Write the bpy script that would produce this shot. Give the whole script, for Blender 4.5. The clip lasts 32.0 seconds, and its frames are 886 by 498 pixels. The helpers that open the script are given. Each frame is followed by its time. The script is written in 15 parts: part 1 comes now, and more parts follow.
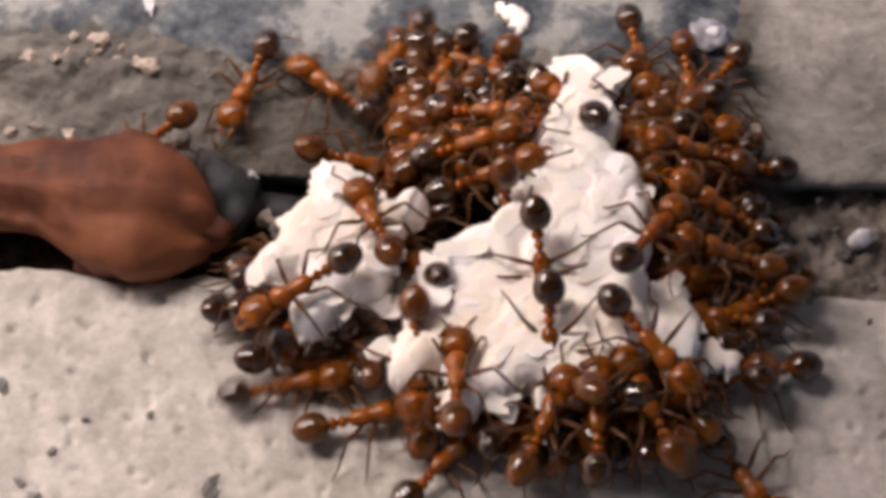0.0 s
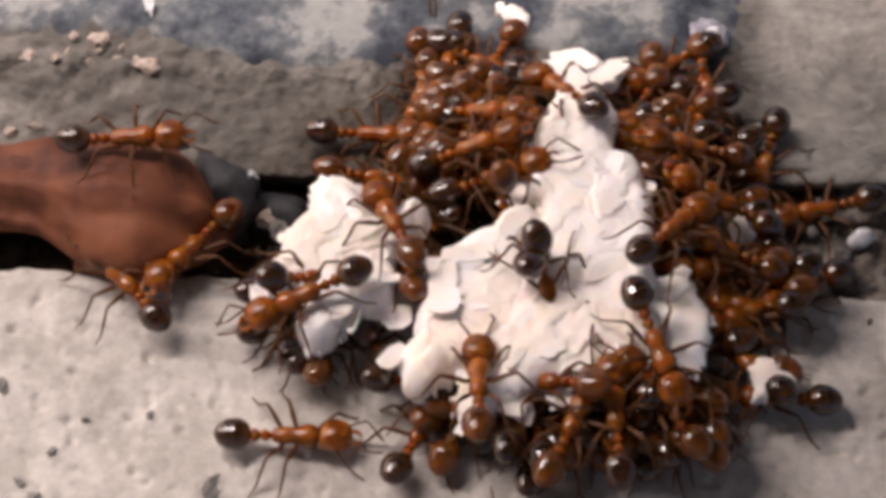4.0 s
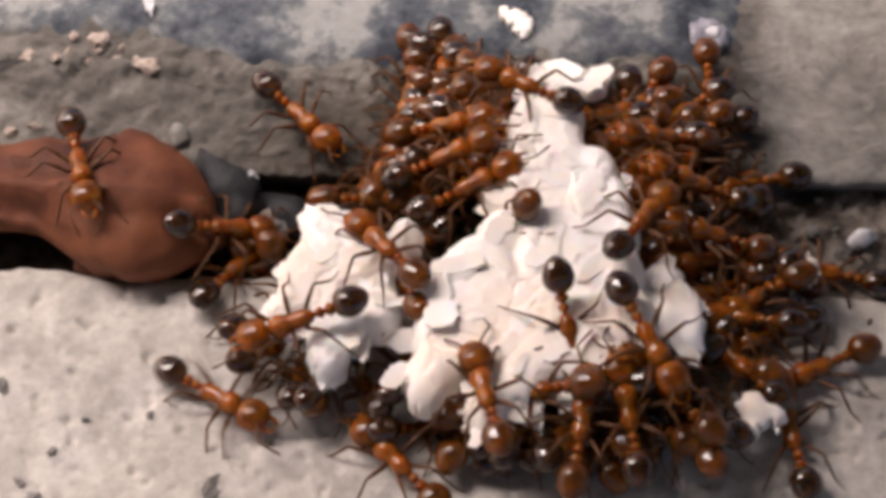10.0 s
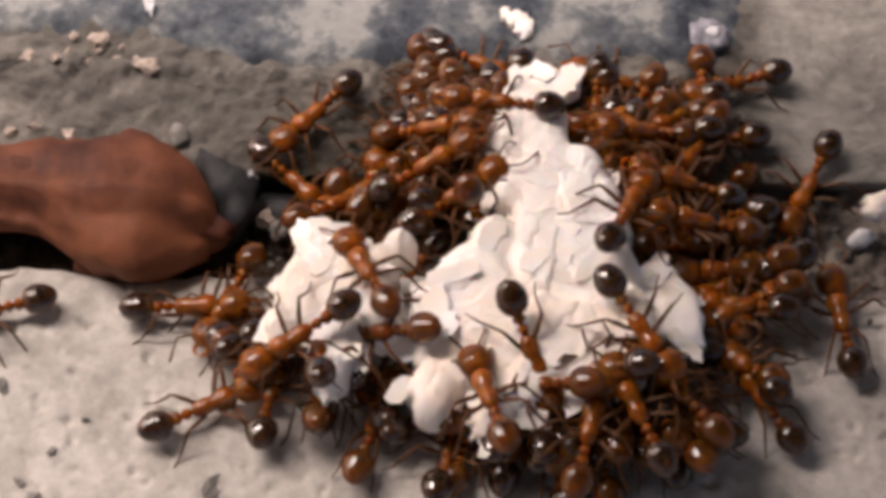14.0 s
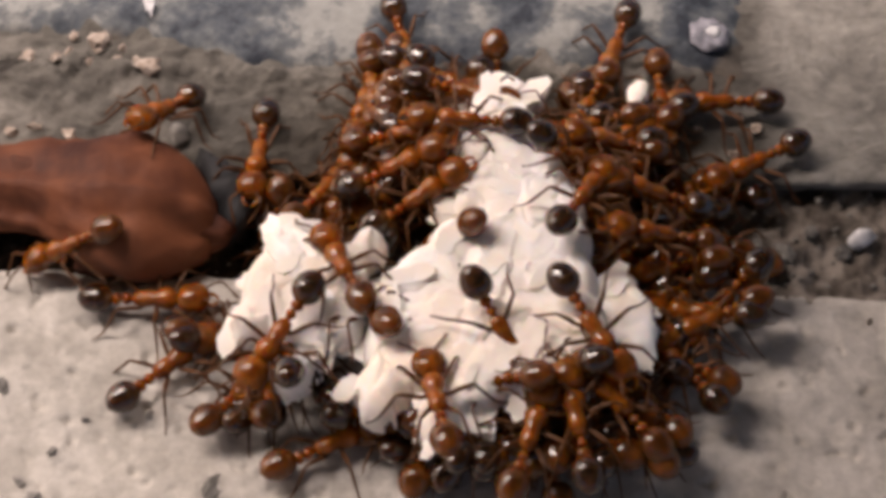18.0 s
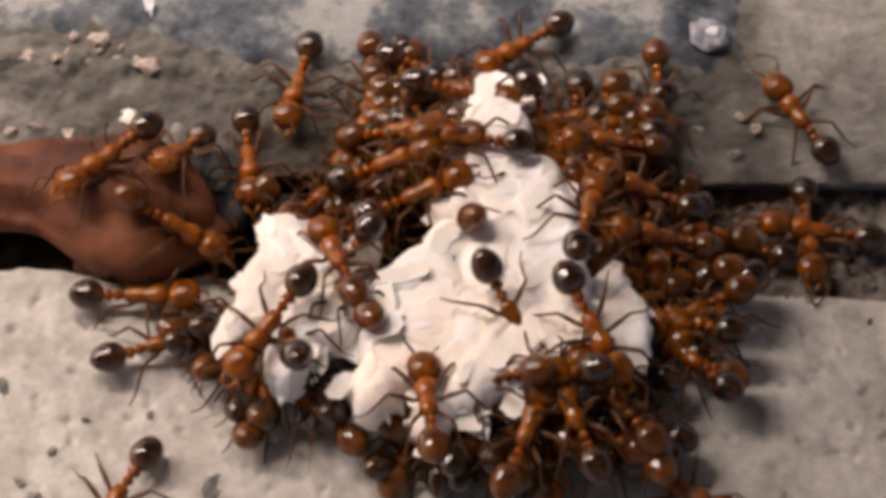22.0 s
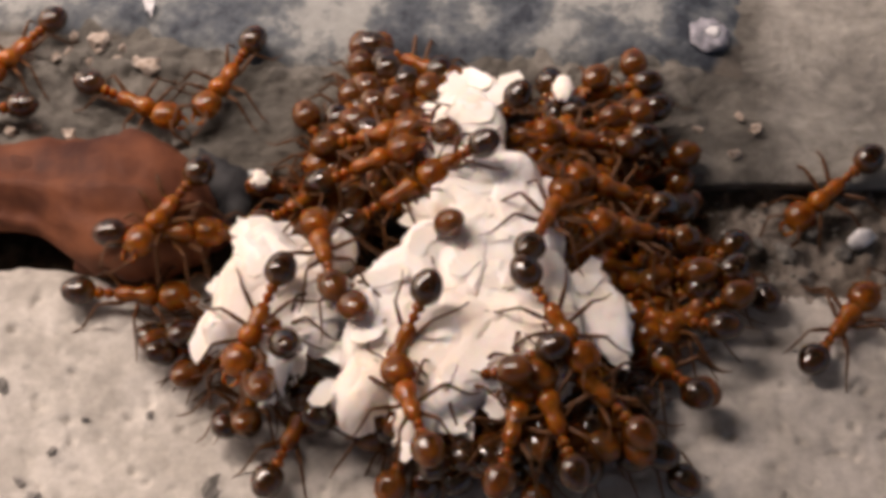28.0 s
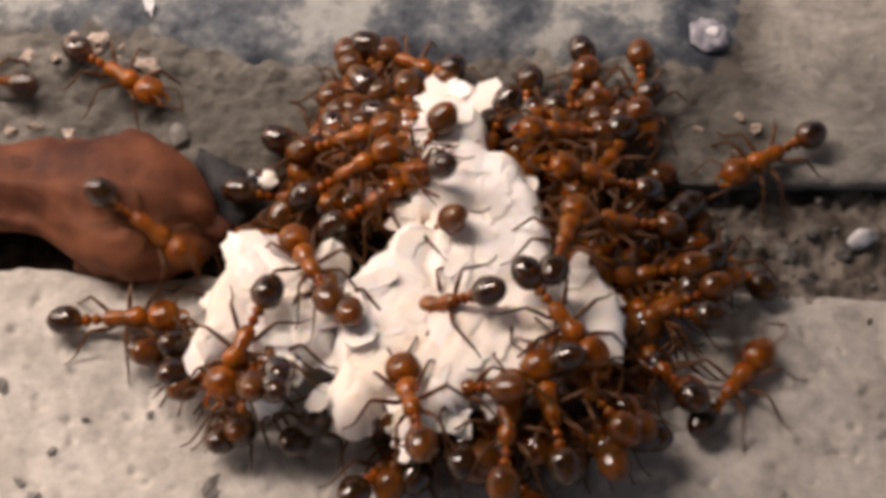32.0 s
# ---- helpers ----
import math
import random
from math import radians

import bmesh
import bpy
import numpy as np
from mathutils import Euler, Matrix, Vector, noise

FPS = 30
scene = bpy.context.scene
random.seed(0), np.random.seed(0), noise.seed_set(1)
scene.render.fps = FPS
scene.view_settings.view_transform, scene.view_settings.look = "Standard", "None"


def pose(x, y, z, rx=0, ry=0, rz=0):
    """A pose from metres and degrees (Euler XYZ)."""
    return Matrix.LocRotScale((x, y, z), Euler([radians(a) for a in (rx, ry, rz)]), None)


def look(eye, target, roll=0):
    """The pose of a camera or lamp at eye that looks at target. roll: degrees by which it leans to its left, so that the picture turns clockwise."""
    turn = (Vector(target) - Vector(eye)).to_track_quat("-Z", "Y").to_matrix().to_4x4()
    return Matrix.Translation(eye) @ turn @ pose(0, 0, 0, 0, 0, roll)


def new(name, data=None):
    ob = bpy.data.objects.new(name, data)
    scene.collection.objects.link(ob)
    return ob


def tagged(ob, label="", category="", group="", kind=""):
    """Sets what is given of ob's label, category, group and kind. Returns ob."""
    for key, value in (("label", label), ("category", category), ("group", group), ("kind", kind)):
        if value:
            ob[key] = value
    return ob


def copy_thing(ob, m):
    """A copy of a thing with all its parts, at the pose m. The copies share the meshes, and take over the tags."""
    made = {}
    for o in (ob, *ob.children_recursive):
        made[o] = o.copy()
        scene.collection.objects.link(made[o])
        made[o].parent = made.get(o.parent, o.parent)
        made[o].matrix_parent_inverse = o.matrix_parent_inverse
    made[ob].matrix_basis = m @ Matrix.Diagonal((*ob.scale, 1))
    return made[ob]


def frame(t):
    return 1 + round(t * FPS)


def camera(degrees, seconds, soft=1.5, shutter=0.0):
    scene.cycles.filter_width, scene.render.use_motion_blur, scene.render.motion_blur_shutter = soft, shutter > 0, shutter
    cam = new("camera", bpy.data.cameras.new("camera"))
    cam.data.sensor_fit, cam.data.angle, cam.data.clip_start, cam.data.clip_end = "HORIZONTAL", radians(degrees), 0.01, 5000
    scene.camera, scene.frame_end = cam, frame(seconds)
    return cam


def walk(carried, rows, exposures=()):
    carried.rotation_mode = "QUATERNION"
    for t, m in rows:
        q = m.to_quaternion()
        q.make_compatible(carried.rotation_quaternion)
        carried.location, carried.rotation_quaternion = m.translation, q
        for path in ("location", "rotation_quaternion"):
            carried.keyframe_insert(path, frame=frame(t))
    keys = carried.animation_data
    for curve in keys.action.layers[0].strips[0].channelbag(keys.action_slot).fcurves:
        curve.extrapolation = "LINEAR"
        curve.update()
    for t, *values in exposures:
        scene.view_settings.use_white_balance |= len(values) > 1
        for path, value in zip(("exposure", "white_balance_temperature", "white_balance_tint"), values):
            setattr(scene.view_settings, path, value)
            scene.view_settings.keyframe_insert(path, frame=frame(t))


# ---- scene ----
# A close view of ants hauling white crumbs over the joint between two concrete slabs.
# Lengths below are written in millimetres and scaled by MM.
MM = 0.001

# ---- camera ----
cam = camera(30, 32.0, soft=4.5, shutter=1.0)
EYE = (0.0, -0.0336, 0.0480)
walk(cam, [(0.0, look(EYE, (0, 0, 0))), (32.0, look(EYE, (0, 0, 0)))], [(0.0, 0.12, 6850, 21.5), (3.0, 0.12, 6750, 21.5), (7.0, 0.17, 6650, 20.5), (12.0, 0.10, 6870, 21.5), (18.0, -0.02, 7050, 20.5), (25.0, -0.02, 7230, 21.0), (32.0, 0.03, 7280, 20.5)])

# ---- light ----
world = bpy.data.worlds.new("sky")
scene.world = world
world.use_nodes = True
wn = world.node_tree
sky = wn.nodes.new("ShaderNodeTexSky")
sky.sky_type, sky.sun_disc = "NISHITA", False
sky.sun_elevation, sky.sun_rotation = radians(35), radians(-60)
sky.dust_density, sky.air_density = 6.0, 0.8
wn.links.new(sky.outputs[0], wn.nodes["Background"].inputs[0])
wn.nodes["Background"].inputs[1].default_value = 0.12
# Added area lamp standing in for a strip of overcast sky, up and to one side.
strip_lamp = new("stand_in_strip_light", bpy.data.lights.new("stand_in_strip_light", "AREA"))
strip_lamp.data.shape, strip_lamp.data.size, strip_lamp.data.size_y = "RECTANGLE", 1.75, 0.18
strip_lamp.data.energy, strip_lamp.data.color = 25.5, (1.0, 0.905, 0.84)
strip_lamp.matrix_world = pose(-0.325, 0.30, 0.90)


# ---- materials ----
def nodes_of(name, rough=0.8, spec=0.5, metal=0.0):
    m = bpy.data.materials.new(name)
    m.use_nodes = True
    t = m.node_tree
    b = t.nodes["Principled BSDF"]
    b.inputs["Roughness"].default_value = rough
    b.inputs["Specular IOR Level"].default_value = spec
    b.inputs["Metallic"].default_value = metal
    return m, t, b


def coords(t, kind="Object"):
    return t.nodes.new("ShaderNodeTexCoord").outputs[kind]


def stretched(t, vec, x, y, z):
    n = t.nodes.new("ShaderNodeMapping")
    n.inputs["Scale"].default_value = (x, y, z)
    t.links.new(vec, n.inputs["Vector"])
    return n.outputs[0]


def noise_tex(t, vec, scale, detail=4.0, rough=0.55, distort=0.0):
    n = t.nodes.new("ShaderNodeTexNoise")
    n.inputs["Scale"].default_value = scale
    n.inputs["Detail"].default_value = detail
    n.inputs["Roughness"].default_value = rough
    n.inputs["Distortion"].default_value = distort
    t.links.new(vec, n.inputs["Vector"])
    return n.outputs["Fac"]


def ramp(t, fac, stops):
    r = t.nodes.new("ShaderNodeValToRGB")
    e = r.color_ramp.elements
    while len(e) < len(stops):
        e.new(0.5)
    for el, (p, c) in zip(e, stops):
        el.position, el.color = p, (*c, 1)
    t.links.new(fac, r.inputs[0])
    return r.outputs[0]


def mix(t, fac, a, b, blend="MIX"):
    n = t.nodes.new("ShaderNodeMix")
    n.data_type, n.blend_type = "RGBA", blend
    for sock, v in ((n.inputs[0], fac), (n.inputs[6], a), (n.inputs[7], b)):
        if isinstance(v, (int, float)):
            sock.default_value = v
        elif isinstance(v, tuple):
            sock.default_value = (*v, 1)
        else:
            t.links.new(v, sock)
    return n.outputs[2]


def bump(t, b, fac, strength, dist):
    n = t.nodes.new("ShaderNodeBump")
    n.inputs["Strength"].default_value, n.inputs["Distance"].default_value = strength, dist
    t.links.new(fac, n.inputs["Height"])
    t.links.new(n.outputs[0], b.inputs["Normal"])


def speckled(name, low, high, dark, rough=0.85, coarse=260.0, fine=2600.0, pits=0.35, relief=0.6, spec=0.3):
    """A mineral surface: broad mottling, fine grain and scattered dark specks."""
    m, t, b = nodes_of(name, rough, spec)
    v = coords(t)
    broad = noise_tex(t, v, coarse, 5, 0.6)
    grain = noise_tex(t, v, fine, 5, 0.65)
    c = ramp(t, broad, [(0.40, low), (0.60, high)])
    g = ramp(t, grain, [(0.3, (0.62, 0.61, 0.6)), (0.7, (1.15, 1.15, 1.15))])
    c = mix(t, 0.55, c, g, "MULTIPLY")
    spots = ramp(t, noise_tex(t, v, coarse * 3.3, 3, 0.5), [(0.60, (0, 0, 0)), (0.70, (1, 1, 1))])
    f = t.nodes.new("ShaderNodeMath")
    f.operation = "MULTIPLY"
    f.inputs[1].default_value = pits
    t.links.new(spots, f.inputs[0])
    c = mix(t, f.outputs[0], c, dark)
    t.links.new(c, b.inputs["Base Color"])
    bump(t, b, grain, relief, 0.00008)
    return m


def varied(name, low, high, rough, scale=900.0, relief=0.25, spec=0.5, coat=0.0, subsurface=0.0, dist=0.00004):
    """A surface that shifts between two colours, with a shade of its own for each object."""
    m, t, b = nodes_of(name, rough, spec)
    v = coords(t)
    n = noise_tex(t, v, scale, 4, 0.6)
    c = ramp(t, n, [(0.38, low), (0.62, high)])
    info = t.nodes.new("ShaderNodeObjectInfo")
    shade = ramp(t, info.outputs["Random"], [(0.0, (0.82, 0.82, 0.82)), (1.0, (1.08, 1.08, 1.08))])
    c = mix(t, 1.0, c, shade, "MULTIPLY")
    t.links.new(c, b.inputs["Base Color"])
    b.inputs["Coat Weight"].default_value = coat
    b.inputs["Coat Roughness"].default_value = 0.12
    if subsurface:
        b.inputs["Subsurface Weight"].default_value = subsurface
        b.inputs["Subsurface Radius"].default_value = (1.0, 0.4, 0.15)
        b.inputs["Subsurface Scale"].default_value = 0.0004
    bump(t, b, noise_tex(t, v, scale * 3, 3), relief, dist)
    return m


def cuticle(name, low, high, rough, clear, spec, coat):
    """A glossy, half translucent insect shell, clouded inside; clear: how much light goes through it."""
    m = varied(name, low, high, rough, 1100, 0.14, spec, coat, 0.8)
    b = m.node_tree.nodes["Principled BSDF"]
    b.inputs["Subsurface Scale"].default_value = 0.0008
    b.inputs["Transmission Weight"].default_value = clear
    b.inputs["IOR"].default_value = 1.38
    return m


def gaster_shell():
    """Dark, banded shell of the hind body: amber at its root, with a paler line where the plates meet."""
    m = cuticle("ant dark gaster shell", (0.012, 0.005, 0.002), (0.050, 0.017, 0.005), 0.12, 0.12, 1.0, 0.4)
    t, b = m.node_tree, m.node_tree.nodes["Principled BSDF"]
    dark = b.inputs["Base Color"].links[0].from_socket
    place = t.nodes.new("ShaderNodeSeparateXYZ")
    t.links.new(coords(t), place.inputs[0])
    along = t.nodes.new("ShaderNodeMapRange")
    for k, val in ((1, -0.00265), (2, -0.00140), (3, 0.0), (4, 1.0)):
        along.inputs[k].default_value = val
    t.links.new(place.outputs[0], along.inputs[0])
    bands = ramp(t, along.outputs[0], [(0.14, (0, 0, 0)), (0.17, (0.35, 0.35, 0.35)), (0.20, (0, 0, 0)), (0.53, (0, 0, 0)), (0.56, (0.45, 0.45, 0.45)), (0.60, (0.05, 0.05, 0.05)), (0.78, (0.15, 0.15, 0.15)), (0.95, (1, 1, 1))])
    t.links.new(mix(t, bands, dark, (0.13, 0.046, 0.007)), b.inputs["Base Color"])
    return m


M_SLAB = speckled("concrete", (0.43, 0.412, 0.375), (0.555, 0.535, 0.495), (0.20, 0.19, 0.18), coarse=420, pits=0.30, relief=0.7)


def stained_shaded_concrete():
    """Weathered concrete under a brown film of dirt that ends in a ragged line, with cleaner concrete beyond; shade
    round the crowd is painted in.
    """
    m, t, b = nodes_of("weathered concrete", 0.85, 0.3)
    v = coords(t)
    broad, grain = noise_tex(t, stretched(t, v, 0.62, 1.0, 1.0), 400, 7, 0.70, 0.6), noise_tex(t, v, 2600, 5, 0.65)
    dirty = ramp(t, broad, [(0.36, (0.062, 0.058, 0.052)), (0.50, (0.124, 0.117, 0.104)), (0.66, (0.225, 0.214, 0.192))])
    clean = ramp(t, broad, [(0.36, (0.185, 0.178, 0.162)), (0.64, (0.365, 0.354, 0.325))])
    place = t.nodes.new("ShaderNodeSeparateXYZ")
    t.links.new(v, place.inputs[0])
    reach = t.nodes.new("ShaderNodeMapRange")
    for k, val in ((1, 0.0100), (2, 0.0145), (3, -0.5), (4, 0.5)):
        reach.inputs[k].default_value = val
    t.links.new(place.outputs[0], reach.inputs[0])
    add = t.nodes.new("ShaderNodeMath")
    t.links.new(reach.outputs[0], add.inputs[0])
    t.links.new(noise_tex(t, v, 260, 4, 0.6), add.inputs[1])
    edge = ramp(t, add.outputs[0], [(0.35, (0, 0, 0)), (0.7, (1, 1, 1))])
    c = mix(t, edge, dirty, clean)
    # shade round the ant crowd, painted as a brown darkening along the middle of the joint
    dark_base = t.nodes.new("ShaderNodeVectorMath")
    dark_base.operation = "LENGTH"
    t.links.new(stretched(t, v, 1.0, 1.15, 0.0), dark_base.inputs[0])
    spread = t.nodes.new("ShaderNodeMath")
    spread.operation = "MULTIPLY_ADD"
    spread.inputs[1].default_value = 0.006
    t.links.new(noise_tex(t, v, 300, 5, 0.6), spread.inputs[0])
    t.links.new(dark_base.outputs[1], spread.inputs[2])
    shade_tint = t.nodes.new("ShaderNodeMapRange")
    for k, val in ((1, 0.0095), (2, 0.0130), (3, 0.8), (4, 0.0)):
        shade_tint.inputs[k].default_value = val
    t.links.new(spread.outputs[0], shade_tint.inputs[0])
    c = mix(t, shade_tint.outputs[0], c, mix(t, 1.0, c, (0.62, 0.56, 0.50), "MULTIPLY"))
    c = mix(t, 0.55, c, ramp(t, grain, [(0.3, (0.6, 0.59, 0.58)), (0.7, (1.15, 1.15, 1.15))]), "MULTIPLY")
    t.links.new(c, b.inputs["Base Color"])
    bump(t, b, broad, 0.95, 0.0006)
    return m


M_UPPER = stained_shaded_concrete()


def soil():
    """Damp dark soil that turns into dry grey sand along the joint."""
    m = speckled("soil", (0.017, 0.012, 0.008), (0.060, 0.044, 0.031), (0.010, 0.008, 0.006), coarse=700, rough=0.95)
    t, b = m.node_tree, m.node_tree.nodes["Principled BSDF"]
    v = coords(t)
    dark_base = b.inputs["Base Color"].links[0].from_socket
    sand = ramp(t, noise_tex(t, v, 800, 5, 0.65), [(0.36, (0.055, 0.046, 0.039)), (0.5, (0.13, 0.113, 0.098)), (0.64, (0.24, 0.215, 0.19))])
    place = t.nodes.new("ShaderNodeSeparateXYZ")
    t.links.new(v, place.inputs[0])
    reach = t.nodes.new("ShaderNodeMapRange")
    for k, val in ((1, 0.0060), (2, 0.0140), (3, -0.45), (4, 0.45)):
        reach.inputs[k].default_value = val
    t.links.new(place.outputs[0], reach.inputs[0])
    far = t.nodes.new("ShaderNodeMapRange")
    for k, val in ((1, 0.025), (2, 0.060), (3, 0.0), (4, -1.0)):
        far.inputs[k].default_value = val
    t.links.new(place.outputs[0], far.inputs[0])
    sandy = t.nodes.new("ShaderNodeMath")
    t.links.new(reach.outputs[0], sandy.inputs[0])
    t.links.new(far.outputs[0], sandy.inputs[1])
    add = t.nodes.new("ShaderNodeMath")
    t.links.new(sandy.outputs[0], add.inputs[0])
    t.links.new(noise_tex(t, v, 330, 4, 0.6), add.inputs[1])
    t.links.new(mix(t, ramp(t, add.outputs[0], [(0.38, (0, 0, 0)), (0.66, (1, 1, 1))]), dark_base, sand), b.inputs["Base Color"])
    return m


M_SOIL = soil()


def worn_paint():
    """Bluish paint, blotched and rubbed through, that wears away towards its ragged front edge."""
    m, t, b = nodes_of("bluish paint", 0.7, 0.3)
    v = coords(t)
    c = ramp(t, noise_tex(t, v, 260, 6, 0.68, 0.0), [(0.40, (0.026, 0.034, 0.047)), (0.46, (0.066, 0.080, 0.096)), (0.53, (0.125, 0.139, 0.147)), (0.59, (0.275, 0.285, 0.275))])
    g = ramp(t, noise_tex(t, v, 2400, 5, 0.65), [(0.3, (0.65, 0.65, 0.66)), (0.7, (1.12, 1.12, 1.12))])
    c = mix(t, 0.5, c, g, "MULTIPLY")
    dirt = ramp(t, noise_tex(t, v, 900, 4, 0.6), [(0.35, (0.066, 0.058, 0.050)), (0.65, (0.135, 0.118, 0.100))])
    place = t.nodes.new("ShaderNodeSeparateXYZ")
    t.links.new(v, place.inputs[0])
    worn = t.nodes.new("ShaderNodeMapRange")
    for k, val in ((1, 0.0071), (2, 0.0085), (3, 0.75), (4, -0.40)):
        worn.inputs[k].default_value = val
    back = t.nodes.new("ShaderNodeMapRange")
    for k, val in ((1, -0.0125), (2, -0.0070), (3, -0.0019), (4, 0.0)):
        back.inputs[k].default_value = val
    t.links.new(place.outputs[0], back.inputs[0])
    front = t.nodes.new("ShaderNodeMath")
    t.links.new(place.outputs[1], front.inputs[0])
    t.links.new(back.outputs[0], front.inputs[1])
    end = t.nodes.new("ShaderNodeMapRange")
    for k, val in ((1, 0.0100), (2, 0.0122), (3, 0.0), (4, -0.0025)):
        end.inputs[k].default_value = val
    t.links.new(place.outputs[0], end.inputs[0])
    both = t.nodes.new("ShaderNodeMath")
    t.links.new(front.outputs[0], both.inputs[0])
    t.links.new(end.outputs[0], both.inputs[1])
    t.links.new(both.outputs[0], worn.inputs[0])
    add = t.nodes.new("ShaderNodeMath")
    t.links.new(worn.outputs[0], add.inputs[0])
    t.links.new(noise_tex(t, v, 520, 4, 0.6), add.inputs[1])
    rub = ramp(t, add.outputs[0], [(0.42, (0, 0, 0)), (0.85, (1, 1, 1))])
    c = mix(t, rub, c, dirt)
    t.links.new(c, b.inputs["Base Color"])
    bump(t, b, noise_tex(t, v, 700, 6, 0.7), 0.9, 0.0003)
    return m


M_PAINT = worn_paint()
# Paint of the added roof, kept white to bounce fill light.
M_BOUNCE = varied("white bounce paint", (0.72, 0.69, 0.64), (0.80, 0.77, 0.72), 0.8, 3, 0.2, 0.3)
M_CHIP = varied("grey aggregate", (0.26, 0.25, 0.235), (0.38, 0.365, 0.34), 0.85, 1500, 0.4)
M_STONE_DARK = speckled("dark slate", (0.016, 0.017, 0.020), (0.042, 0.043, 0.046), (0.012, 0.012, 0.013), coarse=600, rough=0.7)
M_STONE_GREY = varied("grey stone", (0.12, 0.115, 0.105), (0.27, 0.26, 0.24), 0.8, 1500, 0.5)
M_STONE_PALE = varied("pale grit", (0.26, 0.205, 0.165), (0.50, 0.43, 0.37), 0.8, 1700, 0.5)
M_WHITE_BIT = varied("white chip", (0.50, 0.51, 0.53), (0.74, 0.75, 0.77), 0.6, 1200, 0.3)
M_LILAC = varied("lilac lime", (0.11, 0.115, 0.14), (0.34, 0.34, 0.39), 0.7, 1500, 0.5)
# The cream tone puts warm light bounced off the ants into the colour.
M_CRUMB = varied("white crumb", (0.94, 0.84, 0.73), (0.97, 0.965, 0.96), 0.75, 190, 0.4, 0.3, 0.0, 0.12, 0.00008)
M_CLAY = varied("reddish clay", (0.052, 0.016, 0.011), (0.215, 0.074, 0.034), 0.65, 190, 0.9, 0.22, 0.0, 0.0, 0.00018)
M_ANT = cuticle("ant amber-brown shell", (0.15, 0.043, 0.003), (0.385, 0.117, 0.006), 0.24, 0.14, 0.5, 0.2)
M_GASTER = gaster_shell()
M_LEG = varied("ant amber leg", (0.058, 0.022, 0.006), (0.13, 0.050, 0.014), 0.42, 2500, 0.1, 0.3)
M_EYE = varied("ant eye", (0.010, 0.008, 0.007), (0.02, 0.016, 0.014), 0.25, 4000, 0.1)


# ---- mesh helpers ----
def mesh_of(name, bm, material, smooth=True):
    for v in bm.verts:
        v.co *= MM
    bmesh.ops.recalc_face_normals(bm, faces=bm.faces)
    me = bpy.data.meshes.new(name)
    bm.to_mesh(me)
    bm.free()
    if smooth:
        me.polygons.foreach_set("use_smooth", [True] * len(me.polygons))
    me.materials.append(material)
    return me


def part(name, bm, material, parent, label="", smooth=True):
    ob = new(name, mesh_of(name, bm, material, smooth))
    ob.parent = parent
    return tagged(ob, label)


def thing(name, bm, material, m, label, category, group="", kind="", smooth=True):
    ob = new(name, mesh_of(name, bm, material, smooth))
    ob.matrix_basis = m
    return tagged(ob, label, category, group, kind)


def at(x, y, z=0.0, rx=0, ry=0, rz=0):
    """A pose in millimetres and degrees."""
    return pose(x * MM, y * MM, z * MM, rx, ry, rz)


def wave(x, y, size, octaves=4, seed=0.0):
    return noise.fractal(Vector((x / size, y / size, seed)), 1.0, 2.0, octaves)


def sheet(name, us, vs, place, material, floor=None):
    """A grid of points place(u, v); with floor it is closed below, so that it has thickness."""
    nu, nv = len(us), len(vs)
    pts = [tuple(c * MM for c in place(u, v)) for v in vs for u in us]
    faces = [(j * nu + i, j * nu + i + 1, (j + 1) * nu + i + 1, (j + 1) * nu + i) for j in range(nv - 1) for i in range(nu - 1)]
    if floor is not None:
        rim = [i for i in range(nu)] + [j * nu + nu - 1 for j in range(1, nv)]
        rim += [(nv - 1) * nu + i for i in range(nu - 2, -1, -1)] + [j * nu for j in range(nv - 2, 0, -1)]
        first = len(pts)
        pts += [(pts[k][0], pts[k][1], floor * MM) for k in rim]
        n = len(rim)
        faces += [(rim[k], first + k, first + (k + 1) % n, rim[(k + 1) % n]) for k in range(n)]
        faces.append(tuple(range(first + n - 1, first - 1, -1)))
    me = bpy.data.meshes.new(name)
    me.from_pydata(pts, [], faces)
    me.polygons.foreach_set("use_smooth", [True] * len(me.polygons))
    me.materials.append(material)
    bm = bmesh.new()
    bm.from_mesh(me)
    bmesh.ops.recalc_face_normals(bm, faces=bm.faces)
    bm.to_mesh(me)
    bm.free()
    return new(name, me)


def smooth_step(a, b, x):
    k = min(1.0, max(0.0, (x - a) / (b - a)))
    return k * k * (3 - 2 * k)


def steps(a, b, n):
    return [a + (b - a) * i / (n - 1) for i in range(n)]


def lathe(bm, profile, seg=14, flat=1.0, lift=0.0):
    """Rings round the x axis: profile of (x, radius); flat squeezes z, lift raises it."""
    rings = []
    for x, r in profile:
        rings.append([bm.verts.new((x, r * math.cos(a), lift + flat * r * math.sin(a))) for a in (2 * math.pi * k / seg for k in range(seg))])
    for a, b in zip(rings, rings[1:]):
        for k in range(seg):
            bm.faces.new((a[k], a[(k + 1) % seg], b[(k + 1) % seg], b[k]))
    for ring, x, r in ((rings[0], *profile[0]), (rings[-1], *profile[-1])):
        bm.faces.new(ring)


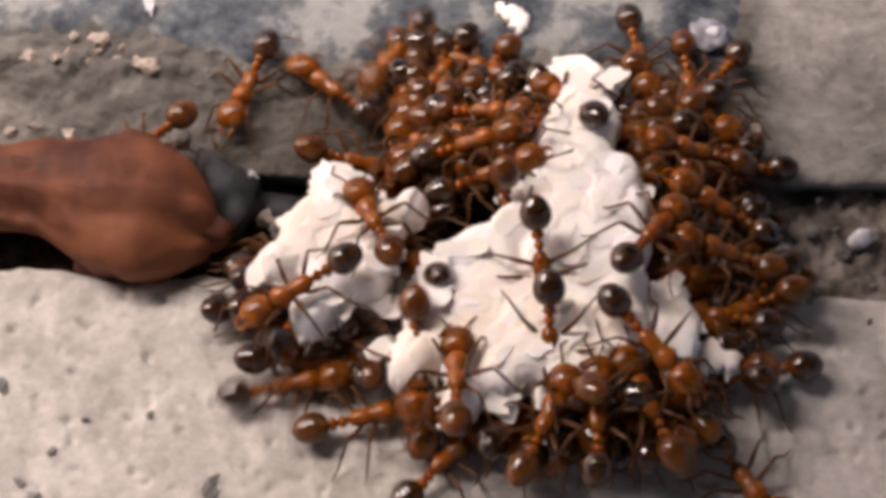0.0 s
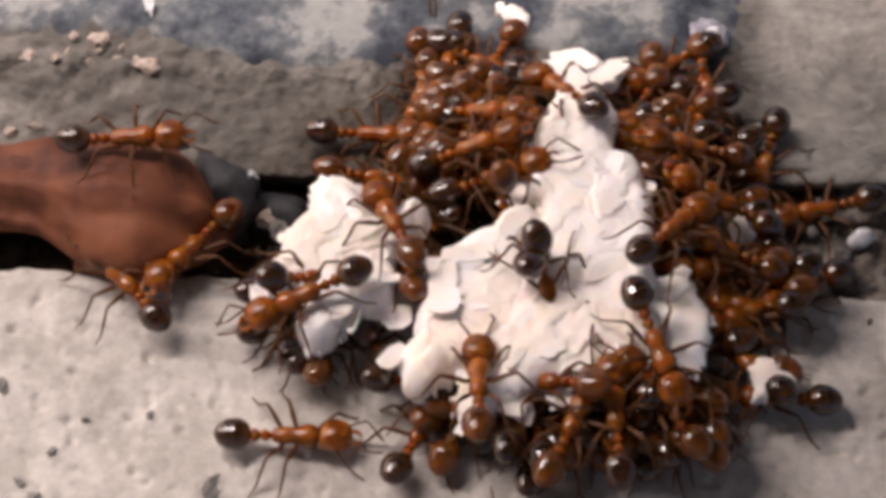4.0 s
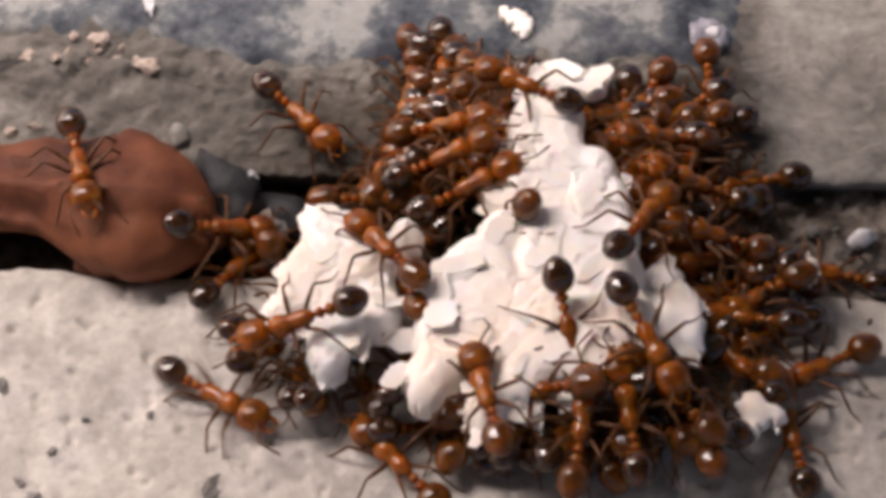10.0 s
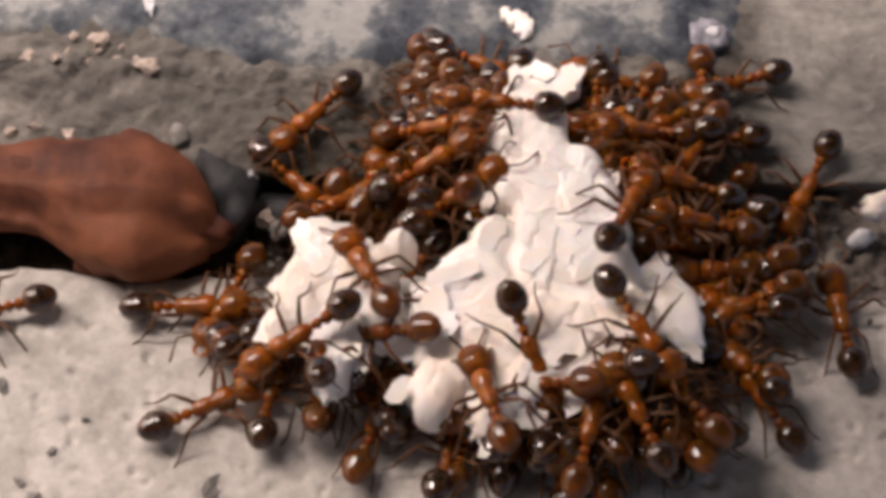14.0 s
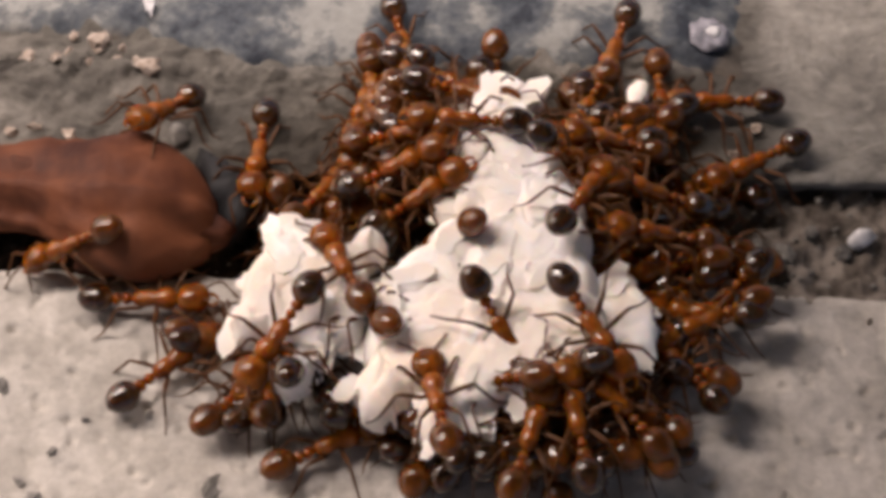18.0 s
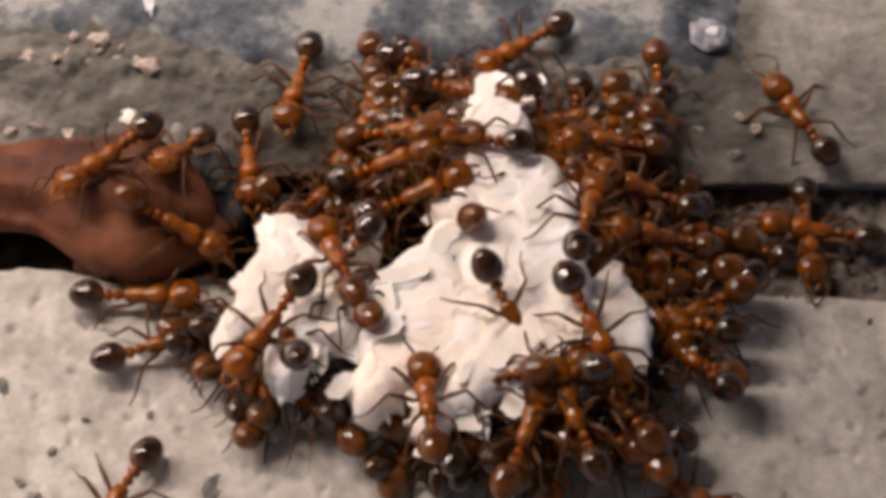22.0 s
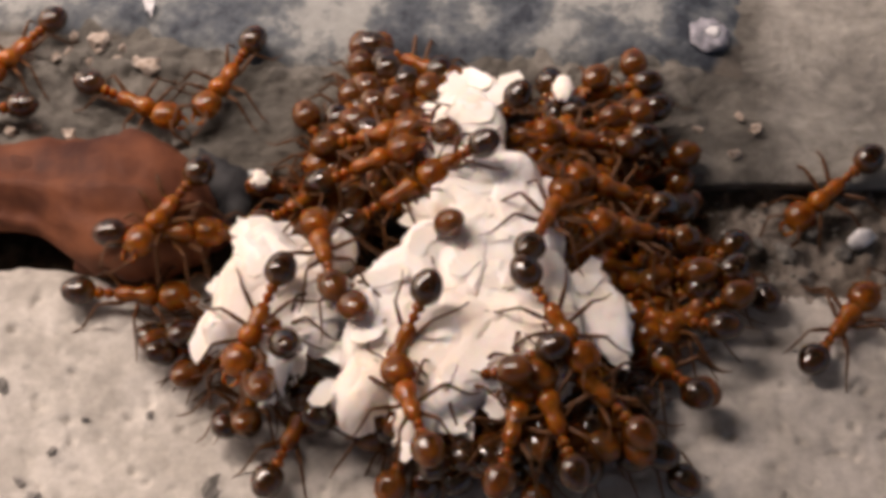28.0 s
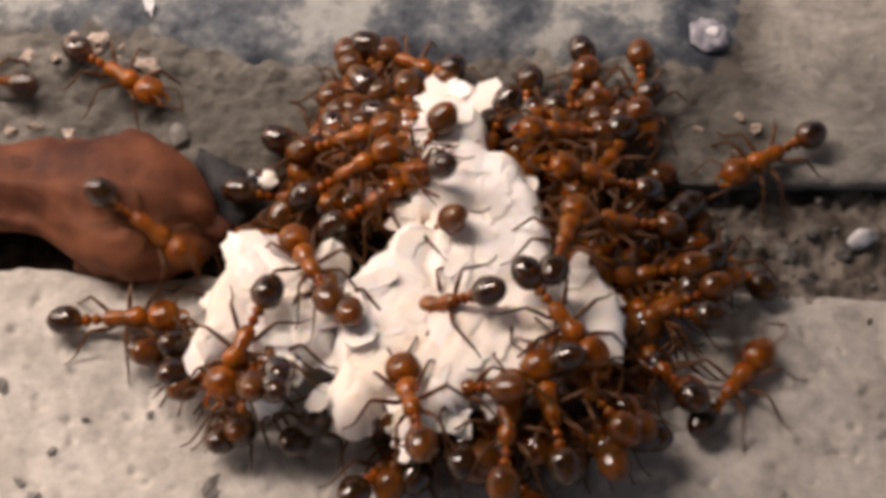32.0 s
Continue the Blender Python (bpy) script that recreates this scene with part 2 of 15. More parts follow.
def tube(bm, points, radii, seg=6):
    pts = [Vector(p) for p in points]
    rings = []
    for i, p in enumerate(pts):
        way = (pts[min(i + 1, len(pts) - 1)] - pts[max(i - 1, 0)]).normalized()
        side = way.cross(Vector((0, 0, 1)))
        side = side.normalized() if side.length > 1e-4 else Vector((1, 0, 0))
        up = side.cross(way)
        rings.append([bm.verts.new(p + radii[i] * (math.cos(a) * side + math.sin(a) * up)) for a in (2 * math.pi * k / seg for k in range(seg))])
    for a, b in zip(rings, rings[1:]):
        for k in range(seg):
            bm.faces.new((a[k], a[(k + 1) % seg], b[(k + 1) % seg], b[k]))
    bm.faces.new(rings[0])
    bm.faces.new(rings[-1])


def lump(bm, size, rough=0.25, freq=1.0, seed=0.0, level=2, centre=(0, 0, 0)):
    """An uneven stone or bead of the size (x, y, z)."""
    made = bmesh.ops.create_icosphere(bm, subdivisions=level, radius=1.0)["verts"]
    for v in made:
        d = 1.0 + rough * noise.fractal(v.co * freq + Vector((seed, 2.3 * seed, -seed)), 1.0, 2.0, 3)
        v.co = Vector((v.co.x * size[0] * d / 2, v.co.y * size[1] * d / 2, v.co.z * size[2] * d / 2)) + Vector(centre)


# ---- ground, slabs and the joint between them ----
def joint_front(x):
    return -0.75 - 0.95 * smooth_step(6.5, 11.5, x) + 0.22 * wave(x, 0.0, 3.2, 4, 1.7) + 0.25 * smooth_step(-12, -15, x)


def joint_back(x):
    return 3.0 - 0.40 * smooth_step(1.5, 9.5, x) + 0.16 * wave(x, 0.0, 2.8, 4, 8.1)


FINE_X = steps(-17.5, 17.5, 330)
WIDE_X = [-400, -200, -100, -60, -35, -22] + FINE_X + [22, 35, 60, 100, 200, 400]


def lower_slab_point(x, d):
    y = joint_front(x) - d
    near = 1.0 if abs(x) < 18 and d < 13 else 0.0
    z = 0.11 * wave(x, y, 1.1, 4, 3.0) + 0.16 * wave(x, y, 5.0, 2, 4.0)
    pit = wave(x, y, 0.6, 2, 11.0)
    z -= 0.55 * max(0.0, pit - 0.40)
    z = z * near - 2.4 * (1 - smooth_step(-0.02, 0.22, d)) ** 2 - 0.35 * (1 - smooth_step(0.0, 1.1, d)) ** 2
    return x, y, z


def upper_slab_point(x, d):
    y = joint_back(x) + d
    near = 1.0 if abs(x) < 18 and d < 14 else 0.0
    left = 1.0 - smooth_step(8.5, 11.0, x)
    z = 0.35 + 0.17 * wave(x, y, 1.0, 4, 23.0) * (0.55 + 0.9 * left) + 0.12 * wave(x, y, 4.0, 2, 24.0)
    ridge = math.exp(-((y - 8.1 + 0.8 * smooth_step(-10, -6, x) - 0.3 * wave(x, 0, 4, 2, 5.0)) / 0.8) ** 2)
    z += left * ridge * (0.28 + 0.40 * wave(x, y, 0.9, 3, 33.0)) + 0.25 * left * smooth_step(3.0, 7.5, y)
    z = z * near + 0.5 * (1 - near) - 2.8 * (1 - smooth_step(-0.02, 0.2, d)) ** 2 - 0.2 * (1 - smooth_step(0.0, 0.8, d)) ** 2
    return x, y + 0.55 * max(0.0, 0.1 - z), z


EDGE = [0.0, 0.015, 0.035, 0.06, 0.1, 0.15, 0.22, 0.3]
tagged(sheet("lower_slab", WIDE_X, EDGE + steps(0.4, 12.6, 120) + [18, 30, 60, 120, 250], lower_slab_point, M_SLAB, -4.0),
       "pale grey concrete slab with fine pits and dark specks", "slab", "", "structure")
tagged(sheet("upper_slab", WIDE_X, EDGE + steps(0.4, 13.5, 130) + [20, 35, 60, 120, 250], upper_slab_point, M_UPPER, -4.0),
       "weathered grey-brown concrete slab with a rough raised edge", "slab", "", "structure")


def soil_point(x, y):
    near = abs(x) < 18.5 and -3.2 < y < 5
    heap = smooth_step(7, 12, x) * (0.68 - 0.08 * (y + 1.5))
    z = -1.15 + 0.32 * wave(x, y, 1.3, 4, 41.0) + 0.18 * wave(x, y, 0.35, 3, 42.0) + heap if near else -4.5
    return x, y, z


GROUND_X = [-30000, -3000, -500, -100, -30] + steps(-18.6, 18.6, 300) + [30, 100, 500, 3000, 30000]
GROUND_Y = [-30000, -3000, -500, -100, -30, -8] + steps(-3.4, 5.2, 76) + [9, 30, 100, 500, 3000, 30000]
tagged(sheet("ground", GROUND_X, GROUND_Y, soil_point, M_SOIL), "dark crumbly soil filling the joint between slabs", "soil", "", "structure")


def paint_point(u, v):
    """A worn stripe of paint across the back of the upper slab."""
    x = -17.5 + u * (29.3 + 0.35 * wave(v * 6, 0, 1.0, 3, 51.0))
    y = 7.55 + 1.9 * (1 - smooth_step(-12.5, -7.0, x)) + 0.35 * wave(x, 0.0, 1.7, 3, 52.0) + v * 11.0
    z = 0.98 + 0.07 * wave(x, y, 0.8, 4, 53.0)
    edge = min(1.0, 7.0 * v, 9.0 * (1 - u))
    return x, y, z - 0.75 * (1 - edge) ** 2


tagged(sheet("paint_strip", steps(0, 1, 240), [0.0, 0.01, 0.02, 0.04, 0.07, 0.1] + steps(0.13, 1, 60), paint_point, M_PAINT, 0.1),
       "worn bluish-grey strip of old paint on the slab", "paint", "", "structure")


# ---- roof and shade board, added out of view ----
def added_roof_and_board():
    # Unseen roof added round the strip lamp; its white underside bounces fill light.
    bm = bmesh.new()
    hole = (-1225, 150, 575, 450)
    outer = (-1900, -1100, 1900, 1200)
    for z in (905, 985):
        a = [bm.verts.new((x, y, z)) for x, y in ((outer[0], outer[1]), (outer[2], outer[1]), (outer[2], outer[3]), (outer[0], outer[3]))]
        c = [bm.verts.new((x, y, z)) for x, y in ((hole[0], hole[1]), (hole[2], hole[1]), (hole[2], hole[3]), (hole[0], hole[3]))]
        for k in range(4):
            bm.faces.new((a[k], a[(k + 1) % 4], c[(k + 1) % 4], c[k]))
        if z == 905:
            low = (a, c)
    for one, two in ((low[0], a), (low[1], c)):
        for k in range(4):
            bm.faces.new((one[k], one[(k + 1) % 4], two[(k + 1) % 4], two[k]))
    thing("ceiling", bm, M_BOUNCE, at(0, 0), "added unseen white roof round the strip lamp", "roof", "", "structure", False)
    # Unseen board added above the camera; its slanted edge shades the right side.
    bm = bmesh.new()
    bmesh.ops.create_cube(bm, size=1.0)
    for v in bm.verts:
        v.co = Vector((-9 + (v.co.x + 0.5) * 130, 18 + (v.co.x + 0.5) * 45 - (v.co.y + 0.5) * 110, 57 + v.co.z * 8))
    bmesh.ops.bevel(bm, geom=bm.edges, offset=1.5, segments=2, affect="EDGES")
    thing("overhang", bm, M_STONE_GREY, at(0, 0), "added unseen grey board that shades the right side", "ledge", "", "structure", False)


added_roof_and_board()


# ---- stones and the brown lump in the joint ----
def clay_lump():
    """A rounded lump that lies lengthwise in the joint, with a hump and a blunt end."""
    bm = bmesh.new()
    rings, seg, n = [], 40, 70
    for i in range(n):
        s = i / (n - 1)
        x = -9.2 + 17.2 * s
        grow = smooth_step(0.60, 0.78, s)
        r = 1.64 + 1.00 * grow + 0.12 * math.sin(17 * s) + 0.10 * math.sin(31 * s + 1)
        if s > 0.84:
            r *= max(0.03, 1 - ((s - 0.84) / 0.16) ** 2.6) ** 0.5
        if s < 0.06:
            r *= max(0.03, 1 - ((0.06 - s) / 0.06) ** 2) ** 0.5
        cy, cz = 0.86 * (1 - grow) + 0.08, 0.78 - 0.06 * grow
        ring = []
        for k in range(seg):
            a = 2 * math.pi * k / seg
            d = r * (1 + 0.16 * noise.fractal(Vector((x * 0.42, math.cos(a) * 1.1, math.sin(a) * 1.1 + 3)), 1.0, 2.0, 4)
                     + 0.03 * noise.fractal(Vector((x * 1.9, math.cos(a) * 4, math.sin(a) * 4)), 1.0, 2.0, 3))
            y, z = 1.05 * d * math.cos(a), 0.82 * d * math.sin(a)
            y *= 1 - 0.22 * max(0.0, -math.sin(a))
            z += 0.30 * math.exp(-((y + 0.80) / 0.28) ** 2) - 0.30 * math.exp(-((y + 1.40) / 0.28) ** 2) - 0.14 * math.exp(-((y + 0.1) / 0.4) ** 2)  # a crease along the flank
            ring.append(bm.verts.new((x + 0.22 * grow * s ** 6 * (-y), cy + y, cz + z)))
        rings.append(ring)
    for a, b in zip(rings, rings[1:]):
        for k in range(seg):
            bm.faces.new((a[k], a[(k + 1) % seg], b[(k + 1) % seg], b[k]))
    bm.faces.new(rings[0])
    bm.faces.new(rings[-1])
    body = thing("clay_lump", bm, M_CLAY, at(-16.0, 1.22, 0.05, 0, 0, -1.5),
                 "smooth reddish-brown clay lump lying lengthwise in the joint", "clay lump")
    for name, size, x, y, z, rz, seed in (("bulge", (4.4, 2.0, 1.8), 5.3, -1.25, 0.15, 4, 4.0), ("bulge", (2.6, 1.5, 1.3), 1.2, 1.2, 1.35, -8, 9.0), ("bulge", (2.4, 1.7, 1.5), 5.4, 0.9, 1.75, 5, 13.0), ("bulge", (3.4, 1.7, 1.5), 6.95, -0.55, 0.62, -14, 17.0)):
        bm = bmesh.new()
        lump(bm, size, 0.22, 1.1, seed, 4)
        part(name, bm, M_CLAY, body).matrix_basis = at(x, y, z, 0, 0, rz)
    return body


def stone(name, size, x, y, z, rz, material, label, category="stone", group="", seed=0.0, rough=0.3, level=3, smooth=True):
    bm = bmesh.new()
    lump(bm, size, rough, 1.3, seed, level)
    return thing(name, bm, material, at(x, y, z, 0, 0, rz), label, category, group, "", smooth)


clay_lump()
stone("dark_stone", (3.0, 3.6, 2.8), -7.75, 2.3, -0.25, 10, M_STONE_DARK, "dark blue-grey stone wedged beside the clay lump", seed=3.1, rough=0.6)
stone("dark_stone", (2.6, 1.7, 1.6), -5.9, 1.9, -0.7, -20, M_STONE_DARK, "small dark grey stone half sunk in soil", seed=5.7)
stone("dark_stone", (3.6, 1.8, 1.5), -2.4, 2.2, -0.8, 5, M_STONE_DARK, "flat dark stone half sunk in soil", seed=8.2)
for k, (x, y, w) in enumerate(((-7.0, 2.85, 0.62), (-6.4, 1.55, 0.9), (-5.9, 0.95, 0.75), (-5.2, 1.3, 0.6), (-2.9, 2.3, 1.1), (-1.9, 1.9, 0.9),
                               (-3.7, 1.6, 0.7), (12.2, -0.05, 0.75), (11.2, 0.3, 0.5), (14.3, 0.1, 0.6), (13.2, 0.9, 0.55), (10.1, 0.7, 0.45))):
    stone("pebble", (w, w * 0.85, w * 0.8), x, y, -0.35 + 0.1 * (k % 3) + 0.8 * (k == 0), 40 * k, (M_WHITE_BIT, M_STONE_PALE)[k] if k < 2 else M_STONE_GREY, "grey pebble lying on the soil in the joint", "pebble",
          "pebbles in the joint", 10 + k, 0.6, 2, False)
stone("white_stone", (0.95, 0.8, 0.8), 14.9, 0.55, -0.1, 20, M_WHITE_BIT, "white angular stone chip lying in the joint", seed=21, rough=0.5, level=2)
stone("pale_stone", (0.75, 0.9, 0.6), -9.75, 4.75, 0.55, 15, M_STONE_GREY, "pale grey pebble on the edge of the slab", "pebble", seed=25)
for k, (x, y, w) in enumerate(((-15.7, 8.32, 0.62), (-14.69, 8.32, 0.5), (-13.11, 9.03, 0.85), (-13.32, 8.09, 0.5), (-12.36, 8.12, 0.45), (-11.61, 8.09, 0.5),
                               (-11.05, 7.81, 0.85), (-14.24, 8.57, 0.35), (-14.12, 9.38, 0.4), (-12.22, 8.8, 0.35), (-13.71, 4.81, 0.6), (-15.9, 4.89, 0.55), (-15.07, 5.16, 0.4),
                               (10.64, 3.88, 0.45), (11.59, 5.08, 0.5), (11.02, 5.62, 0.4), (9.4, 5.0, 0.35), (8.3, 5.6, 0.3))):
    stone("grit", (w, w * 0.8, w * 0.7), x, y, 0.80 - 0.28 * (k > 9), 31 * k, M_STONE_PALE, "pale angular grain of grit bonded to the slab", "grit",
          "grit along the slab", 40 + k, 0.9, 2, False)
stone("white_flake", (0.42, 1.3, 0.3), -11.34, 10.8, 1.12, 8, M_WHITE_BIT, "white flake of lime on the painted strip", "flake", seed=61, rough=0.45)
stone("lime_patch", (1.35, 1.7, 0.36), 10.15, 9.35, 0.93, 20, M_LILAC, "pale lilac-white patch of lime on the painted strip", "lime", seed=64, rough=0.45)
stone("white_flake", (0.5, 0.55, 0.3), 10.33, 9.35, 1.10, 30, M_WHITE_BIT, "small white flake on the patch of lime", "flake", seed=66, rough=0.5)
for k, (x, y, w, rz) in enumerate(((-7.48, -9.45, 1.05, 40), (-12.75, -8.07, 0.36, 60), (-14.75, -5.66, 0.7, 120), (-13.16, -9.74, 0.5, 0), (-11.83, -6.89, 0.26, 20),
                                   (-9.7, -6.74, 0.3, 80), (-13.7, -9.13, 0.34, 140))):
    stone("stone_chip", (w, w * 0.7, 0.24), x, y, 0.06, rz, M_STONE_GREY if k in (0, 2) else M_CHIP, "small grey chip set in the pale concrete", "stone chip",
          "chips in the slab", 70 + k, 0.8, 2, False)


def loose_soil():
    """Fine grains scattered through the joint."""
    rng = random.Random(5)
    bm = bmesh.new()
    for _ in range(420):
        x = rng.uniform(-9, 17)
        y = rng.uniform(-0.6 - 0.9 * smooth_step(6.5, 11.5, x), 2.9)
        w = rng.choice((0.12, 0.16, 0.2, 0.28))
        lump(bm, (w, w * rng.uniform(0.6, 1), w * 0.8), 0.4, 1.5, rng.uniform(0, 90), 1, (x, y, soil_point(x, y)[2] + 0.03))
    return thing("soil_grains", bm, M_STONE_GREY, at(0, 0), "fine grey grains scattered on dark soil in the joint", "soil grains", "", "stuff")


loose_soil()


# ---- white crumbs ----
def fold(x, y, seed):
    """Torn, creased plates: each has a height and tilt of its own, with hairline cracks and steps between them."""
    wx, wy = x + 0.22 * wave(x, y, 0.7, 4, seed + 5), y + 0.22 * wave(x, y, 0.7, 4, seed + 9)
    total = 0.0
    for size, high, lean in ((2.6, 0.20, 0.42), (1.2, 0.09, 0.22)):
        far, near = noise.voronoi(Vector((wx / size, wy / size, seed + size)))
        p = near[0]
        tilt = lean * (noise.cell(p * 3.1 + Vector((5, 0, 0))) * (wx / size - p.x) + noise.cell(p * 4.7 + Vector((0, 9, 0))) * (wy / size - p.y))
        crack = math.exp(-((far[1] - far[0]) / (0.045 / size)) ** 2) * smooth_step(-0.2, 0.15, wave(x, y, 1.3, 2, seed + 21 + size))
        total += high * noise.cell(p * 7.3) + 0.6 * tilt - 0.10 * crack
    return total + 0.04 * wave(x, y, 0.35, 3, seed + 2)


def crumb(name, lobes, height, depth, label, category="crumb", cell=0.062, seed=0.0, group="white crumbs", flakes=0, material=M_CRUMB, kind=""):
    """A flaky crumb: lobes of (x, y, radius) merged into one slab with torn edges and a lumpy top. Its origin is at the middle of its thickness."""
    def depth_in(x, y):
        """A smooth distance inside the merged lobes."""
        total = sum(math.exp(7.0 * (r - math.hypot(x - lx, 0.82 * (y - ly)))) for lx, ly, r in lobes)
        return math.log(total + 1e-9) / 7.0

    def inside(x, y):
        return depth_in(x, y) + 0.20 * wave(x, y, 0.8, 3, seed) + 0.17 * wave(x, y, 0.30, 3, seed + 4) + 0.07 * wave(x, y, 0.11, 2, seed + 6) - 0.03

    x0 = min(a - r for a, b, r in lobes) - 0.3
    x1 = max(a + r for a, b, r in lobes) + 0.3
    y0 = min(b - 1.25 * r for a, b, r in lobes) - 0.3
    y1 = max(b + 1.25 * r for a, b, r in lobes) + 0.3
    nx, ny = int((x1 - x0) / cell) + 1, int((y1 - y0) / cell) + 1
    field = [[inside(x0 + i * cell, y0 + j * cell) for i in range(nx)] for j in range(ny)]
    bm = bmesh.new()
    tops, lows, level = {}, {}, {}

    def corner(i, j):
        if (i, j) in tops:
            return
        d = max(0.0, field[j][i])
        x, y = x0 + i * cell, y0 + j * cell
        if 0 < i < nx - 1 and 0 < j < ny - 1 and field[j][i] < cell:
            gx, gy = field[j][i + 1] - field[j][i - 1], field[j + 1][i] - field[j - 1][i]
            g = math.hypot(gx, gy) or 1.0
            x, y = x - 0.7 * field[j][i] * gx / g, y - 0.7 * field[j][i] * gy / g
        swell = 1 - math.exp(-max(0.0, depth_in(x, y)) / 0.20)
        top = height * (0.16 + 0.84 * swell) + 0.5 * height * swell * fold(x, y, seed) + 0.02 * wave(x, y, 0.3, 3, seed + 12)
        tops[i, j] = bm.verts.new((x, y, max(0.08, top)))
        level[i, j] = max(0.08, top)
        lows[i, j] = bm.verts.new((x, y, -depth * (0.16 + 0.84 * swell)))

    kept = set()
    for j in range(ny - 1):
        for i in range(nx - 1):
            ring = ((i, j), (i + 1, j), (i + 1, j + 1), (i, j + 1))
            if all(field[b][a] > 0 for a, b in ring):
                kept.add((i, j))
                for a, b in ring:
                    corner(a, b)
                bm.faces.new([tops[c] for c in ring])
                bm.faces.new([lows[c] for c in reversed(ring)])
    for i, j in kept:
        for di, dj, a, b in ((0, -1, (i, j), (i + 1, j)), (1, 0, (i + 1, j), (i + 1, j + 1)), (0, 1, (i + 1, j + 1), (i, j + 1)), (-1, 0, (i, j + 1), (i, j))):
            if (i + di, j + dj) not in kept:
                bm.faces.new((tops[b], tops[a], lows[a], lows[b]))
    ob = thing(name, bm, material, at(0, 0), label, category, group, kind)
    rng = random.Random(seed)
    rim = sorted(c for c in kept if field[c[1]][c[0]] < 0.22)
    for _ in range(flakes):
        i, j = rng.choice(rim)
        flake(ob, x0 + i * cell, y0 + j * cell, rng.uniform(0.1, 0.5) * height, rng.uniform(-16, 16), rng.uniform(-16, 16), rng)
    inner = sorted(c for c in kept if field[c[1]][c[0]] > 0.35)
    for _ in range(round(0.8 * flakes) if inner else 0):
        i, j = rng.choice(inner)
        flake(ob, x0 + i * cell, y0 + j * cell, level[i, j], rng.uniform(-3, 3), rng.uniform(-3, 3), rng)
    return ob


def flake(parent, x, y, z, rx, ry, rng):
    """A thin torn sheet with a jagged edge and a crease, that lies almost flush on its crumb."""
    bm = bmesh.new()
    n, r, long = rng.randint(11, 17), rng.uniform(0.35, 1.05), rng.uniform(0.45, 1.0)
    bend, side = rng.uniform(-0.16, 0.16), rng.uniform(0, math.pi)
    ring = []
    for k in range(n):
        a = 2 * math.pi * (k + rng.uniform(-0.3, 0.3)) / n
        d = r * (0.85 + 0.25 * math.sin(2 * a + side) + rng.uniform(-0.22, 0.18))
        px, py = d * math.cos(a), long * d * math.sin(a)
        ring.append((px, py, bend * abs(px * math.cos(side) + py * math.sin(side))))
    top = [bm.verts.new((a, b, c + 0.03)) for a, b, c in ring]
    mid = bm.verts.new((0.15 * r, 0.1 * r, 0.035))
    low = [bm.verts.new((0.97 * a, 0.97 * b, c - 0.06)) for a, b, c in ring]
    for k in range(n):
        bm.faces.new((top[k], top[(k + 1) % n], mid))
        bm.faces.new((low[k], low[(k + 1) % n], top[(k + 1) % n], top[k]))
    bm.faces.new(low[::-1])
    ob = part("flake", bm, M_CRUMB, parent, "", False)
    ob.matrix_basis = at(x, y, z, rx + rng.uniform(-3, 3), ry + rng.uniform(-3, 3)) @ pose(0, 0, 0, 0, 0, rng.uniform(0, 360))
    return ob


CRUMB_MAIN = crumb("white_crumb", ((-0.17, 9.21, 1.39), (-0.15, 7.31, 1.35), (0.36, 5.48, 1.64), (0.08, 3.48, 1.83), (-1.98, 4.41, 0.87), (-2.76, 3.02, 1.16), (-2.97, 1.89, 1.74), (-3.44, 0.47, 1.64), (-4.53, -1.23, 0.93), (-1.34, 0.47, 1.83), (0.66, 0.14, 1.74), (1.99, 1.01, 0.97), (-2.75, -2.26, 0.73), (-1.57, -1.12, 0.87), (-1.35, 6.32, 0.68), (-0.75, 8.5, 1.05), (-0.8, 6.9, 0.9), (1.55, 2.79, 1.16), (1.66, 0.14, 1.25), (1.25, 6.95, 0.95), (1.6, 5.6, 1.0), (1.75, 4.3, 0.95)), 1.15, 0.7, "large white torn crumb crowded with ants that drag it", seed=2.0, flakes=26)
CRUMB_LEFT = crumb("white_crumb", ((0.38, 1.96, 1.04), (0.1, 0.46, 1.48), (0.94, 1.1, 1.04), (-1.05, -0.77, 0.73), (0.68, -1.39, 1.04), (0.38, -2.47, 0.78), (2.02, -0.77, 0.87), (1.49, 0.26, 1.04), (2.93, 2.14, 0.62), (2.16, 1.31, 0.78)), 1.0, 0.6, "rounded white crumb gripped by ants", seed=7.0, flakes=12)
CRUMB_RIGHT = crumb("white_flake_crumb", ((-0.35, -0.1, 1.05), (-0.45, 1.2, 0.75), (-0.1, -1.25, 0.68)), 0.45, 0.4, "thin white flake standing at the edge of the crumb", seed=11.0, cell=0.09, flakes=4)
CRUMB_TOP = crumb("white_flake_crumb", ((-0.02, -0.12, 0.81), (-0.87, -0.67, 0.69), (0.77, -0.94, 0.58), (-1.04, 0.57, 0.42)), 0.4, 0.35, "thin torn white flake above the large crumb", seed=15.0, cell=0.09, flakes=4)
CRUMB_CHIP = crumb("white_chip", ((-0.4, 0.35, 0.36), (0.0, 0.1, 0.40), (0.35, -0.35, 0.38)), 0.4, 0.25, "small elongated white chip on the painted strip", seed=19.0, cell=0.07)
CARRIED_A = crumb("carried_crumb", ((-0.2, 0.15, 0.55), (0.35, -0.1, 0.45), (-0.6, -0.6, 0.3)), 0.5, 0.4, "ragged off-white crumb carried by an ant", seed=23.0, cell=0.08)
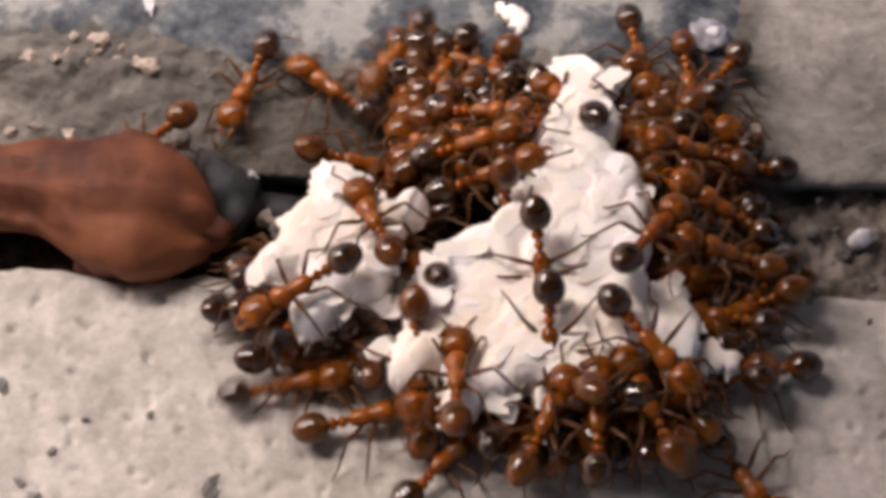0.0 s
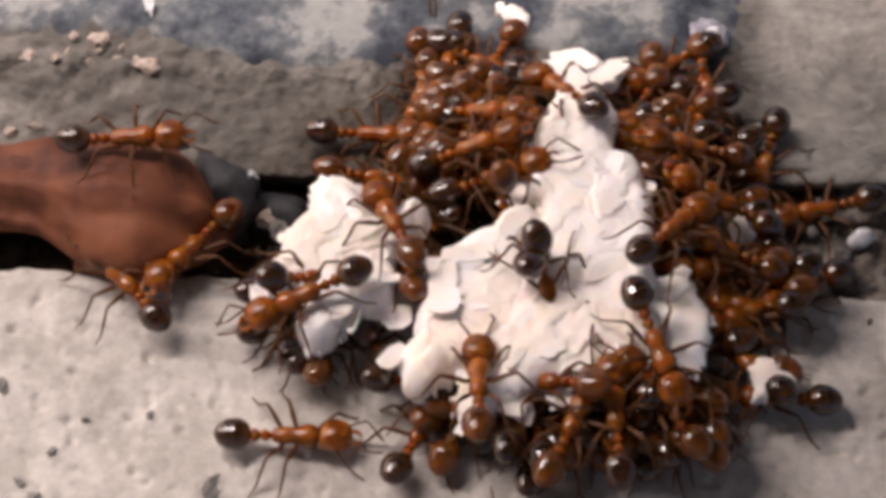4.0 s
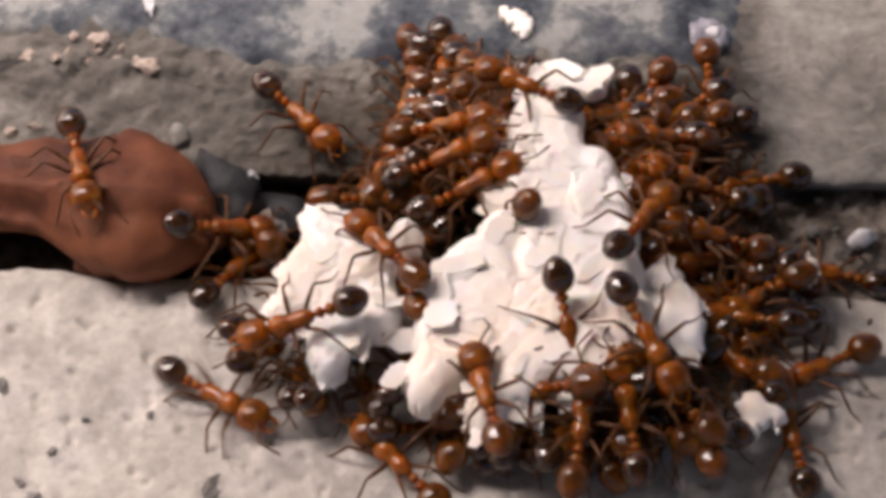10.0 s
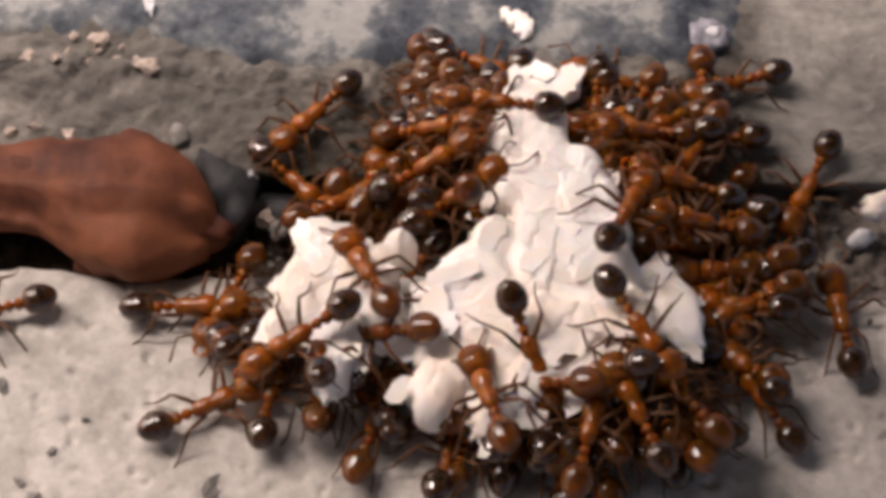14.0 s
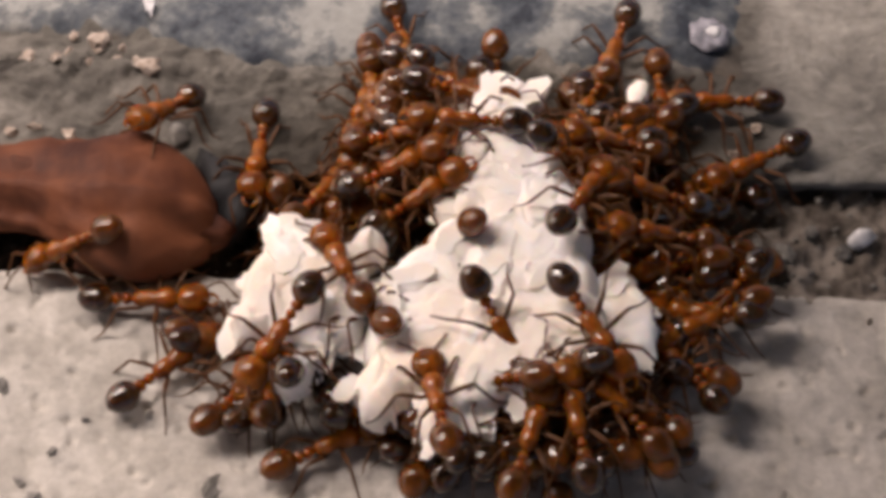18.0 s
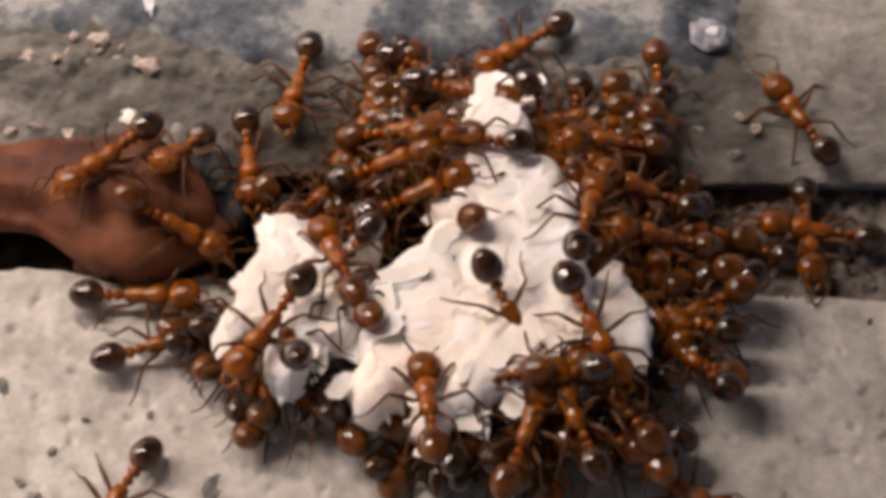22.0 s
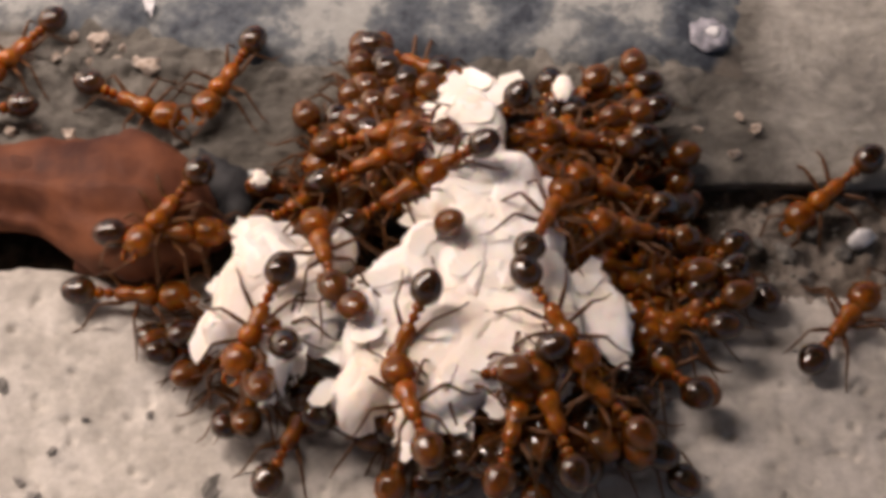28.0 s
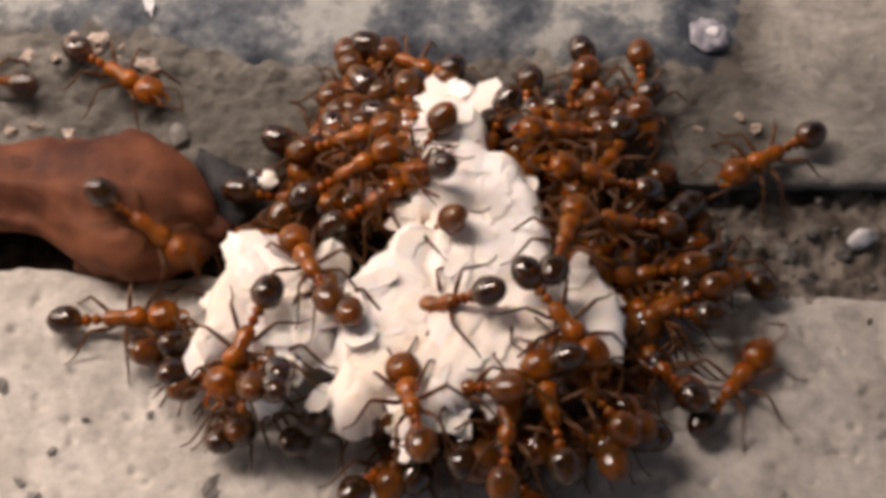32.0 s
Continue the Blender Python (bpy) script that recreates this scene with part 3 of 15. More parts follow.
CARRIED_B = crumb("carried_crumb", ((0.0, 0.0, 0.5), (0.35, 0.45, 0.35)), 0.45, 0.4, "small off-white crumb carried along the joint", seed=27.0, cell=0.08)
CARRIED_C = crumb("carried_crumb", ((0.0, 0.0, 0.36), (0.12, 0.4, 0.25)), 0.4, 0.35, "small white crumb held up by an ant", seed=31.0, cell=0.07)
CARRIED_D = crumb("carried_crumb", ((0.0, 0.0, 0.28), (0.15, 0.2, 0.2)), 0.3, 0.3, "tiny white crumb held by an ant", seed=35.0, cell=0.06)


# ---- ants ----
HIPS = {"front": (0.50, 0.20), "middle": (0.08, 0.23), "hind": (-0.34, 0.20)}
REST = {"front": 48, "middle": 92, "hind": 142}


def bead(bm, x, y, z, rx, ry, rz, seg=14, rings=9):
    made = bmesh.ops.create_uvsphere(bm, u_segments=seg, v_segments=rings, radius=1.0)["verts"]
    for v in made:
        v.co = Vector((x + v.co.x * rx, y + v.co.y * ry, z + v.co.z * rz))


def make_ant(label, spread, crouch, shell, dark):
    """One ant, 4.7 mm long, its head towards +x and its feet at z = 0. spread turns the legs, crouch lowers the knees."""
    ant = new("ant")
    tagged(ant, label, "ant", "ants round the crumbs")
    ant.empty_display_size = 0.0005
    bm = bmesh.new()
    lathe(bm, [(0.78, 0.14), (0.84, 0.34), (0.98, 0.50), (1.22, 0.575), (1.46, 0.56), (1.68, 0.47), (1.82, 0.31), (1.88, 0.12)], 18, 0.76, 0.74)
    head = part("head", bm, shell, ant)
    for side in (1, -1):
        bm = bmesh.new()
        bead(bm, 1.42, side * 0.47, 0.84, 0.10, 0.06, 0.09, 8, 6)
        part("eye", bm, M_EYE, head, "small black compound eye")
        bm = bmesh.new()
        tube(bm, [(1.78, side * 0.22, 0.66), (1.98, side * 0.24, 0.62), (2.12, side * 0.14, 0.60), (2.16, side * 0.03, 0.60)], [0.085, 0.075, 0.055, 0.02], 7)
        part("mandible", bm, M_ANT, head)
    bm = bmesh.new()
    lathe(bm, [(-0.76, 0.08), (-0.68, 0.22), (-0.45, 0.30), (-0.15, 0.29), (0.02, 0.26), (0.22, 0.35), (0.45, 0.41), (0.66, 0.34), (0.80, 0.15)], 16, 0.95, 0.70)
    part("thorax", bm, shell, ant)
    bm = bmesh.new()
    lathe(bm, [(-1.12, 0.06), (-1.06, 0.15), (-0.97, 0.19), (-0.88, 0.15), (-0.72, 0.07)], 12, 1.25, 0.70)
    part("petiole", bm, shell, ant)
    bm = bmesh.new()
    lathe(bm, [(-1.46, 0.10), (-1.38, 0.20), (-1.28, 0.23), (-1.18, 0.17), (-1.10, 0.06)], 12, 1.05, 0.69)
    part("postpetiole", bm, shell, ant)
    bm = bmesh.new()
    lathe(bm, [(-1.40, 0.10), (-1.46, 0.27), (-1.59, 0.42), (-1.77, 0.515), (-1.94, 0.54), (-1.96, 0.534), (-2.13, 0.52), (-2.28, 0.46), (-2.30, 0.453),
               (-2.43, 0.365), (-2.45, 0.358), (-2.55, 0.24), (-2.61, 0.12), (-2.64, 0.03)], 24, 0.90, 0.74)
    part("gaster", bm, dark, ant, "dark glossy striped gaster")
    for side in (1, -1):
        for name, (hx, hy) in HIPS.items():
            bm = bmesh.new()
            tube(bm, [(0, 0, 0.02), (0.22, 0, 0.0), (0.50, 0, 0.20 - 0.5 * crouch), (0.92, 0, 0.42 - crouch), (1.02, 0, 0.40 - crouch), (1.30, 0, 0.0 - 0.4 * crouch), (1.62, 0, -0.42),
                      (1.78, 0, -0.50), (2.05, 0, -0.54)], [0.085, 0.078, 0.085, 0.055, 0.05, 0.05, 0.038, 0.03, 0.022], 6)
            leg = part("leg", bm, M_LEG, ant)
            leg.matrix_basis = at(hx, side * hy, 0.56, 0, 0, side * (REST[name] + spread * (1 if name == "front" else -1)))
        bm = bmesh.new()
        tube(bm, [(0, 0, 0), (0.28, 0.22, 0.14), (0.55, 0.42, 0.16), (0.62, 0.44, 0.13), (0.90, 0.34, -0.05), (1.18, 0.22, -0.22), (1.30, 0.17, -0.26)] if side > 0 else
             [(0, 0, 0), (0.28, -0.22, 0.14), (0.55, -0.42, 0.16), (0.62, -0.44, 0.13), (0.90, -0.34, -0.05), (1.18, -0.22, -0.22), (1.30, -0.17, -0.26)],
             [0.045, 0.04, 0.04, 0.035, 0.035, 0.05, 0.03], 6)
        feeler = part("antenna", bm, M_LEG, ant)
        feeler.matrix_basis = at(1.62, side * 0.18, 0.90)
    return ant


M_AMBER = cuticle("ant amber gaster shell", (0.066, 0.020, 0.003), (0.175, 0.055, 0.006), 0.18, 0.16, 0.6, 0.35)
KINDS = [make_ant("glossy red-brown ant with a dark brown gaster", 0, 0.0, M_ANT, M_GASTER),
         make_ant("red-brown ant with splayed amber legs and dark gaster", 12, 0.08, M_ANT, M_GASTER),
         make_ant("amber-orange ant with a translucent amber gaster", -8, 0.05, M_ANT, M_AMBER)]


def legs_of(ant):
    return [o for o in ant.children if o.name.startswith("leg")]


def feelers_of(ant):
    return [o for o in ant.children if o.name.startswith("antenna")]


SWARM = ((13, -1.6, 1.6, 3.6, 7.4), (22, 5.9, 9.2, -0.5, 6.4), (25, 1.0, 8.0, -7.7, -5.4), (9, 8.6, 10.6, -6.2, -0.6))
ANTS = []
for digit in "0211002012202202001021010102101010212101222210202101010210101021012102101012212101021010102101010212102021210102201210210101022212202201212211222122212":
    model = KINDS[int(digit)]
    ANTS.append(copy_thing(model, at(0, 0)) if model in ANTS else model)
RIDERS = ((-2.8, -2.1, 2.75, 99, 12), (-3.3, 9.3, 1.95, -14, -25), (-3.5, 7.9, 1.95, 8, -25), (3.4, 8.6, 1.95, 190, -25), (4.4, 6.5, 1.95, 168, -25), (4.7, 4.5, 1.95, 176, -22),
          (0.2, -2.7, 2.1, 72, -6), (1.5, -2.3, 2.2, 101, -8), (2.8, -1.6, 2.1, 128, -8), (-2.7, 6.6, 1.9, 20, -18))
PACKED = [copy_thing(KINDS[(2, 0, 2, 1, 2)[k % 5]], at(0, 0)) for k in range(sum(row[0] for row in SWARM) + len(RIDERS) - 1)] + [ANTS[5]]


def carry(ob, rows):
    """Key a thing from rows of seconds, millimetres and degrees (yaw, pitch, roll)."""
    walk(ob, [(t, Matrix.Translation((x * MM, y * MM, z * MM)) @ pose(0, 0, 0, 0, 0, yaw) @ pose(0, 0, 0, 0, pitch, 0) @ pose(0, 0, 0, roll, 0, 0))
              for t, x, y, z, yaw, pitch, roll in rows])


def fidget(rows, rng):
    """Small twitches of the body between the rows."""
    out = [rows[0]]
    for a, b in zip(rows, rows[1:]):
        n = max(2, min(8, round((b[0] - a[0]) * 3)))
        for k in range(1, n):
            s = k / n
            m = [p + (q - p) * s for p, q in zip(a, b)]
            m[1] += rng.uniform(-0.10, 0.10)
            m[2] += rng.uniform(-0.10, 0.10)
            m[4] += rng.uniform(-5, 5)
            m[6] += rng.uniform(-3, 3)
            out.append(tuple(m))
        out.append(b)
    return out


def support(x, y):
    """How high the slabs, the soil or the pile lie under a place."""
    if y > joint_back(x):
        return 0.55
    return 0.05 if y < joint_front(x) else -0.6


def press(haul):
    """The ants packed round the crumb: each stays in its stretch of the crowd, goes with the crumb and faces it."""
    rng = random.Random(77)
    number = 0
    first = haul[0]
    for count, x0, x1, y0, y1 in SWARM:
        for _ in range(count):
            px, py, lift, turn = rng.uniform(x0, x1), rng.uniform(y0, y1), rng.uniform(0.0, 0.35 if y0 > -4 else 0.9), rng.uniform(-55, 55)
            rows = []
            for row in haul[::2] + haul[-1:] * (len(haul) % 2 == 0):
                x, y = px + row[1] - first[1] + rng.uniform(-0.35, 0.35), py + row[2] - first[2] + rng.uniform(-0.35, 0.35)
                yaw = math.degrees(math.atan2(row[2] + 2.5 - y, row[1] - 1.0 - x))
                if rows:
                    yaw = rows[-1][4] - turn + (yaw - rows[-1][4] + turn + 180) % 360 - 180
                rows.append((row[0], x, y, support(x, y) + lift, yaw + turn, 14 if y < 0 else 4, rng.uniform(-6, 6)))
            crawl(PACKED[number], rows, 500 + number)
            number += 1


def ride(haul):
    """Ants that hold on to the rim of the large crumb, heads up on it, and are turned along with it."""
    rng = random.Random(31)
    for ant, (px, py, height, turn, pitch) in zip(PACKED[-len(RIDERS):], RIDERS):
        rows = []
        for t, x, y, z, yaw, _, _ in haul:
            spot = Matrix.Rotation(radians(yaw), 2) @ Vector((px + rng.uniform(-0.12, 0.12), py + rng.uniform(-0.12, 0.12)))
            rows.append((t, x + spot.x, y + spot.y, height, yaw + turn + rng.uniform(-7, 7), pitch + rng.uniform(-4, 4), rng.uniform(-6, 6)))
        crawl(ant, rows, 700 + len(rows) + int(10 * py))


def crawl(which, rows, seed=None):
    """An ant that goes along rows; its legs step while it moves, and its feelers sway."""
    ob = ANTS[which] if seed is None else which
    rng = random.Random(which if seed is None else seed)
    carry(ob, fidget(rows, rng))
    beats = []
    for a, b in zip(rows, rows[1:]):
        far = math.dist(a[1:3], b[1:3])
        count = max(1, min(8, round(far / 1.0)))
        beats += [(a[0] + (b[0] - a[0]) * k / count, far > 0.5) for k in range(count)]
    beats.append((32.0, False))
    for n, leg in enumerate(legs_of(ob)):
        rest = leg.matrix_basis.copy()
        way = 1 if n % 2 == 0 else -1
        keys = []
        for k, (t, going) in enumerate(beats):
            swing = (17 if going else 5) * way * (1 if k % 2 else -1) + rng.uniform(-4, 4)
            keys.append((t, rest @ pose(0, 0, 0, 0, 0, swing)))
        walk(leg, keys)
    for feeler in feelers_of(ob):
        rest = feeler.matrix_basis.copy()
        walk(feeler, [(t, rest @ pose(0, 0, 0, 0, rng.uniform(-18, 12), rng.uniform(-22, 22))) for t in (0, 2, 4, 6.5, 9, 12, 15, 18, 21, 23, 26, 29, 32)])
    return ob


# ---- what moves ----
def motions():
    haul = [(0, 3.7, -5.56, 2.1, -9, 0, 0), (1, 3.84, -5.56, 2.13, -9, 1, 1), (2, 4.2, -5.69, 2.07, -8, 1, 0), (3, 4.01, -5.6, 2.1, -7, -1, 0), (6, 4.35, -5.54, 2.1, -5, 1, -1), (7, 4.41, -5.53, 2.13, -4, 0, 1), (8, 4.56, -5.57, 2.07, 0, -1, 0), (9, 4.19, -5.51, 2.1, 0, -1, -1), (10, 4.08, -5.61, 2.13, 1, 0, 0), (11, 4.19, -5.5, 2.07, 3, 1, 1), (12, 4.35, -5.47, 2.1, 4, 0, -1), (13, 4.21, -5.56, 2.12, 3, -1, 0), (14, 4.13, -5.65, 2.07, 5, -1, 1), (17, 2.59, -5.93, 2.07, 4, 0, 1), (18, 2.53, -5.92, 2.1, 2, -1, 0), (19, 2.46, -5.87, 2.12, 3, 0, -1), (20, 2.4, -5.94, 2.07, 2, 1, 0), (21, 2.45, -5.84, 2.1, 3, 1, 1), (22, 2.34, -5.91, 2.12, 2, 0, -1), (23, 2.4, -5.86, 2.07, 2, -1, 0), (24, 2.31, -5.87, 2.1, 3, 0, 1), (25, 2.35, -5.91, 2.12, 3, 1, 0), (28, 1.76, -5.9, 2.12, 4, -1, 0), (29, 1.72, -5.71, 2.07, 6, 0, -1), (30, 1.75, -5.9, 2.11, 7, 1, 0), (31, 1.71, -5.81, 2.12, 8, 1, 1), (32, 1.55, -5.8, 2.07, 7, -1, -1)]
    carry(CRUMB_MAIN, haul)
    press(haul)
    ride(haul)
    carry(CRUMB_LEFT, [(0, -4.29, -1.45, 1.85, -9, 0, 1), (1, -4.29, -1.56, 1.82, -8, 1, 0), (2, -4.08, -1.8, 1.88, -7, 0, -1), (3, -4.17, -1.91, 1.85, -7, -1, -1), (6, -4.06, -2.37, 1.85, -5, -1, 1), (7, -3.96, -2.6, 1.82, -4, -1, 0), (8, -3.94, -3.06, 1.88, 0, 1, -1), (9, -4.04, -2.83, 1.85, 0, 0, -1), (10, -4.12, -3.28, 1.82, 1, -1, 0), (11, -4.11, -3.39, 1.88, 3, 0, 1), (12, -4.01, -3.51, 1.85, 4, 1, 1), (13, -4.19, -3.62, 1.83, 3, 0, 0), (14, -4.19, -3.84, 1.88, 4, -1, -1), (17, -5.31, -3.84, 1.88, 3, -1, 1), (18, -5.31, -3.73, 1.85, 2, -1, 1), (19, -5.41, -3.73, 1.83, 2, 1, 0), (20, -5.41, -3.73, 1.88, 1, 1, -1), (21, -5.41, -3.73, 1.85, 3, -1, 0), (22, -5.5, -3.73, 1.83, 2, 0, 1), (23, -5.5, -3.73, 1.88, 2, 1, 1), (24, -5.59, -3.73, 1.85, 2, 0, 0), (25, -5.59, -3.84, 1.83, 3, -1, -1), (28, -6.24, -3.84, 1.83, 4, -1, 1), (29, -6.23, -3.95, 1.88, 5, -1, 1), (30, -6.2, -4.39, 1.84, 7, 1, 0), (31, -6.3, -4.39, 1.83, 7, 1, -1), (32, -6.39, -4.39, 1.88, 6, -1, -1)])
    carry(CRUMB_RIGHT, [(0, 7.84, -4.52, 2, -9, 4, -14), (1, 7.96, -4.45, 2.03, -9, 4, -14), (2, 8.31, -4.53, 1.97, -8, 4, -14), (3, 8.11, -4.4, 2, -7, 4, -14), (6, 8.41, -4.2, 2, -5, 4, -14), (7, 8.43, -4.11, 2.03, -4, 4, -14), (8, 8.47, -3.87, 1.97, 0, 4, -14), (9, 8.1, -3.8, 2, 0, 4, -14), (10, 7.95, -3.81, 2.03, 1, 4, -14), (11, 7.99, -3.57, 1.97, 3, 4, -14), (12, 8.13, -3.49, 2, 4, 4, -14), (13, 8.01, -3.62, 2.02, 3, 4, -14), (14, 7.87, -3.61, 1.97, 5, 4, -14), (17, 6.39, -3.98, 1.97, 4, 4, -14), (18, 6.37, -4.06, 2, 2, 4, -14), (19, 6.29, -3.99, 2.02, 3, 4, -14), (20, 6.26, -4.13, 1.97, 2, 4, -14), (21, 6.27, -3.94, 2, 3, 4, -14), (22, 6.18, -4.05, 2.02, 2, 4, -14), (23, 6.23, -3.99, 1.97, 2, 4, -14), (24, 6.13, -3.98, 2, 3, 4, -14), (25, 6.15, -3.97, 2.02, 3, 4, -14), (28, 5.53, -3.91, 2.02, 4, 4, -14), (29, 5.42, -3.6, 1.97, 6, 4, -14), (30, 5.41, -3.69, 2.01, 7, 4, -14), (31, 5.35, -3.57, 2.02, 8, 4, -14), (32, 5.23, -3.64, 1.97, 7, 4, -14)])
    carry(CRUMB_TOP, [(0, 5.34, 6.73, 1.55, -9, -6, -18), (1, 4.95, 7.23, 1.55, -9, -6, -15), (2, 5.16, 7.29, 1.55, -8, -6, -15), (3, 5.15, 7.15, 1.55, -7, -6, -18), (6, 5.77, 7.01, 1.55, -5, -6, -19), (7, 5.56, 6.95, 1.55, -4, -6, -16), (8, 5.35, 6.87, 1.55, 0, -6, -15), (9, 4.52, 6.95, 1.55, 0, -6, -17), (10, 4.71, 6.59, 1.55, 1, -6, -20), (11, 4.5, 6.59, 1.55, 3, -6, -21), (12, 4.5, 6.59, 1.55, 4, -6, -20), (13, 4.29, 6.59, 1.55, 3, -6, -17), (14, 3.67, 6.59, 1.55, 5, -6, -15), (17, 2.09, 6.05, 1.55, 4, -6, -21), (18, 2.4, 5.97, 1.55, 2, -6, -20), (19, 2.41, 6.05, 1.55, 3, -6, -18), (20, 3.42, 5.51, 1.55, 2, -6, -15), (21, 3.32, 5.51, 1.55, 3, -6, -15), (22, 2.2, 6.05, 1.55, 2, -6, -18), (23, 1.68, 6.24, 1.55, 2, -6, -21), (24, 2.4, 5.86, 1.55, 3, -6, -21), (25, 1.99, 5.97, 1.55, 3, -6, -18), (28, 1.37, 6.13, 1.55, 4, -6, -17), (29, 1.16, 5.99, 1.55, 6, -6, -20), (30, 0.74, 5.72, 1.55, 7, -6, -21), (31, 0.43, 5.86, 1.55, 8, -6, -19), (32, 0.58, 5.72, 1.55, 7, -6, -16)])
    carry(CRUMB_CHIP, [(0, 2.63, 10.1, 1.05, 0, 0, 0), (3, 2.63, 10.1, 1.05, 0, 0, 0), (7, 2.69, 10.02, 1.05, 0, 0, 0), (9, 2.75, 9.93, 1.05, 0, 0, 0), (12, 2.79, 9.81, 1.05, 0, 0, 0), (14.4, 2.82, 9.81, 1.05, 0, 0, 0), (15.6, 3.21, 11.35, 1.05, 0, 0, 0), (16.4, 4.03, 16.05, 1.05, 0, 0, 0), (20, 5.3, 24.44, 1.05, 0, 0, 0), (32, 5.3, 24.44, 1.05, 0, 0, 0)])
    carry(CARRIED_A, [(0, 9.09, -5.32, 1.3, 0, 0, 0), (1, 9.41, -5.43, 1.3, 16, 0, 0), (2, 11.18, -5.43, 1.3, 25, 0, 0), (3, 10.64, -5.75, 1.3, 22, 0, 0), (6, 11.35, -6.29, 1.3, -22, 0, 0), (7, 11.15, -5.64, 1.3, -25, 0, 0), (8, 10.87, -6.5, 1.3, -16, 0, 0), (9, 10.78, -7.23, 1.3, 0, 0, 0), (10, 10.31, -7.34, 1.3, 16, 0, 0), (11, 7.52, -8.06, 1.3, 25, 0, 0), (12, 7.64, -8.77, 1.3, 21, 0, 0), (13, 6.74, -7.65, 1.3, 8, 0, 0), (14, 7.27, -7.86, 1.3, -9, 0, 0), (14.5, 6.63, -7.96, 1.3, -17, 0, 0), (15.6, 8.07, -9.97, 1.3, -25, 0, 0), (16.4, 8.9, -12.26, 1.3, -22, 0, 0), (20, 11.69, -17.03, 1.3, 25, 0, 0), (32, 11.69, -17.03, 1.3, -10, 0, 0)])
    carry(CARRIED_B, [(0, 9.75, -1.56, 0.9, 0, 0, 0), (3, 10.18, -0.24, 0.9, 22, 0, 0), (6, 10.71, 0.12, 0.9, -22, 0, 0), (7, 11.03, -0.61, 0.9, -25, 0, 0), (8, 11.54, -0.37, 0.9, -16, 0, 0), (9, 11.99, -1.56, 0.9, 0, 0, 0), (10, 12.43, -1.91, 0.9, 16, 0, 0), (11, 12.12, -1.32, 0.9, 25, 0, 0), (12, 12.02, -2.14, 0.9, 21, 0, 0), (13, 14.17, -3.74, 0.9, 8, 0, 0), (13.6, 12.97, -1.56, 0.9, -2, 0, 0), (14, 15.31, 1.1, 0.9, -9, 0, 0), (15.3, 18.29, 2.1, 0.9, -24, 0, 0), (18, 22.69, 2.87, 0.9, 1, 0, 0), (32, 22.69, 2.87, 0.9, -10, 0, 0)])
    carry(CARRIED_C, [(0, 24.2, 2.1, 1.9, 0, 0, 0), (13, 24.2, 2.1, 1.9, 10, 0, 0), (15.5, 16.82, -0.36, 1.9, -30, 0, 0), (16.5, 15.94, 4.67, 1.9, -26, 0, 0), (17, 14.27, 5.88, 1.9, -19, 0, 0), (17.5, 9.89, 6.15, 1.9, -9, 0, 0), (18, 7.12, 5.47, 1.9, 1, 0, 0), (19, 6.52, 5.74, 1.9, 20, 0, 0), (19.5, 5.48, 7.67, 1.9, 27, 0, 0), (20, 3.74, 6.01, 1.9, 30, 0, 0), (21, 3.42, 5.61, 1.9, 25, 0, 0), (22, 2.38, 5.34, 1.9, 9, 0, 0), (25, 2.17, 4.94, 1.9, -29, 0, 0), (28, 4.45, 5.69, 1.9, 20, 0, 0), (29, 2.96, 3.94, 1.9, 30, 0, 0), (30, 2.66, 4.28, 1.9, 25, 0, 0), (32, 2.66, 4.28, 1.9, -12, 0, 0)])
    carry(CARRIED_D, [(0, -19.19, 4.92, 1.6, 0, 0, 0), (18, -18.99, 3.87, 1.6, 1, 0, 0), (21, -16.55, 3.87, 1.6, 17, 0, 0), (22, -11.45, 4.6, 1.6, 6, 0, 0), (23, -9.44, 3.87, 1.6, -8, 0, 0), (24, -6.97, 2.28, 1.6, -18, 0, 0), (25, -7.66, 3.3, 1.6, -20, 0, 0), (28, -6.56, 1.82, 1.6, 14, 0, 0), (29, -6.41, 4.34, 1.6, 20, 0, 0), (30, -6.09, 2.33, 1.6, 17, 0, 0), (32, -6.26, 1.82, 1.6, -8, 0, 0)])
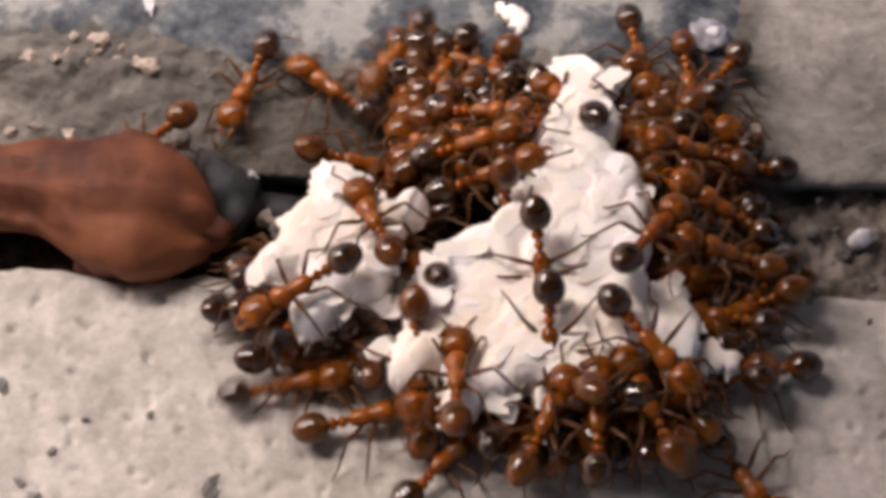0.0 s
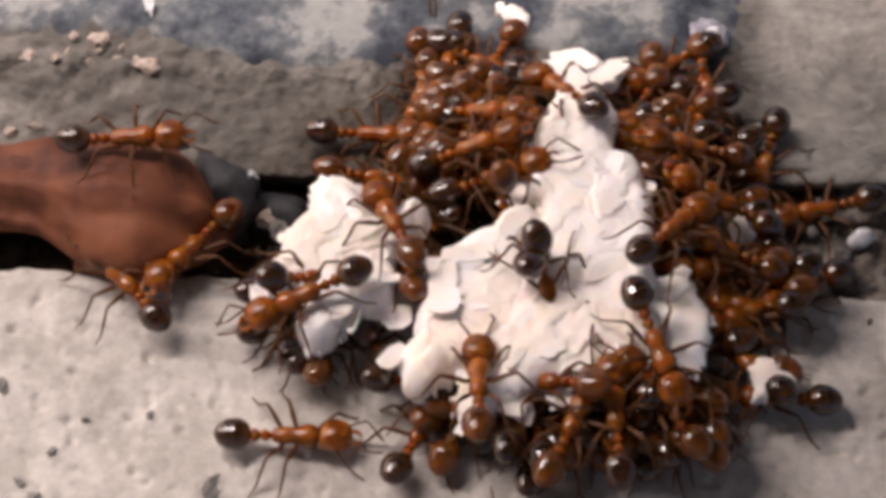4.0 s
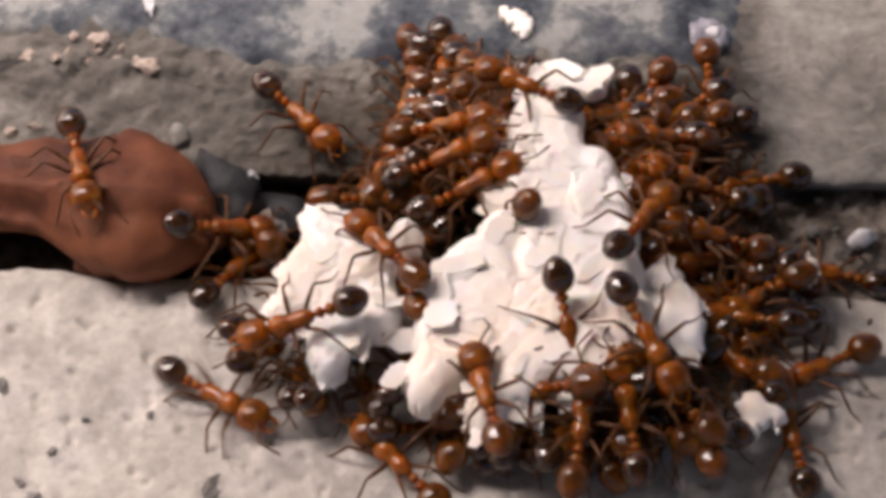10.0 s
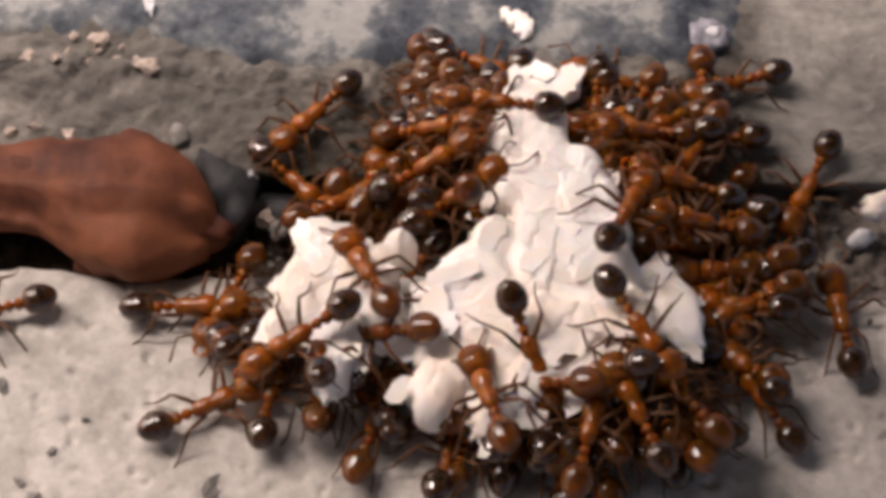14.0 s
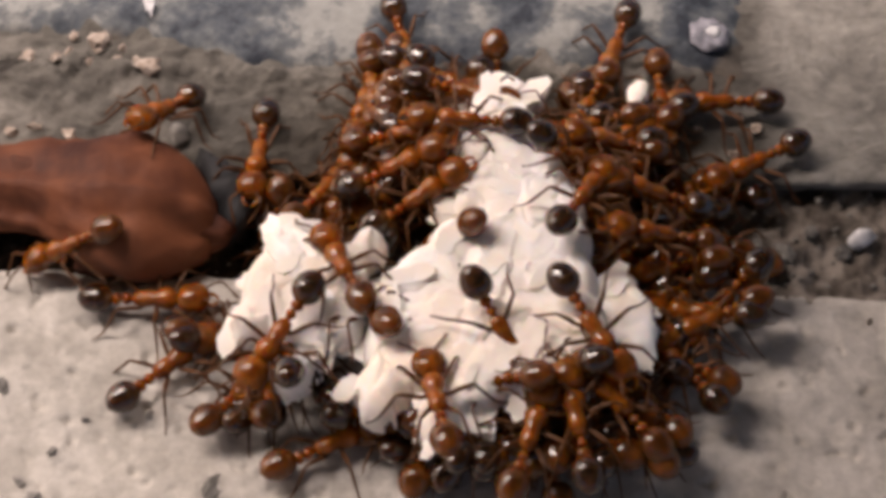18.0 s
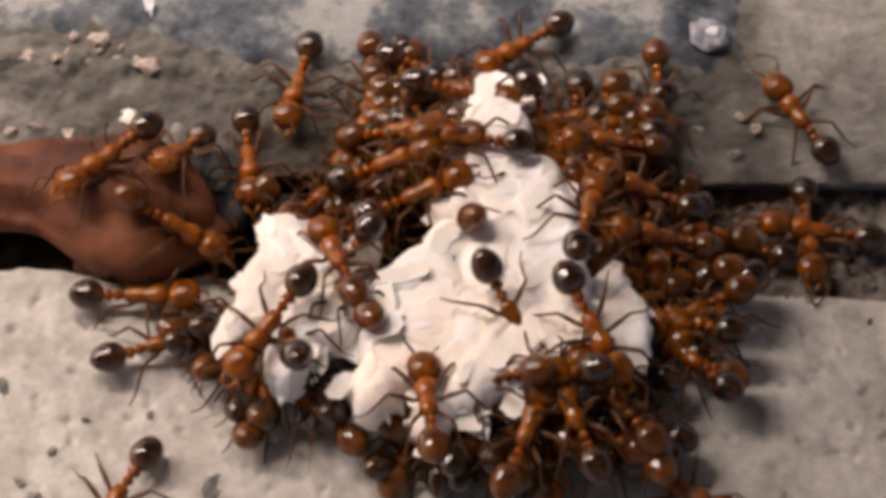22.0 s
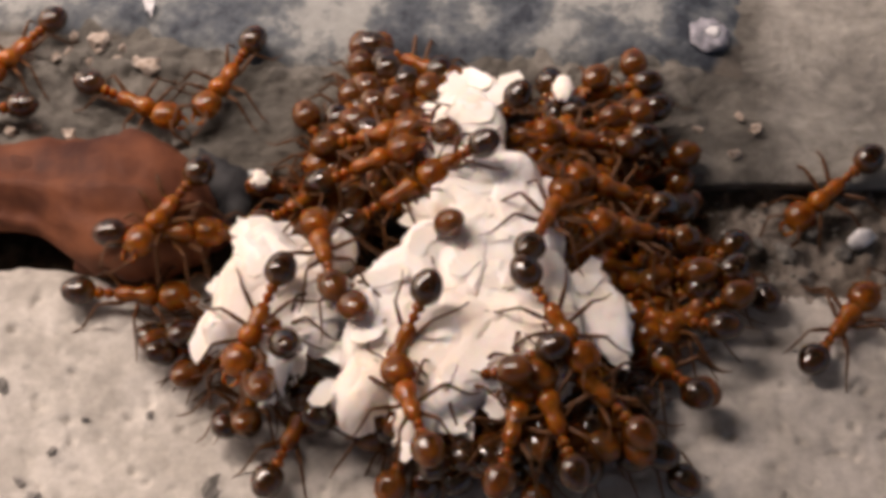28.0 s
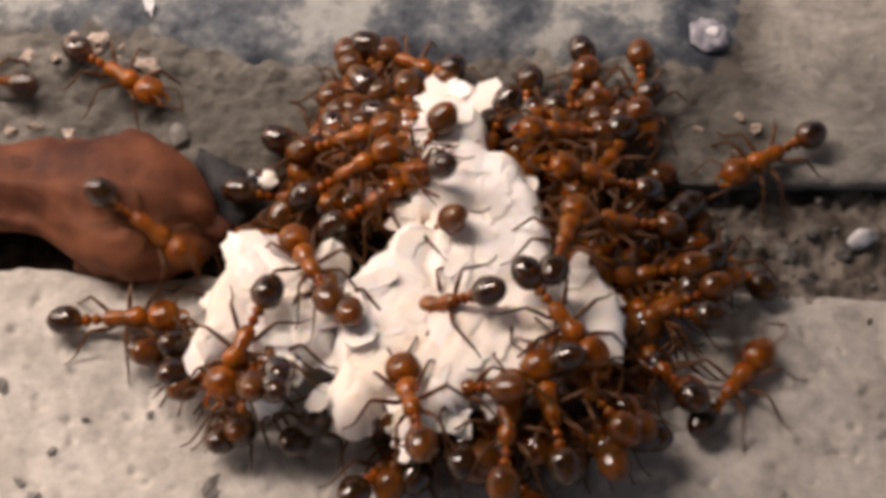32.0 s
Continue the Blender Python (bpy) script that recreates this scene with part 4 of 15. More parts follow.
    crawl(0, [(0, -4.71, -3.92, 2.6, -152, 14, 6), (1, -4.62, -3.73, 2.6, -158, 14, -1), (2, -4.13, -4.02, 2.6, -154, 14, 4), (3, -4.62, -4.35, 2.6, -153, 14, 2), (6, -4.24, -3.92, 2.6, -173, 14, 1), (7, -4.34, -4.22, 2.6, -166, 14, 4), (8, -3.98, -5.07, 2.6, -155, 14, 3), (9, -4.36, -5, 2.6, -157, 14, 5), (10, -4.68, -5.09, 2.6, -166, 14, -2), (11, -4.32, -5.31, 2.6, -150, 14, 6), (12, -4.4, -5.59, 2.6, -147, 14, -5), (13, -4.52, -5.23, 2.6, -150, 14, 0), (14, -4.67, -5.74, 2.6, -149, 14, 0), (17, -5.31, -5.52, 2.6, -115, 14, -3), (18, -5.31, -5.61, 2.6, -123, 14, -4), (19, -5.38, -5.49, 2.6, -123, 14, -4), (20, -5.54, -5.43, 2.6, -126, 14, -1), (21, -5.44, -5.47, 2.6, -130, 14, 0), (22, -5.56, -5.33, 2.6, -126, 14, 3), (23, -5.63, -5.36, 2.6, -130, 14, 3), (24, -5.53, -5.37, 2.6, -135, 14, 5), (25, -5.22, -5.27, 2.6, -118, 14, 1), (28, -5.91, -5.08, 2.6, -113, 14, 2), (29, -5.95, -5.31, 2.6, -114, 14, 6), (30, -6.36, -5.91, 2.6, -115, 14, 4), (31, -6.31, -6.06, 2.6, -113, 14, -5), (32, -6.36, -5.92, 2.6, -115, 14, 0)])
    crawl(1, [(0, -2.35, -1.08, 2.6, 111, 14, 0), (1, -1.95, -0.83, 2.6, 107, 14, 5), (2, -1.76, -1.12, 2.6, 114, 14, -5), (3, -1.69, -1.21, 2.6, 119, 14, 4), (6, -1.59, -1.08, 2.6, 106, 14, 4), (7, -1.35, -1.18, 2.6, 108, 14, -5), (8, -1.78, -1.71, 2.6, 118, 14, 1), (9, -1.92, -1.76, 2.6, 125, 14, 3), (10, -1.94, -2.23, 2.6, 126, 14, 2), (11, -2.14, -2.37, 2.6, 122, 14, -3), (12, -2.24, -2.53, 2.6, 118, 14, 0), (13, -2.49, -2.6, 2.6, 116, 14, -1), (14, -2.54, -3.12, 2.6, 115, 14, 1), (17, -3.37, -2.91, 2.6, 116, 14, 2), (18, -3.3, -2.93, 2.6, 114, 14, -1), (19, -3.38, -2.4, 2.6, 103, 14, -4), (20, -3.71, -2.67, 2.6, 109, 14, -4), (21, -3.58, -2.49, 2.6, 111, 14, -1), (22, -3.5, -2.68, 2.6, 111, 14, 2), (23, -3.59, -2.47, 2.6, 108, 14, 6), (24, -3.75, -2.74, 2.6, 114, 14, 2), (25, -3.53, -2.67, 2.6, 109, 14, 1), (28, -3.93, -2.41, 2.6, 104, 14, -1), (29, -4.23, -2.69, 2.6, 108, 14, 2), (30, -4.34, -3.27, 2.6, 113, 14, -2), (31, -4.29, -2.96, 2.6, 114, 14, 5), (32, -4.37, -3, 2.6, 114, 14, 1)])
    crawl(2, [(0, 3.17, -2.83, 2.62, -82, 36, -2), (1, 3.03, -3.35, 2.62, -83, 36, -4), (2, 3.74, -3.43, 2.62, -76, 36, 5), (3, 3.23, -3.44, 2.62, -78, 36, 2), (6, 3.66, -4.58, 2.62, -70, 36, 3), (7, 3.7, -4.14, 2.62, -70, 36, 3), (8, 3.87, -4.55, 2.62, -70, 36, 2), (9, 3.81, -4.93, 2.62, -69, 36, 4), (10, 3.89, -5.27, 2.62, -76, 36, -5), (11, 4.21, -5.09, 2.62, -76, 36, -5), (11.5, 4.01, -4.94, 2.62, -63, 36, -4), (12, 3.71, -5.6, 2.62, -62, 36, -2), (13, 3.07, -5.71, 2.62, -58, 36, 3), (14, 2.63, -6.06, 2.62, -64, 36, -5), (17, 2.22, -5.6, 2.62, -55, 36, -4), (18, 1.76, -5.31, 2.62, -52, 36, 0), (19, 1.92, -5.34, 2.62, -48, 36, 5), (20, 2.08, -5.08, 2.62, -51, 36, 1), (21, 2.14, -4.98, 2.62, -52, 36, 0), (22, 2.04, -4.75, 2.62, -55, 36, -4), (23, 1.99, -4.85, 2.62, -56, 36, -5), (24, 1.89, -4.53, 2.62, -50, 36, 3), (25, 1.74, -5.04, 2.62, -48, 36, 6), (28, -1.07, -5.6, 2.62, -120, 36, 3), (28.5, -1.14, -4.13, 2.62, -165, 36, 4), (29, -0.51, -3.99, 2.62, -190, 36, 5), (29.5, -0.75, -3.75, 2.62, -190, 36, 2), (30, -1.03, -4.13, 2.62, -190, 36, -1), (30.5, -0.34, -3.79, 2.62, -190, 36, 2), (31, 0.08, -4.39, 2.62, -190, 36, 6), (32, 0.3, -4.43, 2.62, -190, 36, -5)])
    crawl(3, [(0, 6.89, -1.84, 3, 54, 14, 5), (1, 6.95, -1.92, 3, 55, 14, -2), (2, 7.75, -1.76, 3, 47, 14, -4), (3, 7.59, -1.94, 3, 41, 14, 1), (6, 7.57, -1.4, 3, 58, 14, 1), (7, 7.68, -1.38, 3, 48, 14, 2), (8, 7.67, -1.37, 3, 49, 14, -6), (9, 7.07, -1.27, 3, 55, 14, -4), (10, 6.67, -1.35, 3, 56, 14, -1), (11, 6.81, -1.01, 3, 56, 14, -5), (12, 6.89, -1.03, 3, 55, 14, 5), (13, 6.58, -1.03, 3, 58, 14, -3), (14, 6.13, -0.88, 3, 64, 14, 5), (17, 4.98, -0.75, 3, 58, 14, -5), (18, 4.78, -0.3, 3, 59, 14, -1), (19, 4.62, -0.74, 3, 61, 14, 6), (20, 4.19, -1.14, 3, 61, 14, 4), (21, 4.35, -1.28, 3, 67, 14, -1), (22, 4.85, -1.12, 3, 75, 14, -1), (23, 5.03, -0.91, 3, 55, 14, -4), (24, 4.56, -1.49, 3, 60, 14, 3), (25, 4.26, -1.69, 3, 65, 14, 4), (28, 3.48, -1.26, 3, 66, 14, 3), (29, 3.5, -1.25, 3, 62, 14, 2), (30, 3.46, -1.55, 3, 70, 14, -3), (31, 3.47, -1.45, 3, 70, 14, -1), (32, 4.07, -2.09, 3, 73, 14, -2)])
    crawl(4, [(0, 6.59, -6.26, 3, -48, 14, -1), (1, 6.48, -6.66, 3, -63, 14, -6), (2, 6.74, -6.52, 3, -94, 14, -5), (3, 6.52, -6.38, 3, -63, 14, -3), (6, 6.82, -6.41, 3, -85, 14, -5), (7, 6.75, -6.16, 3, -75, 14, 2), (8, 6.78, -6, 3, -71, 14, 1), (9, 6.57, -5.82, 3, -55, 14, 3), (10, 6.49, -6.03, 3, -62, 14, -1), (11, 6.55, -5.84, 3, -71, 14, 3), (12, 6.51, -5.59, 3, -67, 14, -2), (13, 6.54, -5.62, 3, -64, 14, -1), (14, 6.29, -5.66, 3, -57, 14, 1), (17, 4.89, -5.72, 3, -55, 14, 1), (18, 4.83, -5.58, 3, -58, 14, 6), (19, 4.72, -5.64, 3, -62, 14, -2), (20, 4.74, -5.96, 3, -57, 14, 4), (21, 4.63, -5.51, 3, -59, 14, 1), (22, 4.84, -5.62, 3, -64, 14, 5), (23, 4.9, -5.64, 3, -62, 14, 5), (24, 4.93, -5.39, 3, -40, 14, 5), (25, 4.87, -5.67, 3, -69, 14, 3), (28, 3.65, -5.29, 3, -57, 14, 3), (29, 3.76, -5.36, 3, -58, 14, -2), (30, 3.88, -5.63, 3, -48, 14, 5), (31, 3.87, -5.48, 3, -57, 14, 0), (32, 3.8, -5.25, 3, -52, 14, 1)])
    crawl(6, [(0, 3.69, -6.88, 2.09, 131, 30, 1), (1, 2.76, -6.99, 2.09, 149, 30, -3), (2, 3.7, -7.29, 2.09, 156, 30, -2), (3, 3.33, -7.16, 2.09, 159, 30, -1), (6, 3.46, -6.98, 2.09, 149, 30, 1), (7, 3.36, -6.99, 2.09, 161, 30, 5), (8, 3.53, -7.2, 2.09, 161, 30, -3), (9, 3.42, -7.22, 2.09, 151, 30, 4), (10, 3.12, -7.38, 2.09, 170, 30, -4), (11, 3.16, -7.08, 2.09, 165, 30, 1), (12, 3.31, -7.3, 2.09, 166, 30, 1), (13, 3.25, -7.08, 2.09, 165, 30, -1), (14, 3.15, -7.22, 2.09, 162, 30, 0), (17, 1.56, -7.25, 2.09, 173, 30, -2), (18, 1.58, -7.15, 2.09, 168, 30, 3), (19, 1.53, -7.24, 2.09, 182, 30, -4), (20, 1.54, -7.28, 2.09, 170, 30, 5), (21, 1.74, -7.09, 2.09, 166, 30, -1), (22, 1.57, -7.05, 2.09, 173, 30, 1), (23, 1.42, -6.96, 2.09, 164, 30, 1), (24, 1.58, -6.95, 2.09, 168, 30, -3), (25, 1.6, -6.96, 2.09, 164, 30, -3), (28, 0.88, -6.95, 2.09, 168, 30, 1), (29, 1.22, -7.22, 2.09, 162, 30, -5), (30, 1.27, -7.07, 2.09, 155, 30, -4), (31, 1.22, -7.11, 2.09, 157, 30, 1), (32, 0.78, -7.33, 2.09, 157, 30, -2)])
    crawl(7, [(0, 4.8, -7.1, 1.14, 159, 30, 4), (1, 4.91, -7.2, 1.02, 158, 30, -3), (2, 5.32, -7.22, 1.13, 160, 30, 2), (3, 5.13, -7.03, 1.24, 162, 30, -2), (6, 5.49, -7, 1.17, 163, 30, 4), (7, 5.25, -6.88, 1.3, 158, 30, 2), (8, 5.49, -6.91, 1.23, 162, 30, -5), (9, 4.96, -6.75, 1.36, 160, 30, 6), (10, 4.94, -6.83, 1.37, 163, 30, 4), (11, 5.09, -6.61, 1.49, 168, 30, -1), (12, 5.44, -6.57, 1.44, 173, 30, 0), (13, 4.84, -6.78, 2.09, 152, 30, 3), (14, 4.84, -6.68, 2.09, 166, 30, 3), (17, 3.4, -6.89, 2.09, 171, 30, 4), (18, 3.4, -6.8, 2.09, 176, 30, 6), (19, 3.4, -6.82, 2.09, 173, 30, 5), (20, 3.34, -7.09, 2.09, 162, 30, -3), (21, 3.4, -6.8, 2.09, 172, 30, -6), (22, 3.4, -6.89, 2.09, 171, 30, -3), (23, 3.4, -6.86, 2.09, 170, 30, -3), (24, 3.62, -6.8, 1.52, 180, 30, 3), (25, 3.4, -6.94, 2.09, 169, 30, 3), (28, 2.1, -6.67, 2.09, 189, 30, 6), (29, 2.36, -6.69, 2.09, 167, 30, 4), (30, 2.34, -6.74, 2.09, 178, 30, 3), (31, 2.08, -6.62, 2.09, 182, 30, 6), (32, 2.52, -6.69, 2.09, 176, 30, 3)])
    crawl(8, [(0, 4.51, 4.55, 1.98, 121, 25, -1), (1, 4.48, 3.89, 2.09, 143, 30, -2), (2, 4.97, 3.87, 2.09, 166, 30, -1), (3, 4.75, 4.86, 1.95, 118, 30, 5), (6, 3.36, 4.75, 2.65, 146, 6, -1), (7, 3.54, 4.47, 2.65, 139, 6, -4), (8, 2.97, 4.35, 2.65, 143, 6, -3), (9, 2.82, 4.89, 2.65, 148, 6, -6), (10, 2.77, 4.81, 2.65, 147, 6, 3), (11, 2.48, 4.81, 2.65, 145, 6, 0), (12, 2.25, 3.84, 2.65, 171, 6, -1), (13, 2.07, 3.82, 2.65, 166, 6, 0), (14, 1.82, 3.96, 2.65, 168, 6, 3), (17, 0.46, 2.95, 2.75, 166, 4, 5), (18, 0.61, 3.13, 2.75, 173, 4, -3), (19, 0.87, 3.15, 2.75, 171, 4, 4), (20, 0.74, 2.71, 2.75, 168, 4, -5), (21, 0.53, 2.38, 2.75, 169, 4, 4), (22, 0.69, 2.29, 2.75, 168, 4, 2), (23, 0.58, 2.23, 2.75, 180, 4, -6), (24, 0.54, 2.75, 2.75, 164, 4, -5), (25, 0.97, 3.03, 2.75, 174, 4, -4), (26.5, 1.89, 3.71, 1.58, 183, 30, 0), (28, 1.83, 3.76, 1.06, 229, 30, 3), (29, 1.59, 3.51, 1.12, 233, 30, -1), (30, 1.79, 3.73, 0.88, 244, 30, 0), (31, 1.7, 3.81, 0.82, 240, 30, 1), (32, 1.64, 3.53, 0.95, 242, 30, -6)])
    crawl(9, [(0, 1.36, 3.89, 0.6, -177, 4, -6), (1, 1.56, 3.67, 0.58, -166, 7, -2), (2, 1.66, 3.64, 0.53, -167, 5, -4), (3, 1.26, 3.89, 0.53, -175, 4, 6), (6, 1.52, 4.14, 0.64, -175, 6, 1), (7, 1.58, 4.15, 0.68, -178, 7, 1), (8, 1.31, 3.65, 0.73, -174, 11, 1), (9, 1.01, 3.5, 0.76, -143, 9, 2), (10, 0.65, 4.27, 0.71, -185, 13, -4), (11, 0.69, 3.99, 0.82, -191, 15, 3), (12, 0.69, 3.57, 0.82, -164, 13, 4), (13, 0.84, 4.29, 0.8, -212, 16, -6), (14, 0.42, 4.31, 0.78, -211, 15, 5), (17, -0.5, 3.24, 0.94, -172, 14, -1), (18, -0.47, 3.11, 0.88, -178, 16, -2), (19, -0.5, 3.44, 1, -171, 14, 1), (20, -0.31, 3.28, 1.01, -151, 15, 2), (21, -0.25, 3.26, 0.97, -149, 18, 5), (22, -0.02, 3.34, 1.54, -214, 34, -5), (22.5, -0.21, 3.11, 1.23, -170, 24, -3), (23, -0.4, 2.87, 0.91, -126, 13, -1), (24, -0.64, 2.88, 0.96, -145, 13, -2), (25, -0.51, 3.56, 0.95, -165, 20, -3), (28, -0.58, 3.52, 1.44, -229, 39, -2), (28.5, -0.61, 2.64, 1.75, -179, 32, -2), (29, -0.63, 1.75, 2.05, -128, 26, -2), (30, -0.82, 1.76, 1.95, -128, 29, -4), (31, -0.86, 1.7, 1.88, -120, 31, -2), (32, -0.8, 2.04, 1.84, -128, 32, 1)])
    crawl(10, [(0, 2.1, 0.27, 1.5, -82, 60, -3), (1, 2.03, 0.03, 1.5, -81, 60, -5), (2, 2.12, -0, 1.5, -80, 60, -1), (3, 2.03, 0.01, 1.5, -80, 60, -1), (6, 2.31, 0.04, 1.5, -79, 60, 4), (7, 2.9, -0.21, 1.5, -43, 60, 5), (8, 2.88, -0.25, 1.5, 12, 60, 3), (9, 2.15, -0.2, 1.5, -45, 60, -6), (9.5, 2.46, 0.01, 1.5, -106, 60, -2), (10, 2.47, -0.79, 1.5, -167, 60, 2), (11, 2.4, -0.65, 1.5, -175, 60, 3), (12, 2.66, -0.85, 1.5, -193, 60, -4), (13, 0.21, 1.66, 0.68, -223, 30, -3), (13.3333, 0.76, 0.97, 0.82, -164, 30, 0), (13.6667, 1.31, 0.27, 0.96, -106, 30, 2), (14, 1.15, -0.34, 1.5, -47, 60, 4), (15, 1.33, 0.01, 1.5, -100, 60, 3), (16, 1.39, -0.41, 1.5, -153, 60, 2), (17, 0.73, -1.2, 1.5, -206, 60, 1), (18, 0.73, -1.16, 1.5, -220, 60, -2), (19, 0.74, -1.14, 1.5, -218, 60, 2), (20, 0.81, -0.96, 1.5, -226, 60, -6), (21, 0.73, -1.19, 1.5, -203, 60, 3), (22, 0.74, -0.96, 1.5, -226, 60, -1), (23, 0.74, -1.05, 1.5, -214, 60, 3), (24, 0.74, -0.96, 1.5, -225, 60, 3), (25, 0.74, -1.15, 1.5, -230, 60, -4), (28, -0.03, -1.2, 1.5, -225, 60, 0), (29, -0.02, -1.29, 1.5, -226, 60, 4), (30, -0.02, -1.15, 1.5, -209, 60, -2), (31, -0.02, -1.15, 1.5, -209, 60, -1), (32, -0.02, -1.15, 1.5, -209, 60, 5)])
    crawl(11, [(0, -1.26, 1.07, -1.32, -168, 32, 2), (1, -1.35, 1.07, -1.21, -166, 32, -3), (2, -0.93, 1.02, -1.38, -163, 32, -1), (3, -1.14, 0.87, -1.35, -164, 32, -5), (6, -0.82, 0.66, -1.45, -162, 32, -2), (7, -0.81, 0.5, -1.46, -160, 32, -4), (8, -0.85, 0.26, -1.49, -153, 32, -1), (9, -1.2, -0.05, -1.41, -158, 32, 1), (10, -1.13, 0.02, -1.4, -150, 32, 5), (11, -1.45, -0.55, -1.09, -144, 32, -5), (12, -1.44, -0.71, -1.06, -143, 32, 6), (13, -1.06, -0.79, -1.31, -143, 32, -2), (14, -1.24, -0.96, -1.21, -142, 32, 2), (17, -2.85, -1.28, -1.03, -145, 32, -4), (18, -3.01, -0.99, -1.04, -141, 32, 0), (19, -3.22, -2.81, 1.84, -140, 32, -4), (20, -3.49, -3.04, 1.84, -140, 32, 5), (21, -3.35, -3.1, 1.84, -143, 32, 5), (22, -3.35, -2.55, 1.84, -135, 32, 3), (23, -2.99, -0.62, -0.92, -141, 32, -5), (24, -2.98, 0.46, -0.94, -149, 32, -4), (25, -2.75, 0.93, -0.81, -146, 32, -6), (26.5, -1.72, 0.53, -0.88, -105, 32, -2), (28, -0.69, 0.13, -0.95, -64, 32, 2), (29, -0.67, 0.08, -0.87, -63, 32, 2), (29.5, -1.73, 0.25, -0.96, -106, 32, 3), (30, -2.79, 0.43, -1.05, -148, 32, 4), (30.5, -1.56, 0.15, -0.92, -107, 32, 3), (31, -0.33, -0.13, -0.78, -66, 32, 2), (32, -0.66, -0.57, -0.82, -63, 32, -6)])
    crawl(12, [(0, -3.24, 3.17, 0.23, 1, 26, 2), (1, -2.97, 2.35, 0.1, 4, 31, -6), (2, -2.49, 2.78, 0.27, 7, 23, -2), (3, -2.08, 1.99, 0.32, -14, 15, -1), (6, -2.47, 2.95, 0.23, 17, 7, -1), (7, -2.31, 1.83, 0.17, -28, 13, -3), (7.5, -2.71, 2.31, 0.2, 14, 12, 1), (8, -3.1, 2.79, 0.22, 56, 11, 5), (9, -2.76, 2.55, 0.41, 43, 9, -5), (10, -2.36, 1.41, 0.37, 9, 10, 0), (11, -3, 2.12, 0.34, 35, 4, 5), (12, -3.21, 1.57, 0.13, 12, 16, 0), (13, -3.14, 1.89, 0.01, 15, 5, 1), (14, -3.66, 1.36, 0.16, 37, 16, -3), (17, -5.04, 1.44, 0.47, 55, 15, -4), (18, -4.41, 1.68, 0.23, 61, 20, 2), (19, -4.52, 1.64, 0.25, 55, 20, -1), (20, -4.92, 1.72, 0.16, 60, 22, 4), (21, -4.49, 1.41, 0.24, 54, 19, 1), (22, -4.27, 1.68, 0.24, 52, 18, 2), (23, -4.87, 1.36, 0.38, 53, 20, -3), (24, -4.99, 1.27, 0.51, 45, 16, -5), (25, -5.05, 0.96, 0.29, 47, 19, -2), (28, -5.05, 1.12, 0.48, 44, 13, -1), (29, -5.27, 0.88, 0.2, 34, 16, -5), (30, -5.32, 0.62, 0.01, 33, 15, -3), (31, -6.03, -1.66, 1.14, 69, 62, -5), (32, -5.31, 0.49, -0.08, 31, 16, -3)])
    crawl(13, [(0, 6.83, 4.67, -0.1, 99, 28, 2), (1, 6.81, 4.87, -0.08, 101, 27, -2), (2, 7.23, 4.83, 0.39, 100, 22, 0), (3, 6.85, 4.03, 0.29, 118, 19, -1), (6, 7.04, 4.14, 0.25, 77, 16, 1), (7, 7.33, 4.13, 0.08, 71, 4, -1), (8, 6.89, 4.23, 0.25, 73, 2, -2), (9, 6.64, 4.53, 0.47, 71, 3, 4), (10, 6.25, 4.34, 0.28, 75, 0, 2), (11, 6.12, 4.51, 0.45, 71, 4, 3), (12, 6.04, 4.47, 0.43, 74, 5, 3), (13, 6.13, 4.34, 0.41, 71, 2, 3), (14, 5.67, 4.44, 0.37, 80, 1, 1), (17, 5.97, 3.62, -0.17, 50, 0, -6), (17.5, 5.81, 3.96, 0.12, -7, 0, -2), (18, 5.64, 4.3, 0.42, -64, 1, 1), (19, 5.8, 2.97, 0.44, -51, 2, 6), (20, 5.71, 2.81, 0.36, -65, 3, 3), (21, 5.36, 2.83, 0.27, -21, 9, 3), (22, 5.81, 2.75, 0.23, -27, 8, -4), (23, 5.55, 3.21, 0.44, -4, 4, -2), (24, 5.24, 3.78, 0.47, 18, 3, -5), (25, 5.81, 2.8, 0.02, -13, 9, 5), (28, 5.09, 1.67, -0.77, -51, 12, 5), (29, 5.06, 1.89, -0.69, -49, 11, 1), (30, 5, 2.15, -0.56, -29, 6, -5), (31, 4.87, 2.22, -0.44, -35, 11, 2), (32, 4.46, 2.26, -0.43, -31, 13, -3)])
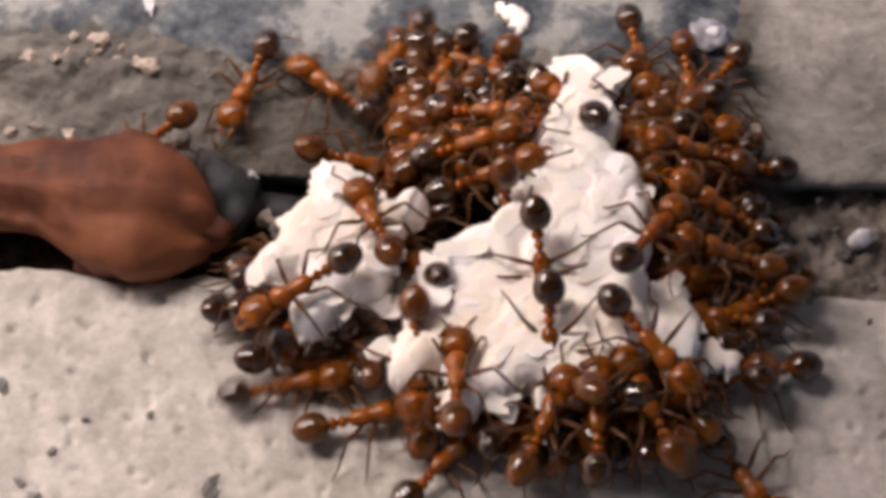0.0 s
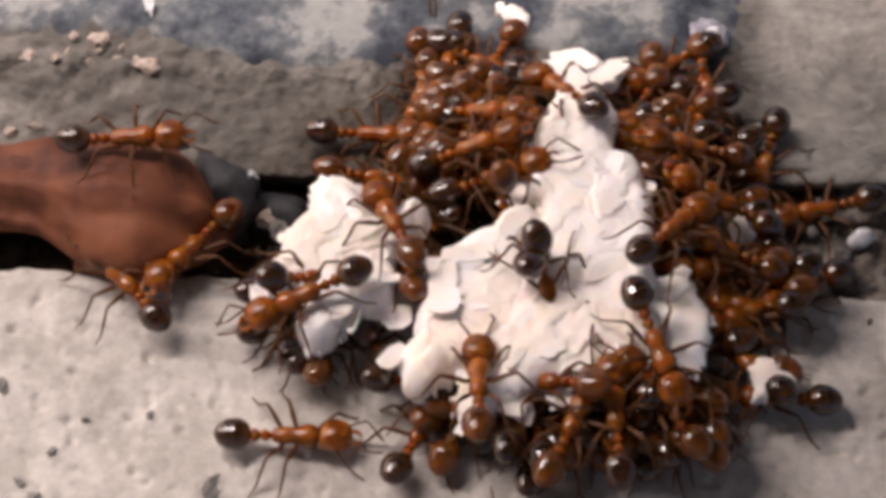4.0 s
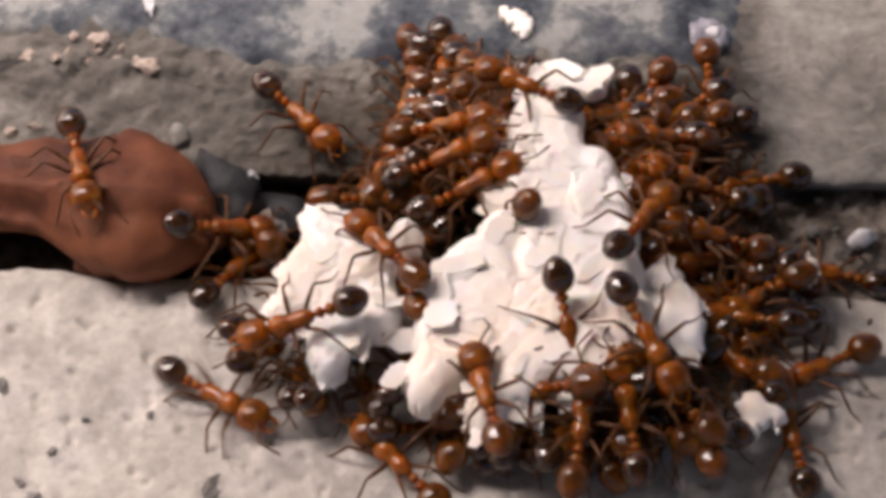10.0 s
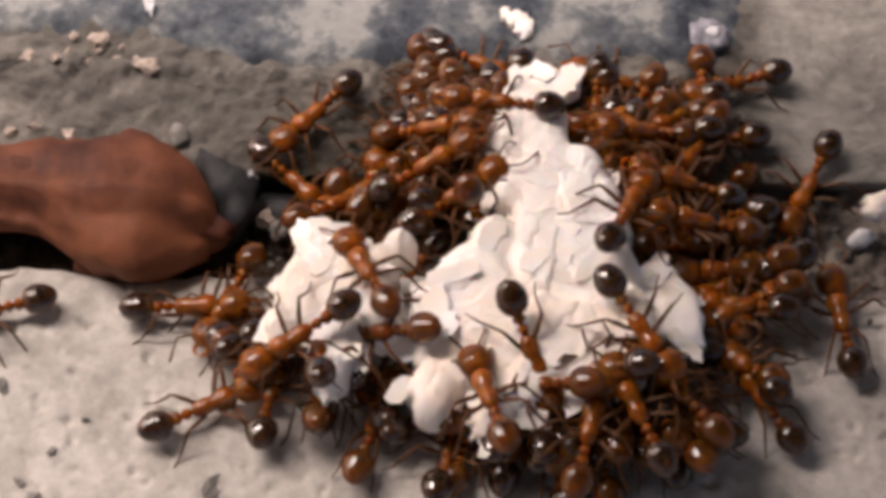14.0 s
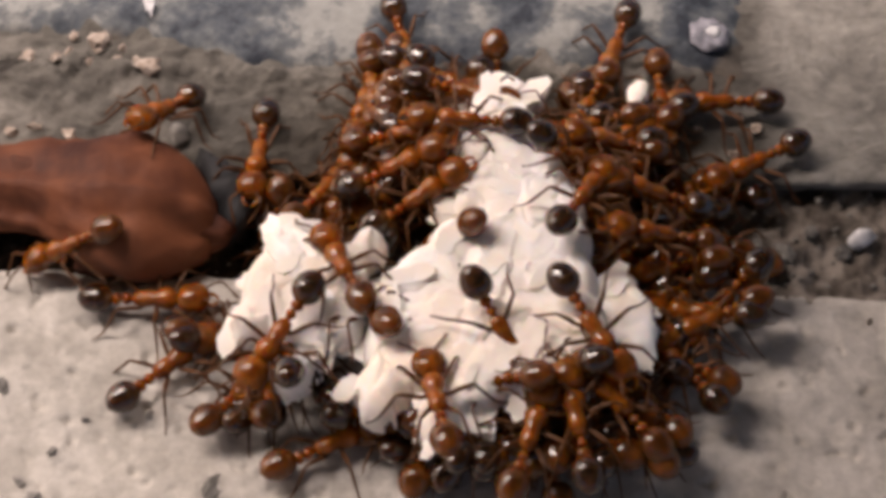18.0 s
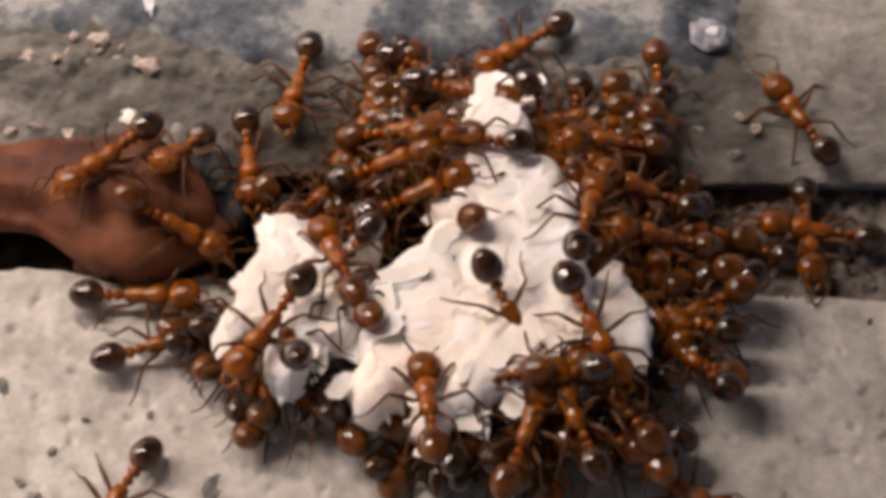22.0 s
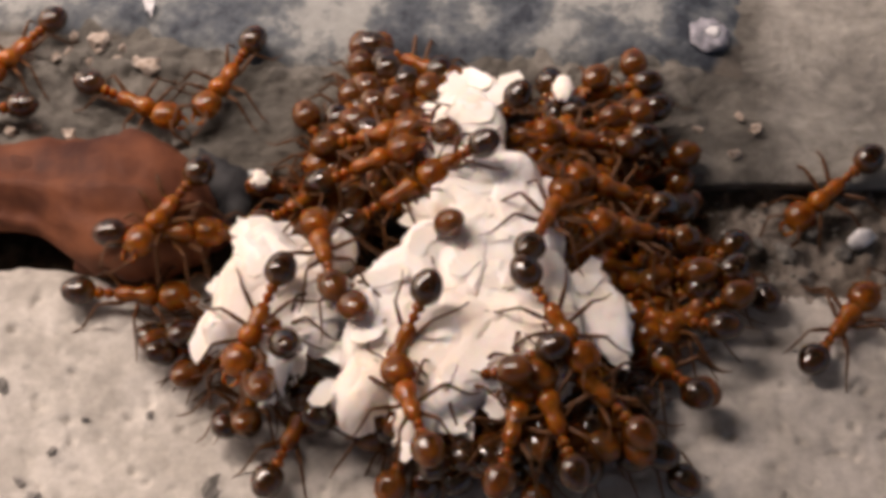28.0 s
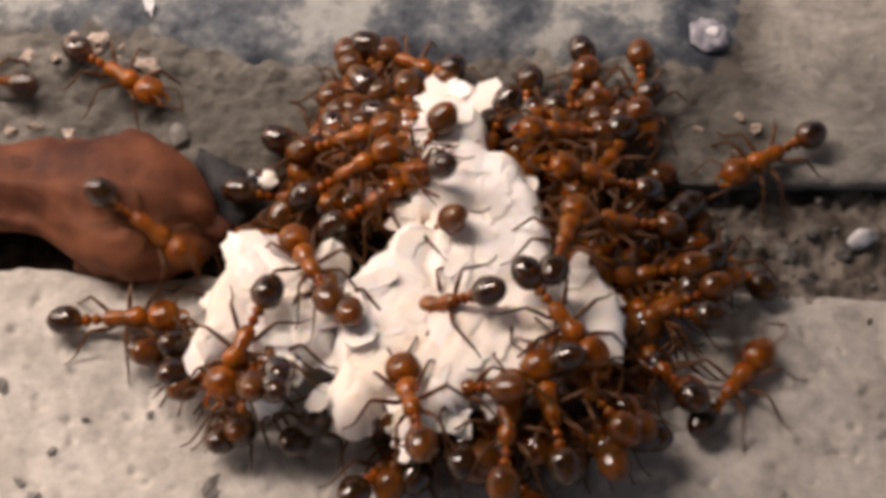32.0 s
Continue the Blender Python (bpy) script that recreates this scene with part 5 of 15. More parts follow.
    crawl(14, [(0, 2.71, -6.45, -0.65, 59, 32, -4), (1, 2.86, -6.46, -0.65, 59, 32, -2), (2, 3.24, -6.63, -0.6, 60, 32, -3), (3, 3.06, -6.53, -0.64, 60, 32, 5), (6, 3.43, -6.56, -0.55, 61, 32, -4), (7, 3.51, -6.58, -0.53, 62, 32, -3), (8, 3.74, -6.72, -0.49, 65, 32, -3), (9, 3.38, -6.65, -0.49, 65, 32, 4), (10, 3.3, -6.75, -0.53, 66, 32, -5), (11, 3.43, -6.71, -0.46, 68, 32, 4), (12, -7.97, -1.7, -0.06, 22, 0, -5), (13, -8.21, -2.43, -0.03, 12, 2, 2), (14, -8.4, -2.93, 0.06, 1, -2, -4), (17, -9.54, -3, -0.03, -1, 3, 1), (18, -9.85, -2.65, 0.05, 0, 0, -5), (19, -10.01, -2.51, 0.06, -1, 0, -4), (20, -10, -2.31, 0.06, 0, 0, 3), (21, -9.99, -2.64, 0.07, -1, -1, 6), (22, -10.18, -2.4, 0.05, 0, 1, 5), (23, -10.12, -2.42, 0.08, 0, 1, -4), (24, -10.11, -2.43, 0.07, 0, 0, 1), (25, -10.24, -2.49, 0.06, -1, 1, -3), (28, -10.46, -2.49, 0.13, -4, -1, -1), (29, -10.74, -2.54, 0.11, -5, 0, -5), (30, -10.67, -3.36, 0.1, 0, 0, 3), (31, -10.68, -3.38, 0.12, 0, -1, 1), (32, -10.79, -3.43, 0.06, 4, 1, -3)])
    crawl(15, [(0, -0.87, -6.09, 2.09, -89, 30, 0), (0.333333, -1.08, -4.67, 1.87, -145, 30, 2), (0.666667, -1.29, -3.25, 1.64, -201, 30, 3), (1, -1.49, -1.83, 1.42, -256, 30, 4), (2, -1.17, -1.78, 1.23, -248, 30, 6), (3, -1, -1.97, 1.27, -261, 30, -3), (6, -1.16, -2.52, 1.3, -258, 30, -4), (7, -0.98, -2.75, 1.44, -262, 30, 3), (8, -1.13, -3.04, 1.51, -255, 30, -1), (9, -1.1, -2.97, 1.45, -256, 30, -1), (10, -1.16, -3.04, 1.34, -253, 30, -2), (11, -1.33, -3.36, 1.49, -244, 30, 4), (12, -1.41, -3.65, 1.49, -239, 30, -5), (13, -1.04, -4, 1.95, -260, 30, 5), (14, -1.89, -5.2, 2.09, -196, 30, -6), (17, -2.72, -4.52, 2.09, -223, 30, -4), (18, -2.65, -4.37, 2.09, -230, 30, 0), (19, -3.27, -4.69, 2.09, -224, 30, -3), (20, -3.2, -4.37, 2.09, -230, 30, -2), (21, -3.28, -4.26, 2.09, -224, 30, 1), (22, -3.03, -4.02, 2.09, -240, 30, 2), (23, -3.27, -4.31, 2.09, -236, 30, -6), (24, -3.27, -4.09, 2.09, -236, 30, 3), (25, -3.14, -4.25, 2.09, -243, 30, 1), (28, -3.59, -3.68, 2.09, -238, 30, 2), (29, -3.45, -3.98, 2.09, -246, 30, 0), (30, -3.5, -4.25, 2.09, -243, 30, 0), (31, -3.51, -4.04, 2.09, -243, 30, 3), (32, -3.61, -3.82, 2.09, -246, 30, 4)])
    crawl(16, [(0, 3.45, -5.58, 2.45, -89, 40, 5), (1, 3.85, -5.47, 2.45, -92, 40, 4), (2, 3.49, -6.8, 2.45, -88, 40, 5), (2.33333, 3.51, -5.6, 2.45, -143, 40, 2), (2.66667, 3.33, -4.54, 2.45, -197, 40, -1), (3, 2.91, -3.42, 2.45, -251, 40, -5), (4.5, 3.32, -2.27, 2.45, -313, 40, -2), (6, 3.95, -0.91, 2.45, -375, 40, 0), (7, 0.03, 2.67, -0.17, -403, 30, 2), (7.33333, 0.3, 1.93, 0.24, -454, 30, 3), (7.66667, 0.56, 1.18, 0.64, -505, 30, 3), (8, 1.05, -0.86, 2.45, -557, 40, 4), (8.33333, 0.39, 1.18, 0.74, -610, 30, 4), (8.66667, -0.06, 1.92, 0.43, -663, 30, 3), (9, -0.5, 2.67, 0.13, -717, 30, 2), (10, 0.59, 2.81, -0.09, -718, 30, -2), (11, 0.16, 3.02, -0.19, -766, 30, -2), (12, 0.17, 3.04, -0.2, -765, 30, -4), (13, 0.49, 2.37, -0.13, -737, 30, 4), (14, 0.66, 0.8, 0.69, -702, 30, -3), (17, 4.4, 3.69, 0.87, -765, 30, -3), (18, 4.4, 1.69, 2.45, -723, 40, 1), (19, 5.27, 0.96, 0.91, -745, 30, -1), (20, 5.68, 0.14, 0.96, -734, 30, -4), (21, 5.49, 0.83, 0.85, -741, 30, -6), (22, 3.89, 4.41, 0.83, -775, 30, 5), (22.5, 3.51, 4.21, 0.77, -820, 30, 5), (23, 3.12, 4.01, 0.71, -865, 30, 5), (24, 1.19, 1.28, 2.45, -921, 40, 2), (25, 1.51, 0.9, 2.45, -903, 40, 5), (28, 0.34, 1.4, 2.45, -901, 40, -1), (29, -0.32, 1.01, 2.45, -868, 40, -3), (30, 0.1, 0.76, 2.45, -876, 40, -1), (31, -0.23, 0.98, 2.45, -884, 40, 1), (32, -0.93, 0.96, 2.45, -932, 40, 0)])
    crawl(17, [(0, -7.2, 6.45, 0.64, -110, 6, 4), (1, -7.4, 3.97, 0.76, -74, -5, 3), (2, 8.76, 2.88, -0.15, -127, 18, -3), (3, 8.47, 2.97, -0.1, -126, 18, 0), (6, 8.56, 3.28, 0.06, -121, 14, -1), (7, 8.56, 3.27, 0.06, -121, 14, 2), (8, 7.92, 3.42, -0.09, -114, 14, 3), (9, 7.53, 3.48, -0.06, -115, 15, -5), (10, 7.02, 3.91, 0.41, -108, 4, -6), (11, 7.02, 3.57, 0.02, -110, 12, 4), (12, 7.04, 3.6, 0.05, -109, 11, -1), (13, 7.03, 3.91, 0.4, -108, 4, 3), (13.5, 6.7, 5.34, 0.51, -154, 2, -1), (14, 6.37, 6.77, 0.63, -201, 0, -6), (15, 7.3, 6.51, 0.62, -141, 1, -4), (16, 8.22, 6.24, 0.61, -81, 2, -2), (17, 9.14, 5.97, 0.61, -21, 3, -1), (17.5, 7.77, 6.95, 0.7, -66, 3, 1), (18, 6.4, 7.94, 0.8, -110, 4, 3), (19, 3.79, 6.82, 0.76, -106, 2, -3), (20, 2.59, 7.35, 0.96, -114, 0, 5), (21, 2.96, 5.86, -0, -110, 32, 5), (22, 2.74, 8.14, 0.89, -145, 2, -6), (22.5, 3.36, 9.22, 0.91, -215, 1, -6), (23, 3.98, 10.3, 0.93, -284, 0, -6), (24, 4.05, 24.85, 0.95, -272, 0, 0), (25, 4.05, 24.85, 0.95, -272, 0, 5), (28, 4.05, 24.85, 0.95, -272, 0, -1), (29, 4.05, 24.85, 0.95, -272, 0, -3), (30, 4.05, 24.85, 0.95, -272, 0, -1), (31, 4.05, 24.85, 0.95, -272, 0, -6), (32, 4.05, 24.85, 0.95, -272, 0, -3)])
    crawl(18, [(0, -1.78, 7.6, 0.97, -122, 1, 6), (0.333333, -1.5, 13.34, 0.97, -172, 0, 2), (0.666667, -1.23, 19.09, 0.97, -221, 0, -1), (1, -0.95, 24.84, 0.97, -270, -1, -4), (2, -0.95, 24.84, 0.97, -270, -1, 2), (3, -0.95, 24.84, 0.97, -270, -1, -5), (6, -0.95, 24.84, 0.97, -270, -1, -3), (7, -0.95, 24.84, 0.97, -270, -1, 6), (8, -0.95, 24.84, 0.97, -270, -1, -3), (9, -0.95, 24.84, 0.97, -270, -1, 2), (10, -0.95, 24.84, 0.97, -270, -1, 0), (11, -0.95, 24.84, 0.97, -270, -1, -1), (12, -0.95, 24.84, 0.97, -270, -1, 0), (13, -0.95, 24.84, 0.97, -270, -1, -4), (14, -0.95, 24.84, 0.97, -270, -1, 4), (17, -0.95, 24.84, 0.97, -270, -1, -5), (18, -0.95, 24.84, 0.97, -270, -1, -3), (19, -0.95, 24.84, 0.97, -270, -1, -6), (20, -0.95, 24.84, 0.97, -270, -1, -3), (21, -0.95, 24.84, 0.97, -270, -1, -1), (22, -0.95, 24.84, 0.97, -270, -1, 5), (23, -0.95, 24.84, 0.97, -270, -1, -1), (24, -0.95, 24.84, 0.97, -270, -1, -5), (25, -0.95, 24.84, 0.97, -270, -1, -3), (28, -0.95, 24.84, 0.97, -270, -1, 6), (29, -0.95, 24.84, 0.97, -270, -1, -5), (30, -0.95, 24.84, 0.97, -270, -1, 1), (31, -0.95, 24.84, 0.97, -270, -1, -1), (32, -0.95, 24.84, 0.97, -270, -1, 2)])
    crawl(19, [(0, -0.17, 6.98, 0.74, -121, 6, -6), (1, -0.25, 7.1, 0.74, -119, 6, 3), (2, -0.21, 6.93, 0.74, -118, 6, -4), (3, -0.28, 7.31, 0.77, -116, 5, 6), (6, 0.88, 7.03, 0.83, -83, 3, -6), (7, 0.86, 6.94, 0.83, -80, 3, 5), (8, 0.13, 6.68, 0.76, -69, 3, 2), (9, 0.04, 6.82, 0.75, -83, 4, 4), (10, 0.1, 6.94, 0.8, -87, 4, 6), (11, 0.19, 6.81, 0.78, -78, 3, -3), (12, -0.02, 6.84, 0.75, -78, 4, -2), (13, -0.02, 6.33, 0.71, -70, 3, 2), (14, -0.01, 6.5, 0.71, -77, 3, -3), (17, 0.11, 5.85, 0.8, -53, 12, -3), (18, 0.25, 5.86, 0.8, -51, 13, -3), (19, 0.29, 5.83, 0.25, -59, 26, 4), (20, 0.22, 6, 0.8, -58, 14, 4), (21, 0.16, 5.91, 0.8, -53, 19, 4), (21.3333, -0.17, 12.22, 0.85, -5, 13, 1), (21.6667, -0.5, 18.53, 0.9, 43, 6, -1), (22, -0.83, 24.85, 0.95, 90, 0, -3), (23, -0.83, 24.85, 0.95, 90, 0, 5), (24, -0.83, 24.85, 0.95, 90, 0, 0), (25, -0.83, 24.85, 0.95, 90, 0, -3), (28, -0.83, 24.85, 0.95, 90, 0, -1), (29, -0.83, 24.85, 0.95, 90, 0, -1), (30, -0.83, 24.85, 0.95, 90, 0, -5), (31, -0.83, 24.85, 0.95, 90, 0, 1), (32, -0.83, 24.85, 0.95, 90, 0, -2)])
    crawl(20, [(0, 1.19, 6.58, 0.76, -128, 3, -4), (1, 1.21, 6.72, 0.74, -126, 2, -6), (2, 1.22, 6.43, 0.73, -127, 3, 6), (3, 1.37, 6.92, 0.79, -125, 2, -4), (6, 2.49, 7.57, 0.96, -96, 0, -5), (7, 2.38, 5.96, 0.73, -85, 3, 2), (8, 1.89, 6.34, 0.76, -77, 4, -2), (9, 1.54, 5.49, 0.74, -85, 6, 5), (10, 1.32, 5.28, 0.78, -77, 5, -3), (11, 1.29, 4.94, 0.65, -70, 6, 6), (12, 1.25, 5.02, 0.7, -68, 6, -2), (13, 1.24, 5.11, 0.68, -73, 7, 1), (14, 0.97, 4.93, 0.7, -71, 11, 5), (17, 1.84, 6.92, 0.8, -82, 19, 2), (18, 2.16, 6.6, 0.26, -84, 27, 5), (19, 1.75, 6.93, 0.8, -89, 22, 2), (20, 1.75, 8.09, 0.94, -107, 2, -5), (21, 1.04, 7, 0.93, -102, 3, 5), (21.3333, 1.23, 12.95, 0.94, -158, 2, 3), (21.6667, 1.42, 18.9, 0.94, -214, 1, 2), (22, 1.61, 24.85, 0.95, -271, 0, 1), (23, 1.61, 24.85, 0.95, -271, 0, -2), (24, 1.61, 24.85, 0.95, -271, 0, -4), (25, 1.61, 24.85, 0.95, -271, 0, 4), (28, 1.61, 24.85, 0.95, -271, 0, 1), (29, 1.61, 24.85, 0.95, -271, 0, 5), (30, 1.61, 24.85, 0.95, -271, 0, 3), (31, 1.61, 24.85, 0.95, -271, 0, 6), (32, 1.61, 24.85, 0.95, -271, 0, 1)])
    crawl(21, [(0, -0.51, 5.32, 0.61, -56, 7, -2), (1, -1.46, 6.46, 0.64, -74, 6, 4), (2, -1.97, 6.92, 0.81, -68, 3, -3), (2.33333, -2.32, 12.89, 0.86, -15, 2, -2), (2.66667, -2.68, 18.87, 0.9, 38, 1, -1), (3, -3.03, 24.85, 0.95, 91, 0, 0), (6, -3.03, 24.85, 0.95, 91, 0, -2), (7, -3.03, 24.85, 0.95, 91, 0, -1), (8, -3.03, 24.85, 0.95, 91, 0, 6), (9, -3.03, 24.85, 0.95, 91, 0, -5), (10, -3.03, 24.85, 0.95, 91, 0, -1), (11, -3.03, 24.85, 0.95, 91, 0, -3), (12, -3.03, 24.85, 0.95, 91, 0, -2), (13, -3.03, 24.85, 0.95, 91, 0, 6), (14, -3.03, 24.85, 0.95, 91, 0, -2), (17, -3.03, 24.85, 0.95, 91, 0, 1), (18, -3.03, 24.85, 0.95, 91, 0, -1), (19, -3.03, 24.85, 0.95, 91, 0, 3), (20, -3.03, 24.85, 0.95, 91, 0, -1), (21, -3.03, 24.85, 0.95, 91, 0, -4), (22, -3.03, 24.85, 0.95, 91, 0, -1), (23, -3.03, 24.85, 0.95, 91, 0, -1), (24, -3.03, 24.85, 0.95, 91, 0, 4), (25, -3.03, 24.85, 0.95, 91, 0, 1), (28, -3.03, 24.85, 0.95, 91, 0, -4), (29, -3.03, 24.85, 0.95, 91, 0, 2), (30, -3.03, 24.85, 0.95, 91, 0, -2), (31, -3.03, 24.85, 0.95, 91, 0, 0), (32, -3.03, 24.85, 0.95, 91, 0, -3)])
    crawl(22, [(0, -4.3, 6.41, 0.6, 138, 0, 6), (0.333333, -3.6, 5.58, 0.55, 86, 1, 6), (0.666667, -2.89, 4.75, 0.5, 34, 1, 6), (1, -2.18, 3.92, 0.45, -18, 2, 6), (2, -0.74, 4.06, 0.46, -4, 0, 5), (3, -2.18, 3.74, 0.44, -24, 2, 3), (6, -2.67, 5.23, 0.44, 26, 0, 5), (6.5, -4.51, 4.22, 0.37, -33, 2, -1), (7, -6.34, 3.21, 0.3, -92, 4, -6), (7.5, -6.38, 4.85, 0.49, -38, 0, -2), (8, -6.42, 6.5, 0.68, 16, -5, 2), (9, -5.26, 4.91, 0.47, -50, 5, -3), (10, -5.15, 5.11, 0.5, -46, 4, 3), (11, -5.06, 3.41, -0.03, -42, 12, -1), (12, -5.61, 3.57, 0.22, -43, 5, 1), (13, -6.67, 1.69, 0.41, -89, 0, 1), (14, -5.15, 2.3, 0.02, -43, 9, 1), (15.5, -7.24, 1.47, 1.1, -80, 5, 2), (17, -9.34, 0.64, 2.18, -117, 0, 4), (18, -6.36, 1.71, -0.87, -79, 32, 6), (19, -6.18, 1.29, -0.68, -82, 32, -2), (20, -6.15, 0.98, -0.59, -82, 32, 4), (21, -6.23, 1.73, -0.92, -82, 32, 5), (22, -9.32, 1.98, 2.04, -108, -35, -1), (23, -8.68, 0.08, 1.43, -88, 31, -5), (24, -8.71, -0.62, 1.17, -41, 43, 0), (25, -9.2, -0.28, 1.35, -37, 50, 3), (26.5, -9.32, -0.35, 1.72, -80, 27, 2), (28, -9.44, -0.42, 2.1, -123, 4, 0), (29, 5.24, 3.15, -0.18, -119, 15, -4), (30, 5.06, 3.07, -0.2, -117, 16, 2), (31, 4.93, 3.15, -0.15, -116, 16, -2), (32, 4.95, 3.14, -0.2, -118, 16, 5)])
    crawl(23, [(0, 7.34, 7.56, 0.89, -82, 2, 2), (1, 6.4, 8.07, 0.83, -85, 3, -4), (2, 7.52, 7.88, 0.96, -77, 0, 0), (2.33333, 7.71, 13.54, 0.96, -23, 0, 0), (2.66667, 7.9, 19.19, 0.95, 32, 0, 1), (3, 8.08, 24.84, 0.95, 86, 0, 2), (6, 8.08, 24.84, 0.95, 86, 0, 4), (7, 8.08, 24.84, 0.95, 86, 0, -1), (8, 8.08, 24.84, 0.95, 86, 0, 0), (9, 8.08, 24.84, 0.95, 86, 0, -6), (10, 8.08, 24.84, 0.95, 86, 0, -1), (11, 8.08, 24.84, 0.95, 86, 0, -2), (12, 8.08, 24.84, 0.95, 86, 0, 4), (13, 8.08, 24.84, 0.95, 86, 0, 1), (14, 8.08, 24.84, 0.95, 86, 0, 3), (17, 8.08, 24.84, 0.95, 86, 0, -1), (18, 8.08, 24.84, 0.95, 86, 0, -4), (19, 8.08, 24.84, 0.95, 86, 0, 4), (20, 8.08, 24.84, 0.95, 86, 0, 4), (21, 8.08, 24.84, 0.95, 86, 0, -1), (22, 8.08, 24.84, 0.95, 86, 0, -5), (23, 8.08, 24.84, 0.95, 86, 0, 0), (24, 8.08, 24.84, 0.95, 86, 0, 0), (25, 8.08, 24.84, 0.95, 86, 0, 3), (28, 8.08, 24.84, 0.95, 86, 0, 1), (29, 8.08, 24.84, 0.95, 86, 0, 0), (30, 8.08, 24.84, 0.95, 86, 0, 1), (31, 8.08, 24.84, 0.95, 86, 0, -1), (32, 8.08, 24.84, 0.95, 86, 0, -5)])
    crawl(24, [(0, 9.91, 6.53, 0.52, -127, 1, -3), (1, 8.19, 7.49, 0.91, -147, 0, 2), (2, 8.26, 6.22, 0.72, -101, 5, -3), (3, 8.05, 7.41, 0.86, -150, 0, 0), (6, 8.78, 6.7, 0.7, -136, 0, 6), (7, 9.28, 6.78, 0.54, -151, 0, -5), (8, 9.14, 6.65, 0.54, -155, 0, -2), (9, 9.91, 5.96, 0.4, -151, 0, 2), (10, 9.43, 3.81, 0.42, -141, 1, -5), (11, 9.77, 4.01, 0.44, -130, 2, -4), (12, 11.72, 4.2, 0.36, -128, 0, 4), (13, 10.66, 4.34, 0.45, -153, 0, 6), (14, 9.35, 3.94, 0.45, -171, 0, -2), (17, 9.21, 2.66, -0.11, -170, 6, -4), (18, 9.36, 2.4, -0.66, -186, 0, 6), (19, 9.59, 2.37, -0.51, -173, 2, -2), (20, 9.11, 2.39, -0.7, -188, 0, 1), (21, 9.76, 0.45, -0.61, -200, 2, 1), (22, 10.17, 0.23, -0.6, -200, 0, 2), (23, 8.25, -1.2, -0.62, -139, 0, 5), (24, 8.27, -0.82, -0.5, -140, 0, 6), (25, 8.59, -0.64, -0.58, -147, 1, 2), (28, 8.75, -1.17, -0.51, -144, 0, 4), (29, 8.56, -1.13, -0.55, -144, 0, 4), (30, 8.58, -0.96, -0.5, -143, 0, 2), (31, 8.4, -0.95, -0.52, -142, 0, -1), (31.3333, 5.94, -2.89, -0.53, -191, 11, -2), (31.6667, 3.48, -4.83, -0.54, -239, 21, -2), (32, 1.02, -6.77, -0.54, -287, 32, -3)])
    crawl(25, [(0, 9.22, 5.18, 0.57, -33, 1, 1), (0.5, 8.4, 4.49, 0.44, -74, 4, -2), (1, 7.58, 3.79, 0.31, -114, 8, -6), (2, 7.74, 3.29, -0.39, -117, 26, 0), (3, 7.76, 2.78, -0.29, -122, 22, 6), (6, 7.72, 3.06, -0.44, -117, 27, -3), (7, 7.68, 2.79, -0.42, -118, 27, 6), (8, 7.7, 2.93, -0.25, -115, 18, 2), (9, 7.7, 3.64, 0.14, -114, 10, 5), (10, 7.37, 4.25, 0.36, -157, 3, -6), (11, 7.25, 5.72, 0.55, -180, 0, 3), (12, 7.12, 5.44, 0.52, -170, 1, 0), (13, 8.62, 5.63, 0.48, -157, 0, 1), (14, 10.58, 6.71, 0.39, -162, 0, -1), (17, 11.98, 4.33, 0.35, -125, 0, 6), (18, 10, 5.77, 0.49, -178, -2, 2), (19, 9.29, 6.04, 0.46, -163, -2, 3), (19.5, 5.94, -0.87, -0.14, -215, 14, 2), (20, 2.58, -7.77, -0.74, -268, 30, 2), (21, 2.68, -7.66, -0.73, -267, 29, 1), (22, 2.55, -7.73, -0.74, -267, 30, 4), (23, 2.62, -7.69, -0.73, -267, 29, 1), (24, 2.54, -7.7, -0.73, -267, 29, 1), (25, 2.6, -7.73, -0.73, -266, 29, -4), (28, 2.03, -7.69, -0.78, -265, 29, 1), (29, 2.06, -7.49, -0.77, -264, 29, -4), (30, 2.14, -7.66, -0.76, -263, 29, 1), (31, 2.12, -7.57, -0.76, -262, 29, -1), (32, 1.92, -7.58, -0.77, -263, 29, 3)])
